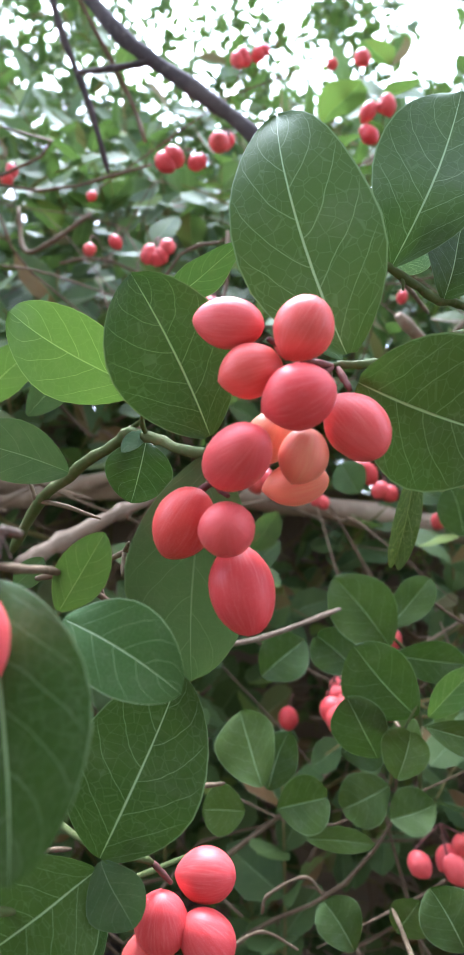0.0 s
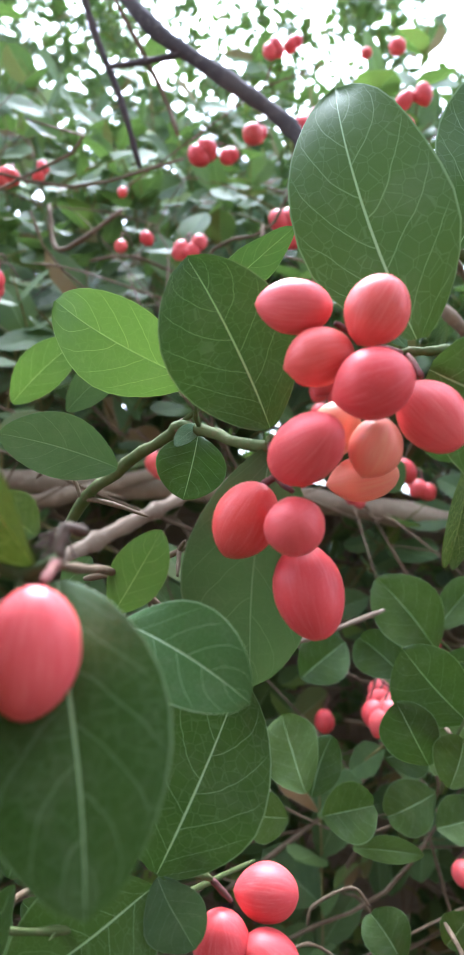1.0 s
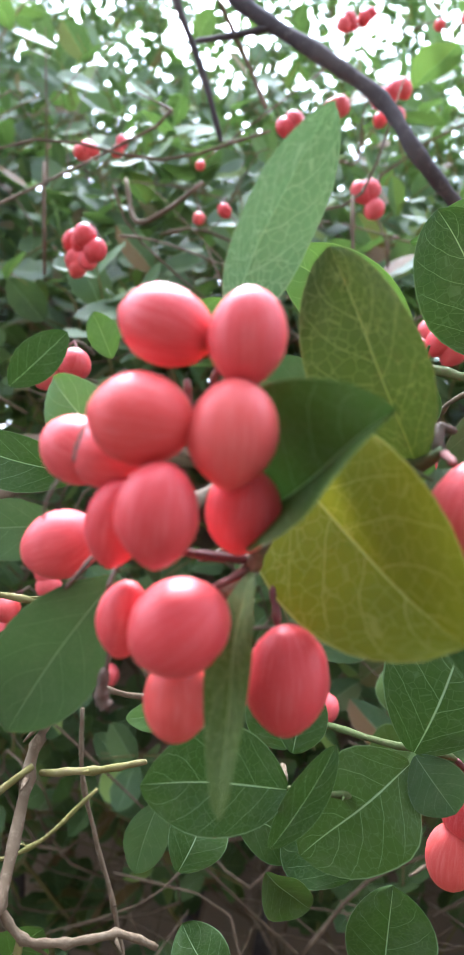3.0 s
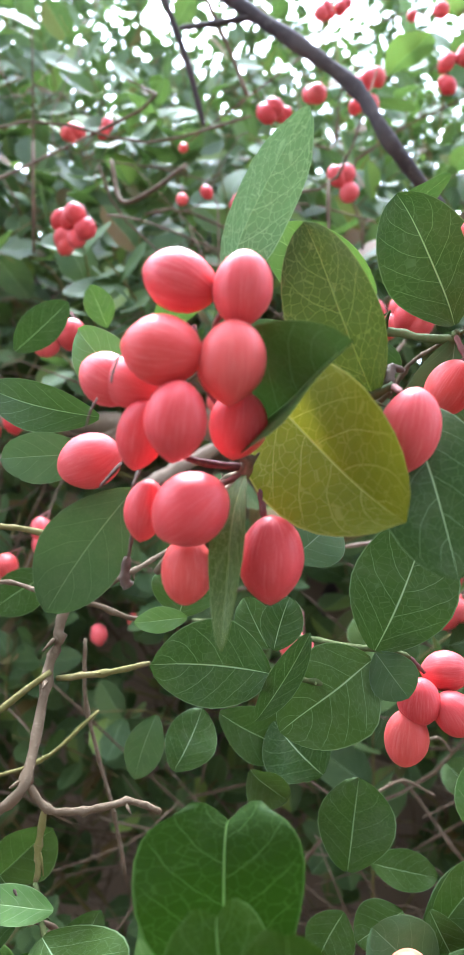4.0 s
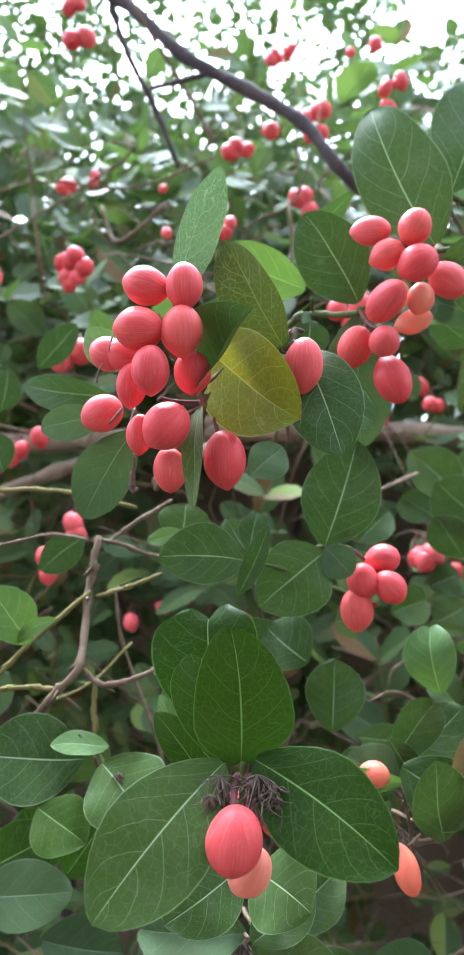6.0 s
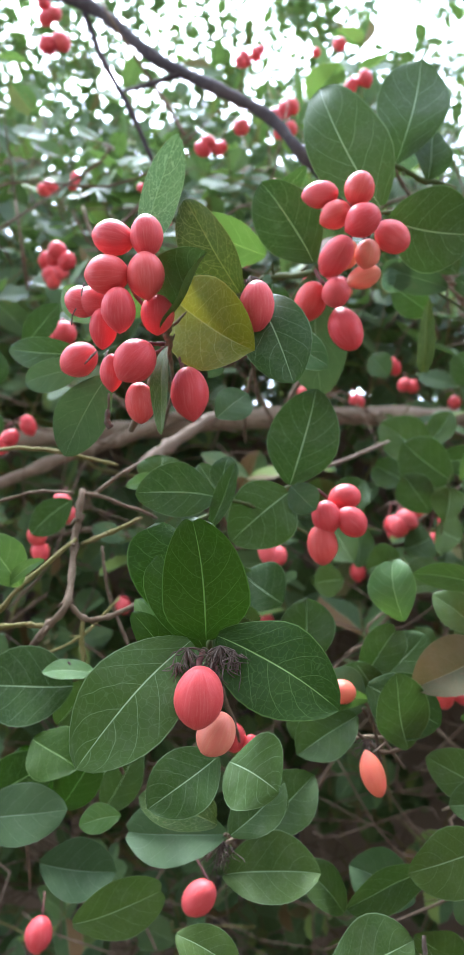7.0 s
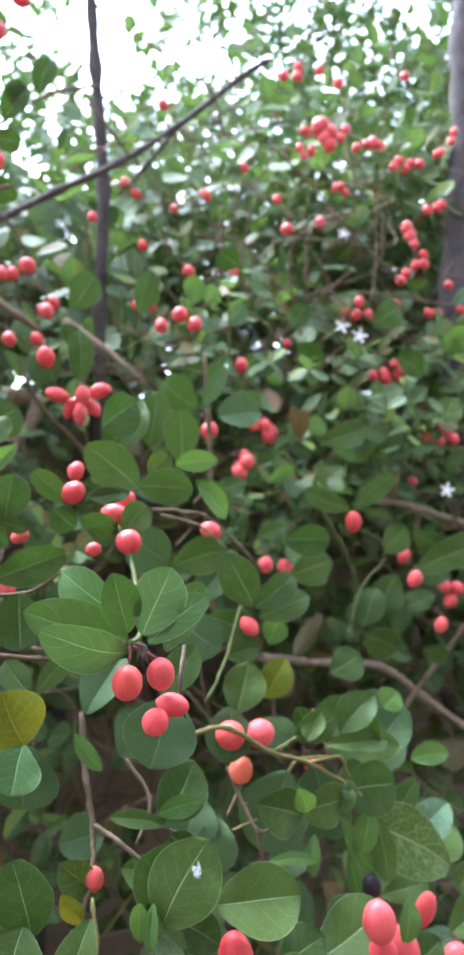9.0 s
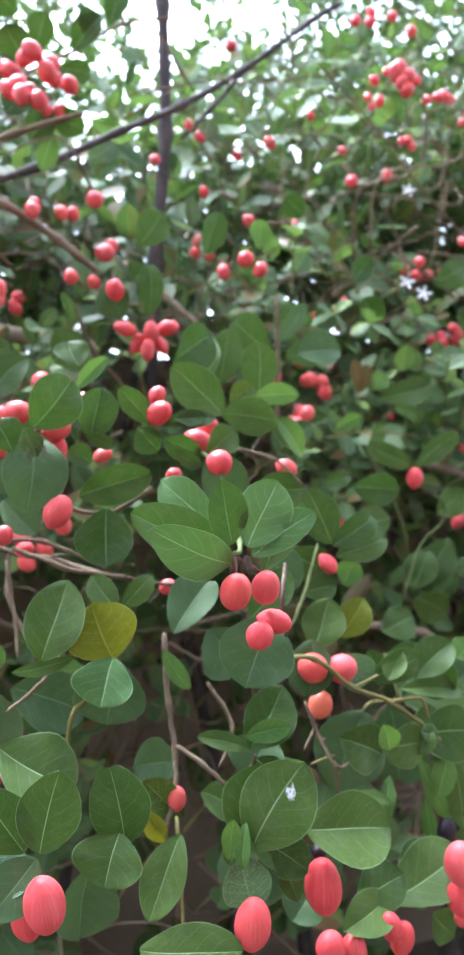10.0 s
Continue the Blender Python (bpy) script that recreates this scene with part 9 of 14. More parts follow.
g = thing("berry_cluster", (0.3320, 0.6109, 1.4271), "pair of ripe coral berries on short dark stalks", "berry clusters", "berries")
stem(g, "twig", BARK, [(0.3320, 0.6109, 1.4271), (0.3409, 0.6579, 1.4364), (0.3479, 0.7048, 1.4397)], 0.0007, 0.0009, 5)
berry(g, (0.3254, 0.6000, 1.4067), (-0.62, -0.34, 0.70), 0.0191, 0.0143)
stem(g, "stalk", PURPLE, [(0.3198, 0.5970, 1.4130), (0.3320, 0.6109, 1.4271)], 0.0006, 0.0005, 5)
berry(g, (0.3354, 0.5978, 1.4156), (-0.28, -0.26, 0.92), 0.0167, 0.0148)
stem(g, "stalk", PURPLE, [(0.3332, 0.5958, 1.4229), (0.3320, 0.6109, 1.4271)], 0.0006, 0.0005, 5)

g = thing("berry_cluster", (0.2728, 0.5022, 1.3696), "single ripe coral berry hanging on its short stalk", "berry clusters", "berries")
stem(g, "twig", BARK, [(0.2728, 0.5022, 1.3696), (0.2779, 0.5500, 1.3773), (0.2793, 0.5978, 1.3790)], 0.0007, 0.0009, 5)
berry(g, (0.2723, 0.4902, 1.3536), (-0.16, 0.43, 0.89), 0.0158, 0.0138)
stem(g, "stalk", PURPLE, [(0.2712, 0.4934, 1.3601), (0.2728, 0.5022, 1.3696)], 0.0006, 0.0005, 5)

g = thing("berry_cluster", (0.2827, 0.3623, 1.3288), "single ripe coral berry hanging on its short stalk", "berry clusters", "berries")
stem(g, "twig", BARK, [(0.2827, 0.3623, 1.3288), (0.2984, 0.4381, 1.3430), (0.3119, 0.5139, 1.3512)], 0.0007, 0.0009, 5)
berry(g, (0.2818, 0.3503, 1.3128), (-0.25, -0.35, 0.90), 0.0174, 0.0143)
stem(g, "stalk", PURPLE, [(0.2798, 0.3474, 1.3202), (0.2827, 0.3623, 1.3288)], 0.0006, 0.0005, 5)

g = thing("berry_cluster", (0.2357, 0.6120, 1.3649), "pair of ripe coral berries on short dark stalks", "berry clusters", "berries")
stem(g, "twig", BARK, [(0.2357, 0.6120, 1.3649), (0.2418, 0.6607, 1.3709), (0.2497, 0.7093, 1.3708)], 0.0007, 0.0009, 5)
berry(g, (0.2348, 0.6000, 1.3544), (-0.47, 0.40, 0.79), 0.0153, 0.0139)
stem(g, "stalk", PURPLE, [(0.2315, 0.6029, 1.3601), (0.2357, 0.6120, 1.3649)], 0.0006, 0.0005, 5)
berry(g, (0.2314, 0.6000, 1.3434), (-0.43, -0.01, 0.90), 0.0189, 0.0144)
stem(g, "stalk", PURPLE, [(0.2275, 0.5999, 1.3514), (0.2357, 0.6120, 1.3649)], 0.0006, 0.0005, 5)

g = thing("berry_cluster", (0.4408, 0.6120, 1.4380), "small bunch of ripe coral berries on short stalks", "berry clusters", "berries")
stem(g, "twig", BARK, [(0.4408, 0.6120, 1.4380), (0.4564, 0.6573, 1.4474), (0.4716, 0.7026, 1.4508)], 0.0007, 0.0009, 5)
berry(g, (0.4335, 0.6000, 1.4179), (0.46, 0.16, 0.87), 0.0150, 0.0129)
stem(g, "stalk", PURPLE, [(0.4368, 0.6011, 1.4241), (0.4408, 0.6120, 1.4380)], 0.0006, 0.0005, 5)
berry(g, (0.4375, 0.6000, 1.4322), (0.65, 0.13, 0.75), 0.0156, 0.0119)
stem(g, "stalk", PURPLE, [(0.4423, 0.6010, 1.4377), (0.4408, 0.6120, 1.4380)], 0.0006, 0.0005, 5)
berry(g, (0.4523, 0.6000, 1.4160), (0.10, 0.14, 0.99), 0.0172, 0.0118)
stem(g, "stalk", PURPLE, [(0.4531, 0.6011, 1.4240), (0.4408, 0.6120, 1.4380)], 0.0006, 0.0005, 5)

g = thing("berry_cluster", (0.4241, 0.5010, 1.3853), "single ripe coral berry hanging on its short stalk", "berry clusters", "berries")
stem(g, "twig", BARK, [(0.4241, 0.5010, 1.3853), (0.4398, 0.5461, 1.3934), (0.4533, 0.5913, 1.3955)], 0.0007, 0.0009, 5)
berry(g, (0.4249, 0.4890, 1.3693), (0.09, 0.02, 1.00), 0.0168, 0.0140)
stem(g, "stalk", PURPLE, [(0.4256, 0.4892, 1.3772), (0.4241, 0.5010, 1.3853)], 0.0006, 0.0005, 5)

g = thing("berry_cluster", (0.4279, 0.4390, 1.3784), "pair of ripe coral berries on short dark stalks", "berry clusters", "berries")
stem(g, "twig", BARK, [(0.4279, 0.4390, 1.3784), (0.4576, 0.5099, 1.3949), (0.4861, 0.5808, 1.4054)], 0.0007, 0.0009, 5)
berry(g, (0.4238, 0.4298, 1.3674), (0.41, 0.47, 0.78), 0.0166, 0.0154)
stem(g, "stalk", PURPLE, [(0.4270, 0.4334, 1.3735), (0.4279, 0.4390, 1.3784)], 0.0006, 0.0005, 5)
berry(g, (0.4361, 0.4243, 1.3575), (0.67, 0.24, 0.71), 0.0173, 0.0139)
stem(g, "stalk", PURPLE, [(0.4415, 0.4262, 1.3633), (0.4279, 0.4390, 1.3784)], 0.0006, 0.0005, 5)

g = thing("berry_cluster", (0.5000, 0.6120, 1.4771), "single ripe coral berry hanging on its short stalk", "berry clusters", "berries")
stem(g, "twig", BARK, [(0.5000, 0.6120, 1.4771), (0.5163, 0.6557, 1.4882), (0.5294, 0.6994, 1.4932)], 0.0007, 0.0009, 5)
berry(g, (0.5027, 0.6000, 1.4611), (-0.44, 0.51, 0.73), 0.0184, 0.0149)
stem(g, "stalk", PURPLE, [(0.4988, 0.6044, 1.4675), (0.5000, 0.6120, 1.4771)], 0.0006, 0.0005, 5)

g = thing("berry_cluster", (0.4476, 0.6120, 1.5048), "single ripe coral berry hanging on its short stalk", "berry clusters", "berries")
stem(g, "twig", BARK, [(0.4476, 0.6120, 1.5048), (0.4658, 0.6561, 1.5175), (0.4869, 0.7003, 1.5243)], 0.0007, 0.0009, 5)
berry(g, (0.4461, 0.6000, 1.4888), (-0.19, -0.37, 0.91), 0.0140, 0.0115)
stem(g, "stalk", PURPLE, [(0.4449, 0.5975, 1.4948), (0.4476, 0.6120, 1.5048)], 0.0006, 0.0005, 5)

g = thing("berry_cluster", (0.5321, 0.6120, 1.5724), "single ripe coral berry hanging on its short stalk", "berry clusters", "berries")
stem(g, "twig", BARK, [(0.5321, 0.6120, 1.5724), (0.5497, 0.6536, 1.5876), (0.5647, 0.6952, 1.5969)], 0.0007, 0.0009, 5)
berry(g, (0.5314, 0.6000, 1.5564), (-0.67, -0.02, 0.74), 0.0171, 0.0140)
stem(g, "stalk", PURPLE, [(0.5260, 0.5998, 1.5624), (0.5321, 0.6120, 1.5724)], 0.0006, 0.0005, 5)

g = thing("berry_cluster", (0.6257, 0.5818, 1.5281), "single ripe coral berry hanging on its short stalk", "berry clusters", "berries")
stem(g, "twig", BARK, [(0.6257, 0.5818, 1.5281), (0.6513, 0.6218, 1.5411), (0.6785, 0.6618, 1.5480)], 0.0007, 0.0009, 5)
berry(g, (0.6259, 0.5698, 1.5121), (0.36, 0.51, 0.78), 0.0173, 0.0154)
stem(g, "stalk", PURPLE, [(0.6288, 0.5739, 1.5185), (0.6257, 0.5818, 1.5281)], 0.0006, 0.0005, 5)

g = thing("berry_cluster", (0.6672, 0.5659, 1.5334), "single ripe coral berry hanging on its short stalk", "berry clusters", "berries")
stem(g, "twig", BARK, [(0.6672, 0.5659, 1.5334), (0.6937, 0.6047, 1.5464), (0.7204, 0.6435, 1.5534)], 0.0007, 0.0009, 5)
berry(g, (0.6659, 0.5539, 1.5174), (0.14, 0.40, 0.91), 0.0191, 0.0143)
stem(g, "stalk", PURPLE, [(0.6671, 0.5574, 1.5255), (0.6672, 0.5659, 1.5334)], 0.0006, 0.0005, 5)

g = thing("berry_cluster", (0.3866, 0.6120, 1.5339), "single ripe coral berry hanging on its short stalk", "berry clusters", "berries")
stem(g, "twig", BARK, [(0.3866, 0.6120, 1.5339), (0.3968, 0.6565, 1.5484), (0.4036, 0.7010, 1.5568)], 0.0007, 0.0009, 5)
berry(g, (0.3883, 0.6000, 1.5179), (0.11, 0.42, 0.90), 0.0133, 0.0119)
stem(g, "stalk", PURPLE, [(0.3889, 0.6026, 1.5236), (0.3866, 0.6120, 1.5339)], 0.0006, 0.0005, 5)

g = thing("berry_cluster", (0.4875, 0.6120, 1.5523), "single ripe coral berry hanging on its short stalk", "berry clusters", "berries")
stem(g, "twig", BARK, [(0.4875, 0.6120, 1.5523), (0.5077, 0.6547, 1.5670), (0.5313, 0.6974, 1.5757)], 0.0007, 0.0009, 5)
berry(g, (0.4890, 0.6000, 1.5363), (-0.50, 0.37, 0.78), 0.0114, 0.0101)
stem(g, "stalk", PURPLE, [(0.4864, 0.6020, 1.5405), (0.4875, 0.6120, 1.5523)], 0.0006, 0.0005, 5)

g = thing("berry_cluster", (0.6801, 0.6120, 1.5893), "pair of ripe coral berries on short dark stalks", "berry clusters", "berries")
stem(g, "twig", BARK, [(0.6801, 0.6120, 1.5893), (0.7078, 0.6507, 1.6039), (0.7386, 0.6893, 1.6126)], 0.0007, 0.0009, 5)
berry(g, (0.7213, 0.6000, 1.5856), (0.44, 0.39, 0.81), 0.0139, 0.0113)
stem(g, "stalk", PURPLE, [(0.7242, 0.6025, 1.5909), (0.6801, 0.6120, 1.5893)], 0.0006, 0.0005, 5)
berry(g, (0.6317, 0.6000, 1.5609), (-0.32, 0.59, 0.74), 0.0129, 0.0110)
stem(g, "stalk", PURPLE, [(0.6298, 0.6036, 1.5654), (0.6801, 0.6120, 1.5893)], 0.0006, 0.0005, 5)

g = thing("berry_cluster", (0.4347, 0.6120, 1.5725), "pair of ripe coral berries on short dark stalks", "berry clusters", "berries")
stem(g, "twig", BARK, [(0.4347, 0.6120, 1.5725), (0.4466, 0.6551, 1.5885), (0.4546, 0.6982, 1.5985)], 0.0007, 0.0009, 5)
berry(g, (0.4290, 0.6000, 1.5624), (0.17, 0.47, 0.87), 0.0147, 0.0118)
stem(g, "stalk", PURPLE, [(0.4302, 0.6032, 1.5684), (0.4347, 0.6120, 1.5725)], 0.0006, 0.0005, 5)
berry(g, (0.4421, 0.6000, 1.5506), (-0.51, 0.35, 0.79), 0.0156, 0.0122)
stem(g, "stalk", PURPLE, [(0.4384, 0.6025, 1.5564), (0.4347, 0.6120, 1.5725)], 0.0006, 0.0005, 5)

g = thing("berry_cluster", (0.6462, 0.6120, 1.6336), "small bunch of ripe coral berries on short stalks", "berry clusters", "berries")
stem(g, "twig", BARK, [(0.6462, 0.6120, 1.6336), (0.6690, 0.6506, 1.6504), (0.6908, 0.6892, 1.6612)], 0.0007, 0.0009, 5)
berry(g, (0.5873, 0.6000, 1.5974), (-0.29, -0.07, 0.95), 0.0138, 0.0099)
stem(g, "stalk", PURPLE, [(0.5854, 0.5995, 1.6035), (0.6462, 0.6120, 1.6336)], 0.0006, 0.0005, 5)
berry(g, (0.6708, 0.6000, 1.6331), (0.23, 0.57, 0.79), 0.0143, 0.0102)
stem(g, "stalk", PURPLE, [(0.6724, 0.6038, 1.6384), (0.6462, 0.6120, 1.6336)], 0.0006, 0.0005, 5)
berry(g, (0.6752, 0.6000, 1.6224), (0.38, 0.47, 0.80), 0.0116, 0.0107)
stem(g, "stalk", PURPLE, [(0.6773, 0.6026, 1.6268), (0.6462, 0.6120, 1.6336)], 0.0006, 0.0005, 5)

g = thing("berry_cluster", (0.5588, 0.6006, 1.3592), "single ripe coral berry hanging on its short stalk", "berry clusters", "berries")
stem(g, "twig", BARK, [(0.5588, 0.6006, 1.3592), (0.5806, 0.6443, 1.3639), (0.6019, 0.6881, 1.3627)], 0.0007, 0.0009, 5)
berry(g, (0.5594, 0.5886, 1.3432), (-0.30, -0.06, 0.95), 0.0179, 0.0152)
stem(g, "stalk", PURPLE, [(0.5569, 0.5881, 1.3512), (0.5588, 0.6006, 1.3592)], 0.0006, 0.0005, 5)

g = thing("berry_cluster", (0.7482, 0.6120, 1.4369), "small bunch of ripe coral berries on short stalks", "berry clusters", "berries")
stem(g, "twig", BARK, [(0.7482, 0.6120, 1.4369), (0.7752, 0.6511, 1.4443), (0.7997, 0.6901, 1.4457)], 0.0007, 0.0009, 5)
berry(g, (0.7249, 0.6000, 1.4192), (0.13, 0.43, 0.89), 0.0152, 0.0134)
stem(g, "stalk", PURPLE, [(0.7258, 0.6031, 1.4256), (0.7482, 0.6120, 1.4369)], 0.0006, 0.0005, 5)
berry(g, (0.7491, 0.6000, 1.4330), (0.19, 0.35, 0.92), 0.0161, 0.0144)
stem(g, "stalk", PURPLE, [(0.7506, 0.6027, 1.4399), (0.7482, 0.6120, 1.4369)], 0.0006, 0.0005, 5)
berry(g, (0.7618, 0.6000, 1.4164), (0.44, 0.62, 0.65), 0.0156, 0.0143)
stem(g, "stalk", PURPLE, [(0.7650, 0.6045, 1.4212), (0.7482, 0.6120, 1.4369)], 0.0006, 0.0005, 5)
berry(g, (0.7422, 0.6000, 1.4149), (0.53, -0.10, 0.84), 0.0189, 0.0145)
stem(g, "stalk", PURPLE, [(0.7469, 0.5991, 1.4224), (0.7482, 0.6120, 1.4369)], 0.0006, 0.0005, 5)

g = thing("berry_cluster", (0.8041, 0.6103, 1.4435), "pair of ripe coral berries on short dark stalks", "berry clusters", "berries")
stem(g, "twig", BARK, [(0.8041, 0.6103, 1.4435), (0.8346, 0.6480, 1.4508), (0.8649, 0.6857, 1.4522)], 0.0007, 0.0009, 5)
berry(g, (0.8061, 0.5965, 1.4303), (-0.61, -0.32, 0.73), 0.0160, 0.0140)
stem(g, "stalk", PURPLE, [(0.8015, 0.5941, 1.4357), (0.8041, 0.6103, 1.4435)], 0.0006, 0.0005, 5)
berry(g, (0.7967, 0.6000, 1.4247), (0.31, 0.36, 0.88), 0.0183, 0.0138)
stem(g, "stalk", PURPLE, [(0.7994, 0.6031, 1.4322), (0.8041, 0.6103, 1.4435)], 0.0006, 0.0005, 5)

g = thing("berry_cluster", (0.5458, 0.5185, 1.2755), "small bunch of ripe coral berries on short stalks", "berry clusters", "berries")
stem(g, "twig", BARK, [(0.5458, 0.5185, 1.2755), (0.5711, 0.5621, 1.2761), (0.5980, 0.6057, 1.2707)], 0.0007, 0.0009, 5)
berry(g, (0.5346, 0.5103, 1.2655), (0.20, 0.76, 0.62), 0.0196, 0.0153)
stem(g, "stalk", PURPLE, [(0.5365, 0.5173, 1.2712), (0.5458, 0.5185, 1.2755)], 0.0006, 0.0005, 5)
berry(g, (0.5470, 0.5052, 1.2626), (-0.46, 0.05, 0.89), 0.0160, 0.0137)
stem(g, "stalk", PURPLE, [(0.5435, 0.5055, 1.2692), (0.5458, 0.5185, 1.2755)], 0.0006, 0.0005, 5)
berry(g, (0.5485, 0.5040, 1.2505), (-0.57, 0.07, 0.82), 0.0186, 0.0149)
stem(g, "stalk", PURPLE, [(0.5436, 0.5046, 1.2576), (0.5458, 0.5185, 1.2755)], 0.0006, 0.0005, 5)

g = thing("berry_cluster", (0.5173, 0.5269, 1.2394), "pair of ripe coral berries on short dark stalks", "berry clusters", "berries")
stem(g, "twig", BARK, [(0.5173, 0.5269, 1.2394), (0.5375, 0.5715, 1.2378), (0.5546, 0.6161, 1.2302)], 0.0007, 0.0009, 5)
berry(g, (0.5223, 0.5136, 1.2294), (0.22, 0.14, 0.97), 0.0182, 0.0143)
stem(g, "stalk", PURPLE, [(0.5241, 0.5148, 1.2377), (0.5173, 0.5269, 1.2394)], 0.0006, 0.0005, 5)
berry(g, (0.5144, 0.5162, 1.2174), (0.42, 0.47, 0.78), 0.0197, 0.0137)
stem(g, "stalk", PURPLE, [(0.5183, 0.5205, 1.2246), (0.5173, 0.5269, 1.2394)], 0.0006, 0.0005, 5)

g = thing("berry_cluster", (0.4205, 0.3853, 1.2681), "single ripe coral berry hanging on its short stalk", "berry clusters", "berries")
stem(g, "twig", BARK, [(0.4205, 0.3853, 1.2681), (0.4535, 0.4575, 1.2731), (0.4864, 0.5297, 1.2720)], 0.0007, 0.0009, 5)
berry(g, (0.4236, 0.3733, 1.2521), (0.66, 0.06, 0.75), 0.0171, 0.0149)
stem(g, "stalk", PURPLE, [(0.4289, 0.3737, 1.2582), (0.4205, 0.3853, 1.2681)], 0.0006, 0.0005, 5)

g = thing("berry_cluster", (0.7923, 0.6089, 1.3490), "pair of ripe coral berries on short dark stalks", "berry clusters", "berries")
stem(g, "twig", BARK, [(0.7923, 0.6089, 1.3490), (0.8243, 0.6475, 1.3521), (0.8579, 0.6862, 1.3492)], 0.0007, 0.0009, 5)
berry(g, (0.7833, 0.6000, 1.3344), (-0.26, 0.00, 0.97), 0.0190, 0.0146)
stem(g, "stalk", PURPLE, [(0.7809, 0.6000, 1.3430), (0.7923, 0.6089, 1.3490)], 0.0006, 0.0005, 5)
berry(g, (0.8014, 0.5937, 1.3317), (-0.12, -0.11, 0.99), 0.0178, 0.0137)
stem(g, "stalk", PURPLE, [(0.8005, 0.5928, 1.3400), (0.7923, 0.6089, 1.3490)], 0.0006, 0.0005, 5)

g = thing("berry_cluster", (0.6963, 0.6120, 1.2439), "single ripe coral berry hanging on its short stalk", "berry clusters", "berries")
stem(g, "twig", BARK, [(0.6963, 0.6120, 1.2439), (0.7228, 0.6534, 1.2420), (0.7475, 0.6948, 1.2341)], 0.0007, 0.0009, 5)
berry(g, (0.6997, 0.6000, 1.2279), (0.66, 0.21, 0.72), 0.0138, 0.0125)
stem(g, "stalk", PURPLE, [(0.7040, 0.6014, 1.2325), (0.6963, 0.6120, 1.2439)], 0.0006, 0.0005, 5)

g = thing("berry_cluster", (0.7439, 0.6120, 1.2947), "single ripe coral berry hanging on its short stalk", "berry clusters", "berries")
stem(g, "twig", BARK, [(0.7439, 0.6120, 1.2947), (0.7708, 0.6521, 1.2953), (0.7946, 0.6922, 1.2899)], 0.0007, 0.0009, 5)
berry(g, (0.7404, 0.6000, 1.2787), (-0.63, 0.41, 0.66), 0.0150, 0.0132)
stem(g, "stalk", PURPLE, [(0.7360, 0.6029, 1.2834), (0.7439, 0.6120, 1.2947)], 0.0006, 0.0005, 5)

g = thing("berry_cluster", (0.6086, 0.6120, 1.3794), "pair of ripe coral berries on short dark stalks", "berry clusters", "berries")
stem(g, "twig", BARK, [(0.6086, 0.6120, 1.3794), (0.6312, 0.6547, 1.3849), (0.6518, 0.6974, 1.3843)], 0.0007, 0.0009, 5)
berry(g, (0.6323, 0.6000, 1.3740), (0.03, -0.43, 0.90), 0.0128, 0.0104)
stem(g, "stalk", PURPLE, [(0.6325, 0.5974, 1.3795), (0.6086, 0.6120, 1.3794)], 0.0006, 0.0005, 5)
berry(g, (0.5927, 0.6000, 1.3528), (-0.06, -0.37, 0.93), 0.0143, 0.0103)
stem(g, "stalk", PURPLE, [(0.5923, 0.5975, 1.3591), (0.6086, 0.6120, 1.3794)], 0.0006, 0.0005, 5)

g = thing("berry_cluster", (0.2444, 0.4719, 1.5401), "small bunch of ripe coral berries on short stalks", "berry clusters", "berries")
stem(g, "twig", BARK, [(0.2444, 0.4719, 1.5401), (0.2548, 0.5422, 1.5727), (0.2666, 0.6126, 1.5992)], 0.0007, 0.0009, 5)
berry(g, (0.2199, 0.4683, 1.5225), (-0.16, 0.51, 0.84), 0.0178, 0.0137)
stem(g, "stalk", PURPLE, [(0.2185, 0.4726, 1.5296), (0.2444, 0.4719, 1.5401)], 0.0006, 0.0005, 5)
berry(g, (0.2543, 0.4546, 1.5272), (0.33, 0.51, 0.79), 0.0182, 0.0152)
stem(g, "stalk", PURPLE, [(0.2571, 0.4590, 1.5340), (0.2444, 0.4719, 1.5401)], 0.0006, 0.0005, 5)
berry(g, (0.2564, 0.4532, 1.5139), (-0.10, 0.48, 0.87), 0.0156, 0.0150)
stem(g, "stalk", PURPLE, [(0.2556, 0.4567, 1.5204), (0.2444, 0.4719, 1.5401)], 0.0006, 0.0005, 5)
berry(g, (0.2325, 0.4637, 1.5329), (0.51, 0.32, 0.80), 0.0196, 0.0143)
stem(g, "stalk", PURPLE, [(0.2372, 0.4667, 1.5402), (0.2444, 0.4719, 1.5401)], 0.0006, 0.0005, 5)

g = thing("berry_cluster", (0.2296, 0.4292, 1.5015), "small bunch of ripe coral berries on short stalks", "berry clusters", "berries")
stem(g, "twig", BARK, [(0.2296, 0.4292, 1.5015), (0.2396, 0.5003, 1.5326), (0.2518, 0.5715, 1.5577)], 0.0007, 0.0009, 5)
berry(g, (0.2222, 0.4214, 1.4881), (0.67, -0.12, 0.74), 0.0174, 0.0153)
stem(g, "stalk", PURPLE, [(0.2277, 0.4204, 1.4941), (0.2296, 0.4292, 1.5015)], 0.0006, 0.0005, 5)
berry(g, (0.2312, 0.4175, 1.4820), (-0.42, 0.49, 0.77), 0.0167, 0.0145)
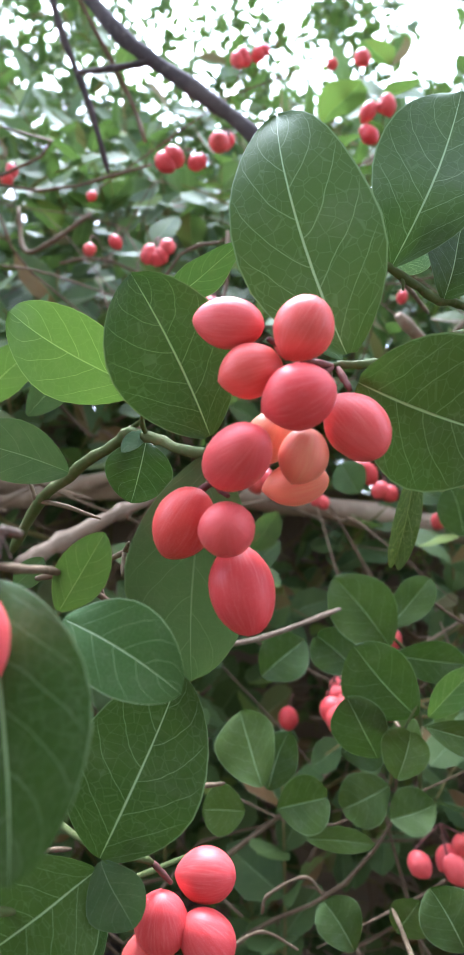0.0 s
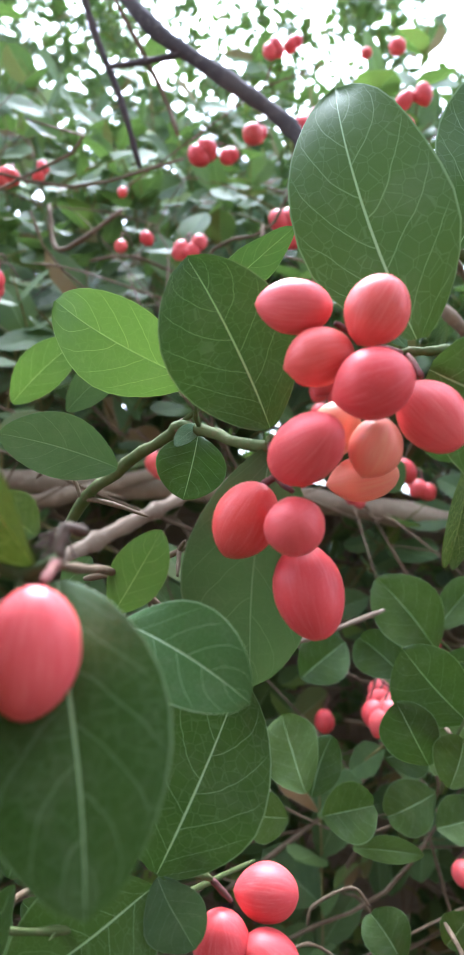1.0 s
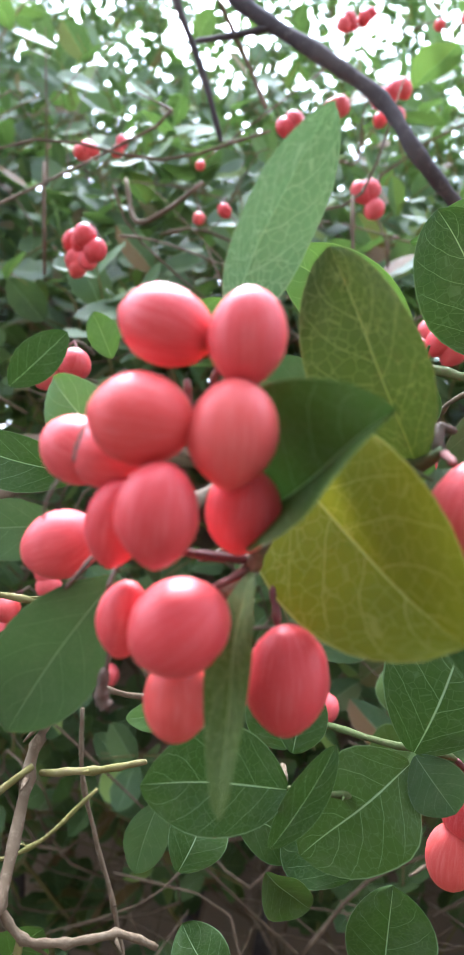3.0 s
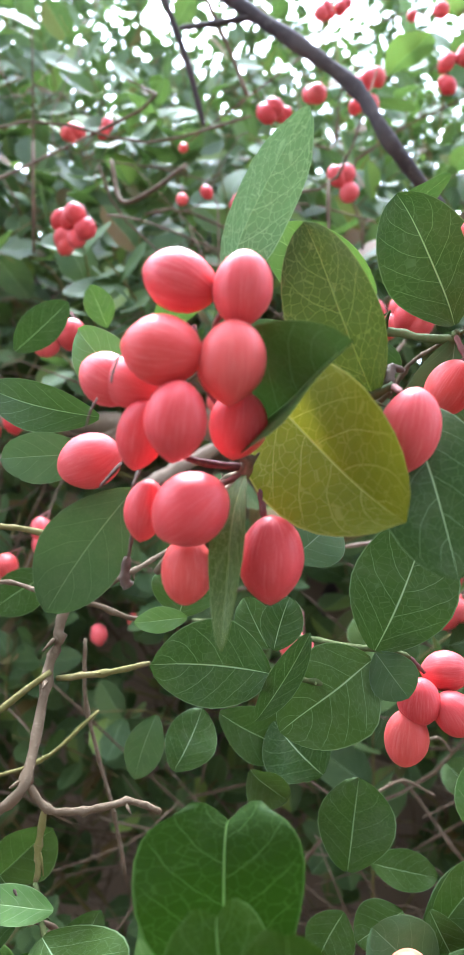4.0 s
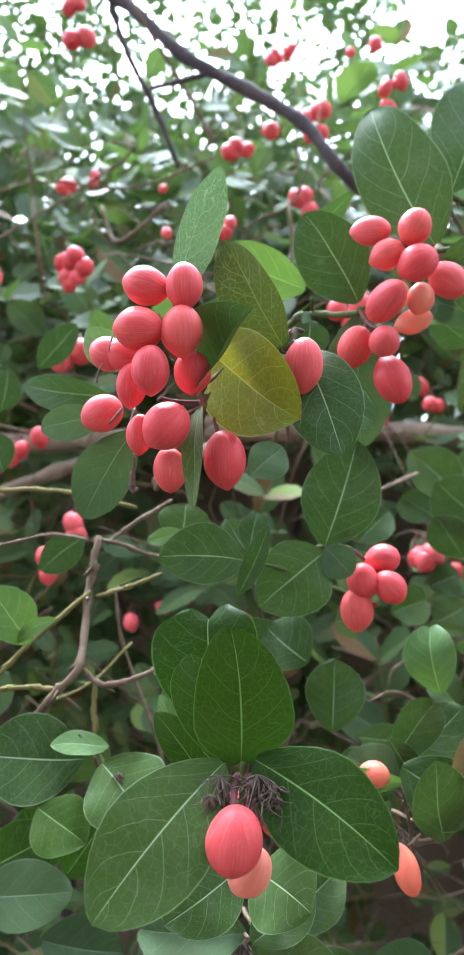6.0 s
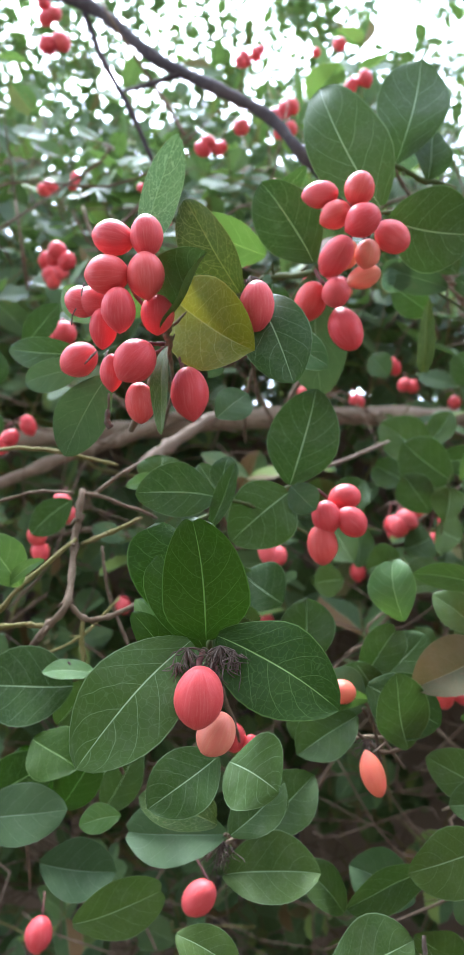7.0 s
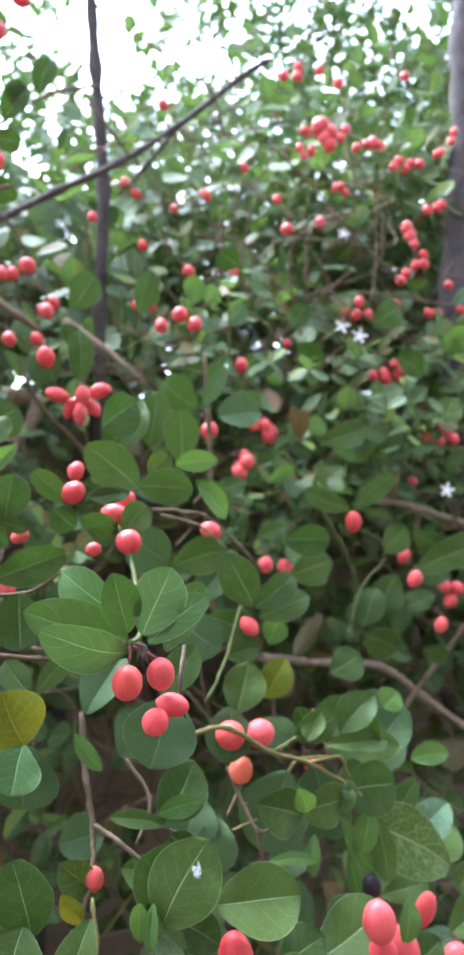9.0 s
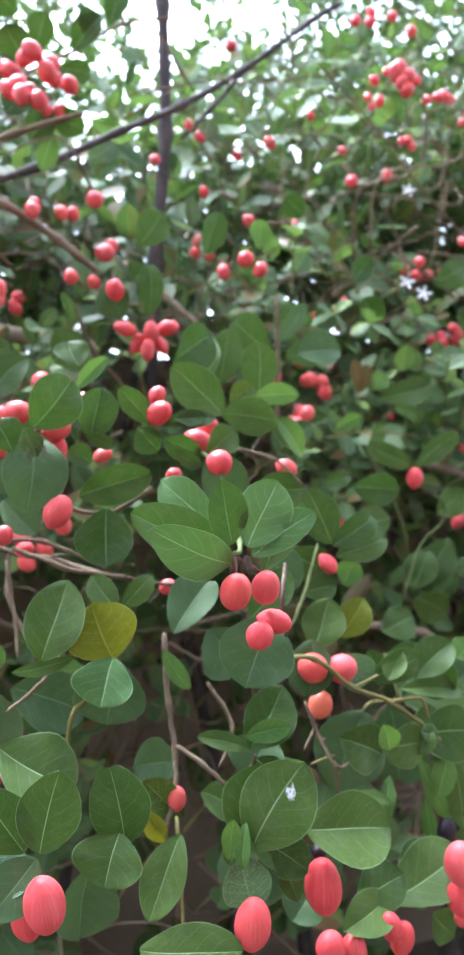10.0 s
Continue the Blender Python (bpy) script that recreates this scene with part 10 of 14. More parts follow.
stem(g, "stalk", PURPLE, [(0.2279, 0.4213, 1.4881), (0.2296, 0.4292, 1.5015)], 0.0006, 0.0005, 5)
berry(g, (0.2611, 0.4057, 1.4874), (-0.48, 0.04, 0.88), 0.0163, 0.0144)
stem(g, "stalk", PURPLE, [(0.2574, 0.4060, 1.4941), (0.2296, 0.4292, 1.5015)], 0.0006, 0.0005, 5)
berry(g, (0.2152, 0.4241, 1.4843), (-0.47, 0.37, 0.80), 0.0195, 0.0140)
stem(g, "stalk", PURPLE, [(0.2109, 0.4274, 1.4916), (0.2296, 0.4292, 1.5015)], 0.0006, 0.0005, 5)

g = thing("berry_cluster", (0.2624, 0.5139, 1.5239), "pair of ripe coral berries on short dark stalks", "berry clusters", "berries")
stem(g, "twig", BARK, [(0.2624, 0.5139, 1.5239), (0.2669, 0.5587, 1.5406), (0.2685, 0.6035, 1.5512)], 0.0007, 0.0009, 5)
berry(g, (0.2550, 0.5045, 1.5075), (0.67, -0.35, 0.65), 0.0166, 0.0153)
stem(g, "stalk", PURPLE, [(0.2603, 0.5018, 1.5126), (0.2624, 0.5139, 1.5239)], 0.0006, 0.0005, 5)
berry(g, (0.2683, 0.4992, 1.5084), (0.33, 0.04, 0.94), 0.0174, 0.0141)
stem(g, "stalk", PURPLE, [(0.2710, 0.4995, 1.5161), (0.2624, 0.5139, 1.5239)], 0.0006, 0.0005, 5)

g = thing("berry_cluster", (0.5964, 0.4399, 1.5791), "small bunch of ripe coral berries on short stalks", "berry clusters", "berries")
stem(g, "twig", BARK, [(0.5964, 0.4399, 1.5791), (0.6375, 0.4984, 1.6106), (0.6787, 0.5569, 1.6362)], 0.0007, 0.0009, 5)
berry(g, (0.5931, 0.4306, 1.5679), (-0.52, -0.21, 0.83), 0.0199, 0.0149)
stem(g, "stalk", PURPLE, [(0.5882, 0.4286, 1.5756), (0.5964, 0.4399, 1.5791)], 0.0006, 0.0005, 5)
berry(g, (0.5985, 0.4280, 1.5586), (-0.03, 0.22, 0.97), 0.0172, 0.0143)
stem(g, "stalk", PURPLE, [(0.5983, 0.4298, 1.5664), (0.5964, 0.4399, 1.5791)], 0.0006, 0.0005, 5)
berry(g, (0.6056, 0.4254, 1.5646), (-0.31, 0.21, 0.93), 0.0166, 0.0146)
stem(g, "stalk", PURPLE, [(0.6031, 0.4271, 1.5718), (0.5964, 0.4399, 1.5791)], 0.0006, 0.0005, 5)
berry(g, (0.6028, 0.4259, 1.5505), (0.26, -0.31, 0.91), 0.0161, 0.0145)
stem(g, "stalk", PURPLE, [(0.6048, 0.4235, 1.5574), (0.5964, 0.4399, 1.5791)], 0.0006, 0.0005, 5)
berry(g, (0.5961, 0.4297, 1.5740), (0.22, 0.67, 0.71), 0.0174, 0.0145)
stem(g, "stalk", PURPLE, [(0.5979, 0.4352, 1.5798), (0.5964, 0.4399, 1.5791)], 0.0006, 0.0005, 5)

g = thing("berry_cluster", (0.6923, 0.6120, 1.7563), "pair of ripe coral berries on short dark stalks", "berry clusters", "berries")
stem(g, "twig", BARK, [(0.6923, 0.6120, 1.7563), (0.7135, 0.6479, 1.7771), (0.7311, 0.6837, 1.7919)], 0.0007, 0.0009, 5)
berry(g, (0.6763, 0.6000, 1.7396), (-0.65, -0.04, 0.76), 0.0144, 0.0119)
stem(g, "stalk", PURPLE, [(0.6719, 0.5998, 1.7448), (0.6923, 0.6120, 1.7563)], 0.0006, 0.0005, 5)
berry(g, (0.7084, 0.6000, 1.7410), (-0.18, 0.21, 0.96), 0.0156, 0.0129)
stem(g, "stalk", PURPLE, [(0.7070, 0.6015, 1.7480), (0.6923, 0.6120, 1.7563)], 0.0006, 0.0005, 5)

g = thing("berry_cluster", (0.7832, 0.6120, 1.6644), "small bunch of ripe coral berries on short stalks", "berry clusters", "berries")
stem(g, "twig", BARK, [(0.7832, 0.6120, 1.6644), (0.8139, 0.6477, 1.6810), (0.8481, 0.6834, 1.6915)], 0.0007, 0.0009, 5)
berry(g, (0.7796, 0.6000, 1.6510), (-0.50, 0.67, 0.55), 0.0174, 0.0124)
stem(g, "stalk", PURPLE, [(0.7756, 0.6055, 1.6556), (0.7832, 0.6120, 1.6644)], 0.0006, 0.0005, 5)
berry(g, (0.7995, 0.6000, 1.6503), (0.04, 0.05, 1.00), 0.0154, 0.0131)
stem(g, "stalk", PURPLE, [(0.7998, 0.6004, 1.6576), (0.7832, 0.6120, 1.6644)], 0.0006, 0.0005, 5)
berry(g, (0.7600, 0.6000, 1.6439), (0.53, -0.23, 0.82), 0.0146, 0.0127)
stem(g, "stalk", PURPLE, [(0.7636, 0.5984, 1.6495), (0.7832, 0.6120, 1.6644)], 0.0006, 0.0005, 5)

g = thing("berry_cluster", (0.4835, 0.6120, 1.6774), "single ripe coral berry hanging on its short stalk", "berry clusters", "berries")
stem(g, "twig", BARK, [(0.4835, 0.6120, 1.6774), (0.5003, 0.6524, 1.6974), (0.5177, 0.6928, 1.7114)], 0.0007, 0.0009, 5)
berry(g, (0.4835, 0.6000, 1.6614), (-0.63, -0.27, 0.73), 0.0143, 0.0125)
stem(g, "stalk", PURPLE, [(0.4793, 0.5982, 1.6663), (0.4835, 0.6120, 1.6774)], 0.0006, 0.0005, 5)

g = thing("berry_cluster", (0.5616, 0.6120, 1.4798), "single ripe coral berry hanging on its short stalk", "berry clusters", "berries")
stem(g, "twig", BARK, [(0.5616, 0.6120, 1.4798), (0.5859, 0.6545, 1.4905), (0.6140, 0.6970, 1.4953)], 0.0007, 0.0009, 5)
berry(g, (0.5645, 0.6000, 1.4638), (0.45, 0.49, 0.74), 0.0135, 0.0114)
stem(g, "stalk", PURPLE, [(0.5674, 0.6031, 1.4685), (0.5616, 0.6120, 1.4798)], 0.0006, 0.0005, 5)

g = thing("berry_cluster", (0.7893, 0.6063, 1.3513), "small bunch of ripe coral berries on short stalks", "berry clusters", "berries")
stem(g, "twig", BARK, [(0.7893, 0.6063, 1.3513), (0.8186, 0.6468, 1.3537), (0.8488, 0.6873, 1.3501)], 0.0007, 0.0009, 5)
berry(g, (0.7654, 0.6000, 1.3317), (-0.31, -0.06, 0.95), 0.0172, 0.0147)
stem(g, "stalk", PURPLE, [(0.7629, 0.5995, 1.3393), (0.7893, 0.6063, 1.3513)], 0.0006, 0.0005, 5)
berry(g, (0.7827, 0.5968, 1.3259), (-0.64, -0.29, 0.71), 0.0175, 0.0152)
stem(g, "stalk", PURPLE, [(0.7775, 0.5944, 1.3318), (0.7893, 0.6063, 1.3513)], 0.0006, 0.0005, 5)
berry(g, (0.8020, 0.5886, 1.3375), (-0.53, -0.24, 0.81), 0.0188, 0.0146)
stem(g, "stalk", PURPLE, [(0.7973, 0.5865, 1.3447), (0.7893, 0.6063, 1.3513)], 0.0006, 0.0005, 5)
berry(g, (0.7966, 0.5918, 1.3460), (-0.73, 0.30, 0.62), 0.0177, 0.0152)
stem(g, "stalk", PURPLE, [(0.7905, 0.5943, 1.3511), (0.7893, 0.6063, 1.3513)], 0.0006, 0.0005, 5)

g = thing("berry_cluster", (0.7803, 0.4990, 1.2565), "small bunch of ripe coral berries on short stalks", "berry clusters", "berries")
stem(g, "twig", BARK, [(0.7803, 0.4990, 1.2565), (0.8307, 0.5614, 1.2559), (0.8821, 0.6239, 1.2493)], 0.0007, 0.0009, 5)
berry(g, (0.7622, 0.4945, 1.2393), (0.75, -0.28, 0.61), 0.0183, 0.0140)
stem(g, "stalk", PURPLE, [(0.7685, 0.4921, 1.2445), (0.7803, 0.4990, 1.2565)], 0.0006, 0.0005, 5)
berry(g, (0.7754, 0.4881, 1.2365), (-0.55, 0.12, 0.83), 0.0186, 0.0138)
stem(g, "stalk", PURPLE, [(0.7706, 0.4892, 1.2438), (0.7803, 0.4990, 1.2565)], 0.0006, 0.0005, 5)
berry(g, (0.7842, 0.4849, 1.2495), (-0.48, 0.26, 0.84), 0.0195, 0.0149)
stem(g, "stalk", PURPLE, [(0.7798, 0.4873, 1.2572), (0.7803, 0.4990, 1.2565)], 0.0006, 0.0005, 5)
berry(g, (0.7922, 0.4803, 1.2366), (-0.58, -0.06, 0.81), 0.0161, 0.0150)
stem(g, "stalk", PURPLE, [(0.7878, 0.4798, 1.2428), (0.7803, 0.4990, 1.2565)], 0.0006, 0.0005, 5)

g = thing("berry_cluster", (0.9024, 0.5475, 1.2487), "single ripe coral berry hanging on its short stalk", "berry clusters", "berries")
stem(g, "twig", BARK, [(0.9024, 0.5475, 1.2487), (0.9361, 0.5845, 1.2460), (0.9699, 0.6215, 1.2373)], 0.0007, 0.0009, 5)
berry(g, (0.9003, 0.5355, 1.2327), (-0.59, -0.15, 0.79), 0.0195, 0.0144)
stem(g, "stalk", PURPLE, [(0.8949, 0.5341, 1.2400), (0.9024, 0.5475, 1.2487)], 0.0006, 0.0005, 5)

g = thing("berry_cluster", (0.8221, 0.6120, 1.1990), "single ripe coral berry hanging on its short stalk", "berry clusters", "berries")
stem(g, "twig", BARK, [(0.8221, 0.6120, 1.1990), (0.8500, 0.6522, 1.1939), (0.8756, 0.6925, 1.1827)], 0.0007, 0.0009, 5)
berry(g, (0.8185, 0.6000, 1.1830), (-0.54, 0.09, 0.83), 0.0155, 0.0138)
stem(g, "stalk", PURPLE, [(0.8146, 0.6006, 1.1891), (0.8221, 0.6120, 1.1990)], 0.0006, 0.0005, 5)

g = thing("berry_cluster", (0.4838, 0.4089, 1.1394), "single ripe coral berry hanging on its short stalk", "berry clusters", "berries")
stem(g, "twig", BARK, [(0.4838, 0.4089, 1.1394), (0.5134, 0.4819, 1.1263), (0.5403, 0.5549, 1.1071)], 0.0007, 0.0009, 5)
berry(g, (0.4826, 0.3969, 1.1234), (0.29, 0.13, 0.95), 0.0162, 0.0145)
stem(g, "stalk", PURPLE, [(0.4848, 0.3979, 1.1307), (0.4838, 0.4089, 1.1394)], 0.0006, 0.0005, 5)

g = thing("berry_cluster", (0.5356, 0.4457, 1.1242), "small bunch of ripe coral berries on short stalks", "berry clusters", "berries")
stem(g, "twig", BARK, [(0.5356, 0.4457, 1.1242), (0.5683, 0.5171, 1.1100), (0.5980, 0.5885, 1.0899)], 0.0007, 0.0009, 5)
berry(g, (0.5240, 0.4379, 1.1128), (0.05, 0.57, 0.82), 0.0167, 0.0145)
stem(g, "stalk", PURPLE, [(0.5244, 0.4424, 1.1193), (0.5356, 0.4457, 1.1242)], 0.0006, 0.0005, 5)
berry(g, (0.5309, 0.4342, 1.1064), (0.42, 0.56, 0.71), 0.0185, 0.0144)
stem(g, "stalk", PURPLE, [(0.5346, 0.4391, 1.1126), (0.5356, 0.4457, 1.1242)], 0.0006, 0.0005, 5)
berry(g, (0.5420, 0.4290, 1.1054), (-0.22, 0.65, 0.73), 0.0160, 0.0141)
stem(g, "stalk", PURPLE, [(0.5404, 0.4339, 1.1108), (0.5356, 0.4457, 1.1242)], 0.0006, 0.0005, 5)

g = thing("berry_cluster", (0.6769, 0.4509, 1.1231), "single ripe coral berry hanging on its short stalk", "berry clusters", "berries")
stem(g, "twig", BARK, [(0.6769, 0.4509, 1.1231), (0.7233, 0.5161, 1.1097), (0.7707, 0.5813, 1.0904)], 0.0007, 0.0009, 5)
berry(g, (0.6759, 0.4389, 1.1071), (0.57, 0.00, 0.82), 0.0198, 0.0138)
stem(g, "stalk", PURPLE, [(0.6812, 0.4389, 1.1147), (0.6769, 0.4509, 1.1231)], 0.0006, 0.0005, 5)

g = thing("berry_cluster", (0.6104, 0.3483, 1.1175), "single ripe coral berry hanging on its short stalk", "berry clusters", "berries")
stem(g, "twig", BARK, [(0.6104, 0.3483, 1.1175), (0.6582, 0.4130, 1.1020), (0.7088, 0.4776, 1.0804)], 0.0007, 0.0009, 5)
berry(g, (0.6093, 0.3363, 1.1015), (0.59, 0.05, 0.81), 0.0181, 0.0137)
stem(g, "stalk", PURPLE, [(0.6143, 0.3367, 1.1084), (0.6104, 0.3483, 1.1175)], 0.0006, 0.0005, 5)

g = thing("berry_cluster", (0.7205, 0.4279, 1.0807), "small bunch of ripe coral berries on short stalks", "berry clusters", "berries")
stem(g, "twig", BARK, [(0.7205, 0.4279, 1.0807), (0.7681, 0.4898, 1.0633), (0.8138, 0.5517, 1.0399)], 0.0007, 0.0009, 5)
berry(g, (0.7134, 0.4188, 1.0707), (-0.49, -0.24, 0.84), 0.0174, 0.0142)
stem(g, "stalk", PURPLE, [(0.7094, 0.4169, 1.0775), (0.7205, 0.4279, 1.0807)], 0.0006, 0.0005, 5)
berry(g, (0.7255, 0.4130, 1.0682), (-0.72, -0.04, 0.70), 0.0174, 0.0152)
stem(g, "stalk", PURPLE, [(0.7196, 0.4127, 1.0739), (0.7205, 0.4279, 1.0807)], 0.0006, 0.0005, 5)
berry(g, (0.7174, 0.4159, 1.0551), (0.70, 0.23, 0.68), 0.0197, 0.0150)
stem(g, "stalk", PURPLE, [(0.7239, 0.4180, 1.0614), (0.7205, 0.4279, 1.0807)], 0.0006, 0.0005, 5)

g = thing("berry_cluster", (0.7445, 0.4161, 1.0868), "single ripe coral berry hanging on its short stalk", "berry clusters", "berries")
stem(g, "twig", BARK, [(0.7445, 0.4161, 1.0868), (0.7939, 0.4764, 1.0702), (0.8411, 0.5368, 1.0475)], 0.0007, 0.0009, 5)
berry(g, (0.7451, 0.4041, 1.0708), (-0.32, -0.26, 0.91), 0.0157, 0.0146)
stem(g, "stalk", PURPLE, [(0.7428, 0.4021, 1.0775), (0.7445, 0.4161, 1.0868)], 0.0006, 0.0005, 5)

g = thing("berry_cluster", (0.6667, 0.3802, 1.0600), "single ripe coral berry hanging on its short stalk", "berry clusters", "berries")
stem(g, "twig", BARK, [(0.6667, 0.3802, 1.0600), (0.7169, 0.4425, 1.0394), (0.7707, 0.5047, 1.0127)], 0.0007, 0.0009, 5)
berry(g, (0.6632, 0.3682, 1.0440), (0.40, -0.24, 0.89), 0.0176, 0.0138)
stem(g, "stalk", PURPLE, [(0.6665, 0.3662, 1.0514), (0.6667, 0.3802, 1.0600)], 0.0006, 0.0005, 5)

g = thing("berry_cluster", (0.5033, 0.3844, 0.9496), "single ripe coral berry hanging on its short stalk", "berry clusters", "berries")
stem(g, "twig", BARK, [(0.5033, 0.3844, 0.9496), (0.5385, 0.4513, 0.9154), (0.5776, 0.5182, 0.8751)], 0.0007, 0.0009, 5)
berry(g, (0.5067, 0.3724, 0.9336), (-0.26, 0.19, 0.95), 0.0179, 0.0144)
stem(g, "stalk", PURPLE, [(0.5044, 0.3740, 0.9416), (0.5033, 0.3844, 0.9496)], 0.0006, 0.0005, 5)

g = thing("berry_cluster", (0.5671, 0.6120, 1.3637), "single ripe coral berry hanging on its short stalk", "berry clusters", "berries")
stem(g, "twig", BARK, [(0.5671, 0.6120, 1.3637), (0.5847, 0.6573, 1.3675), (0.6000, 0.7027, 1.3654)], 0.0007, 0.0009, 5)
berry(g, (0.5677, 0.6000, 1.3477), (-0.14, 0.27, 0.95), 0.0162, 0.0138)
stem(g, "stalk", PURPLE, [(0.5666, 0.6021, 1.3549), (0.5671, 0.6120, 1.3637)], 0.0006, 0.0005, 5)

g = thing("berry_cluster", (0.5659, 0.6120, 1.3118), "single ripe coral berry hanging on its short stalk", "berry clusters", "berries")
stem(g, "twig", BARK, [(0.5659, 0.6120, 1.3118), (0.5872, 0.6577, 1.3129), (0.6110, 0.7035, 1.3079)], 0.0007, 0.0009, 5)
berry(g, (0.5673, 0.6000, 1.2958), (-0.52, 0.53, 0.66), 0.0163, 0.0126)
stem(g, "stalk", PURPLE, [(0.5633, 0.6041, 1.3009), (0.5659, 0.6120, 1.3118)], 0.0006, 0.0005, 5)

g = thing("berry_cluster", (0.5801, 0.5931, 1.2831), "small bunch of ripe coral berries on short stalks", "berry clusters", "berries")
stem(g, "twig", BARK, [(0.5801, 0.5931, 1.2831), (0.6032, 0.6385, 1.2827), (0.6296, 0.6839, 1.2762)], 0.0007, 0.0009, 5)
berry(g, (0.5694, 0.5866, 1.2710), (-0.36, 0.52, 0.78), 0.0181, 0.0145)
stem(g, "stalk", PURPLE, [(0.5663, 0.5910, 1.2776), (0.5801, 0.5931, 1.2831)], 0.0006, 0.0005, 5)
berry(g, (0.5821, 0.5806, 1.2698), (0.22, -0.32, 0.92), 0.0176, 0.0150)
stem(g, "stalk", PURPLE, [(0.5839, 0.5780, 1.2774), (0.5801, 0.5931, 1.2831)], 0.0006, 0.0005, 5)
berry(g, (0.5903, 0.5761, 1.2606), (-0.53, 0.66, 0.53), 0.0186, 0.0149)
stem(g, "stalk", PURPLE, [(0.5856, 0.5819, 1.2653), (0.5801, 0.5931, 1.2831)], 0.0006, 0.0005, 5)

g = thing("berry_cluster", (0.4684, 0.4209, 1.2335), "pair of ripe coral berries on short dark stalks", "berry clusters", "berries")
stem(g, "twig", BARK, [(0.4684, 0.4209, 1.2335), (0.4955, 0.4951, 1.2315), (0.5194, 0.5694, 1.2235)], 0.0007, 0.0009, 5)
berry(g, (0.4744, 0.4076, 1.2222), (0.46, -0.16, 0.87), 0.0175, 0.0147)
stem(g, "stalk", PURPLE, [(0.4782, 0.4063, 1.2294), (0.4684, 0.4209, 1.2335)], 0.0006, 0.0005, 5)
berry(g, (0.4677, 0.4101, 1.2128), (-0.57, 0.04, 0.82), 0.0160, 0.0146)
stem(g, "stalk", PURPLE, [(0.4634, 0.4104, 1.2190), (0.4684, 0.4209, 1.2335)], 0.0006, 0.0005, 5)

g = thing("berry_cluster", (0.7432, 0.6120, 1.2891), "single ripe coral berry hanging on its short stalk", "berry clusters", "berries")
stem(g, "twig", BARK, [(0.7432, 0.6120, 1.2891), (0.7679, 0.6540, 1.2886), (0.7895, 0.6959, 1.2820)], 0.0007, 0.0009, 5)
berry(g, (0.7414, 0.6000, 1.2731), (0.15, 0.36, 0.92), 0.0166, 0.0125)
stem(g, "stalk", PURPLE, [(0.7426, 0.6029, 1.2803), (0.7432, 0.6120, 1.2891)], 0.0006, 0.0005, 5)

g = thing("berry_cluster", (0.7366, 0.6120, 1.6006), "pair of ripe coral berries on short dark stalks", "berry clusters", "berries")
stem(g, "twig", BARK, [(0.7366, 0.6120, 1.6006), (0.7640, 0.6512, 1.6147), (0.7947, 0.6904, 1.6227)], 0.0007, 0.0009, 5)
berry(g, (0.7305, 0.6000, 1.5880), (0.56, -0.22, 0.80), 0.0126, 0.0106)
stem(g, "stalk", PURPLE, [(0.7338, 0.5987, 1.5927), (0.7366, 0.6120, 1.6006)], 0.0006, 0.0005, 5)
berry(g, (0.7368, 0.6000, 1.5811), (-0.44, 0.29, 0.85), 0.0131, 0.0115)
stem(g, "stalk", PURPLE, [(0.7341, 0.6018, 1.5863), (0.7366, 0.6120, 1.6006)], 0.0006, 0.0005, 5)

g = thing("berry_cluster", (0.7931, 0.6120, 1.6688), "pair of ripe coral berries on short dark stalks", "berry clusters", "berries")
stem(g, "twig", BARK, [(0.7931, 0.6120, 1.6688), (0.8163, 0.6492, 1.6851), (0.8354, 0.6864, 1.6953)], 0.0007, 0.0009, 5)
berry(g, (0.7865, 0.6000, 1.6548), (0.51, 0.35, 0.78), 0.0194, 0.0139)
stem(g, "stalk", PURPLE, [(0.7911, 0.6032, 1.6619), (0.7931, 0.6120, 1.6688)], 0.0006, 0.0005, 5)
berry(g, (0.7961, 0.6000, 1.6508), (-0.24, 0.44, 0.87), 0.0190, 0.0146)
stem(g, "stalk", PURPLE, [(0.7940, 0.6039, 1.6586), (0.7931, 0.6120, 1.6688)], 0.0006, 0.0005, 5)

g = thing("berry_cluster", (0.7114, 0.6120, 1.6739), "small bunch of ripe coral berries on short stalks", "berry clusters", "berries")
stem(g, "twig", BARK, [(0.7114, 0.6120, 1.6739), (0.7353, 0.6506, 1.6911), (0.7602, 0.6891, 1.7024)], 0.0007, 0.0009, 5)
berry(g, (0.6884, 0.6000, 1.6311), (-0.01, -0.32, 0.95), 0.0160, 0.0116)
stem(g, "stalk", PURPLE, [(0.6884, 0.5976, 1.6382), (0.7114, 0.6120, 1.6739)], 0.0006, 0.0005, 5)
berry(g, (0.6805, 0.6000, 1.6560), (-0.61, 0.20, 0.77), 0.0158, 0.0126)
stem(g, "stalk", PURPLE, [(0.6759, 0.6015, 1.6616), (0.7114, 0.6120, 1.6739)], 0.0006, 0.0005, 5)
berry(g, (0.6987, 0.6000, 1.6704), (0.62, 0.51, 0.59), 0.0135, 0.0117)
stem(g, "stalk", PURPLE, [(0.7026, 0.6032, 1.6741), (0.7114, 0.6120, 1.6739)], 0.0006, 0.0005, 5)
berry(g, (0.7441, 0.6000, 1.6670), (-0.22, 0.45, 0.86), 0.0165, 0.0127)
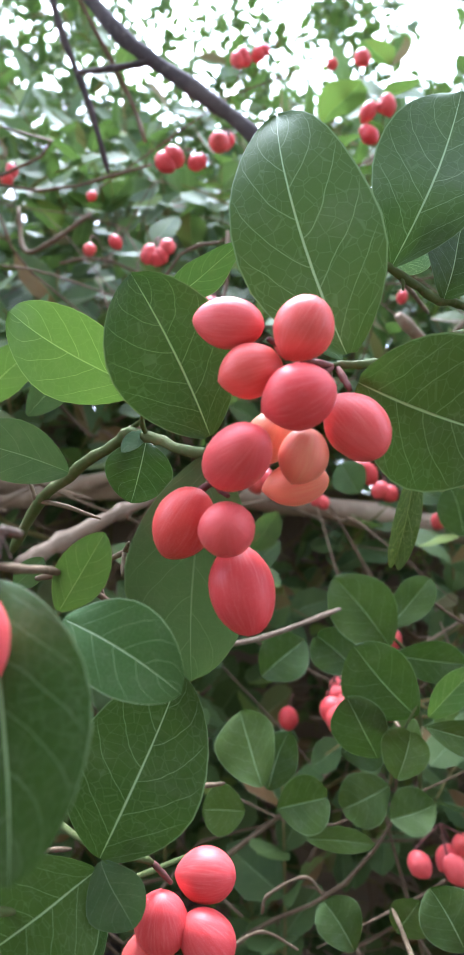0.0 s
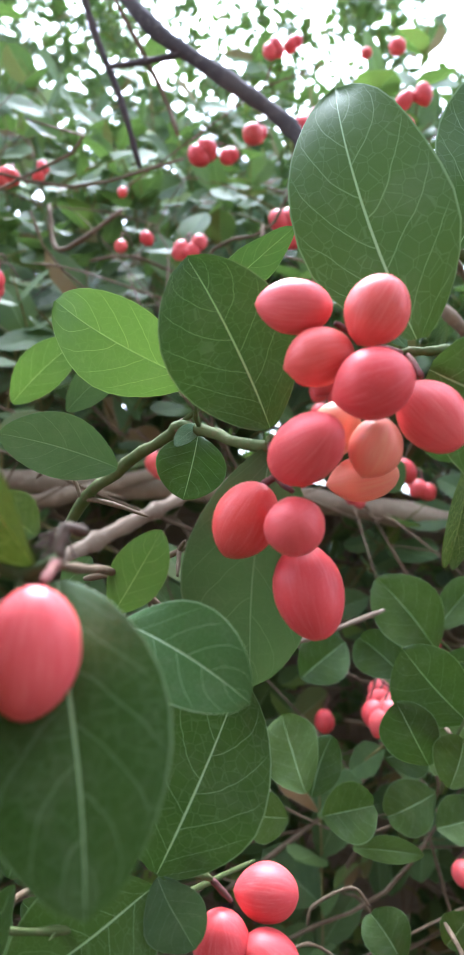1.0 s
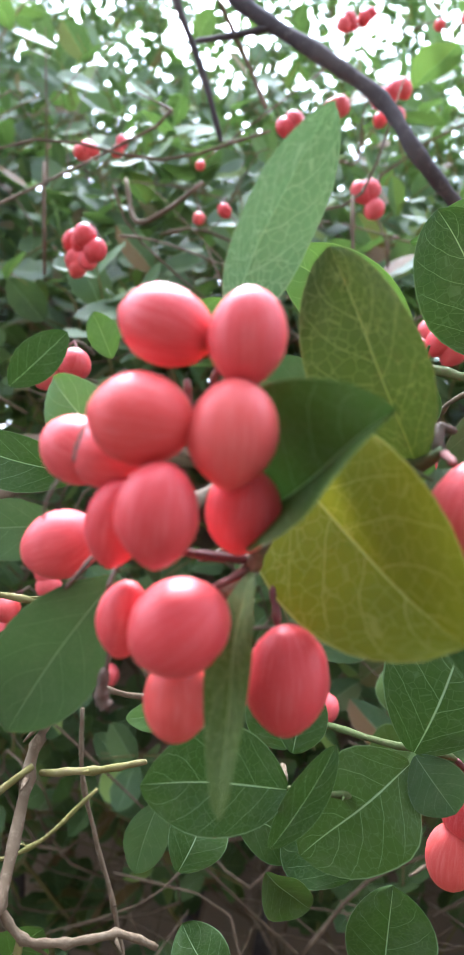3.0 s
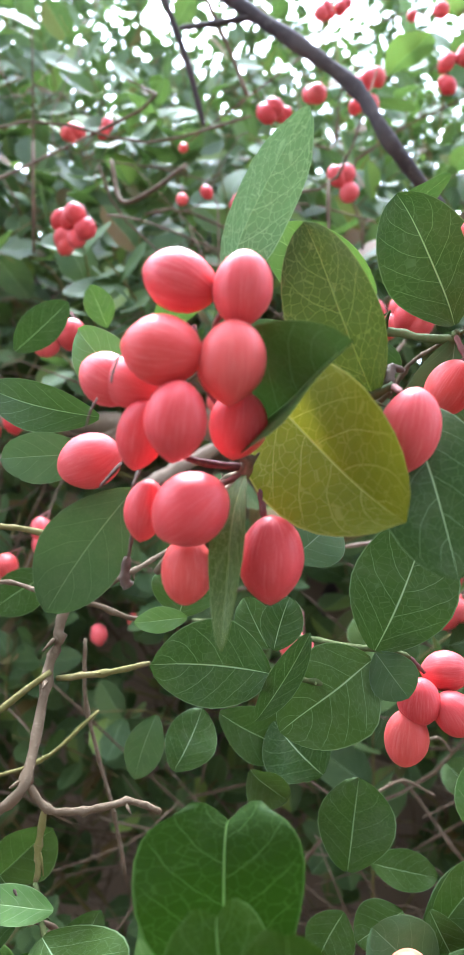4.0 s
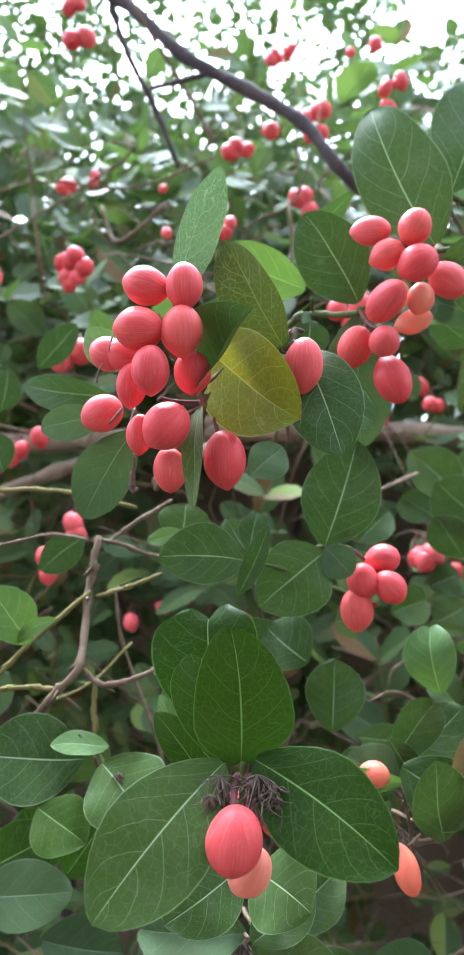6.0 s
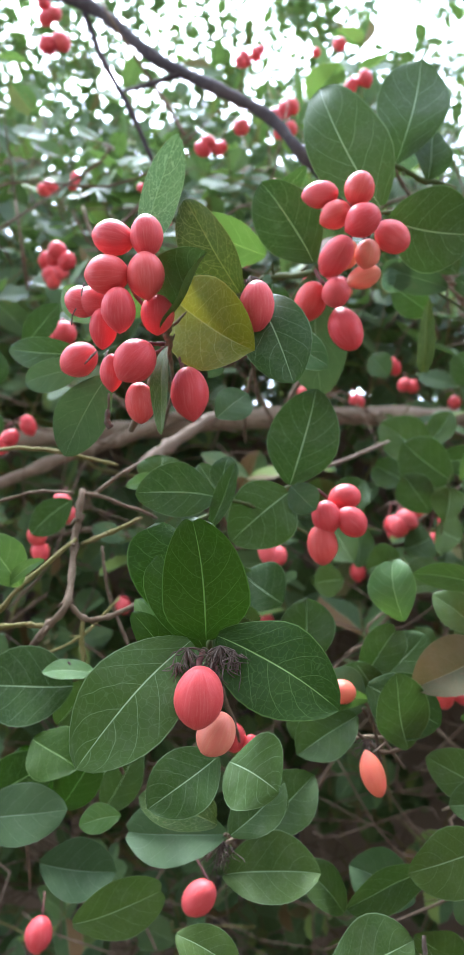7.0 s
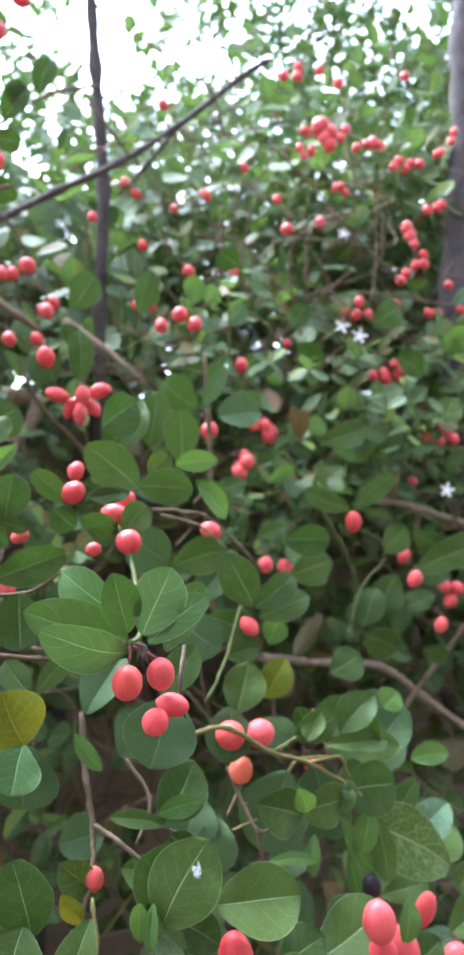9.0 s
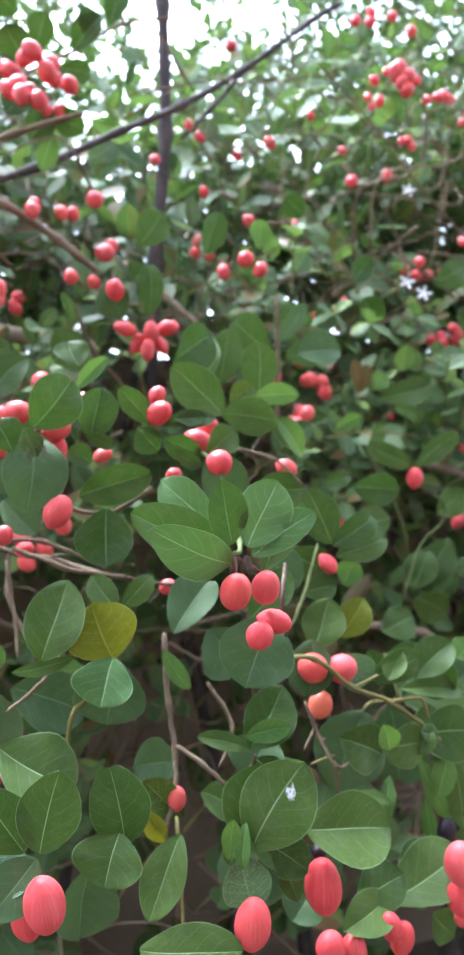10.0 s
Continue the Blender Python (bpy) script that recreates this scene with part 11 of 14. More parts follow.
stem(g, "stalk", PURPLE, [(0.7424, 0.6035, 1.6737), (0.7114, 0.6120, 1.6739)], 0.0006, 0.0005, 5)
berry(g, (0.7121, 0.6000, 1.6690), (0.21, 0.25, 0.95), 0.0141, 0.0115)
stem(g, "stalk", PURPLE, [(0.7135, 0.6017, 1.6753), (0.7114, 0.6120, 1.6739)], 0.0006, 0.0005, 5)
berry(g, (0.7344, 0.6000, 1.6538), (-0.31, 0.48, 0.82), 0.0152, 0.0123)
stem(g, "stalk", PURPLE, [(0.7322, 0.6034, 1.6597), (0.7114, 0.6120, 1.6739)], 0.0006, 0.0005, 5)

g = thing("berry_cluster", (0.8423, 0.6120, 1.6457), "small bunch of ripe coral berries on short stalks", "berry clusters", "berries")
stem(g, "twig", BARK, [(0.8423, 0.6120, 1.6457), (0.8718, 0.6486, 1.6606), (0.9034, 0.6853, 1.6695)], 0.0007, 0.0009, 5)
berry(g, (0.8304, 0.6000, 1.6340), (-0.50, -0.06, 0.86), 0.0156, 0.0132)
stem(g, "stalk", PURPLE, [(0.8267, 0.5995, 1.6403), (0.8423, 0.6120, 1.6457)], 0.0006, 0.0005, 5)
berry(g, (0.8507, 0.6000, 1.6331), (-0.69, 0.46, 0.55), 0.0146, 0.0123)
stem(g, "stalk", PURPLE, [(0.8460, 0.6032, 1.6368), (0.8423, 0.6120, 1.6457)], 0.0006, 0.0005, 5)
berry(g, (0.8402, 0.6000, 1.6234), (0.45, 0.16, 0.88), 0.0158, 0.0129)
stem(g, "stalk", PURPLE, [(0.8436, 0.6012, 1.6299), (0.8423, 0.6120, 1.6457)], 0.0006, 0.0005, 5)
berry(g, (0.8662, 0.6000, 1.6338), (0.32, 0.26, 0.91), 0.0142, 0.0136)
stem(g, "stalk", PURPLE, [(0.8684, 0.6018, 1.6398), (0.8423, 0.6120, 1.6457)], 0.0006, 0.0005, 5)
berry(g, (0.8201, 0.6000, 1.6244), (0.66, 0.40, 0.64), 0.0162, 0.0132)
stem(g, "stalk", PURPLE, [(0.8251, 0.6030, 1.6293), (0.8423, 0.6120, 1.6457)], 0.0006, 0.0005, 5)

g = thing("berry_cluster", (0.8925, 0.6120, 1.5894), "small bunch of ripe coral berries on short stalks", "berry clusters", "berries")
stem(g, "twig", BARK, [(0.8925, 0.6120, 1.5894), (0.9254, 0.6484, 1.6016), (0.9622, 0.6847, 1.6079)], 0.0007, 0.0009, 5)
berry(g, (0.9020, 0.6000, 1.5786), (-0.28, -0.31, 0.91), 0.0152, 0.0127)
stem(g, "stalk", PURPLE, [(0.9000, 0.5978, 1.5850), (0.8925, 0.6120, 1.5894)], 0.0006, 0.0005, 5)
berry(g, (0.8912, 0.6000, 1.5730), (-0.71, 0.10, 0.69), 0.0147, 0.0129)
stem(g, "stalk", PURPLE, [(0.8862, 0.6007, 1.5778), (0.8925, 0.6120, 1.5894)], 0.0006, 0.0005, 5)
berry(g, (0.8751, 0.6000, 1.5686), (-0.35, 0.48, 0.81), 0.0172, 0.0131)
stem(g, "stalk", PURPLE, [(0.8724, 0.6039, 1.5751), (0.8925, 0.6120, 1.5894)], 0.0006, 0.0005, 5)

g = thing("berry_cluster", (0.7685, 0.5225, 1.5166), "pair of ripe coral berries on short dark stalks", "berry clusters", "berries")
stem(g, "twig", BARK, [(0.7685, 0.5225, 1.5166), (0.7953, 0.5604, 1.5279), (0.8200, 0.5982, 1.5332)], 0.0007, 0.0009, 5)
berry(g, (0.7655, 0.5115, 1.5054), (-0.15, -0.38, 0.91), 0.0173, 0.0144)
stem(g, "stalk", PURPLE, [(0.7643, 0.5084, 1.5129), (0.7685, 0.5225, 1.5166)], 0.0006, 0.0005, 5)
berry(g, (0.7683, 0.5095, 1.4957), (0.43, 0.31, 0.85), 0.0189, 0.0148)
stem(g, "stalk", PURPLE, [(0.7721, 0.5123, 1.5033), (0.7685, 0.5225, 1.5166)], 0.0006, 0.0005, 5)

g = thing("berry_cluster", (0.8581, 0.6120, 1.5165), "small bunch of ripe coral berries on short stalks", "berry clusters", "berries")
stem(g, "twig", BARK, [(0.8581, 0.6120, 1.5165), (0.8902, 0.6498, 1.5260), (0.9256, 0.6876, 1.5295)], 0.0007, 0.0009, 5)
berry(g, (0.8478, 0.6000, 1.5187), (0.19, 0.29, 0.94), 0.0173, 0.0130)
stem(g, "stalk", PURPLE, [(0.8494, 0.6024, 1.5263), (0.8581, 0.6120, 1.5165)], 0.0006, 0.0005, 5)
berry(g, (0.8631, 0.6000, 1.5037), (-0.56, -0.01, 0.83), 0.0171, 0.0131)
stem(g, "stalk", PURPLE, [(0.8586, 0.5999, 1.5103), (0.8581, 0.6120, 1.5165)], 0.0006, 0.0005, 5)
berry(g, (0.8628, 0.6000, 1.4913), (-0.37, 0.18, 0.91), 0.0170, 0.0137)
stem(g, "stalk", PURPLE, [(0.8598, 0.6014, 1.4985), (0.8581, 0.6120, 1.5165)], 0.0006, 0.0005, 5)
berry(g, (0.8471, 0.6000, 1.4882), (0.25, 0.05, 0.97), 0.0156, 0.0125)
stem(g, "stalk", PURPLE, [(0.8489, 0.6004, 1.4953), (0.8581, 0.6120, 1.5165)], 0.0006, 0.0005, 5)

g = thing("berry_cluster", (0.8244, 0.6120, 1.4868), "pair of ripe coral berries on short dark stalks", "berry clusters", "berries")
stem(g, "twig", BARK, [(0.8244, 0.6120, 1.4868), (0.8502, 0.6508, 1.4953), (0.8720, 0.6896, 1.4978)], 0.0007, 0.0009, 5)
berry(g, (0.8313, 0.6000, 1.4761), (-0.52, -0.32, 0.79), 0.0146, 0.0130)
stem(g, "stalk", PURPLE, [(0.8278, 0.5978, 1.4816), (0.8244, 0.6120, 1.4868)], 0.0006, 0.0005, 5)
berry(g, (0.8209, 0.6000, 1.4655), (-0.29, 0.73, 0.62), 0.0178, 0.0136)
stem(g, "stalk", PURPLE, [(0.8185, 0.6061, 1.4706), (0.8244, 0.6120, 1.4868)], 0.0006, 0.0005, 5)

g = thing("berry_cluster", (0.9021, 0.6120, 1.4789), "single ripe coral berry hanging on its short stalk", "berry clusters", "berries")
stem(g, "twig", BARK, [(0.9021, 0.6120, 1.4789), (0.9302, 0.6492, 1.4866), (0.9544, 0.6864, 1.4882)], 0.0007, 0.0009, 5)
berry(g, (0.9048, 0.6000, 1.4629), (0.33, 0.14, 0.93), 0.0147, 0.0137)
stem(g, "stalk", PURPLE, [(0.9071, 0.6010, 1.4694), (0.9021, 0.6120, 1.4789)], 0.0006, 0.0005, 5)

g = thing("berry_cluster", (0.8739, 0.6120, 1.4372), "pair of ripe coral berries on short dark stalks", "berry clusters", "berries")
stem(g, "twig", BARK, [(0.8739, 0.6120, 1.4372), (0.9070, 0.6502, 1.4432), (0.9434, 0.6883, 1.4432)], 0.0007, 0.0009, 5)
berry(g, (0.8663, 0.6000, 1.4207), (-0.51, 0.11, 0.85), 0.0168, 0.0134)
stem(g, "stalk", PURPLE, [(0.8623, 0.6008, 1.4275), (0.8739, 0.6120, 1.4372)], 0.0006, 0.0005, 5)
berry(g, (0.8823, 0.6000, 1.4217), (-0.37, 0.65, 0.66), 0.0178, 0.0130)
stem(g, "stalk", PURPLE, [(0.8792, 0.6054, 1.4272), (0.8739, 0.6120, 1.4372)], 0.0006, 0.0005, 5)

g = thing("berry_cluster", (0.9264, 0.6120, 1.4446), "single ripe coral berry hanging on its short stalk", "berry clusters", "berries")
stem(g, "twig", BARK, [(0.9264, 0.6120, 1.4446), (0.9567, 0.6490, 1.4506), (0.9848, 0.6859, 1.4506)], 0.0007, 0.0009, 5)
berry(g, (0.9261, 0.6000, 1.4286), (-0.55, 0.40, 0.73), 0.0174, 0.0138)
stem(g, "stalk", PURPLE, [(0.9216, 0.6033, 1.4346), (0.9264, 0.6120, 1.4446)], 0.0006, 0.0005, 5)

g = thing("berry_cluster", (0.9142, 0.6120, 1.6828), "small bunch of ripe coral berries on short stalks", "berry clusters", "berries")
stem(g, "twig", BARK, [(0.9142, 0.6120, 1.6828), (0.9460, 0.6469, 1.6983), (0.9807, 0.6818, 1.7079)], 0.0007, 0.0009, 5)
berry(g, (0.9315, 0.6000, 1.6870), (0.28, -0.25, 0.93), 0.0154, 0.0115)
stem(g, "stalk", PURPLE, [(0.9335, 0.5982, 1.6937), (0.9142, 0.6120, 1.6828)], 0.0006, 0.0005, 5)
berry(g, (0.9258, 0.6000, 1.6735), (0.70, 0.38, 0.60), 0.0129, 0.0120)
stem(g, "stalk", PURPLE, [(0.9300, 0.6023, 1.6772), (0.9142, 0.6120, 1.6828)], 0.0006, 0.0005, 5)
berry(g, (0.8983, 0.6000, 1.6509), (-0.12, -0.28, 0.95), 0.0143, 0.0116)
stem(g, "stalk", PURPLE, [(0.8975, 0.5981, 1.6574), (0.9142, 0.6120, 1.6828)], 0.0006, 0.0005, 5)
berry(g, (0.9070, 0.6000, 1.6556), (0.34, -0.13, 0.93), 0.0141, 0.0111)
stem(g, "stalk", PURPLE, [(0.9092, 0.5991, 1.6618), (0.9142, 0.6120, 1.6828)], 0.0006, 0.0005, 5)

g = thing("berry_cluster", (0.7864, 0.6120, 1.4394), "pair of ripe coral berries on short dark stalks", "berry clusters", "berries")
stem(g, "twig", BARK, [(0.7864, 0.6120, 1.4394), (0.8130, 0.6520, 1.4460), (0.8381, 0.6921, 1.4466)], 0.0007, 0.0009, 5)
berry(g, (0.7947, 0.6000, 1.4270), (-0.45, 0.01, 0.89), 0.0175, 0.0126)
stem(g, "stalk", PURPLE, [(0.7911, 0.6001, 1.4343), (0.7864, 0.6120, 1.4394)], 0.0006, 0.0005, 5)
berry(g, (0.7847, 0.6000, 1.4199), (-0.42, 0.38, 0.82), 0.0141, 0.0126)
stem(g, "stalk", PURPLE, [(0.7818, 0.6025, 1.4253), (0.7864, 0.6120, 1.4394)], 0.0006, 0.0005, 5)

g = thing("berry_cluster", (0.6602, 0.6120, 1.7415), "pair of ripe coral berries on short dark stalks", "berry clusters", "berries")
stem(g, "twig", BARK, [(0.6602, 0.6120, 1.7415), (0.6830, 0.6502, 1.7617), (0.7087, 0.6885, 1.7759)], 0.0007, 0.0009, 5)
berry(g, (0.6526, 0.6000, 1.7243), (-0.09, 0.74, 0.67), 0.0156, 0.0136)
stem(g, "stalk", PURPLE, [(0.6520, 0.6054, 1.7292), (0.6602, 0.6120, 1.7415)], 0.0006, 0.0005, 5)
berry(g, (0.6742, 0.6000, 1.7266), (-0.32, 0.50, 0.80), 0.0154, 0.0131)
stem(g, "stalk", PURPLE, [(0.6718, 0.6036, 1.7324), (0.6602, 0.6120, 1.7415)], 0.0006, 0.0005, 5)

g = thing("berry_cluster", (0.7356, 0.6120, 1.7441), "single ripe coral berry hanging on its short stalk", "berry clusters", "berries")
stem(g, "twig", BARK, [(0.7356, 0.6120, 1.7441), (0.7590, 0.6490, 1.7637), (0.7825, 0.6861, 1.7773)], 0.0007, 0.0009, 5)
berry(g, (0.7368, 0.6000, 1.7281), (-0.07, 0.35, 0.93), 0.0185, 0.0140)
stem(g, "stalk", PURPLE, [(0.7362, 0.6031, 1.7362), (0.7356, 0.6120, 1.7441)], 0.0006, 0.0005, 5)

g = thing("berry_cluster", (0.8480, 0.6120, 1.7714), "single ripe coral berry hanging on its short stalk", "berry clusters", "berries")
stem(g, "twig", BARK, [(0.8480, 0.6120, 1.7714), (0.8743, 0.6468, 1.7907), (0.9001, 0.6817, 1.8040)], 0.0007, 0.0009, 5)
berry(g, (0.8487, 0.6000, 1.7554), (0.59, -0.03, 0.81), 0.0144, 0.0128)
stem(g, "stalk", PURPLE, [(0.8527, 0.5998, 1.7609), (0.8480, 0.6120, 1.7714)], 0.0006, 0.0005, 5)

g = thing("berry_cluster", (0.4713, 0.1428, 0.9215), "small bunch of ripe coral berries on short stalks", "berry clusters", "berries")
stem(g, "twig", BARK, [(0.4713, 0.1428, 0.9215), (0.5108, 0.1965, 0.8722), (0.5510, 0.2502, 0.8170)], 0.0007, 0.0009, 5)
berry(g, (0.4659, 0.1334, 0.9124), (0.47, -0.44, 0.77), 0.0163, 0.0144)
stem(g, "stalk", PURPLE, [(0.4694, 0.1301, 0.9183), (0.4713, 0.1428, 0.9215)], 0.0006, 0.0005, 5)
berry(g, (0.4704, 0.1307, 0.9030), (-0.54, -0.24, 0.81), 0.0189, 0.0152)
stem(g, "stalk", PURPLE, [(0.4656, 0.1286, 0.9102), (0.4713, 0.1428, 0.9215)], 0.0006, 0.0005, 5)
berry(g, (0.4753, 0.1283, 0.9010), (-0.74, 0.15, 0.66), 0.0168, 0.0148)
stem(g, "stalk", PURPLE, [(0.4694, 0.1294, 0.9062), (0.4713, 0.1428, 0.9215)], 0.0006, 0.0005, 5)

g = thing("berry_cluster", (0.1461, 0.6120, 1.2006), "single ripe coral berry hanging on its short stalk", "berry clusters", "berries")
stem(g, "twig", BARK, [(0.1461, 0.6120, 1.2006), (0.1571, 0.6597, 1.1847), (0.1697, 0.7074, 1.1628)], 0.0007, 0.0009, 5)
berry(g, (0.1475, 0.6000, 1.1846), (0.40, 0.25, 0.88), 0.0149, 0.0127)
stem(g, "stalk", PURPLE, [(0.1503, 0.6018, 1.1908), (0.1461, 0.6120, 1.2006)], 0.0006, 0.0005, 5)

g = thing("berry_cluster", (0.0960, 0.4459, 1.2450), "pair of ripe coral berries on short dark stalks", "berry clusters", "berries")
stem(g, "twig", BARK, [(0.0960, 0.4459, 1.2450), (0.1088, 0.5229, 1.2230), (0.1213, 0.5998, 1.1949)], 0.0007, 0.0009, 5)
berry(g, (0.0947, 0.4339, 1.2273), (-0.51, 0.54, 0.67), 0.0170, 0.0147)
stem(g, "stalk", PURPLE, [(0.0907, 0.4382, 1.2327), (0.0960, 0.4459, 1.2450)], 0.0006, 0.0005, 5)
berry(g, (0.1025, 0.4338, 1.2307), (0.50, 0.05, 0.86), 0.0190, 0.0153)
stem(g, "stalk", PURPLE, [(0.1070, 0.4343, 1.2384), (0.0960, 0.4459, 1.2450)], 0.0006, 0.0005, 5)

g = thing("berry_cluster", (0.0898, 0.5945, 1.1931), "single ripe coral berry hanging on its short stalk", "berry clusters", "berries")
stem(g, "twig", BARK, [(0.0898, 0.5945, 1.1931), (0.0930, 0.6426, 1.1761), (0.0931, 0.6908, 1.1531)], 0.0007, 0.0009, 5)
berry(g, (0.0858, 0.5825, 1.1771), (-0.10, -0.10, 0.99), 0.0189, 0.0149)
stem(g, "stalk", PURPLE, [(0.0849, 0.5817, 1.1859), (0.0898, 0.5945, 1.1931)], 0.0006, 0.0005, 5)

g = thing("berry_cluster", (0.1498, 0.5335, 1.2320), "pair of ripe coral berries on short dark stalks", "berry clusters", "berries")
stem(g, "twig", BARK, [(0.1498, 0.5335, 1.2320), (0.1641, 0.5810, 1.2173), (0.1819, 0.6286, 1.1967)], 0.0007, 0.0009, 5)
berry(g, (0.1559, 0.5212, 1.2247), (0.18, 0.12, 0.98), 0.0173, 0.0141)
stem(g, "stalk", PURPLE, [(0.1574, 0.5222, 1.2327), (0.1498, 0.5335, 1.2320)], 0.0006, 0.0005, 5)
berry(g, (0.1451, 0.5218, 1.2072), (-0.52, 0.41, 0.75), 0.0176, 0.0141)
stem(g, "stalk", PURPLE, [(0.1408, 0.5252, 1.2134), (0.1498, 0.5335, 1.2320)], 0.0006, 0.0005, 5)

g = thing("berry_cluster", (0.1733, 0.4801, 1.1525), "small bunch of ripe coral berries on short stalks", "berry clusters", "berries")
stem(g, "twig", BARK, [(0.1733, 0.4801, 1.1525), (0.1966, 0.5507, 1.1184), (0.2199, 0.6213, 1.0783)], 0.0007, 0.0009, 5)
berry(g, (0.1785, 0.4764, 1.1335), (0.56, 0.47, 0.68), 0.0181, 0.0145)
stem(g, "stalk", PURPLE, [(0.1833, 0.4804, 1.1393), (0.1733, 0.4801, 1.1525)], 0.0006, 0.0005, 5)
berry(g, (0.1572, 0.4600, 1.1361), (-0.51, 0.68, 0.53), 0.0164, 0.0141)
stem(g, "stalk", PURPLE, [(0.1533, 0.4652, 1.1403), (0.1733, 0.4801, 1.1525)], 0.0006, 0.0005, 5)
berry(g, (0.1871, 0.4761, 1.1417), (0.05, -0.44, 0.90), 0.0178, 0.0141)
stem(g, "stalk", PURPLE, [(0.1875, 0.4725, 1.1492), (0.1733, 0.4801, 1.1525)], 0.0006, 0.0005, 5)
berry(g, (0.1788, 0.4600, 1.1346), (-0.61, 0.20, 0.77), 0.0192, 0.0144)
stem(g, "stalk", PURPLE, [(0.1733, 0.4618, 1.1415), (0.1733, 0.4801, 1.1525)], 0.0006, 0.0005, 5)

g = thing("berry_cluster", (0.1173, 0.5567, 1.3824), "pair of ripe coral berries on short dark stalks", "berry clusters", "berries")
stem(g, "twig", BARK, [(0.1173, 0.5567, 1.3824), (0.1239, 0.6058, 1.3821), (0.1281, 0.6549, 1.3758)], 0.0007, 0.0009, 5)
berry(g, (0.1236, 0.5447, 1.3660), (-0.50, -0.40, 0.77), 0.0199, 0.0142)
stem(g, "stalk", PURPLE, [(0.1189, 0.5410, 1.3732), (0.1173, 0.5567, 1.3824)], 0.0006, 0.0005, 5)
berry(g, (0.1170, 0.5447, 1.3667), (0.46, 0.41, 0.79), 0.0200, 0.0149)
stem(g, "stalk", PURPLE, [(0.1213, 0.5485, 1.3741), (0.1173, 0.5567, 1.3824)], 0.0006, 0.0005, 5)

g = thing("berry_cluster", (0.0955, 0.6120, 1.3602), "pair of ripe coral berries on short dark stalks", "berry clusters", "berries")
stem(g, "twig", BARK, [(0.0955, 0.6120, 1.3602), (0.0994, 0.6616, 1.3576), (0.1006, 0.7112, 1.3490)], 0.0007, 0.0009, 5)
berry(g, (0.1000, 0.6000, 1.3432), (-0.45, 0.40, 0.80), 0.0131, 0.0107)
stem(g, "stalk", PURPLE, [(0.0972, 0.6025, 1.3481), (0.0955, 0.6120, 1.3602)], 0.0006, 0.0005, 5)
berry(g, (0.0950, 0.6000, 1.3451), (0.40, 0.45, 0.80), 0.0122, 0.0111)
stem(g, "stalk", PURPLE, [(0.0973, 0.6026, 1.3497), (0.0955, 0.6120, 1.3602)], 0.0006, 0.0005, 5)

g = thing("berry_cluster", (0.1505, 0.6120, 1.5283), "single ripe coral berry hanging on its short stalk", "berry clusters", "berries")
stem(g, "twig", BARK, [(0.1505, 0.6120, 1.5283), (0.1630, 0.6585, 1.5393), (0.1787, 0.7050, 1.5442)], 0.0007, 0.0009, 5)
berry(g, (0.1487, 0.6000, 1.5123), (0.20, -0.11, 0.97), 0.0119, 0.0094)
stem(g, "stalk", PURPLE, [(0.1498, 0.5994, 1.5177), (0.1505, 0.6120, 1.5283)], 0.0006, 0.0005, 5)

g = thing("berry_cluster", (-0.0333, 0.6120, 1.6229), "pair of ripe coral berries on short dark stalks", "berry clusters", "berries")
stem(g, "twig", BARK, [(-0.0333, 0.6120, 1.6229), (-0.0383, 0.6566, 1.6405), (-0.0436, 0.7012, 1.6522)], 0.0007, 0.0009, 5)
berry(g, (-0.0397, 0.6000, 1.6071), (-0.30, 0.03, 0.95), 0.0128, 0.0109)
stem(g, "stalk", PURPLE, [(-0.0415, 0.6002, 1.6128), (-0.0333, 0.6120, 1.6229)], 0.0006, 0.0005, 5)
berry(g, (-0.0230, 0.6000, 1.6067), (0.42, 0.33, 0.85), 0.0141, 0.0120)
stem(g, "stalk", PURPLE, [(-0.0202, 0.6022, 1.6122), (-0.0333, 0.6120, 1.6229)], 0.0006, 0.0005, 5)

g = thing("berry_cluster", (-0.0025, 0.6120, 1.6416), "single ripe coral berry hanging on its short stalk", "berry clusters", "berries")
stem(g, "twig", BARK, [(-0.0025, 0.6120, 1.6416), (-0.0059, 0.6561, 1.6605), (-0.0108, 0.7003, 1.6734)], 0.0007, 0.0009, 5)
berry(g, (-0.0016, 0.6000, 1.6256), (0.58, -0.06, 0.81), 0.0134, 0.0110)
stem(g, "stalk", PURPLE, [(0.0020, 0.5996, 1.6307), (-0.0025, 0.6120, 1.6416)], 0.0006, 0.0005, 5)

g = thing("berry_cluster", (-0.0518, 0.6120, 1.5471), "small bunch of ripe coral berries on short stalks", "berry clusters", "berries")
stem(g, "twig", BARK, [(-0.0518, 0.6120, 1.5471), (-0.0578, 0.6586, 1.5596), (-0.0630, 0.7052, 1.5660)], 0.0007, 0.0009, 5)
berry(g, (-0.0460, 0.6000, 1.5279), (-0.41, -0.16, 0.90), 0.0142, 0.0117)
stem(g, "stalk", PURPLE, [(-0.0487, 0.5989, 1.5339), (-0.0518, 0.6120, 1.5471)], 0.0006, 0.0005, 5)
berry(g, (-0.0418, 0.6000, 1.5358), (-0.38, 0.52, 0.76), 0.0158, 0.0126)
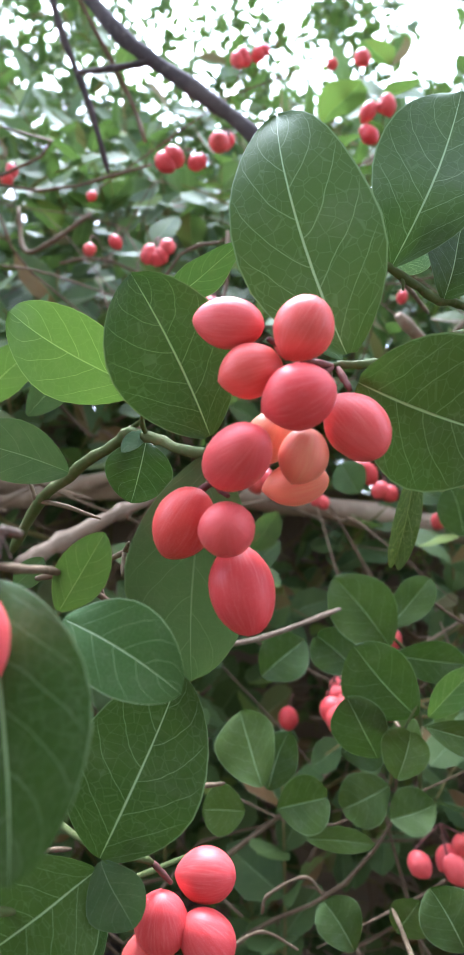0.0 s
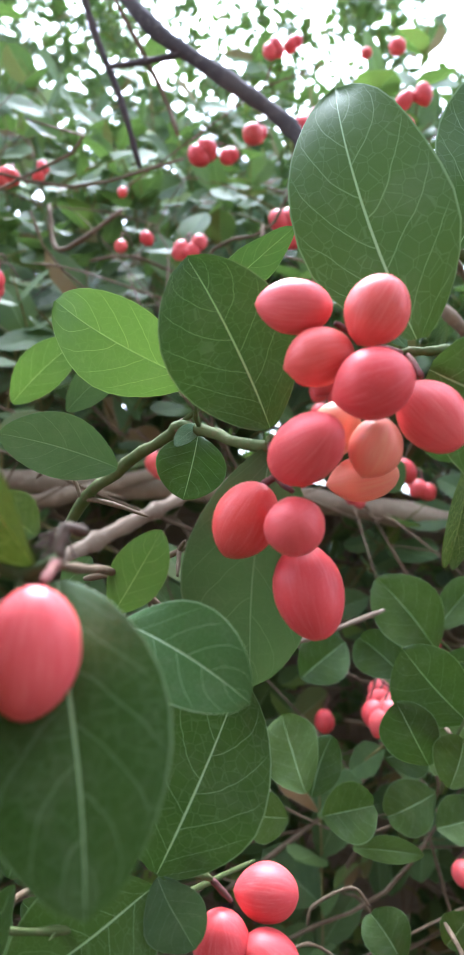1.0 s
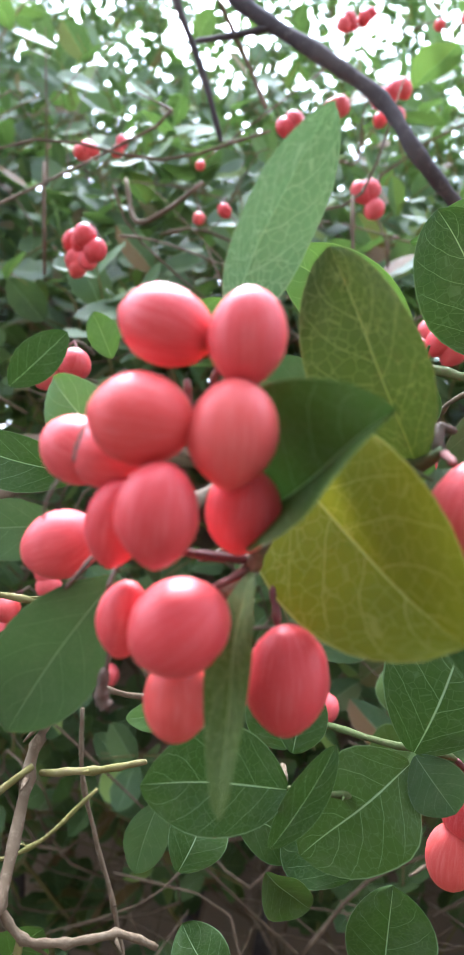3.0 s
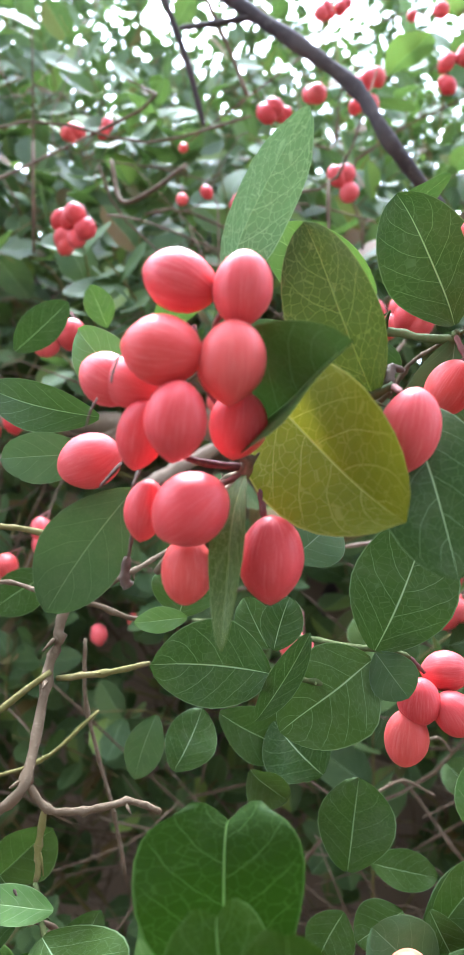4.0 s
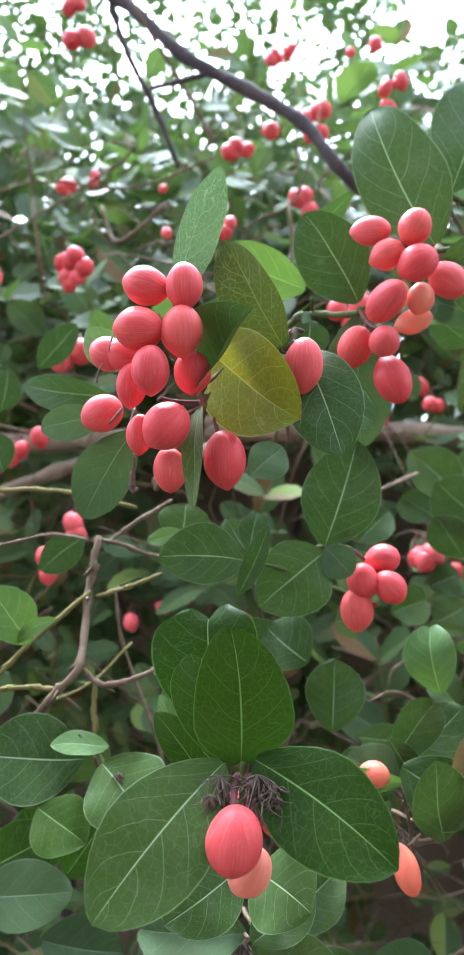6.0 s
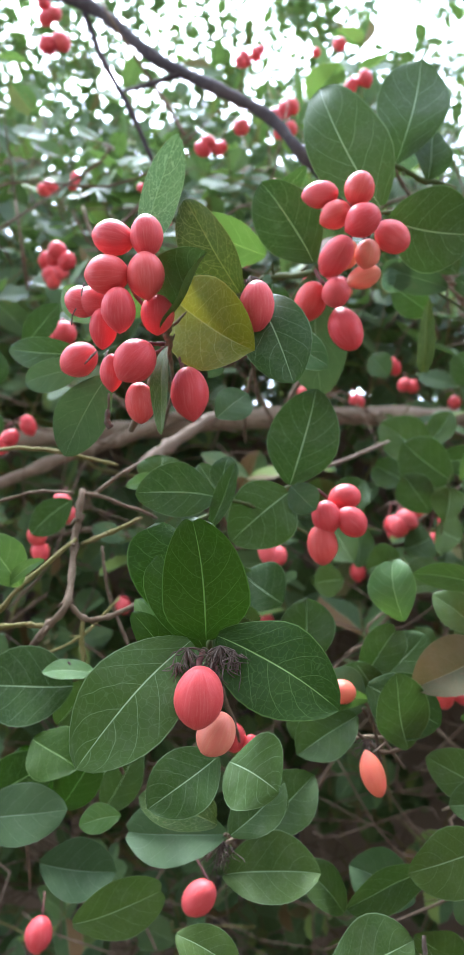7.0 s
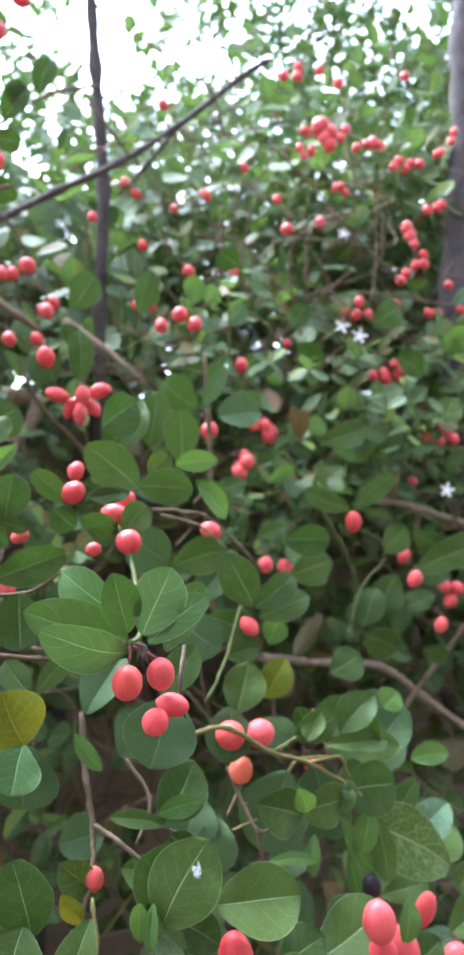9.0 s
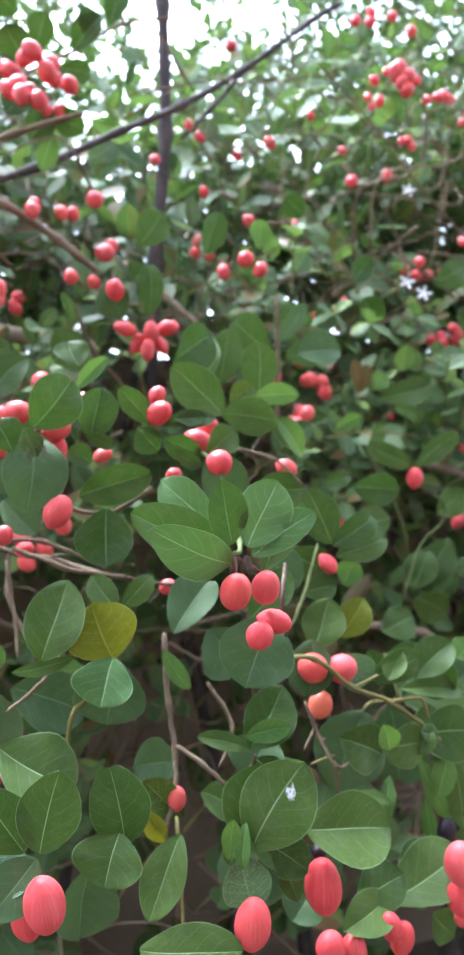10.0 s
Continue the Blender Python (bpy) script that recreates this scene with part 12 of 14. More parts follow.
stem(g, "stalk", PURPLE, [(-0.0447, 0.6039, 1.5414), (-0.0518, 0.6120, 1.5471)], 0.0006, 0.0005, 5)
berry(g, (-0.0559, 0.6000, 1.5295), (0.12, 0.37, 0.92), 0.0168, 0.0118)
stem(g, "stalk", PURPLE, [(-0.0550, 0.6029, 1.5368), (-0.0518, 0.6120, 1.5471)], 0.0006, 0.0005, 5)

g = thing("berry_cluster", (-0.0835, 0.6120, 1.5514), "single ripe coral berry hanging on its short stalk", "berry clusters", "berries")
stem(g, "twig", BARK, [(-0.0835, 0.6120, 1.5514), (-0.0902, 0.6581, 1.5640), (-0.0940, 0.7042, 1.5707)], 0.0007, 0.0009, 5)
berry(g, (-0.0834, 0.6000, 1.5354), (-0.59, -0.15, 0.79), 0.0133, 0.0108)
stem(g, "stalk", PURPLE, [(-0.0871, 0.5990, 1.5403), (-0.0835, 0.6120, 1.5514)], 0.0006, 0.0005, 5)

g = thing("berry_cluster", (0.1128, 0.6120, 1.6724), "small bunch of ripe coral berries on short stalks", "berry clusters", "berries")
stem(g, "twig", BARK, [(0.1128, 0.6120, 1.6724), (0.1167, 0.6548, 1.6929), (0.1174, 0.6977, 1.7074)], 0.0007, 0.0009, 5)
berry(g, (0.1092, 0.6000, 1.6595), (-0.03, 0.18, 0.98), 0.0137, 0.0104)
stem(g, "stalk", PURPLE, [(0.1090, 0.6012, 1.6658), (0.1128, 0.6120, 1.6724)], 0.0006, 0.0005, 5)
berry(g, (0.1080, 0.6000, 1.6443), (0.19, 0.43, 0.88), 0.0123, 0.0107)
stem(g, "stalk", PURPLE, [(0.1091, 0.6025, 1.6494), (0.1128, 0.6120, 1.6724)], 0.0006, 0.0005, 5)
berry(g, (0.1200, 0.6000, 1.6655), (0.21, 0.49, 0.84), 0.0123, 0.0106)
stem(g, "stalk", PURPLE, [(0.1213, 0.6028, 1.6703), (0.1128, 0.6120, 1.6724)], 0.0006, 0.0005, 5)

g = thing("berry_cluster", (-0.1739, 0.6120, 1.5980), "pair of ripe coral berries on short dark stalks", "berry clusters", "berries")
stem(g, "twig", BARK, [(-0.1739, 0.6120, 1.5980), (-0.1888, 0.6554, 1.6132), (-0.2032, 0.6987, 1.6223)], 0.0007, 0.0009, 5)
berry(g, (-0.1751, 0.6000, 1.5781), (0.56, -0.31, 0.77), 0.0119, 0.0100)
stem(g, "stalk", PURPLE, [(-0.1719, 0.5983, 1.5824), (-0.1739, 0.6120, 1.5980)], 0.0006, 0.0005, 5)
berry(g, (-0.1719, 0.6000, 1.5859), (-0.39, -0.22, 0.90), 0.0123, 0.0099)
stem(g, "stalk", PURPLE, [(-0.1742, 0.5988, 1.5910), (-0.1739, 0.6120, 1.5980)], 0.0006, 0.0005, 5)

g = thing("berry_cluster", (-0.0043, 0.6120, 1.6695), "small bunch of ripe coral berries on short stalks", "berry clusters", "berries")
stem(g, "twig", BARK, [(-0.0043, 0.6120, 1.6695), (-0.0092, 0.6552, 1.6900), (-0.0175, 0.6985, 1.7045)], 0.0007, 0.0009, 5)
berry(g, (0.0075, 0.6000, 1.6928), (0.24, -0.45, 0.86), 0.0102, 0.0089)
stem(g, "stalk", PURPLE, [(0.0087, 0.5978, 1.6969), (-0.0043, 0.6120, 1.6695)], 0.0006, 0.0005, 5)
berry(g, (0.0764, 0.6000, 1.6967), (-0.10, -0.10, 0.99), 0.0100, 0.0091)
stem(g, "stalk", PURPLE, [(0.0759, 0.5995, 1.7013), (-0.0043, 0.6120, 1.6695)], 0.0006, 0.0005, 5)
berry(g, (-0.1065, 0.6000, 1.5710), (0.25, 0.44, 0.86), 0.0105, 0.0083)
stem(g, "stalk", PURPLE, [(-0.1053, 0.6022, 1.5753), (-0.0043, 0.6120, 1.6695)], 0.0006, 0.0005, 5)

g = thing("berry_cluster", (0.0257, 0.5582, 1.5485), "small bunch of ripe coral berries on short stalks", "berry clusters", "berries")
stem(g, "twig", BARK, [(0.0257, 0.5582, 1.5485), (0.0315, 0.6040, 1.5636), (0.0395, 0.6497, 1.5727)], 0.0007, 0.0009, 5)
berry(g, (0.0200, 0.5458, 1.5353), (-0.56, 0.16, 0.81), 0.0198, 0.0147)
stem(g, "stalk", PURPLE, [(0.0148, 0.5472, 1.5429), (0.0257, 0.5582, 1.5485)], 0.0006, 0.0005, 5)
berry(g, (0.0263, 0.5461, 1.5381), (-0.19, 0.31, 0.93), 0.0170, 0.0148)
stem(g, "stalk", PURPLE, [(0.0248, 0.5486, 1.5456), (0.0257, 0.5582, 1.5485)], 0.0006, 0.0005, 5)
berry(g, (0.0299, 0.5466, 1.5240), (0.27, 0.37, 0.89), 0.0185, 0.0153)
stem(g, "stalk", PURPLE, [(0.0322, 0.5498, 1.5318), (0.0257, 0.5582, 1.5485)], 0.0006, 0.0005, 5)

g = thing("berry_cluster", (-0.1955, 0.5782, 1.4962), "small bunch of ripe coral berries on short stalks", "berry clusters", "berries")
stem(g, "twig", BARK, [(-0.1955, 0.5782, 1.4962), (-0.2095, 0.6238, 1.5061), (-0.2226, 0.6694, 1.5100)], 0.0007, 0.0009, 5)
berry(g, (-0.1968, 0.5658, 1.4915), (0.40, -0.13, 0.91), 0.0183, 0.0137)
stem(g, "stalk", PURPLE, [(-0.1933, 0.5647, 1.4993), (-0.1955, 0.5782, 1.4962)], 0.0006, 0.0005, 5)
berry(g, (-0.1901, 0.5666, 1.4713), (0.31, 0.12, 0.94), 0.0179, 0.0149)
stem(g, "stalk", PURPLE, [(-0.1875, 0.5676, 1.4792), (-0.1955, 0.5782, 1.4962)], 0.0006, 0.0005, 5)
berry(g, (-0.1931, 0.5663, 1.4779), (0.58, -0.01, 0.81), 0.0175, 0.0146)
stem(g, "stalk", PURPLE, [(-0.1883, 0.5662, 1.4846), (-0.1955, 0.5782, 1.4962)], 0.0006, 0.0005, 5)

g = thing("berry_cluster", (-0.0497, 0.6120, 1.5418), "pair of ripe coral berries on short dark stalks", "berry clusters", "berries")
stem(g, "twig", BARK, [(-0.0497, 0.6120, 1.5418), (-0.0545, 0.6587, 1.5549), (-0.0626, 0.7055, 1.5620)], 0.0007, 0.0009, 5)
berry(g, (-0.0571, 0.6000, 1.5268), (0.05, 0.41, 0.91), 0.0162, 0.0126)
stem(g, "stalk", PURPLE, [(-0.0568, 0.6031, 1.5337), (-0.0497, 0.6120, 1.5418)], 0.0006, 0.0005, 5)
berry(g, (-0.0496, 0.6000, 1.5249), (0.13, 0.32, 0.94), 0.0138, 0.0123)
stem(g, "stalk", PURPLE, [(-0.0488, 0.6021, 1.5310), (-0.0497, 0.6120, 1.5418)], 0.0006, 0.0005, 5)

g = thing("berry_cluster", (0.0215, 0.6120, 1.4432), "pair of ripe coral berries on short dark stalks", "berry clusters", "berries")
stem(g, "twig", BARK, [(0.0215, 0.6120, 1.4432), (0.0271, 0.6609, 1.4486), (0.0355, 0.7097, 1.4481)], 0.0007, 0.0009, 5)
berry(g, (0.0156, 0.6000, 1.4256), (0.44, 0.49, 0.75), 0.0144, 0.0130)
stem(g, "stalk", PURPLE, [(0.0186, 0.6033, 1.4307), (0.0215, 0.6120, 1.4432)], 0.0006, 0.0005, 5)
berry(g, (0.0225, 0.6000, 1.4287), (0.05, 0.36, 0.93), 0.0154, 0.0136)
stem(g, "stalk", PURPLE, [(0.0228, 0.6026, 1.4354), (0.0215, 0.6120, 1.4432)], 0.0006, 0.0005, 5)

g = thing("berry_cluster", (-0.0006, 0.6120, 1.6403), "single ripe coral berry hanging on its short stalk", "berry clusters", "berries")
stem(g, "twig", BARK, [(-0.0006, 0.6120, 1.6403), (0.0023, 0.6558, 1.6599), (0.0070, 0.6996, 1.6734)], 0.0007, 0.0009, 5)
berry(g, (-0.0035, 0.6000, 1.6243), (-0.01, 0.37, 0.93), 0.0169, 0.0123)
stem(g, "stalk", PURPLE, [(-0.0036, 0.6029, 1.6317), (-0.0006, 0.6120, 1.6403)], 0.0006, 0.0005, 5)

g = thing("berry_cluster", (0.0324, 0.6120, 1.6431), "pair of ripe coral berries on short dark stalks", "berry clusters", "berries")
stem(g, "twig", BARK, [(0.0324, 0.6120, 1.6431), (0.0393, 0.6556, 1.6628), (0.0498, 0.6992, 1.6764)], 0.0007, 0.0009, 5)
berry(g, (0.0362, 0.6000, 1.6370), (-0.49, -0.12, 0.86), 0.0144, 0.0123)
stem(g, "stalk", PURPLE, [(0.0329, 0.5992, 1.6428), (0.0324, 0.6120, 1.6431)], 0.0006, 0.0005, 5)
berry(g, (0.0357, 0.6000, 1.6173), (0.42, -0.09, 0.90), 0.0142, 0.0120)
stem(g, "stalk", PURPLE, [(0.0385, 0.5994, 1.6233), (0.0324, 0.6120, 1.6431)], 0.0006, 0.0005, 5)

g = thing("berry_cluster", (-0.2001, 0.6120, 1.5888), "single ripe coral berry hanging on its short stalk", "berry clusters", "berries")
stem(g, "twig", BARK, [(-0.2001, 0.6120, 1.5888), (-0.2113, 0.6557, 1.6044), (-0.2194, 0.6995, 1.6140)], 0.0007, 0.0009, 5)
berry(g, (-0.2006, 0.6000, 1.5728), (-0.58, 0.06, 0.81), 0.0130, 0.0104)
stem(g, "stalk", PURPLE, [(-0.2042, 0.6003, 1.5778), (-0.2001, 0.6120, 1.5888)], 0.0006, 0.0005, 5)

g = thing("berry_cluster", (-0.2001, 0.3902, 1.4447), "small bunch of ripe coral berries on short stalks", "berry clusters", "berries")
stem(g, "twig", BARK, [(-0.2001, 0.3902, 1.4447), (-0.2290, 0.4613, 1.4654), (-0.2607, 0.5323, 1.4801)], 0.0007, 0.0009, 5)
berry(g, (-0.1984, 0.3783, 1.4379), (0.69, 0.02, 0.72), 0.0169, 0.0150)
stem(g, "stalk", PURPLE, [(-0.1929, 0.3784, 1.4436), (-0.2001, 0.3902, 1.4447)], 0.0006, 0.0005, 5)
berry(g, (-0.2007, 0.3780, 1.4267), (-0.03, -0.26, 0.96), 0.0168, 0.0147)
stem(g, "stalk", PURPLE, [(-0.2010, 0.3760, 1.4344), (-0.2001, 0.3902, 1.4447)], 0.0006, 0.0005, 5)
berry(g, (-0.1921, 0.3785, 1.4214), (0.44, -0.27, 0.86), 0.0167, 0.0139)
stem(g, "stalk", PURPLE, [(-0.1886, 0.3764, 1.4281), (-0.2001, 0.3902, 1.4447)], 0.0006, 0.0005, 5)

g = thing("berry_cluster", (-0.1723, 0.5356, 1.4880), "pair of ripe coral berries on short dark stalks", "berry clusters", "berries")
stem(g, "twig", BARK, [(-0.1723, 0.5356, 1.4880), (-0.1829, 0.5818, 1.4992), (-0.1931, 0.6280, 1.5045)], 0.0007, 0.0009, 5)
berry(g, (-0.1770, 0.5235, 1.4793), (0.48, -0.23, 0.84), 0.0194, 0.0142)
stem(g, "stalk", PURPLE, [(-0.1726, 0.5214, 1.4870), (-0.1723, 0.5356, 1.4880)], 0.0006, 0.0005, 5)
berry(g, (-0.1717, 0.5237, 1.4646), (-0.27, 0.56, 0.78), 0.0174, 0.0136)
stem(g, "stalk", PURPLE, [(-0.1740, 0.5283, 1.4711), (-0.1723, 0.5356, 1.4880)], 0.0006, 0.0005, 5)

g = thing("berry_cluster", (-0.1278, 0.3540, 1.3770), "pair of ripe coral berries on short dark stalks", "berry clusters", "berries")
stem(g, "twig", BARK, [(-0.1278, 0.3540, 1.3770), (-0.1435, 0.4303, 1.3891), (-0.1568, 0.5065, 1.3953)], 0.0007, 0.0009, 5)
berry(g, (-0.1355, 0.3417, 1.3583), (-0.04, 0.48, 0.88), 0.0156, 0.0142)
stem(g, "stalk", PURPLE, [(-0.1358, 0.3452, 1.3647), (-0.1278, 0.3540, 1.3770)], 0.0006, 0.0005, 5)
berry(g, (-0.1239, 0.3423, 1.3637), (0.14, -0.06, 0.99), 0.0162, 0.0154)
stem(g, "stalk", PURPLE, [(-0.1228, 0.3419, 1.3712), (-0.1278, 0.3540, 1.3770)], 0.0006, 0.0005, 5)

g = thing("berry_cluster", (-0.2137, 0.4964, 1.3283), "small bunch of ripe coral berries on short stalks", "berry clusters", "berries")
stem(g, "twig", BARK, [(-0.2137, 0.4964, 1.3283), (-0.2385, 0.5722, 1.3292), (-0.2631, 0.6480, 1.3241)], 0.0007, 0.0009, 5)
berry(g, (-0.2105, 0.4845, 1.3137), (0.67, 0.16, 0.73), 0.0176, 0.0142)
stem(g, "stalk", PURPLE, [(-0.2050, 0.4858, 1.3197), (-0.2137, 0.4964, 1.3283)], 0.0006, 0.0005, 5)
berry(g, (-0.1946, 0.4854, 1.3234), (-0.16, -0.35, 0.92), 0.0190, 0.0140)
stem(g, "stalk", PURPLE, [(-0.1960, 0.4823, 1.3316), (-0.2137, 0.4964, 1.3283)], 0.0006, 0.0005, 5)
berry(g, (-0.2173, 0.4841, 1.3089), (0.03, 0.36, 0.93), 0.0200, 0.0147)
stem(g, "stalk", PURPLE, [(-0.2170, 0.4875, 1.3177), (-0.2137, 0.4964, 1.3283)], 0.0006, 0.0005, 5)
berry(g, (-0.2301, 0.4834, 1.3031), (-0.61, -0.40, 0.68), 0.0179, 0.0143)
stem(g, "stalk", PURPLE, [(-0.2352, 0.4801, 1.3088), (-0.2137, 0.4964, 1.3283)], 0.0006, 0.0005, 5)

g = thing("berry_cluster", (-0.1523, 0.4392, 1.2684), "pair of ripe coral berries on short dark stalks", "berry clusters", "berries")
stem(g, "twig", BARK, [(-0.1523, 0.4392, 1.2684), (-0.1740, 0.5169, 1.2605), (-0.1995, 0.5946, 1.2466)], 0.0007, 0.0009, 5)
berry(g, (-0.1527, 0.4272, 1.2565), (-0.42, -0.02, 0.91), 0.0185, 0.0142)
stem(g, "stalk", PURPLE, [(-0.1563, 0.4270, 1.2644), (-0.1523, 0.4392, 1.2684)], 0.0006, 0.0005, 5)
berry(g, (-0.1504, 0.4272, 1.2483), (-0.04, -0.47, 0.88), 0.0165, 0.0151)
stem(g, "stalk", PURPLE, [(-0.1508, 0.4236, 1.2552), (-0.1523, 0.4392, 1.2684)], 0.0006, 0.0005, 5)

g = thing("berry_cluster", (-0.1688, 0.4379, 1.2432), "pair of ripe coral berries on short dark stalks", "berry clusters", "berries")
stem(g, "twig", BARK, [(-0.1688, 0.4379, 1.2432), (-0.1894, 0.5147, 1.2314), (-0.2095, 0.5915, 1.2135)], 0.0007, 0.0009, 5)
berry(g, (-0.1726, 0.4259, 1.2334), (-0.45, 0.41, 0.79), 0.0168, 0.0149)
stem(g, "stalk", PURPLE, [(-0.1762, 0.4292, 1.2397), (-0.1688, 0.4379, 1.2432)], 0.0006, 0.0005, 5)
berry(g, (-0.1711, 0.4259, 1.2211), (-0.10, 0.51, 0.85), 0.0185, 0.0137)
stem(g, "stalk", PURPLE, [(-0.1720, 0.4304, 1.2285), (-0.1688, 0.4379, 1.2432)], 0.0006, 0.0005, 5)

g = thing("berry_cluster", (-0.0148, 0.5826, 1.1516), "pair of ripe coral berries on short dark stalks", "berry clusters", "berries")
stem(g, "twig", BARK, [(-0.0148, 0.5826, 1.1516), (-0.0148, 0.6314, 1.1364), (-0.0169, 0.6802, 1.1152)], 0.0007, 0.0009, 5)
berry(g, (-0.0212, 0.5701, 1.1359), (-0.38, 0.10, 0.92), 0.0158, 0.0145)
stem(g, "stalk", PURPLE, [(-0.0240, 0.5708, 1.1428), (-0.0148, 0.5826, 1.1516)], 0.0006, 0.0005, 5)
berry(g, (-0.0038, 0.5710, 1.1353), (0.33, -0.17, 0.93), 0.0195, 0.0145)
stem(g, "stalk", PURPLE, [(-0.0008, 0.5694, 1.1438), (-0.0148, 0.5826, 1.1516)], 0.0006, 0.0005, 5)

g = thing("berry_cluster", (0.0562, 0.4031, 1.4121), "pair of ripe coral berries on short dark stalks", "berry clusters", "berries")
stem(g, "twig", BARK, [(0.0562, 0.4031, 1.4121), (0.0716, 0.4788, 1.4282), (0.0868, 0.5546, 1.4384)], 0.0007, 0.0009, 5)
berry(g, (0.0495, 0.3909, 1.3979), (0.52, -0.01, 0.86), 0.0195, 0.0141)
stem(g, "stalk", PURPLE, [(0.0543, 0.3908, 1.4057), (0.0562, 0.4031, 1.4121)], 0.0006, 0.0005, 5)
berry(g, (0.0570, 0.3913, 1.3943), (0.41, -0.35, 0.85), 0.0193, 0.0153)
stem(g, "stalk", PURPLE, [(0.0607, 0.3881, 1.4020), (0.0562, 0.4031, 1.4121)], 0.0006, 0.0005, 5)

g = thing("berry_cluster", (0.0586, 0.6120, 1.4789), "single ripe coral berry hanging on its short stalk", "berry clusters", "berries")
stem(g, "twig", BARK, [(0.0586, 0.6120, 1.4789), (0.0679, 0.6596, 1.4881), (0.0804, 0.7072, 1.4913)], 0.0007, 0.0009, 5)
berry(g, (0.0574, 0.6000, 1.4629), (-0.34, 0.02, 0.94), 0.0179, 0.0132)
stem(g, "stalk", PURPLE, [(0.0545, 0.6002, 1.4708), (0.0586, 0.6120, 1.4789)], 0.0006, 0.0005, 5)

g = thing("berry_cluster", (-0.1061, 0.6120, 1.5436), "single ripe coral berry hanging on its short stalk", "berry clusters", "berries")
stem(g, "twig", BARK, [(-0.1061, 0.6120, 1.5436), (-0.1110, 0.6584, 1.5570), (-0.1157, 0.7048, 1.5645)], 0.0007, 0.0009, 5)
berry(g, (-0.1039, 0.6000, 1.5276), (-0.11, 0.59, 0.80), 0.0129, 0.0106)
stem(g, "stalk", PURPLE, [(-0.1046, 0.6035, 1.5325), (-0.1061, 0.6120, 1.5436)], 0.0006, 0.0005, 5)

g = thing("berry_cluster", (0.1175, 0.5488, 1.2313), "single ripe coral berry hanging on its short stalk", "berry clusters", "berries")
stem(g, "twig", BARK, [(0.1175, 0.5488, 1.2313), (0.1325, 0.5970, 1.2220), (0.1510, 0.6452, 1.2068)], 0.0007, 0.0009, 5)
berry(g, (0.1155, 0.5368, 1.2153), (-0.50, -0.13, 0.86), 0.0157, 0.0152)
stem(g, "stalk", PURPLE, [(0.1119, 0.5359, 1.2216), (0.1175, 0.5488, 1.2313)], 0.0006, 0.0005, 5)

g = thing("berry_cluster", (0.1088, 0.4776, 1.2420), "pair of ripe coral berries on short dark stalks", "berry clusters", "berries")
stem(g, "twig", BARK, [(0.1088, 0.4776, 1.2420), (0.1272, 0.5554, 1.2322), (0.1466, 0.6332, 1.2163)], 0.0007, 0.0009, 5)
berry(g, (0.1026, 0.4655, 1.2254), (-0.16, -0.23, 0.96), 0.0177, 0.0149)
stem(g, "stalk", PURPLE, [(0.1013, 0.4636, 1.2334), (0.1088, 0.4776, 1.2420)], 0.0006, 0.0005, 5)
berry(g, (0.1109, 0.4658, 1.2267), (0.55, 0.56, 0.62), 0.0160, 0.0137)
stem(g, "stalk", PURPLE, [(0.1150, 0.4700, 1.2313), (0.1088, 0.4776, 1.2420)], 0.0006, 0.0005, 5)

g = thing("berry_cluster", (-0.1414, 0.5936, 1.1726), "single ripe coral berry hanging on its short stalk", "berry clusters", "berries")
stem(g, "twig", BARK, [(-0.1414, 0.5936, 1.1726), (-0.1516, 0.6422, 1.1603), (-0.1636, 0.6908, 1.1420)], 0.0007, 0.0009, 5)
berry(g, (-0.1407, 0.5816, 1.1566), (-0.34, 0.43, 0.83), 0.0190, 0.0145)
stem(g, "stalk", PURPLE, [(-0.1438, 0.5854, 1.1640), (-0.1414, 0.5936, 1.1726)], 0.0006, 0.0005, 5)

g = thing("leafy_twig", (0.1192, 0.4200, 1.2686), "shaded rounded leaves of a low shoot behind the bunch", "leafy twigs")
stem(g, "twig", BARK, [(0.1199, 0.4229, 1.2681), (0.1275, 0.4775, 1.2522), (0.1286, 0.5349, 1.2277)], 0.0008, 0.0009, 6)
stem(g, "twig", GREENTWIG, [(0.1418, 0.4200, 1.1933), (0.1379, 0.4200, 1.2315), (0.1274, 0.4100, 1.2650), (0.1139, 0.4000, 1.2783)], 0.0012, 0.0009)
stem(g, "twig", BARK, [(0.1365, 0.4200, 1.2962), (0.1503, 0.4200, 1.2877), (0.1673, 0.4200, 1.2795)], 0.0009, 0.0007)
leaf(g, (0.1144, 0.4000, 1.2716), (0.0847, 0.4100, 1.3029), (-0.18, -0.97, 0.14), 0.0335, sag=0.01, fold=0.39, broad=0.51)
leaf(g, (0.1136, 0.4000, 1.2814), (0.1348, 0.4100, 1.3069), (-0.02, -0.93, 0.38), 0.0197, sag=-0.03, fold=0.33, broad=0.62)
leaf(g, (0.0996, 0.4000, 1.2570), (0.0778, 0.4100, 1.2725), (-0.23, -0.93, 0.28), 0.0244, sag=-0.04, fold=0.28, notch=0.33, broad=0.60)
leaf(g, (0.1039, 0.3900, 1.2458), (0.1149, 0.4000, 1.2661), (0.22, -0.92, 0.33), 0.0279, sag=0.07, fold=0.26, broad=0.51)
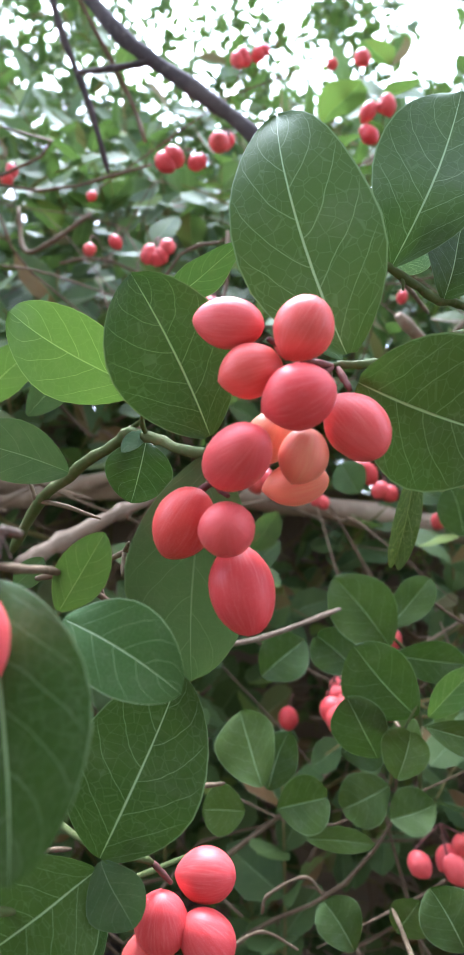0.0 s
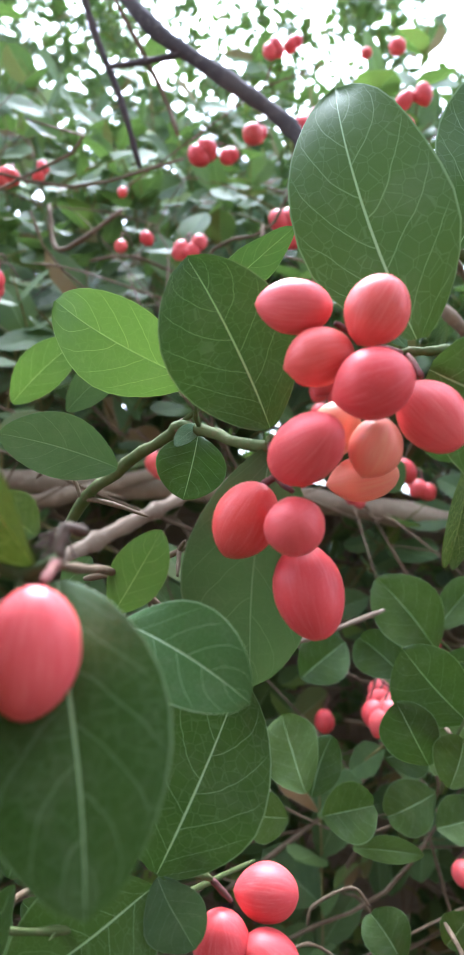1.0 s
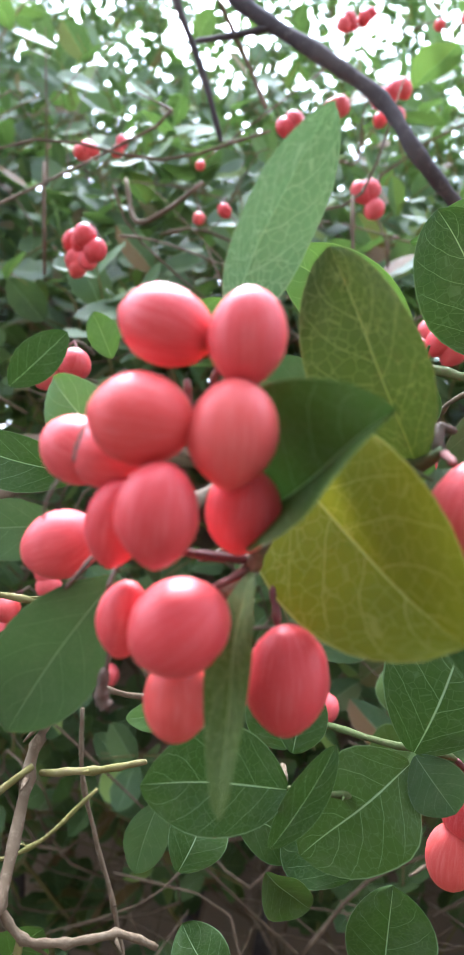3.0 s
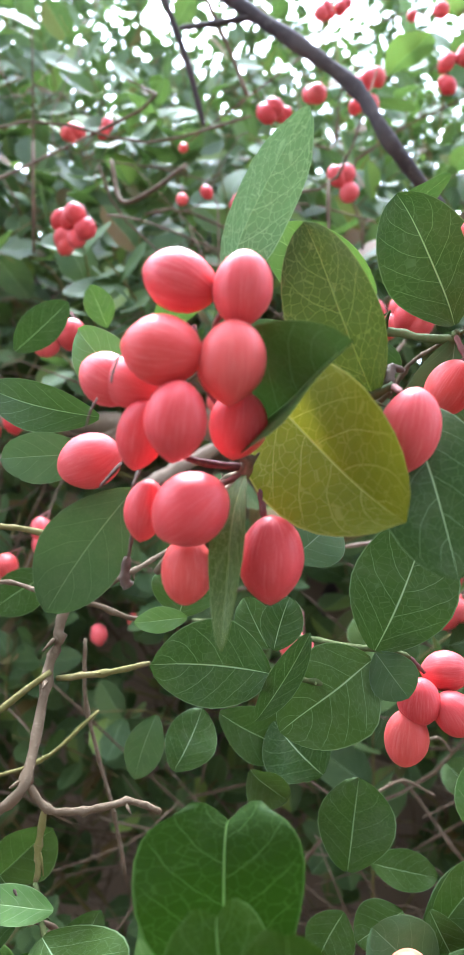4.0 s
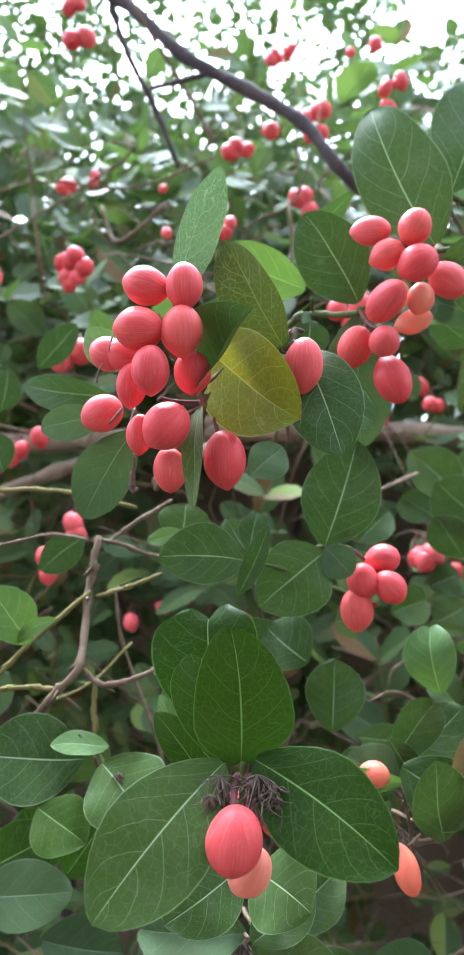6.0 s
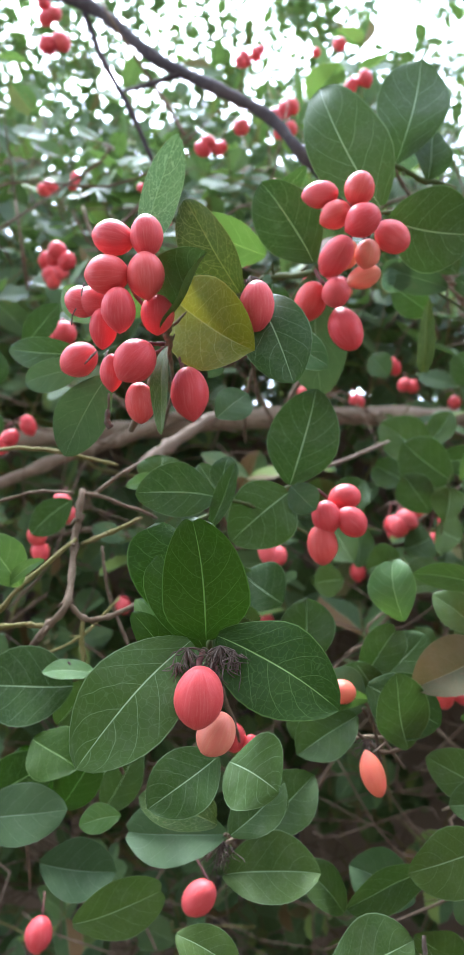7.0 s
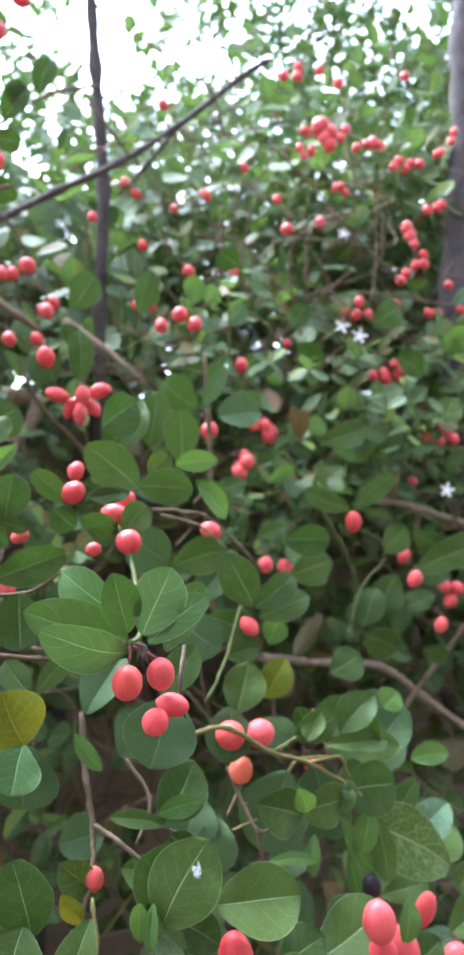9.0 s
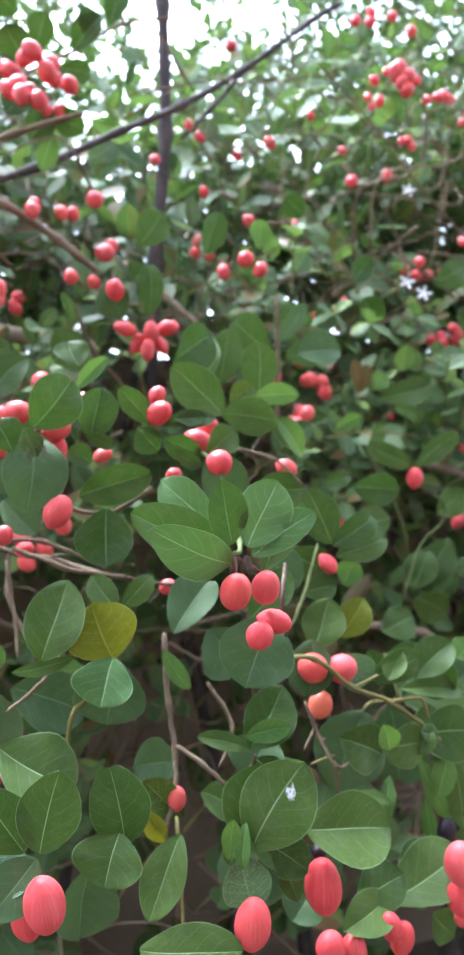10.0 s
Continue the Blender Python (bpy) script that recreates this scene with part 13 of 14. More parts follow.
leaf(g, (0.1129, 0.3800, 1.2709), (0.1469, 0.3800, 1.2700), (0.00, -1.00, 0.03), 0.0204, sag=0.10, fold=0.25, broad=0.53)
leaf(g, (0.0544, 0.3700, 1.2078), (0.0420, 0.3900, 1.2354), (-0.43, -0.81, 0.40), 0.0310, sag=0.03, fold=0.20, broad=0.61)
leaf(g, (0.0577, 0.3800, 1.2027), (0.0661, 0.3900, 1.2281), (0.15, -0.94, 0.32), 0.0215, sag=0.01, fold=0.10, broad=0.49)
leaf(g, (0.0610, 0.3600, 1.2027), (0.0836, 0.3600, 1.2101), (-0.10, -0.95, 0.30), 0.0251, sag=0.06, fold=0.41, notch=0.56, broad=0.53)
leaf(g, (0.0470, 0.3700, 1.1960), (0.0274, 0.3700, 1.1948), (-0.01, -0.98, 0.22), 0.0230, sag=0.10, fold=0.12, broad=0.57)
leaf(g, (0.0981, 0.4200, 1.2101), (0.1208, 0.4300, 1.2169), (0.29, -0.89, 0.34), 0.0279, sag=0.08, fold=0.21, broad=0.57)
leaf(g, (0.1228, 0.4100, 1.1987), (0.0969, 0.4000, 1.1882), (0.16, -0.88, 0.44), 0.0270, sag=0.04, fold=0.13, notch=0.49, broad=0.60)
leaf(g, (0.1345, 0.4000, 1.2159), (0.1230, 0.4200, 1.2237), (-0.77, -0.56, 0.30), 0.0290, sag=0.04, fold=0.09, broad=0.55)
leaf(g, (0.0752, 0.3600, 1.1905), (0.1058, 0.3600, 1.1906), (-0.00, -0.92, 0.40), 0.0111, sag=0.02, fold=0.17, broad=0.50)
leaf(g, (0.1217, 0.4000, 1.1859), (0.1439, 0.4000, 1.1955), (-0.26, -0.75, 0.61), 0.0245, sag=-0.05, fold=0.32, broad=0.50)
leaf(g, (0.1005, 0.3600, 1.1437), (0.0863, 0.3700, 1.1592), (-0.10, -0.88, 0.47), 0.0215, sag=0.08, fold=0.35, notch=0.47, broad=0.58)
leaf(g, (0.1269, 0.3000, 1.1835), (0.1155, 0.3100, 1.1997), (-0.27, -0.89, 0.36), 0.0229, sag=0.06, fold=0.25, broad=0.53)
leaf(g, (0.1182, 0.3600, 1.1538), (0.1278, 0.3600, 1.1680), (-0.15, -0.98, 0.10), 0.0198, sag=0.01, fold=0.26, broad=0.53)
leaf(g, (0.0545, 0.4500, 1.2391), (0.0771, 0.4500, 1.2621), (-0.28, -0.92, 0.27), 0.0298, sag=0.08, fold=0.31, broad=0.58)
leaf(g, (0.1103, 0.5000, 1.3503), (0.0967, 0.5000, 1.3690), (0.08, -1.00, 0.06), 0.0242, sag=0.03, fold=0.29, broad=0.58, mat=LEAF_DULL)
leaf(g, (0.1639, 0.4500, 1.3299), (0.1539, 0.4500, 1.3574), (-0.07, -1.00, -0.03), 0.0258, sag=0.03, fold=0.18, notch=0.49, broad=0.49)

g = thing("leafy_twig", (0.2756, 0.5000, 1.5673), "overhanging leaves and twigs dark against the sky", "leafy twigs")
stem(g, "twig", BARK, [(0.2760, 0.5026, 1.5688), (0.2840, 0.5521, 1.5897), (0.2918, 0.6042, 1.6041)], 0.0008, 0.0009, 6)
stem(g, "twig", BARK, [(0.3776, 0.5000, 1.6160), (0.3284, 0.5000, 1.6013), (0.2811, 0.5000, 1.5656), (0.1934, 0.5000, 1.5145)], 0.0016, 0.0012)
stem(g, "thorn", BARK, [(0.3314, 0.5000, 1.6008), (0.3256, 0.5000, 1.6082)], 0.0009, 0.0004)
stem(g, "twig", BARK, [(0.2476, 0.5000, 1.5566), (0.2548, 0.5000, 1.5193), (0.2648, 0.5200, 1.4784)], 0.0013, 0.001)
leaf(g, (0.2812, 0.5000, 1.5684), (0.3057, 0.4900, 1.5985), (-0.24, -0.96, -0.13), 0.0251, sag=0.08, fold=0.35, broad=0.52)
leaf(g, (0.2987, 0.5000, 1.5830), (0.2917, 0.4900, 1.6039), (0.16, -0.91, -0.38), 0.0206, sag=0.01, fold=0.29, notch=0.82, broad=0.50)
leaf(g, (0.2365, 0.5000, 1.5491), (0.2179, 0.4900, 1.5725), (-0.32, -0.75, -0.58), 0.0330, sag=-0.01, fold=0.16, broad=0.54)
leaf(g, (0.2477, 0.5000, 1.5621), (0.2555, 0.4900, 1.5909), (0.16, -0.92, -0.36), 0.0257, sag=-0.01, fold=0.14, notch=0.74, broad=0.53)
leaf(g, (0.2695, 0.5000, 1.5496), (0.2979, 0.5000, 1.5490), (-0.00, -0.97, -0.24), 0.0229, sag=0.05, fold=0.18, notch=0.48, broad=0.62)
leaf(g, (0.2470, 0.5000, 1.5345), (0.2181, 0.4900, 1.4927), (-0.04, -0.97, 0.26), 0.0310, sag=-0.02, fold=0.32, broad=0.53)
leaf(g, (0.2574, 0.5000, 1.5142), (0.2400, 0.5000, 1.4784), (0.20, -0.98, -0.10), 0.0282, sag=-0.02, fold=0.41, broad=0.58)
leaf(g, (0.2600, 0.5000, 1.5091), (0.2907, 0.5000, 1.4942), (-0.23, -0.85, -0.48), 0.0263, sag=0.05, fold=0.36, broad=0.55)
leaf(g, (0.2153, 0.5000, 1.5506), (0.2305, 0.5000, 1.5262), (-0.48, -0.82, -0.30), 0.0222, sag=0.06, fold=0.14, broad=0.50)
leaf(g, (0.2622, 0.5000, 1.4872), (0.2502, 0.5000, 1.4521), (0.30, -0.95, -0.10), 0.0227, sag=-0.05, fold=0.11, broad=0.56, mat=LEAF_LIGHT)
leaf(g, (0.2324, 0.5000, 1.5917), (0.2066, 0.5000, 1.6075), (-0.40, -0.65, -0.65), 0.0275, sag=0.05, fold=0.09, broad=0.60)
leaf(g, (0.3165, 0.5000, 1.5978), (0.3322, 0.5000, 1.6352), (-0.12, -0.99, 0.05), 0.0234, sag=0.03, fold=0.30, broad=0.62)
leaf(g, (0.3382, 0.5200, 1.5540), (0.3462, 0.5200, 1.5791), (-0.37, -0.92, 0.12), 0.0097, sag=-0.02, fold=0.26, broad=0.52)

g = thing("leafy_twig", (0.5528, 0.4400, 1.2488), "dry rust-orange leaves caught in the hedge", "leafy twigs")
stem(g, "twig", BARK, [(0.5544, 0.4425, 1.2490), (0.5814, 0.4906, 1.2473), (0.6054, 0.5412, 1.2378)], 0.0008, 0.0009, 6)
leaf(g, (0.5451, 0.4300, 1.2448), (0.5349, 0.4200, 1.2780), (-0.61, -0.68, -0.39), 0.0133, sag=0.04, fold=0.16, curl=.5, broad=0.59, mat=LEAF_RUST)
leaf(g, (0.5479, 0.4300, 1.2449), (0.5503, 0.4200, 1.2725), (-0.60, -0.77, -0.23), 0.0134, sag=0.01, fold=0.31, notch=0.35, curl=.4, broad=0.59, mat=LEAF_RUST)
leaf(g, (0.5707, 0.4500, 1.0552), (0.5195, 0.4200, 1.0237), (0.21, -0.85, 0.48), 0.0188, sag=0.06, fold=0.13, curl=.5, broad=0.55, mat=LEAF_RUST)
leaf(g, (0.5551, 0.5000, 0.9840), (0.5389, 0.5000, 0.9555), (-0.64, -0.68, 0.36), 0.0204, sag=0.04, fold=0.08, broad=0.55, mat=LEAF_RUST)
leaf(g, (0.8408, 0.6200, 1.6601), (0.8398, 0.6000, 1.6852), (-0.36, -0.72, -0.59), 0.0217, sag=-0.02, fold=0.37, curl=.3, broad=0.55, mat=LEAF_PALE)
leaf(g, (0.8926, 0.5800, 1.4306), (0.9388, 0.5800, 1.4547), (-0.15, -0.95, 0.28), 0.0221, sag=0.01, fold=0.33, broad=0.53, mat=LEAF_PALE)
leaf(g, (0.8493, 0.5800, 1.3746), (0.9046, 0.5800, 1.3879), (-0.07, -0.95, 0.31), 0.0151, sag=-0.04, fold=0.42, notch=0.60, broad=0.51, mat=LEAF_PALE)
leaf(g, (0.8020, 0.5000, 0.8545), (0.7518, 0.4800, 0.8331), (-0.20, -0.44, 0.88), 0.0382, sag=0.05, fold=0.27, notch=0.77, broad=0.50, mat=LEAF_RUST)

g = thing("limb", (0.1641, 0.6900, 1.3350), "pale brown straight rail-like bough lying level through the hedge", "boughs")
stem(g, "bough", RAIL, [(-0.6858, 0.7200, 1.3194), (-0.4780, 0.7100, 1.3268), (-0.3018, 0.7000, 1.3334), (-0.1595, 0.6900, 1.3357), (0.0185, 0.6900, 1.3423), (0.1641, 0.6900, 1.3350), (0.3216, 0.6900, 1.3201)], 0.0105, 0.011)
stem(g, "branch", RAIL, [(-0.4928, 0.6200, 1.2033), (-0.3632, 0.6400, 1.2510), (-0.2342, 0.6600, 1.3006), (-0.1527, 0.6600, 1.3237), (-0.0637, 0.6700, 1.3544)], 0.006, 0.007)
stem(g, "branch", RAIL, [(0.3265, 0.6900, 1.3227), (0.3181, 0.6800, 1.2940), (0.2966, 0.6800, 1.2663), (0.2875, 0.7000, 1.2310)], 0.009, 0.006)

g = thing("limb", (-0.0203, 0.5000, 1.6068), "dark crooked bough slanting across the upper shrub", "boughs")
stem(g, "bough", LIMB_DARK, [(-0.2976, 0.5600, 1.8079), (-0.2098, 0.5500, 1.7535), (-0.1363, 0.5400, 1.7169), (-0.0768, 0.5200, 1.6514), (-0.0203, 0.5000, 1.6068), (0.0223, 0.4900, 1.5731), (0.0468, 0.4800, 1.5342), (0.0950, 0.5000, 1.4943)], 0.0058, 0.0046)
stem(g, "branch", LIMB_DARK, [(-0.1446, 0.5450, 1.7177), (-0.1297, 0.5500, 1.6731), (-0.1056, 0.5600, 1.6241), (-0.0881, 0.5700, 1.5775)], 0.0028, 0.0022)
stem(g, "branch", LIMB_DARK, [(-0.0537, 0.5100, 1.6292), (-0.0838, 0.5200, 1.6279), (-0.1087, 0.5300, 1.6292)], 0.0024, 0.0018)

g = thing("stake", (0.4170, 0.6600, 1.5742), "slender upright stake standing in the hedge", "stakes")
stem(g, "pole", LIMB_DARK, [(0.4193, 0.6600, 1.8377), (0.4189, 0.6600, 1.7280), (0.4192, 0.6600, 1.5745), (0.4038, 0.6600, 1.4234), (0.4004, 0.6800, 1.2276)], 0.007, 0.0076)

g = thing("limb", (0.4288, 0.6200, 1.5938), "thin dark branch rising past the stake", "boughs")
stem(g, "branch", LIMB_DARK, [(0.6319, 0.6000, 1.7415), (0.5942, 0.6100, 1.7172), (0.5072, 0.6200, 1.6476), (0.4288, 0.6200, 1.5938), (0.3578, 0.6300, 1.5574), (0.2625, 0.6400, 1.5074), (0.1858, 0.6600, 1.4817)], 0.0032, 0.0046)
stem(g, "branch", LIMB_DARK, [(0.5113, 0.6200, 1.6505), (0.4708, 0.6300, 1.6029), (0.4308, 0.6400, 1.5615)], 0.0024, 0.0022)

g = thing("limb", (0.7110, 0.4400, 0.9854), "grey dead branch leaning through the lower hedge", "boughs")
stem(g, "branch", BARK, [(0.8807, 0.4600, 1.1486), (0.8327, 0.4500, 1.0999), (0.7645, 0.4400, 1.0243), (0.6764, 0.4400, 0.9489), (0.6526, 0.4400, 0.9152)], 0.0026, 0.0024)

g = thing("limb", (0.7552, 0.5000, 0.9027), "reddish brown branch sloping down through the shade", "boughs")
stem(g, "branch", LIMB, [(0.5784, 0.5000, 0.9909), (0.6761, 0.5000, 0.9690), (0.7371, 0.5000, 0.9214), (0.8120, 0.5000, 0.8606), (0.9147, 0.5000, 0.7773)], 0.004200000000000001, 0.0046)
stem(g, "branch", LIMB, [(0.5272, 0.5200, 1.0008), (0.5784, 0.5000, 0.9909)], 0.005, 0.005)

g = thing("limb", (0.7878, 0.5600, 1.1499), "grey-brown bough half hidden in the shade", "boughs")
stem(g, "branch", LIMB, [(0.7124, 0.5600, 1.1698), (0.7878, 0.5600, 1.1499), (0.8847, 0.5600, 1.1174), (0.9795, 0.5600, 1.0995)], 0.005, 0.005)

g = thing("limb", (0.5873, 0.4500, 1.1527), "slim green shoot climbing through the hedge", "boughs")
stem(g, "branch", GREENTWIG, [(0.5447, 0.4600, 1.2313), (0.5873, 0.4500, 1.1527), (0.6155, 0.4500, 1.0912), (0.6192, 0.4600, 1.0149)], 0.0022, 0.002)
stem(g, "branch", BARK, [(0.6452, 0.4500, 1.1690), (0.6895, 0.4500, 1.1633), (0.7057, 0.4500, 1.1451), (0.6968, 0.4500, 1.1249)], 0.0012, 0.001)

g = thing("limb", (0.3969, 0.3100, 1.2655), "thin grey dead stick standing upright", "boughs")
stem(g, "branch", BARK, [(0.3978, 0.3100, 1.3090), (0.3979, 0.3100, 1.2563), (0.3960, 0.3100, 1.2007)], 0.0015, 0.0019)

g = thing("limb", (1.0429, 0.7000, 1.6501), "thick dark trunk at the hedge's far end", "boughs")
stem(g, "bough", LIMB_DARK, [(1.0827, 0.7000, 2.0806), (1.0640, 0.7000, 1.8900), (1.0429, 0.7000, 1.6501), (1.0143, 0.7000, 1.4747), (0.9920, 0.7000, 1.0131)], 0.026, 0.030)

g = thing("limb", (0.2169, 0.4200, 1.4482), "straight brown branch crossing behind the upright twig", "boughs")
stem(g, "branch", BARK, [(0.1611, 0.4400, 1.4255), (0.2169, 0.4200, 1.4482), (0.2703, 0.4000, 1.4644)], 0.0026, 0.0022)
stem(g, "branch", LIMB, [(0.1594, 0.5000, 1.4272), (0.2163, 0.5200, 1.4237), (0.2687, 0.5400, 1.4013), (0.3111, 0.5600, 1.3781)], 0.004200000000000001, 0.004)
stem(g, "branch", LIMB, [(0.1087, 0.4200, 1.4466), (0.1400, 0.4400, 1.4257), (0.1717, 0.4600, 1.3864)], 0.0035, 0.003)
stem(g, "branch", LIMB, [(0.0879, 0.4000, 1.2884), (0.0495, 0.3800, 1.2744), (0.0223, 0.3700, 1.2686)], 0.0013, 0.0011)
stem(g, "branch", BARK, [(0.0519, 0.5000, 1.3762), (0.0212, 0.4800, 1.3297), (0.0777, 0.5200, 1.4086)], 0.002, 0.0016)

g = thing("limb", (-0.0425, 0.5000, 1.3243), "pale twisted bough behind the bunch of berries", "boughs")
stem(g, "branch", LIMB, [(-0.1002, 0.4800, 1.2852), (-0.0800, 0.5000, 1.3011), (-0.0456, 0.5200, 1.3238), (-0.0252, 0.5500, 1.3384)], 0.006, 0.004)
stem(g, "branch", BARK, [(-0.1709, 0.6200, 1.5645), (-0.1557, 0.6000, 1.5228), (-0.1309, 0.5800, 1.5226), (-0.1005, 0.5800, 1.5494)], 0.0022, 0.0018)
stem(g, "branch", BARK, [(0.0572, 0.3500, 1.1619), (0.0591, 0.3500, 1.1699), (0.0741, 0.3500, 1.1790), (0.0826, 0.3500, 1.1720)], 0.0008, 0.0006)
stem(g, "branch", BARK, [(0.0419, 0.3300, 1.1575), (0.0569, 0.3400, 1.1601), (0.0727, 0.3400, 1.1541)], 0.0008, 0.0006)

g = thing("fruiting_twig", (0.1673, 0.1600, 1.0828), "hanging red berries below a small bright green leaf", "fruiting twigs")
stem(g, "twig", BARK, [(0.1677, 0.1628, 1.0817), (0.1779, 0.2152, 1.0550), (0.1907, 0.2704, 1.0193)], 0.0008, 0.0009, 6)
stem(g, "stalk", PURPLE, [(0.1674, 0.1600, 1.0842), (0.1670, 0.1580, 1.0778)], 0.0007, 0.0005)
berry(g, (0.1660, 0.1560, 1.0687), (-0.01, -0.26, 0.96), 0.0213, 0.0149)
berry(g, (0.1758, 0.1700, 1.0387), (0.34, -0.35, 0.87), 0.0211, 0.0132)
leaf(g, (0.1679, 0.1580, 1.0842), (0.1675, 0.1550, 1.1083), (0.15, -0.98, -0.12), 0.0264, sag=0.03, fold=0.21, broad=0.60, mat=LEAF_LIGHT)
leaf(g, (0.1755, 0.1800, 1.0749), (0.1742, 0.1750, 1.0397), (-0.41, -0.90, 0.14), 0.0299, sag=-0.00, fold=0.10, broad=0.58, mat=LEAF_DULL)
leaf(g, (0.2040, 0.2200, 1.0523), (0.2020, 0.2200, 1.0318), (-0.20, -0.98, 0.02), 0.0208, sag=-0.03, fold=0.27, notch=0.51, broad=0.52)
leaf(g, (0.1938, 0.2000, 1.0732), (0.2249, 0.2000, 1.0725), (0.01, -0.96, 0.29), 0.0153, sag=0.06, fold=0.19, broad=0.54, mat=LEAF_LIGHT)
leaf(g, (0.0796, 0.2000, 1.0648), (0.1079, 0.2000, 1.0482), (0.02, -1.00, 0.04), 0.0215, sag=0.03, fold=0.33, notch=0.45, broad=0.49, mat=LEAF_DULL)
leaf(g, (0.1451, 0.1400, 1.0417), (0.1321, 0.1400, 1.0313), (-0.26, -0.91, 0.32), 0.0160, sag=0.07, fold=0.11, broad=0.60)
leaf(g, (0.1549, 0.1600, 1.0203), (0.1795, 0.1600, 1.0291), (-0.14, -0.91, 0.38), 0.0260, sag=0.08, fold=0.35, broad=0.61)
leaf(g, (0.1361, 0.0900, 1.0464), (0.1006, 0.0860, 1.0476), (-0.21, -0.76, 0.62), 0.0187, sag=-0.01, fold=0.26, broad=0.53)
leaf(g, (0.1365, 0.0800, 1.0478), (0.1645, 0.0760, 1.0577), (-0.18, -0.68, 0.71), 0.0233, sag=0.01, fold=0.24, broad=0.59)

g = thing("fruiting_twig", (0.0883, 0.1200, 1.0628), "low pair of red berries beside one blackened berry", "fruiting twigs")
stem(g, "twig", BARK, [(0.0881, 0.1227, 1.0614), (0.0821, 0.1732, 1.0294), (0.0737, 0.2264, 0.9880)], 0.0008, 0.0009, 6)
stem(g, "stalk", PURPLE, [(0.0883, 0.1200, 1.0628), (0.0881, 0.1150, 1.0584)], 0.0008, 0.0006)
berry(g, (0.0828, 0.1100, 1.0567), (-0.06, -0.25, 0.97), 0.0200, 0.0120)
berry(g, (0.0915, 0.1120, 1.0518), (-0.06, -0.25, 0.97), 0.0150, 0.0107)
berry(g, (0.0942, 0.1040, 1.0622), (0.87, -0.49, -0.09), 0.0105, 0.0091, BLACK)
stem(g, "twig", DARK, [(0.0883, 0.1200, 1.0628), (0.0890, 0.1400, 1.0648), (0.0871, 0.1700, 1.0702)], 0.0007, 0.0006)
leaf(g, (0.0915, 0.1200, 1.0722), (0.1239, 0.1150, 1.0450), (0.15, -0.93, 0.34), 0.0222, sag=-0.02, fold=0.09, broad=0.62)

g = thing("leafy_twig", (0.1574, 0.1600, 1.0933), "yellowish bare stem rising beside the berries", "leafy twigs")
stem(g, "twig", BARK, [(0.1578, 0.1628, 1.0923), (0.1624, 0.2160, 1.0670), (0.1641, 0.2720, 1.0327)], 0.0008, 0.0009, 6)
stem(g, "twig", YTWIG, [(0.1574, 0.1600, 1.0933), (0.1409, 0.1400, 1.0748), (0.1387, 0.1300, 1.0562), (0.1409, 0.1250, 1.0352), (0.1387, 0.1200, 1.0110)], 0.0013, 0.0012)
stem(g, "twig", BARK, [(0.1407, 0.1400, 1.0722), (0.1509, 0.1500, 1.0574), (0.1615, 0.1600, 1.0592)], 0.0008, 0.0006)
stem(g, "thorn", BARK, [(0.1573, 0.1600, 1.0924), (0.1444, 0.1600, 1.0936), (0.1366, 0.1600, 1.0951)], 0.0007, 0.0004)

g = thing("leafy_twig", (-0.0248, 0.1500, 1.1358), "low shaded leaves under the front sprig", "leafy twigs")
stem(g, "twig", BARK, [(-0.0250, 0.1528, 1.1347), (-0.0323, 0.2055, 1.1077), (-0.0429, 0.2610, 1.0715)], 0.0008, 0.0009, 6)
leaf(g, (-0.0281, 0.1500, 1.1394), (-0.0553, 0.1500, 1.1501), (0.19, -0.85, 0.49), 0.0144, sag=0.07, fold=0.16, broad=0.59, mat=LEAF_OLIVE)
leaf(g, (-0.0257, 0.1600, 1.1318), (-0.0616, 0.1550, 1.1361), (0.18, -0.74, 0.65), 0.0228, sag=0.00, fold=0.42, notch=0.34, broad=0.62, mat=LEAF_DULL)
leaf(g, (-0.0232, 0.1450, 1.1378), (-0.0036, 0.1500, 1.1533), (-0.16, -0.87, 0.48), 0.0175, sag=-0.01, fold=0.22, broad=0.54)
leaf(g, (-0.0969, 0.2700, 1.0933), (-0.0760, 0.2700, 1.1277), (-0.10, -0.99, 0.06), 0.0206, sag=0.04, fold=0.11, broad=0.53)
leaf(g, (-0.0660, 0.1700, 1.1351), (-0.0822, 0.1700, 1.1320), (-0.09, -0.88, 0.47), 0.0109, sag=0.06, fold=0.09, broad=0.55, mat=LEAF_LIGHT)
leaf(g, (-0.1076, 0.2000, 1.1035), (-0.0752, 0.2000, 1.0989), (0.08, -0.84, 0.53), 0.0245, sag=-0.05, fold=0.39, broad=0.52, mat=LEAF_DULL)
leaf(g, (-0.0892, 0.1800, 1.0894), (-0.0518, 0.1800, 1.1018), (-0.05, -0.99, 0.16), 0.0214, sag=0.02, fold=0.18, notch=0.52, broad=0.55)
leaf(g, (-0.0408, 0.1250, 1.1171), (-0.0208, 0.1200, 1.1080), (0.11, -0.75, 0.65), 0.0149, sag=0.01, fold=0.16, broad=0.53)
leaf(g, (0.0076, 0.1300, 1.1006), (0.0342, 0.1300, 1.1098), (-0.22, -0.75, 0.62), 0.0238, sag=-0.04, fold=0.08, broad=0.58)
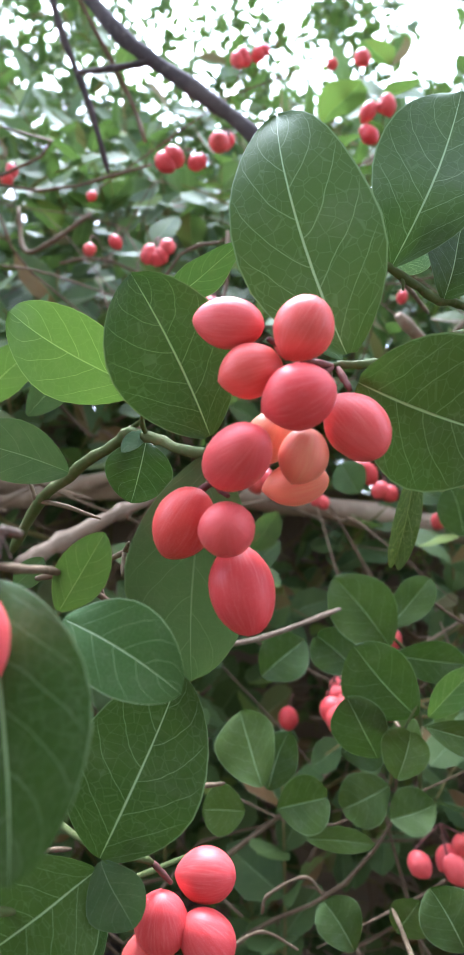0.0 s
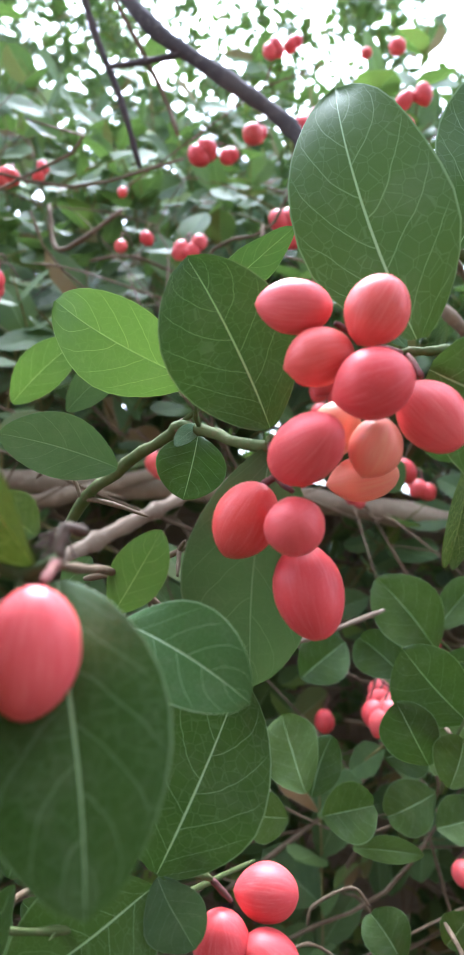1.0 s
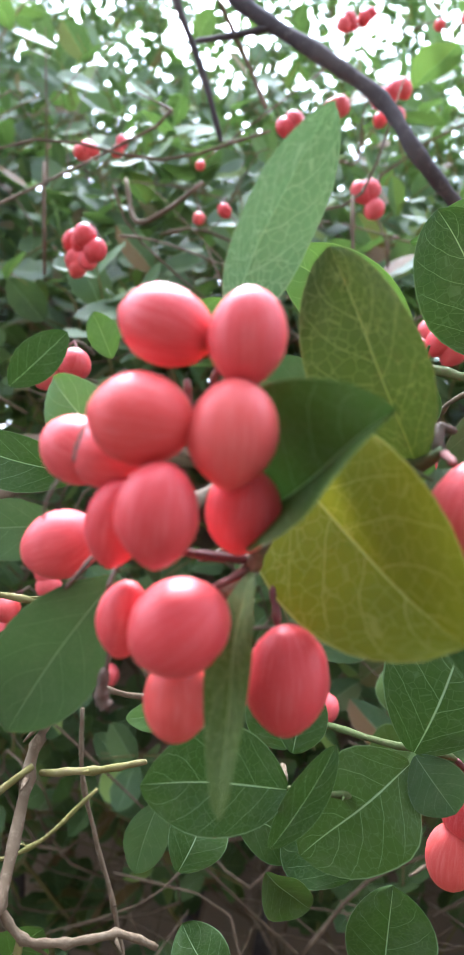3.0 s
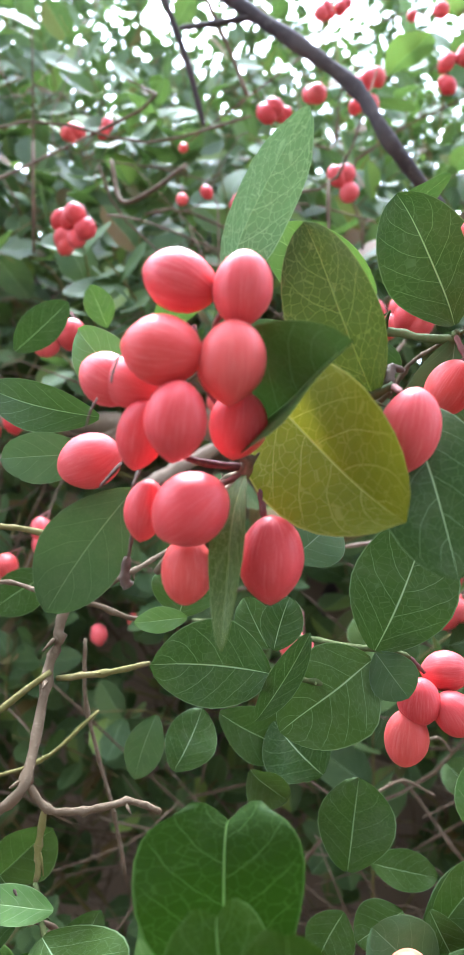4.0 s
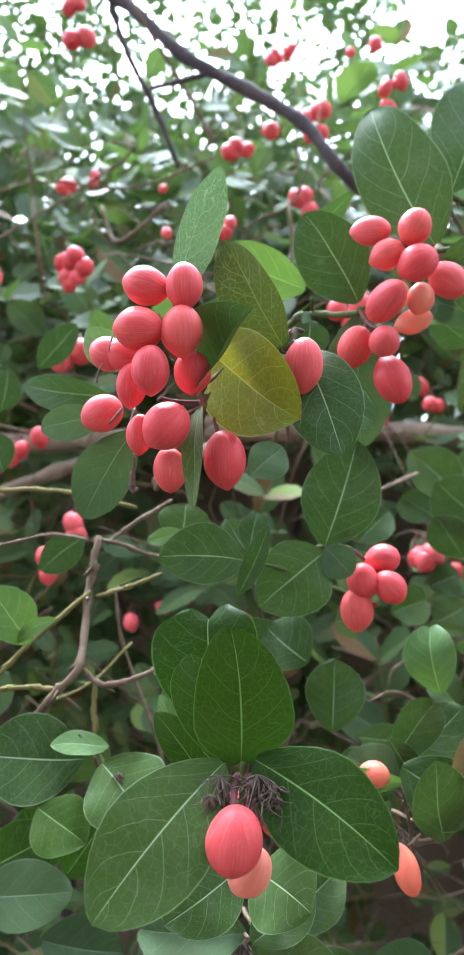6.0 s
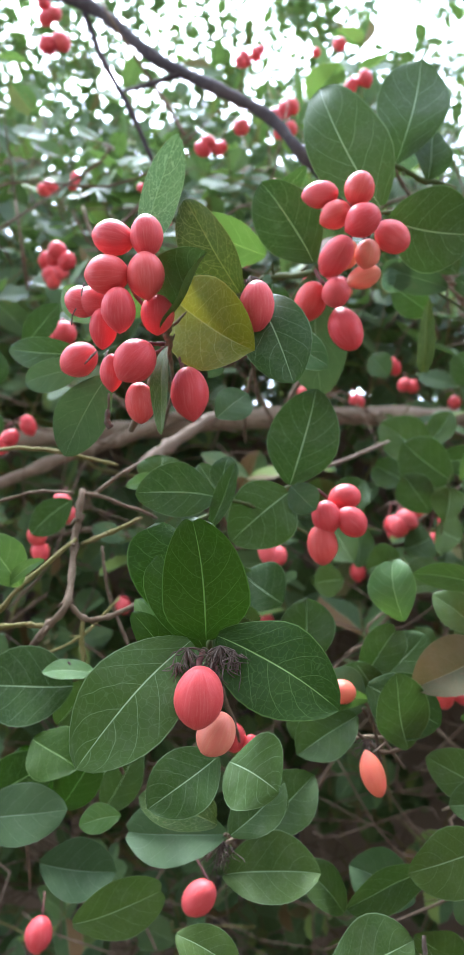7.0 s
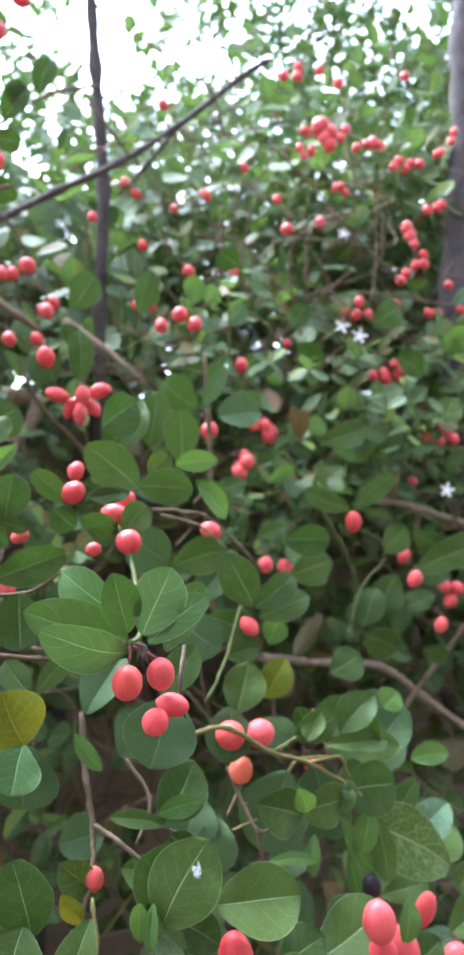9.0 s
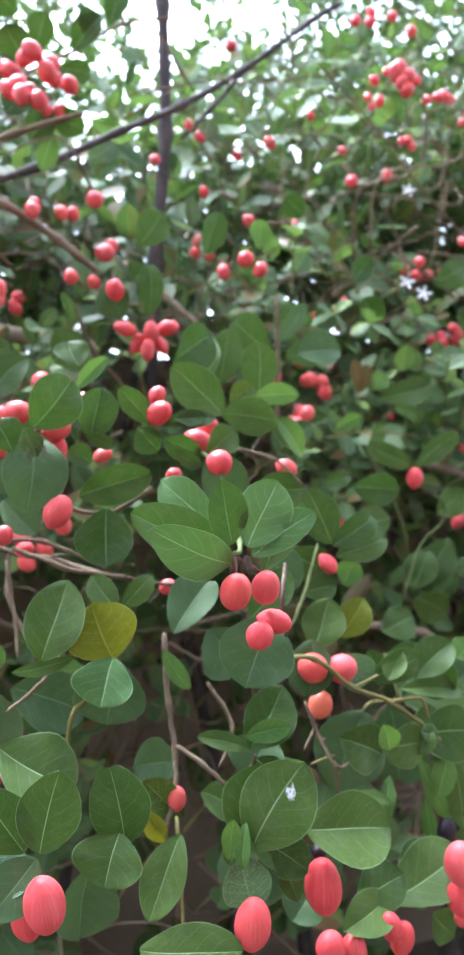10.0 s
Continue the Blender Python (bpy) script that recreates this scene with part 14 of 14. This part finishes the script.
leaf(g, (0.0490, 0.2000, 1.0832), (0.0222, 0.2000, 1.0981), (0.25, -0.86, 0.45), 0.0245, sag=0.07, fold=0.30, broad=0.61, mat=LEAF_DULL)
leaf(g, (0.0619, 0.1800, 1.0652), (0.0439, 0.1800, 1.0810), (-0.05, -1.00, -0.06), 0.0213, sag=-0.02, fold=0.14, broad=0.48)
leaf(g, (0.0901, 0.2500, 1.0471), (0.1061, 0.2500, 1.0704), (-0.57, -0.72, 0.39), 0.0188, sag=-0.01, fold=0.32, broad=0.50)
leaf(g, (-0.1152, 0.2600, 1.1428), (-0.0947, 0.2600, 1.1640), (0.13, -0.98, -0.13), 0.0228, sag=-0.05, fold=0.42, broad=0.56)
leaf(g, (-0.1104, 0.2200, 1.1198), (-0.1210, 0.2200, 1.1460), (0.26, -0.96, 0.10), 0.0232, sag=0.09, fold=0.13, broad=0.59, mat=LEAF_DEEP)

g = thing("leafy_twig", (0.1066, 0.3000, 1.3669), "pale small leaves between the upper twigs", "leafy twigs")
stem(g, "twig", BARK, [(0.1072, 0.3028, 1.3676), (0.1217, 0.3562, 1.3767), (0.1387, 0.4124, 1.3785)], 0.0008, 0.0009, 6)
stem(g, "twig", BARK, [(0.1066, 0.3000, 1.3669), (0.1240, 0.3000, 1.3506), (0.1260, 0.2800, 1.3309)], 0.0009, 0.0007)
leaf(g, (0.1065, 0.3000, 1.3661), (0.0700, 0.3000, 1.3804), (-0.13, -0.93, -0.33), 0.0194, sag=0.08, fold=0.23, broad=0.58, mat=LEAF_DULL)
leaf(g, (0.1295, 0.3000, 1.3723), (0.1340, 0.3000, 1.4066), (-0.37, -0.93, 0.05), 0.0195, sag=0.01, fold=0.11, broad=0.58, mat=LEAF_PALE)
leaf(g, (0.1153, 0.3100, 1.3771), (0.0999, 0.3100, 1.4015), (-0.21, -0.97, -0.13), 0.0230, sag=-0.04, fold=0.19, broad=0.60)
leaf(g, (0.1522, 0.3200, 1.3900), (0.1418, 0.3300, 1.4229), (-0.24, -0.95, 0.21), 0.0238, sag=0.04, fold=0.37, broad=0.54)
leaf(g, (0.1071, 0.3400, 1.3621), (0.0838, 0.3400, 1.3801), (-0.31, -0.87, -0.40), 0.0204, sag=0.10, fold=0.33, broad=0.50)

g = thing("bare_branch", (0.4418, 0.5200, 1.3583), "thin dead twigs crossing the shaded gap in the hedge", "bare branches")
stem(g, "twig", BARK, [(0.4296, 0.5400, 1.3563), (0.4418, 0.5200, 1.3583), (0.4988, 0.5200, 1.3721), (0.5521, 0.5200, 1.3884)], 0.0016, 0.0013)
stem(g, "twig", LIMB, [(0.3400, 0.5600, 1.3899), (0.3756, 0.5400, 1.3563), (0.4157, 0.5200, 1.3135)], 0.0034, 0.0028)
stem(g, "twig", BARK, [(0.3725, 0.5300, 1.3341), (0.4101, 0.5200, 1.3314), (0.4607, 0.5200, 1.3331)], 0.001, 0.0007)
stem(g, "twig", BARK, [(0.4418, 0.5200, 1.3583), (0.4499, 0.5000, 1.3408), (0.4589, 0.5000, 1.3225)], 0.0009, 0.0006)
stem(g, "twig", BARK, [(0.4028, 0.5200, 1.3113), (0.4204, 0.5200, 1.3460), (0.4312, 0.5200, 1.3684)], 0.0008, 0.0006)
stem(g, "twig", BARK, [(0.5059, 0.5200, 1.3725), (0.5356, 0.5400, 1.3713), (0.5440, 0.5400, 1.3582)], 0.0009, 0.0007)

g = thing("bare_branch", (0.3564, 0.2700, 1.1892), "jointed brown twig among the round leaves", "bare branches")
stem(g, "twig", BARK, [(0.3401, 0.2900, 1.1911), (0.3564, 0.2700, 1.1892), (0.3756, 0.2700, 1.1835), (0.3947, 0.2600, 1.1621), (0.4129, 0.2600, 1.1410)], 0.0011, 0.0009)
stem(g, "twig", BARK, [(0.3373, 0.2900, 1.1861), (0.3366, 0.2800, 1.1696), (0.3388, 0.2700, 1.1525), (0.3434, 0.2700, 1.1403)], 0.001, 0.0008)
stem(g, "twig", BARK, [(0.3564, 0.2700, 1.1892), (0.3624, 0.2700, 1.1770), (0.3537, 0.2800, 1.1641)], 0.0008, 0.0006)

g = thing("leafy_twig", (0.3859, 0.4400, 1.3719), "upper shoot of oval leaves by the stake", "leafy twigs")
stem(g, "twig", BARK, [(0.3866, 0.4428, 1.3726), (0.4006, 0.4965, 1.3798), (0.4153, 0.5530, 1.3797)], 0.0008, 0.0009, 6)
leaf(g, (0.3806, 0.4200, 1.3659), (0.3945, 0.4200, 1.4051), (0.14, -0.99, -0.05), 0.0248, sag=0.03, fold=0.33, broad=0.54)
leaf(g, (0.4468, 0.4500, 1.3841), (0.4505, 0.4500, 1.4130), (0.08, -1.00, -0.01), 0.0257, sag=-0.05, fold=0.16, broad=0.62, mat=LEAF_LIGHT)
leaf(g, (0.3183, 0.4200, 1.3677), (0.3411, 0.4200, 1.3991), (0.04, -1.00, -0.03), 0.0300, sag=0.03, fold=0.28, broad=0.61)
leaf(g, (0.3087, 0.4000, 1.3329), (0.3200, 0.4000, 1.3459), (-0.16, -0.98, 0.14), 0.0250, sag=-0.01, fold=0.30, broad=0.55)
leaf(g, (0.5217, 0.5000, 1.4395), (0.5016, 0.5000, 1.4564), (-0.47, -0.69, -0.56), 0.0295, sag=0.05, fold=0.21, broad=0.59)
leaf(g, (0.5845, 0.5000, 1.3728), (0.6085, 0.5000, 1.4010), (-0.10, -0.99, 0.09), 0.0271, sag=-0.04, fold=0.37, broad=0.51)
leaf(g, (0.6104, 0.4800, 1.3307), (0.5809, 0.4800, 1.3492), (-0.19, -0.94, -0.30), 0.0292, sag=-0.05, fold=0.39, broad=0.57)
leaf(g, (0.5548, 0.4800, 1.3353), (0.5236, 0.4800, 1.3184), (-0.04, -1.00, 0.07), 0.0257, sag=-0.01, fold=0.33, notch=0.65, broad=0.49)
leaf(g, (0.7104, 0.5200, 1.3837), (0.7557, 0.5200, 1.4083), (0.01, -1.00, -0.02), 0.0370, sag=0.02, fold=0.15, broad=0.61)
leaf(g, (0.7656, 0.5000, 1.3170), (0.7305, 0.5000, 1.3450), (-0.13, -0.98, -0.16), 0.0338, sag=0.01, fold=0.35, broad=0.56)
leaf(g, (0.8213, 0.5000, 1.2881), (0.7826, 0.5000, 1.2579), (-0.39, -0.78, 0.50), 0.0378, sag=0.04, fold=0.08, broad=0.59)
leaf(g, (0.8421, 0.5000, 1.3492), (0.8137, 0.5000, 1.3780), (-0.43, -0.80, -0.42), 0.0381, sag=0.01, fold=0.12, notch=0.37, broad=0.52, mat=LEAF_LIGHT)

# ---- ground ----
def ground_material():
    n = Net("leaf_litter_soil")
    ob = n.coords("Object")
    c = n.mix(n.ramp(n.noise(3.0, 5.0, ob), 0.35, 0.7), (0.05, 0.035, 0.025), (0.11, 0.08, 0.055))
    c = n.mix(n.math("MULTIPLY", n.ramp(n.noise(40.0, 4.0, ob, 0.7), 0.5, 0.7), 0.5), c, (0.16, 0.12, 0.07))
    bump = n.node("ShaderNodeBump")
    bump.inputs["Distance"].default_value = 0.02
    n.put(bump.inputs["Height"], n.noise(25.0, 6.0, ob))
    b = n.node("ShaderNodeBsdfPrincipled")
    n.put(b.inputs["Base Color"], c)
    b.inputs["Roughness"].default_value = 0.95
    n.put(b.inputs["Normal"], bump.outputs[0])
    return n.finish(b.outputs[0])


R = 800.0
pts, faces = [(0, 0, 0)], []
for ring, rad in enumerate((1, 2.5, 6, 15, 40, 120, 350, R)):
    for i in range(32):
        f = 2 * math.pi * i / 32
        x, y = rad * math.cos(f), rad * math.sin(f)
        pts.append((x, y, 0.03 * noise.noise((x * 1.3, y * 1.3, 0)) if rad < 20 else 0.0))
for i in range(32):
    faces.append((0, 1 + i, 1 + (i + 1) % 32))
for ring in range(7):
    for i in range(32):
        k, k2 = 1 + ring * 32 + i, 1 + ring * 32 + (i + 1) % 32
        faces.append((k, k + 32, k2 + 32, k2))
ground = new("ground", solid("ground", pts, faces))
ground.data.materials.append(ground_material())
tagged(ground, "brown bare soil with leaf litter under the hedge", "ground", kind="structure")

# ---- walls: added sky blocker behind the camera, mud wall behind the hedge ----
def plaster_material(name, dark, light):
    n = Net(name)
    ob = n.coords("Object")
    c = n.mix(n.ramp(n.noise(1.5, 5.0, ob), 0.35, 0.7), dark, light)
    b = n.node("ShaderNodeBsdfPrincipled")
    n.put(b.inputs["Base Color"], n.mix(n.math("MULTIPLY", n.ramp(n.noise(30.0, 4.0, ob), 0.5, 0.7), 0.3), c, (0.14, 0.13, 0.11)))
    b.inputs["Roughness"].default_value = 0.9
    return n.finish(b.outputs[0])


# Added unseen slab, kept dark: cuts sky light and bounce on the low leaves.
bm = bmesh.new()
bmesh.ops.create_cube(bm, size=1.0, matrix=Matrix.LocRotScale((0.3, -1.7, 2.2), None, (9.0, 0.22, 4.6)))
bmesh.ops.bevel(bm, geom=bm.edges[:], offset=0.015, segments=2, affect="EDGES")
wall = new("sky_block_wall", bpy.data.meshes.new("sky_block_wall"))
bm.to_mesh(wall.data)
bm.free()
wall.data.materials.append(plaster_material("sky_block_plaster", (0.055, 0.05, 0.043), (0.095, 0.085, 0.072)))
wall_mud = plaster_material("mud_plaster", (0.15, 0.105, 0.07), (0.25, 0.185, 0.125))
tagged(wall, "added unseen plaster wall blocking sky light from behind the path", "wall", kind="structure")

bm = bmesh.new()
bmesh.ops.create_cube(bm, size=1.0, matrix=Matrix.LocRotScale((0.3, 1.3, 0.62), None, (12.0, 0.25, 1.5)))
bmesh.ops.bevel(bm, geom=bm.edges[:], offset=0.015, segments=2, affect="EDGES")
wall = new("wall_north", bpy.data.meshes.new("wall_north"))
bm.to_mesh(wall.data)
bm.free()
wall.data.materials.append(wall_mud)
tagged(wall, "low brown mud-plastered wall behind the hedge", "wall", kind="structure")

# ---- hedge mass ----
rng = random.Random(7)


def spray_leaves(centre, heading, count, size, r):
    """Leaves in opposite pairs along a short shoot: list of blade arguments, and the shoot's line."""
    heading = heading.normalized()
    length = size * (0.9 + 0.25 * count)
    line = [centre - heading * length * 0.3, centre + heading * length * 0.35 + Vector((0, 0, 0.1 * length)), centre + heading * length]
    cross = heading.orthogonal().normalized()
    out = []
    for k in range(count):
        f = (k // 2 + 0.6) / (count / 2 + 0.6)
        at = line[0].lerp(line[2], 0.25 + 0.75 * f)
        turn = Matrix.Rotation((k // 2) * 1.57 + (k % 2) * math.pi + r.uniform(-0.4, 0.4), 3, heading)
        d = (turn @ cross * r.uniform(0.7, 1.1) + heading * r.uniform(0.3, 0.8)).normalized()
        ln = size * r.uniform(0.7, 1.15)
        up = Vector((r.uniform(-0.45, 0.45), r.uniform(-1.0, -0.1), r.uniform(0.35, 1.0)))
        if abs(up.normalized().dot(d)) > 0.9:
            up = Vector((0.6, -0.6, 0.3))
        out.append((at, at + d * ln, up, ln * r.uniform(0.52, 0.72), r.uniform(0.0, 0.1), r.uniform(0.05, 0.3), r.uniform(0.42, 0.6)))
    return out, line


TEMPLATES = []
for k in range(20):
    q = random.Random(40 + k)
    TEMPLATES.append(leaf_grid((0, 0, 0), (0, 1, 0), (0, 0, 1), q.uniform(0.6, 0.82), sag=q.uniform(-0.02, 0.1), fold=q.uniform(0.05, 0.35),
                               broad=q.uniform(0.42, 0.6), nu=4 if k < 10 else 2, nv=5 if k < 10 else 4))
TEMPLATE_POINTS = [np.array([tuple(p) for p in t[0]]) for t in TEMPLATES]
TEMPLATE_FACES, TEMPLATE_UVS = [np.array(TEMPLATES[k][1]) for k in (0, 10)], [np.array(TEMPLATES[k][2]) for k in (0, 10)]


def foliage(name, label, places, size, seed, far=0):
    """Many shoots joined into one leafy mass: a leaf mesh and a twig mesh under one thing."""
    r = random.Random(seed)
    pts, tp, tf = [], [], []
    for c, h in places:
        leaves, line = spray_leaves(c, h, r.choice((4, 6, 6, 8)), size * r.uniform(0.8, 1.2), r)
        for b, t, up, w, sg, fo, br in leaves:
            ax = t - b
            ln = ax.length
            ax = ax / ln
            up = (up - ax * up.dot(ax)).normalized()
            m = np.array([tuple(ax.cross(up)), tuple(ax), tuple(up)]) * ln
            pts.append(TEMPLATE_POINTS[r.randrange(10) + 10 * far] @ m + np.array(tuple(b)))
        p, f = tube(smooth_line(line, 1 if far else 3), 0.0012, 0.0007, 3 if far else 5)
        k = len(tp)
        tp += p
        tf += [tuple(i + k for i in face) for face in f]
    n, per = len(pts), len(TEMPLATE_UVS[far])
    faces = (TEMPLATE_FACES[far][None] + np.arange(n)[:, None, None] * per).reshape(-1, 4)
    g = new(name)
    tagged(g, label, "shrub")
    lo = part("foliage", sheet("foliage", np.concatenate(pts).tolist(), faces.tolist(), np.tile(TEMPLATE_UVS[far], (n, 1))), FOLIAGE, g)
    tagged(lo, kind="stuff")
    tagged(part("twig", solid("twig", tp, tf), YTWIG, g), kind="stuff")
    return g


def scatter(n, seed, xs, ys, zs, keep=None):
    r = random.Random(seed)
    out = []
    while len(out) < n:
        c = Vector((r.uniform(*xs), r.uniform(*ys), r.uniform(*zs)))
        if keep is None or keep(c, r):
            out.append((c, Vector((r.uniform(-0.8, 0.8), r.uniform(-1.0, 0.3), r.uniform(-0.3, 1.0)))))
    return out


def hedge_top(c, r):
    """Ragged skyline: dense below, thinning upwards, with a dip where the stake stands."""
    dx, dy = c.x - 0.1, c.y + 0.12
    az = math.degrees(math.atan2(dx, dy))
    el = math.degrees(math.atan2(c.z - 1.25, math.hypot(dx, dy)))
    limit = 31 - (4 if 19 < az < 29 else 1.5 if az >= 29 else 0) - (1.5 if az < -1 else 0) - 8 * math.exp(-((az - 12.5) / 5.5) ** 2) + 7 * noise.noise((az * 0.11, c.y * 2.0, 3.0))
    return el < limit - r.random() * 12


def low_mass(c, r):
    return c.z < 1.12 + 0.3 * (c.y - 0.5) + 0.08 * noise.noise((c.x * 4, c.y * 4, 0.0))


def hollow(c, r):
    """Leaves keep to the outside: few of them grow in the shaded heart of the hedge."""
    if c.z < 1.42 and 1.08 < c.y < 1.5:
        return False
    return hedge_top(c, r) and (c.z > 1.34 + 0.1 * noise.noise((c.x * 3, c.y * 3, 9.0)) or r.random() < 0.2)


def ragged(c, r):
    return c.z < 1.9 + 0.3 * noise.noise((c.x * 2.0, c.y * 2.0, 4.0))


def clumps(c, r):
    return noise.noise((c.x * 9.0, c.y * 6.0, c.z * 9.0)) > 0.12 and c.z < 1.16 + 0.5 * max(0.0, c.x)


def mid_band(c, r):
    return noise.noise((c.x * 7.0, c.y * 5.0, c.z * 7.0 + 3.0)) > -0.05


def lacy_top(c, r):
    """Loose clumps of thin shoots standing above the hedge against the sky."""
    dx, dy = c.x - 0.1, c.y + 0.12
    az = math.degrees(math.atan2(dx, dy))
    el = math.degrees(math.atan2(c.z - 1.25, math.hypot(dx, dy)))
    if el < 22 or el > 43 or (8 < az < 12.5 and el > 30.5) or (15.5 < az < 22 and el > 26.5 + 0.4 * abs(az - 19)):
        return False
    return noise.noise((az * 0.2, el * 0.26, 5.0)) > -0.42 + (el - 30) * 0.012


foliage("karanda_hedge", "loose leafy shoots rising above the hedge top", scatter(4700, 15, (-1.5, 2.6), (1.5, 2.5), (1.7, 3.9), lacy_top), 0.037, 8, 1)

# dry twigs in the shaded heart of the hedge
rd = random.Random(33)
tp, tf = [], []
for k in range(1700):
    p = Vector((rd.uniform(-0.8, 1.6), rd.uniform(0.5, 1.1), rd.uniform(0.6, 1.6)))
    d = Vector((rd.uniform(-1, 1), rd.uniform(-0.5, 0.5), rd.uniform(-0.5, 1.0))).normalized()
    ln = rd.uniform(0.08, 0.34)
    q = Vector((rd.uniform(-1, 1), rd.uniform(-1, 1), rd.uniform(-1, 1))) * 0.14 * ln
    r0 = rd.uniform(0.0006, 0.0020)
    tq, tg = tube(smooth_line([p, p + d * ln * 0.3 + q, p + d * ln * 0.65 - q, p + d * ln + q], 3), r0, r0 * 0.5, 5)
    n0 = len(tp)
    tp += tq
    tf += [tuple(i + n0 for i in face) for face in tg]
tangle = new("dry_twigs", solid("dry_twigs", tp, tf))
tangle.data.materials.append(BARK)
tagged(tangle, "tangle of thin dry brown twigs inside the hedge", "twigs", kind="stuff")

# inner branches of the hedge
rb = random.Random(21)
skeleton = thing("hedge_framework", (0.3, 0.8, 0.0), "tangle of bare brown branches inside the hedge", "boughs", "branches")
for k in range(70):
    p = Vector((rb.uniform(-0.6, 1.3), rb.uniform(0.64, 1.0), rb.uniform(0.55, 1.3)))
    d = Vector((rb.uniform(-1, 1), rb.uniform(-0.3, 0.5), rb.uniform(-0.2, 1.0))).normalized()
    ln = rb.uniform(0.18, 0.5)
    bend = Vector((rb.uniform(-1, 1), rb.uniform(-1, 1), rb.uniform(-1, 1))) * 0.12 * ln
    r0 = rb.uniform(0.0012, 0.0032)
    stem(skeleton, "branch", rb.choice((BARK, LIMB, YTWIG)), [p, p + d * ln * 0.35 + bend, p + d * ln * 0.7 - bend * 0.6, p + d * ln], r0, r0 * 0.6, 6)
for k in range(9):
    x, y = -0.6 + 0.23 * k + rb.uniform(-0.08, 0.08), rb.uniform(0.9, 1.05)
    stem(skeleton, "trunk", LIMB_DARK, [(x, y, -0.02), (x + rb.uniform(-0.05, 0.05), y, 0.4), (x + rb.uniform(-0.12, 0.12), y + 0.05, 0.9), (x + rb.uniform(-0.2, 0.2), y + 0.1, 1.35)], 0.018, 0.007)

foliage("karanda_hedge", "dense mid-green hedge shrub of leathery oval leaves", scatter(460, 3, (-0.7, 1.4), (0.5, 1.02), (0.1, 1.3), low_mass), 0.045, 1)
foliage("karanda_hedge", "tall leafy shrub with thinning top against the sky", scatter(2700, 5, (-1.0, 1.9), (0.74, 1.4), (0.75, 2.4), hollow), 0.047, 2)
foliage("karanda_hedge", "far side of the hedge in deep green leaves", scatter(5200, 9, (-2.6, 3.6), (1.4, 2.4), (0.0, 2.6), hollow), 0.06, 4, 1)

foliage("karanda_hedge", "front shoots of small oval leaves before the shaded heart", scatter(120, 11, (0.15, 1.0), (0.46, 0.68), (1.1, 1.38), clumps), 0.03, 6)
foliage("karanda_hedge", "middle shoots of oval leaves in the half shade", scatter(190, 13, (-0.35, 1.15), (0.62, 0.82), (0.85, 1.42), mid_band), 0.042, 7)

# ---- small white star flowers ----
def flower(centre, facing, size):
    g = thing("flower", centre, "small white star flower with five narrow petals", "flowers", "flower")
    q = Vector(facing).to_track_quat("Z", "Y").to_matrix()
    for k in range(5):
        d = q @ Vector((math.cos(k * 1.257), math.sin(k * 1.257), 0.15))
        p, f, u = leaf_grid((0, 0, 0), d * size, q @ Vector((0, 0, 1)), size * 0.36, sag=-0.05, fold=0.15, broad=0.45, nu=4, nv=6)
        part("petal", sheet("petal", p, f, u), PETAL, g)
    line = smooth_line([Vector((0, 0, 0)), q @ Vector((0, 0, -0.012)), q @ Vector((0.003, 0, -0.03)) + Vector((0, 0.05, 0)), Vector((0.02, 0.25, -0.04))], 4)
    part("tube", solid("tube", *tube(line, 0.0011, 0.0007, 6)), YTWIG, g)


flower((0.6298, 0.4650, 1.3697), (-0.3, -1.0, 0.25), 0.010)
flower((0.6593, 0.4750, 1.3606), (-0.3, -1.0, 0.25), 0.010)
flower((0.7304, 0.6000, 1.5245), (-0.3, -1.0, 0.25), 0.010)
flower((0.7513, 0.4500, 1.1761), (-0.3, -1.0, 0.25), 0.010)

# the hedge runs on to both sides along the path
for side, x0, x1 in ((1, -2.9, -0.95), (2, 1.85, 3.9)):
    foliage("karanda_hedge", "leafy stretch of the hedge running on along the path", scatter(900, 60 + side, (x0, x1), (0.55, 1.5), (0.05, 2.2), ragged), 0.06, 60 + side, 1)
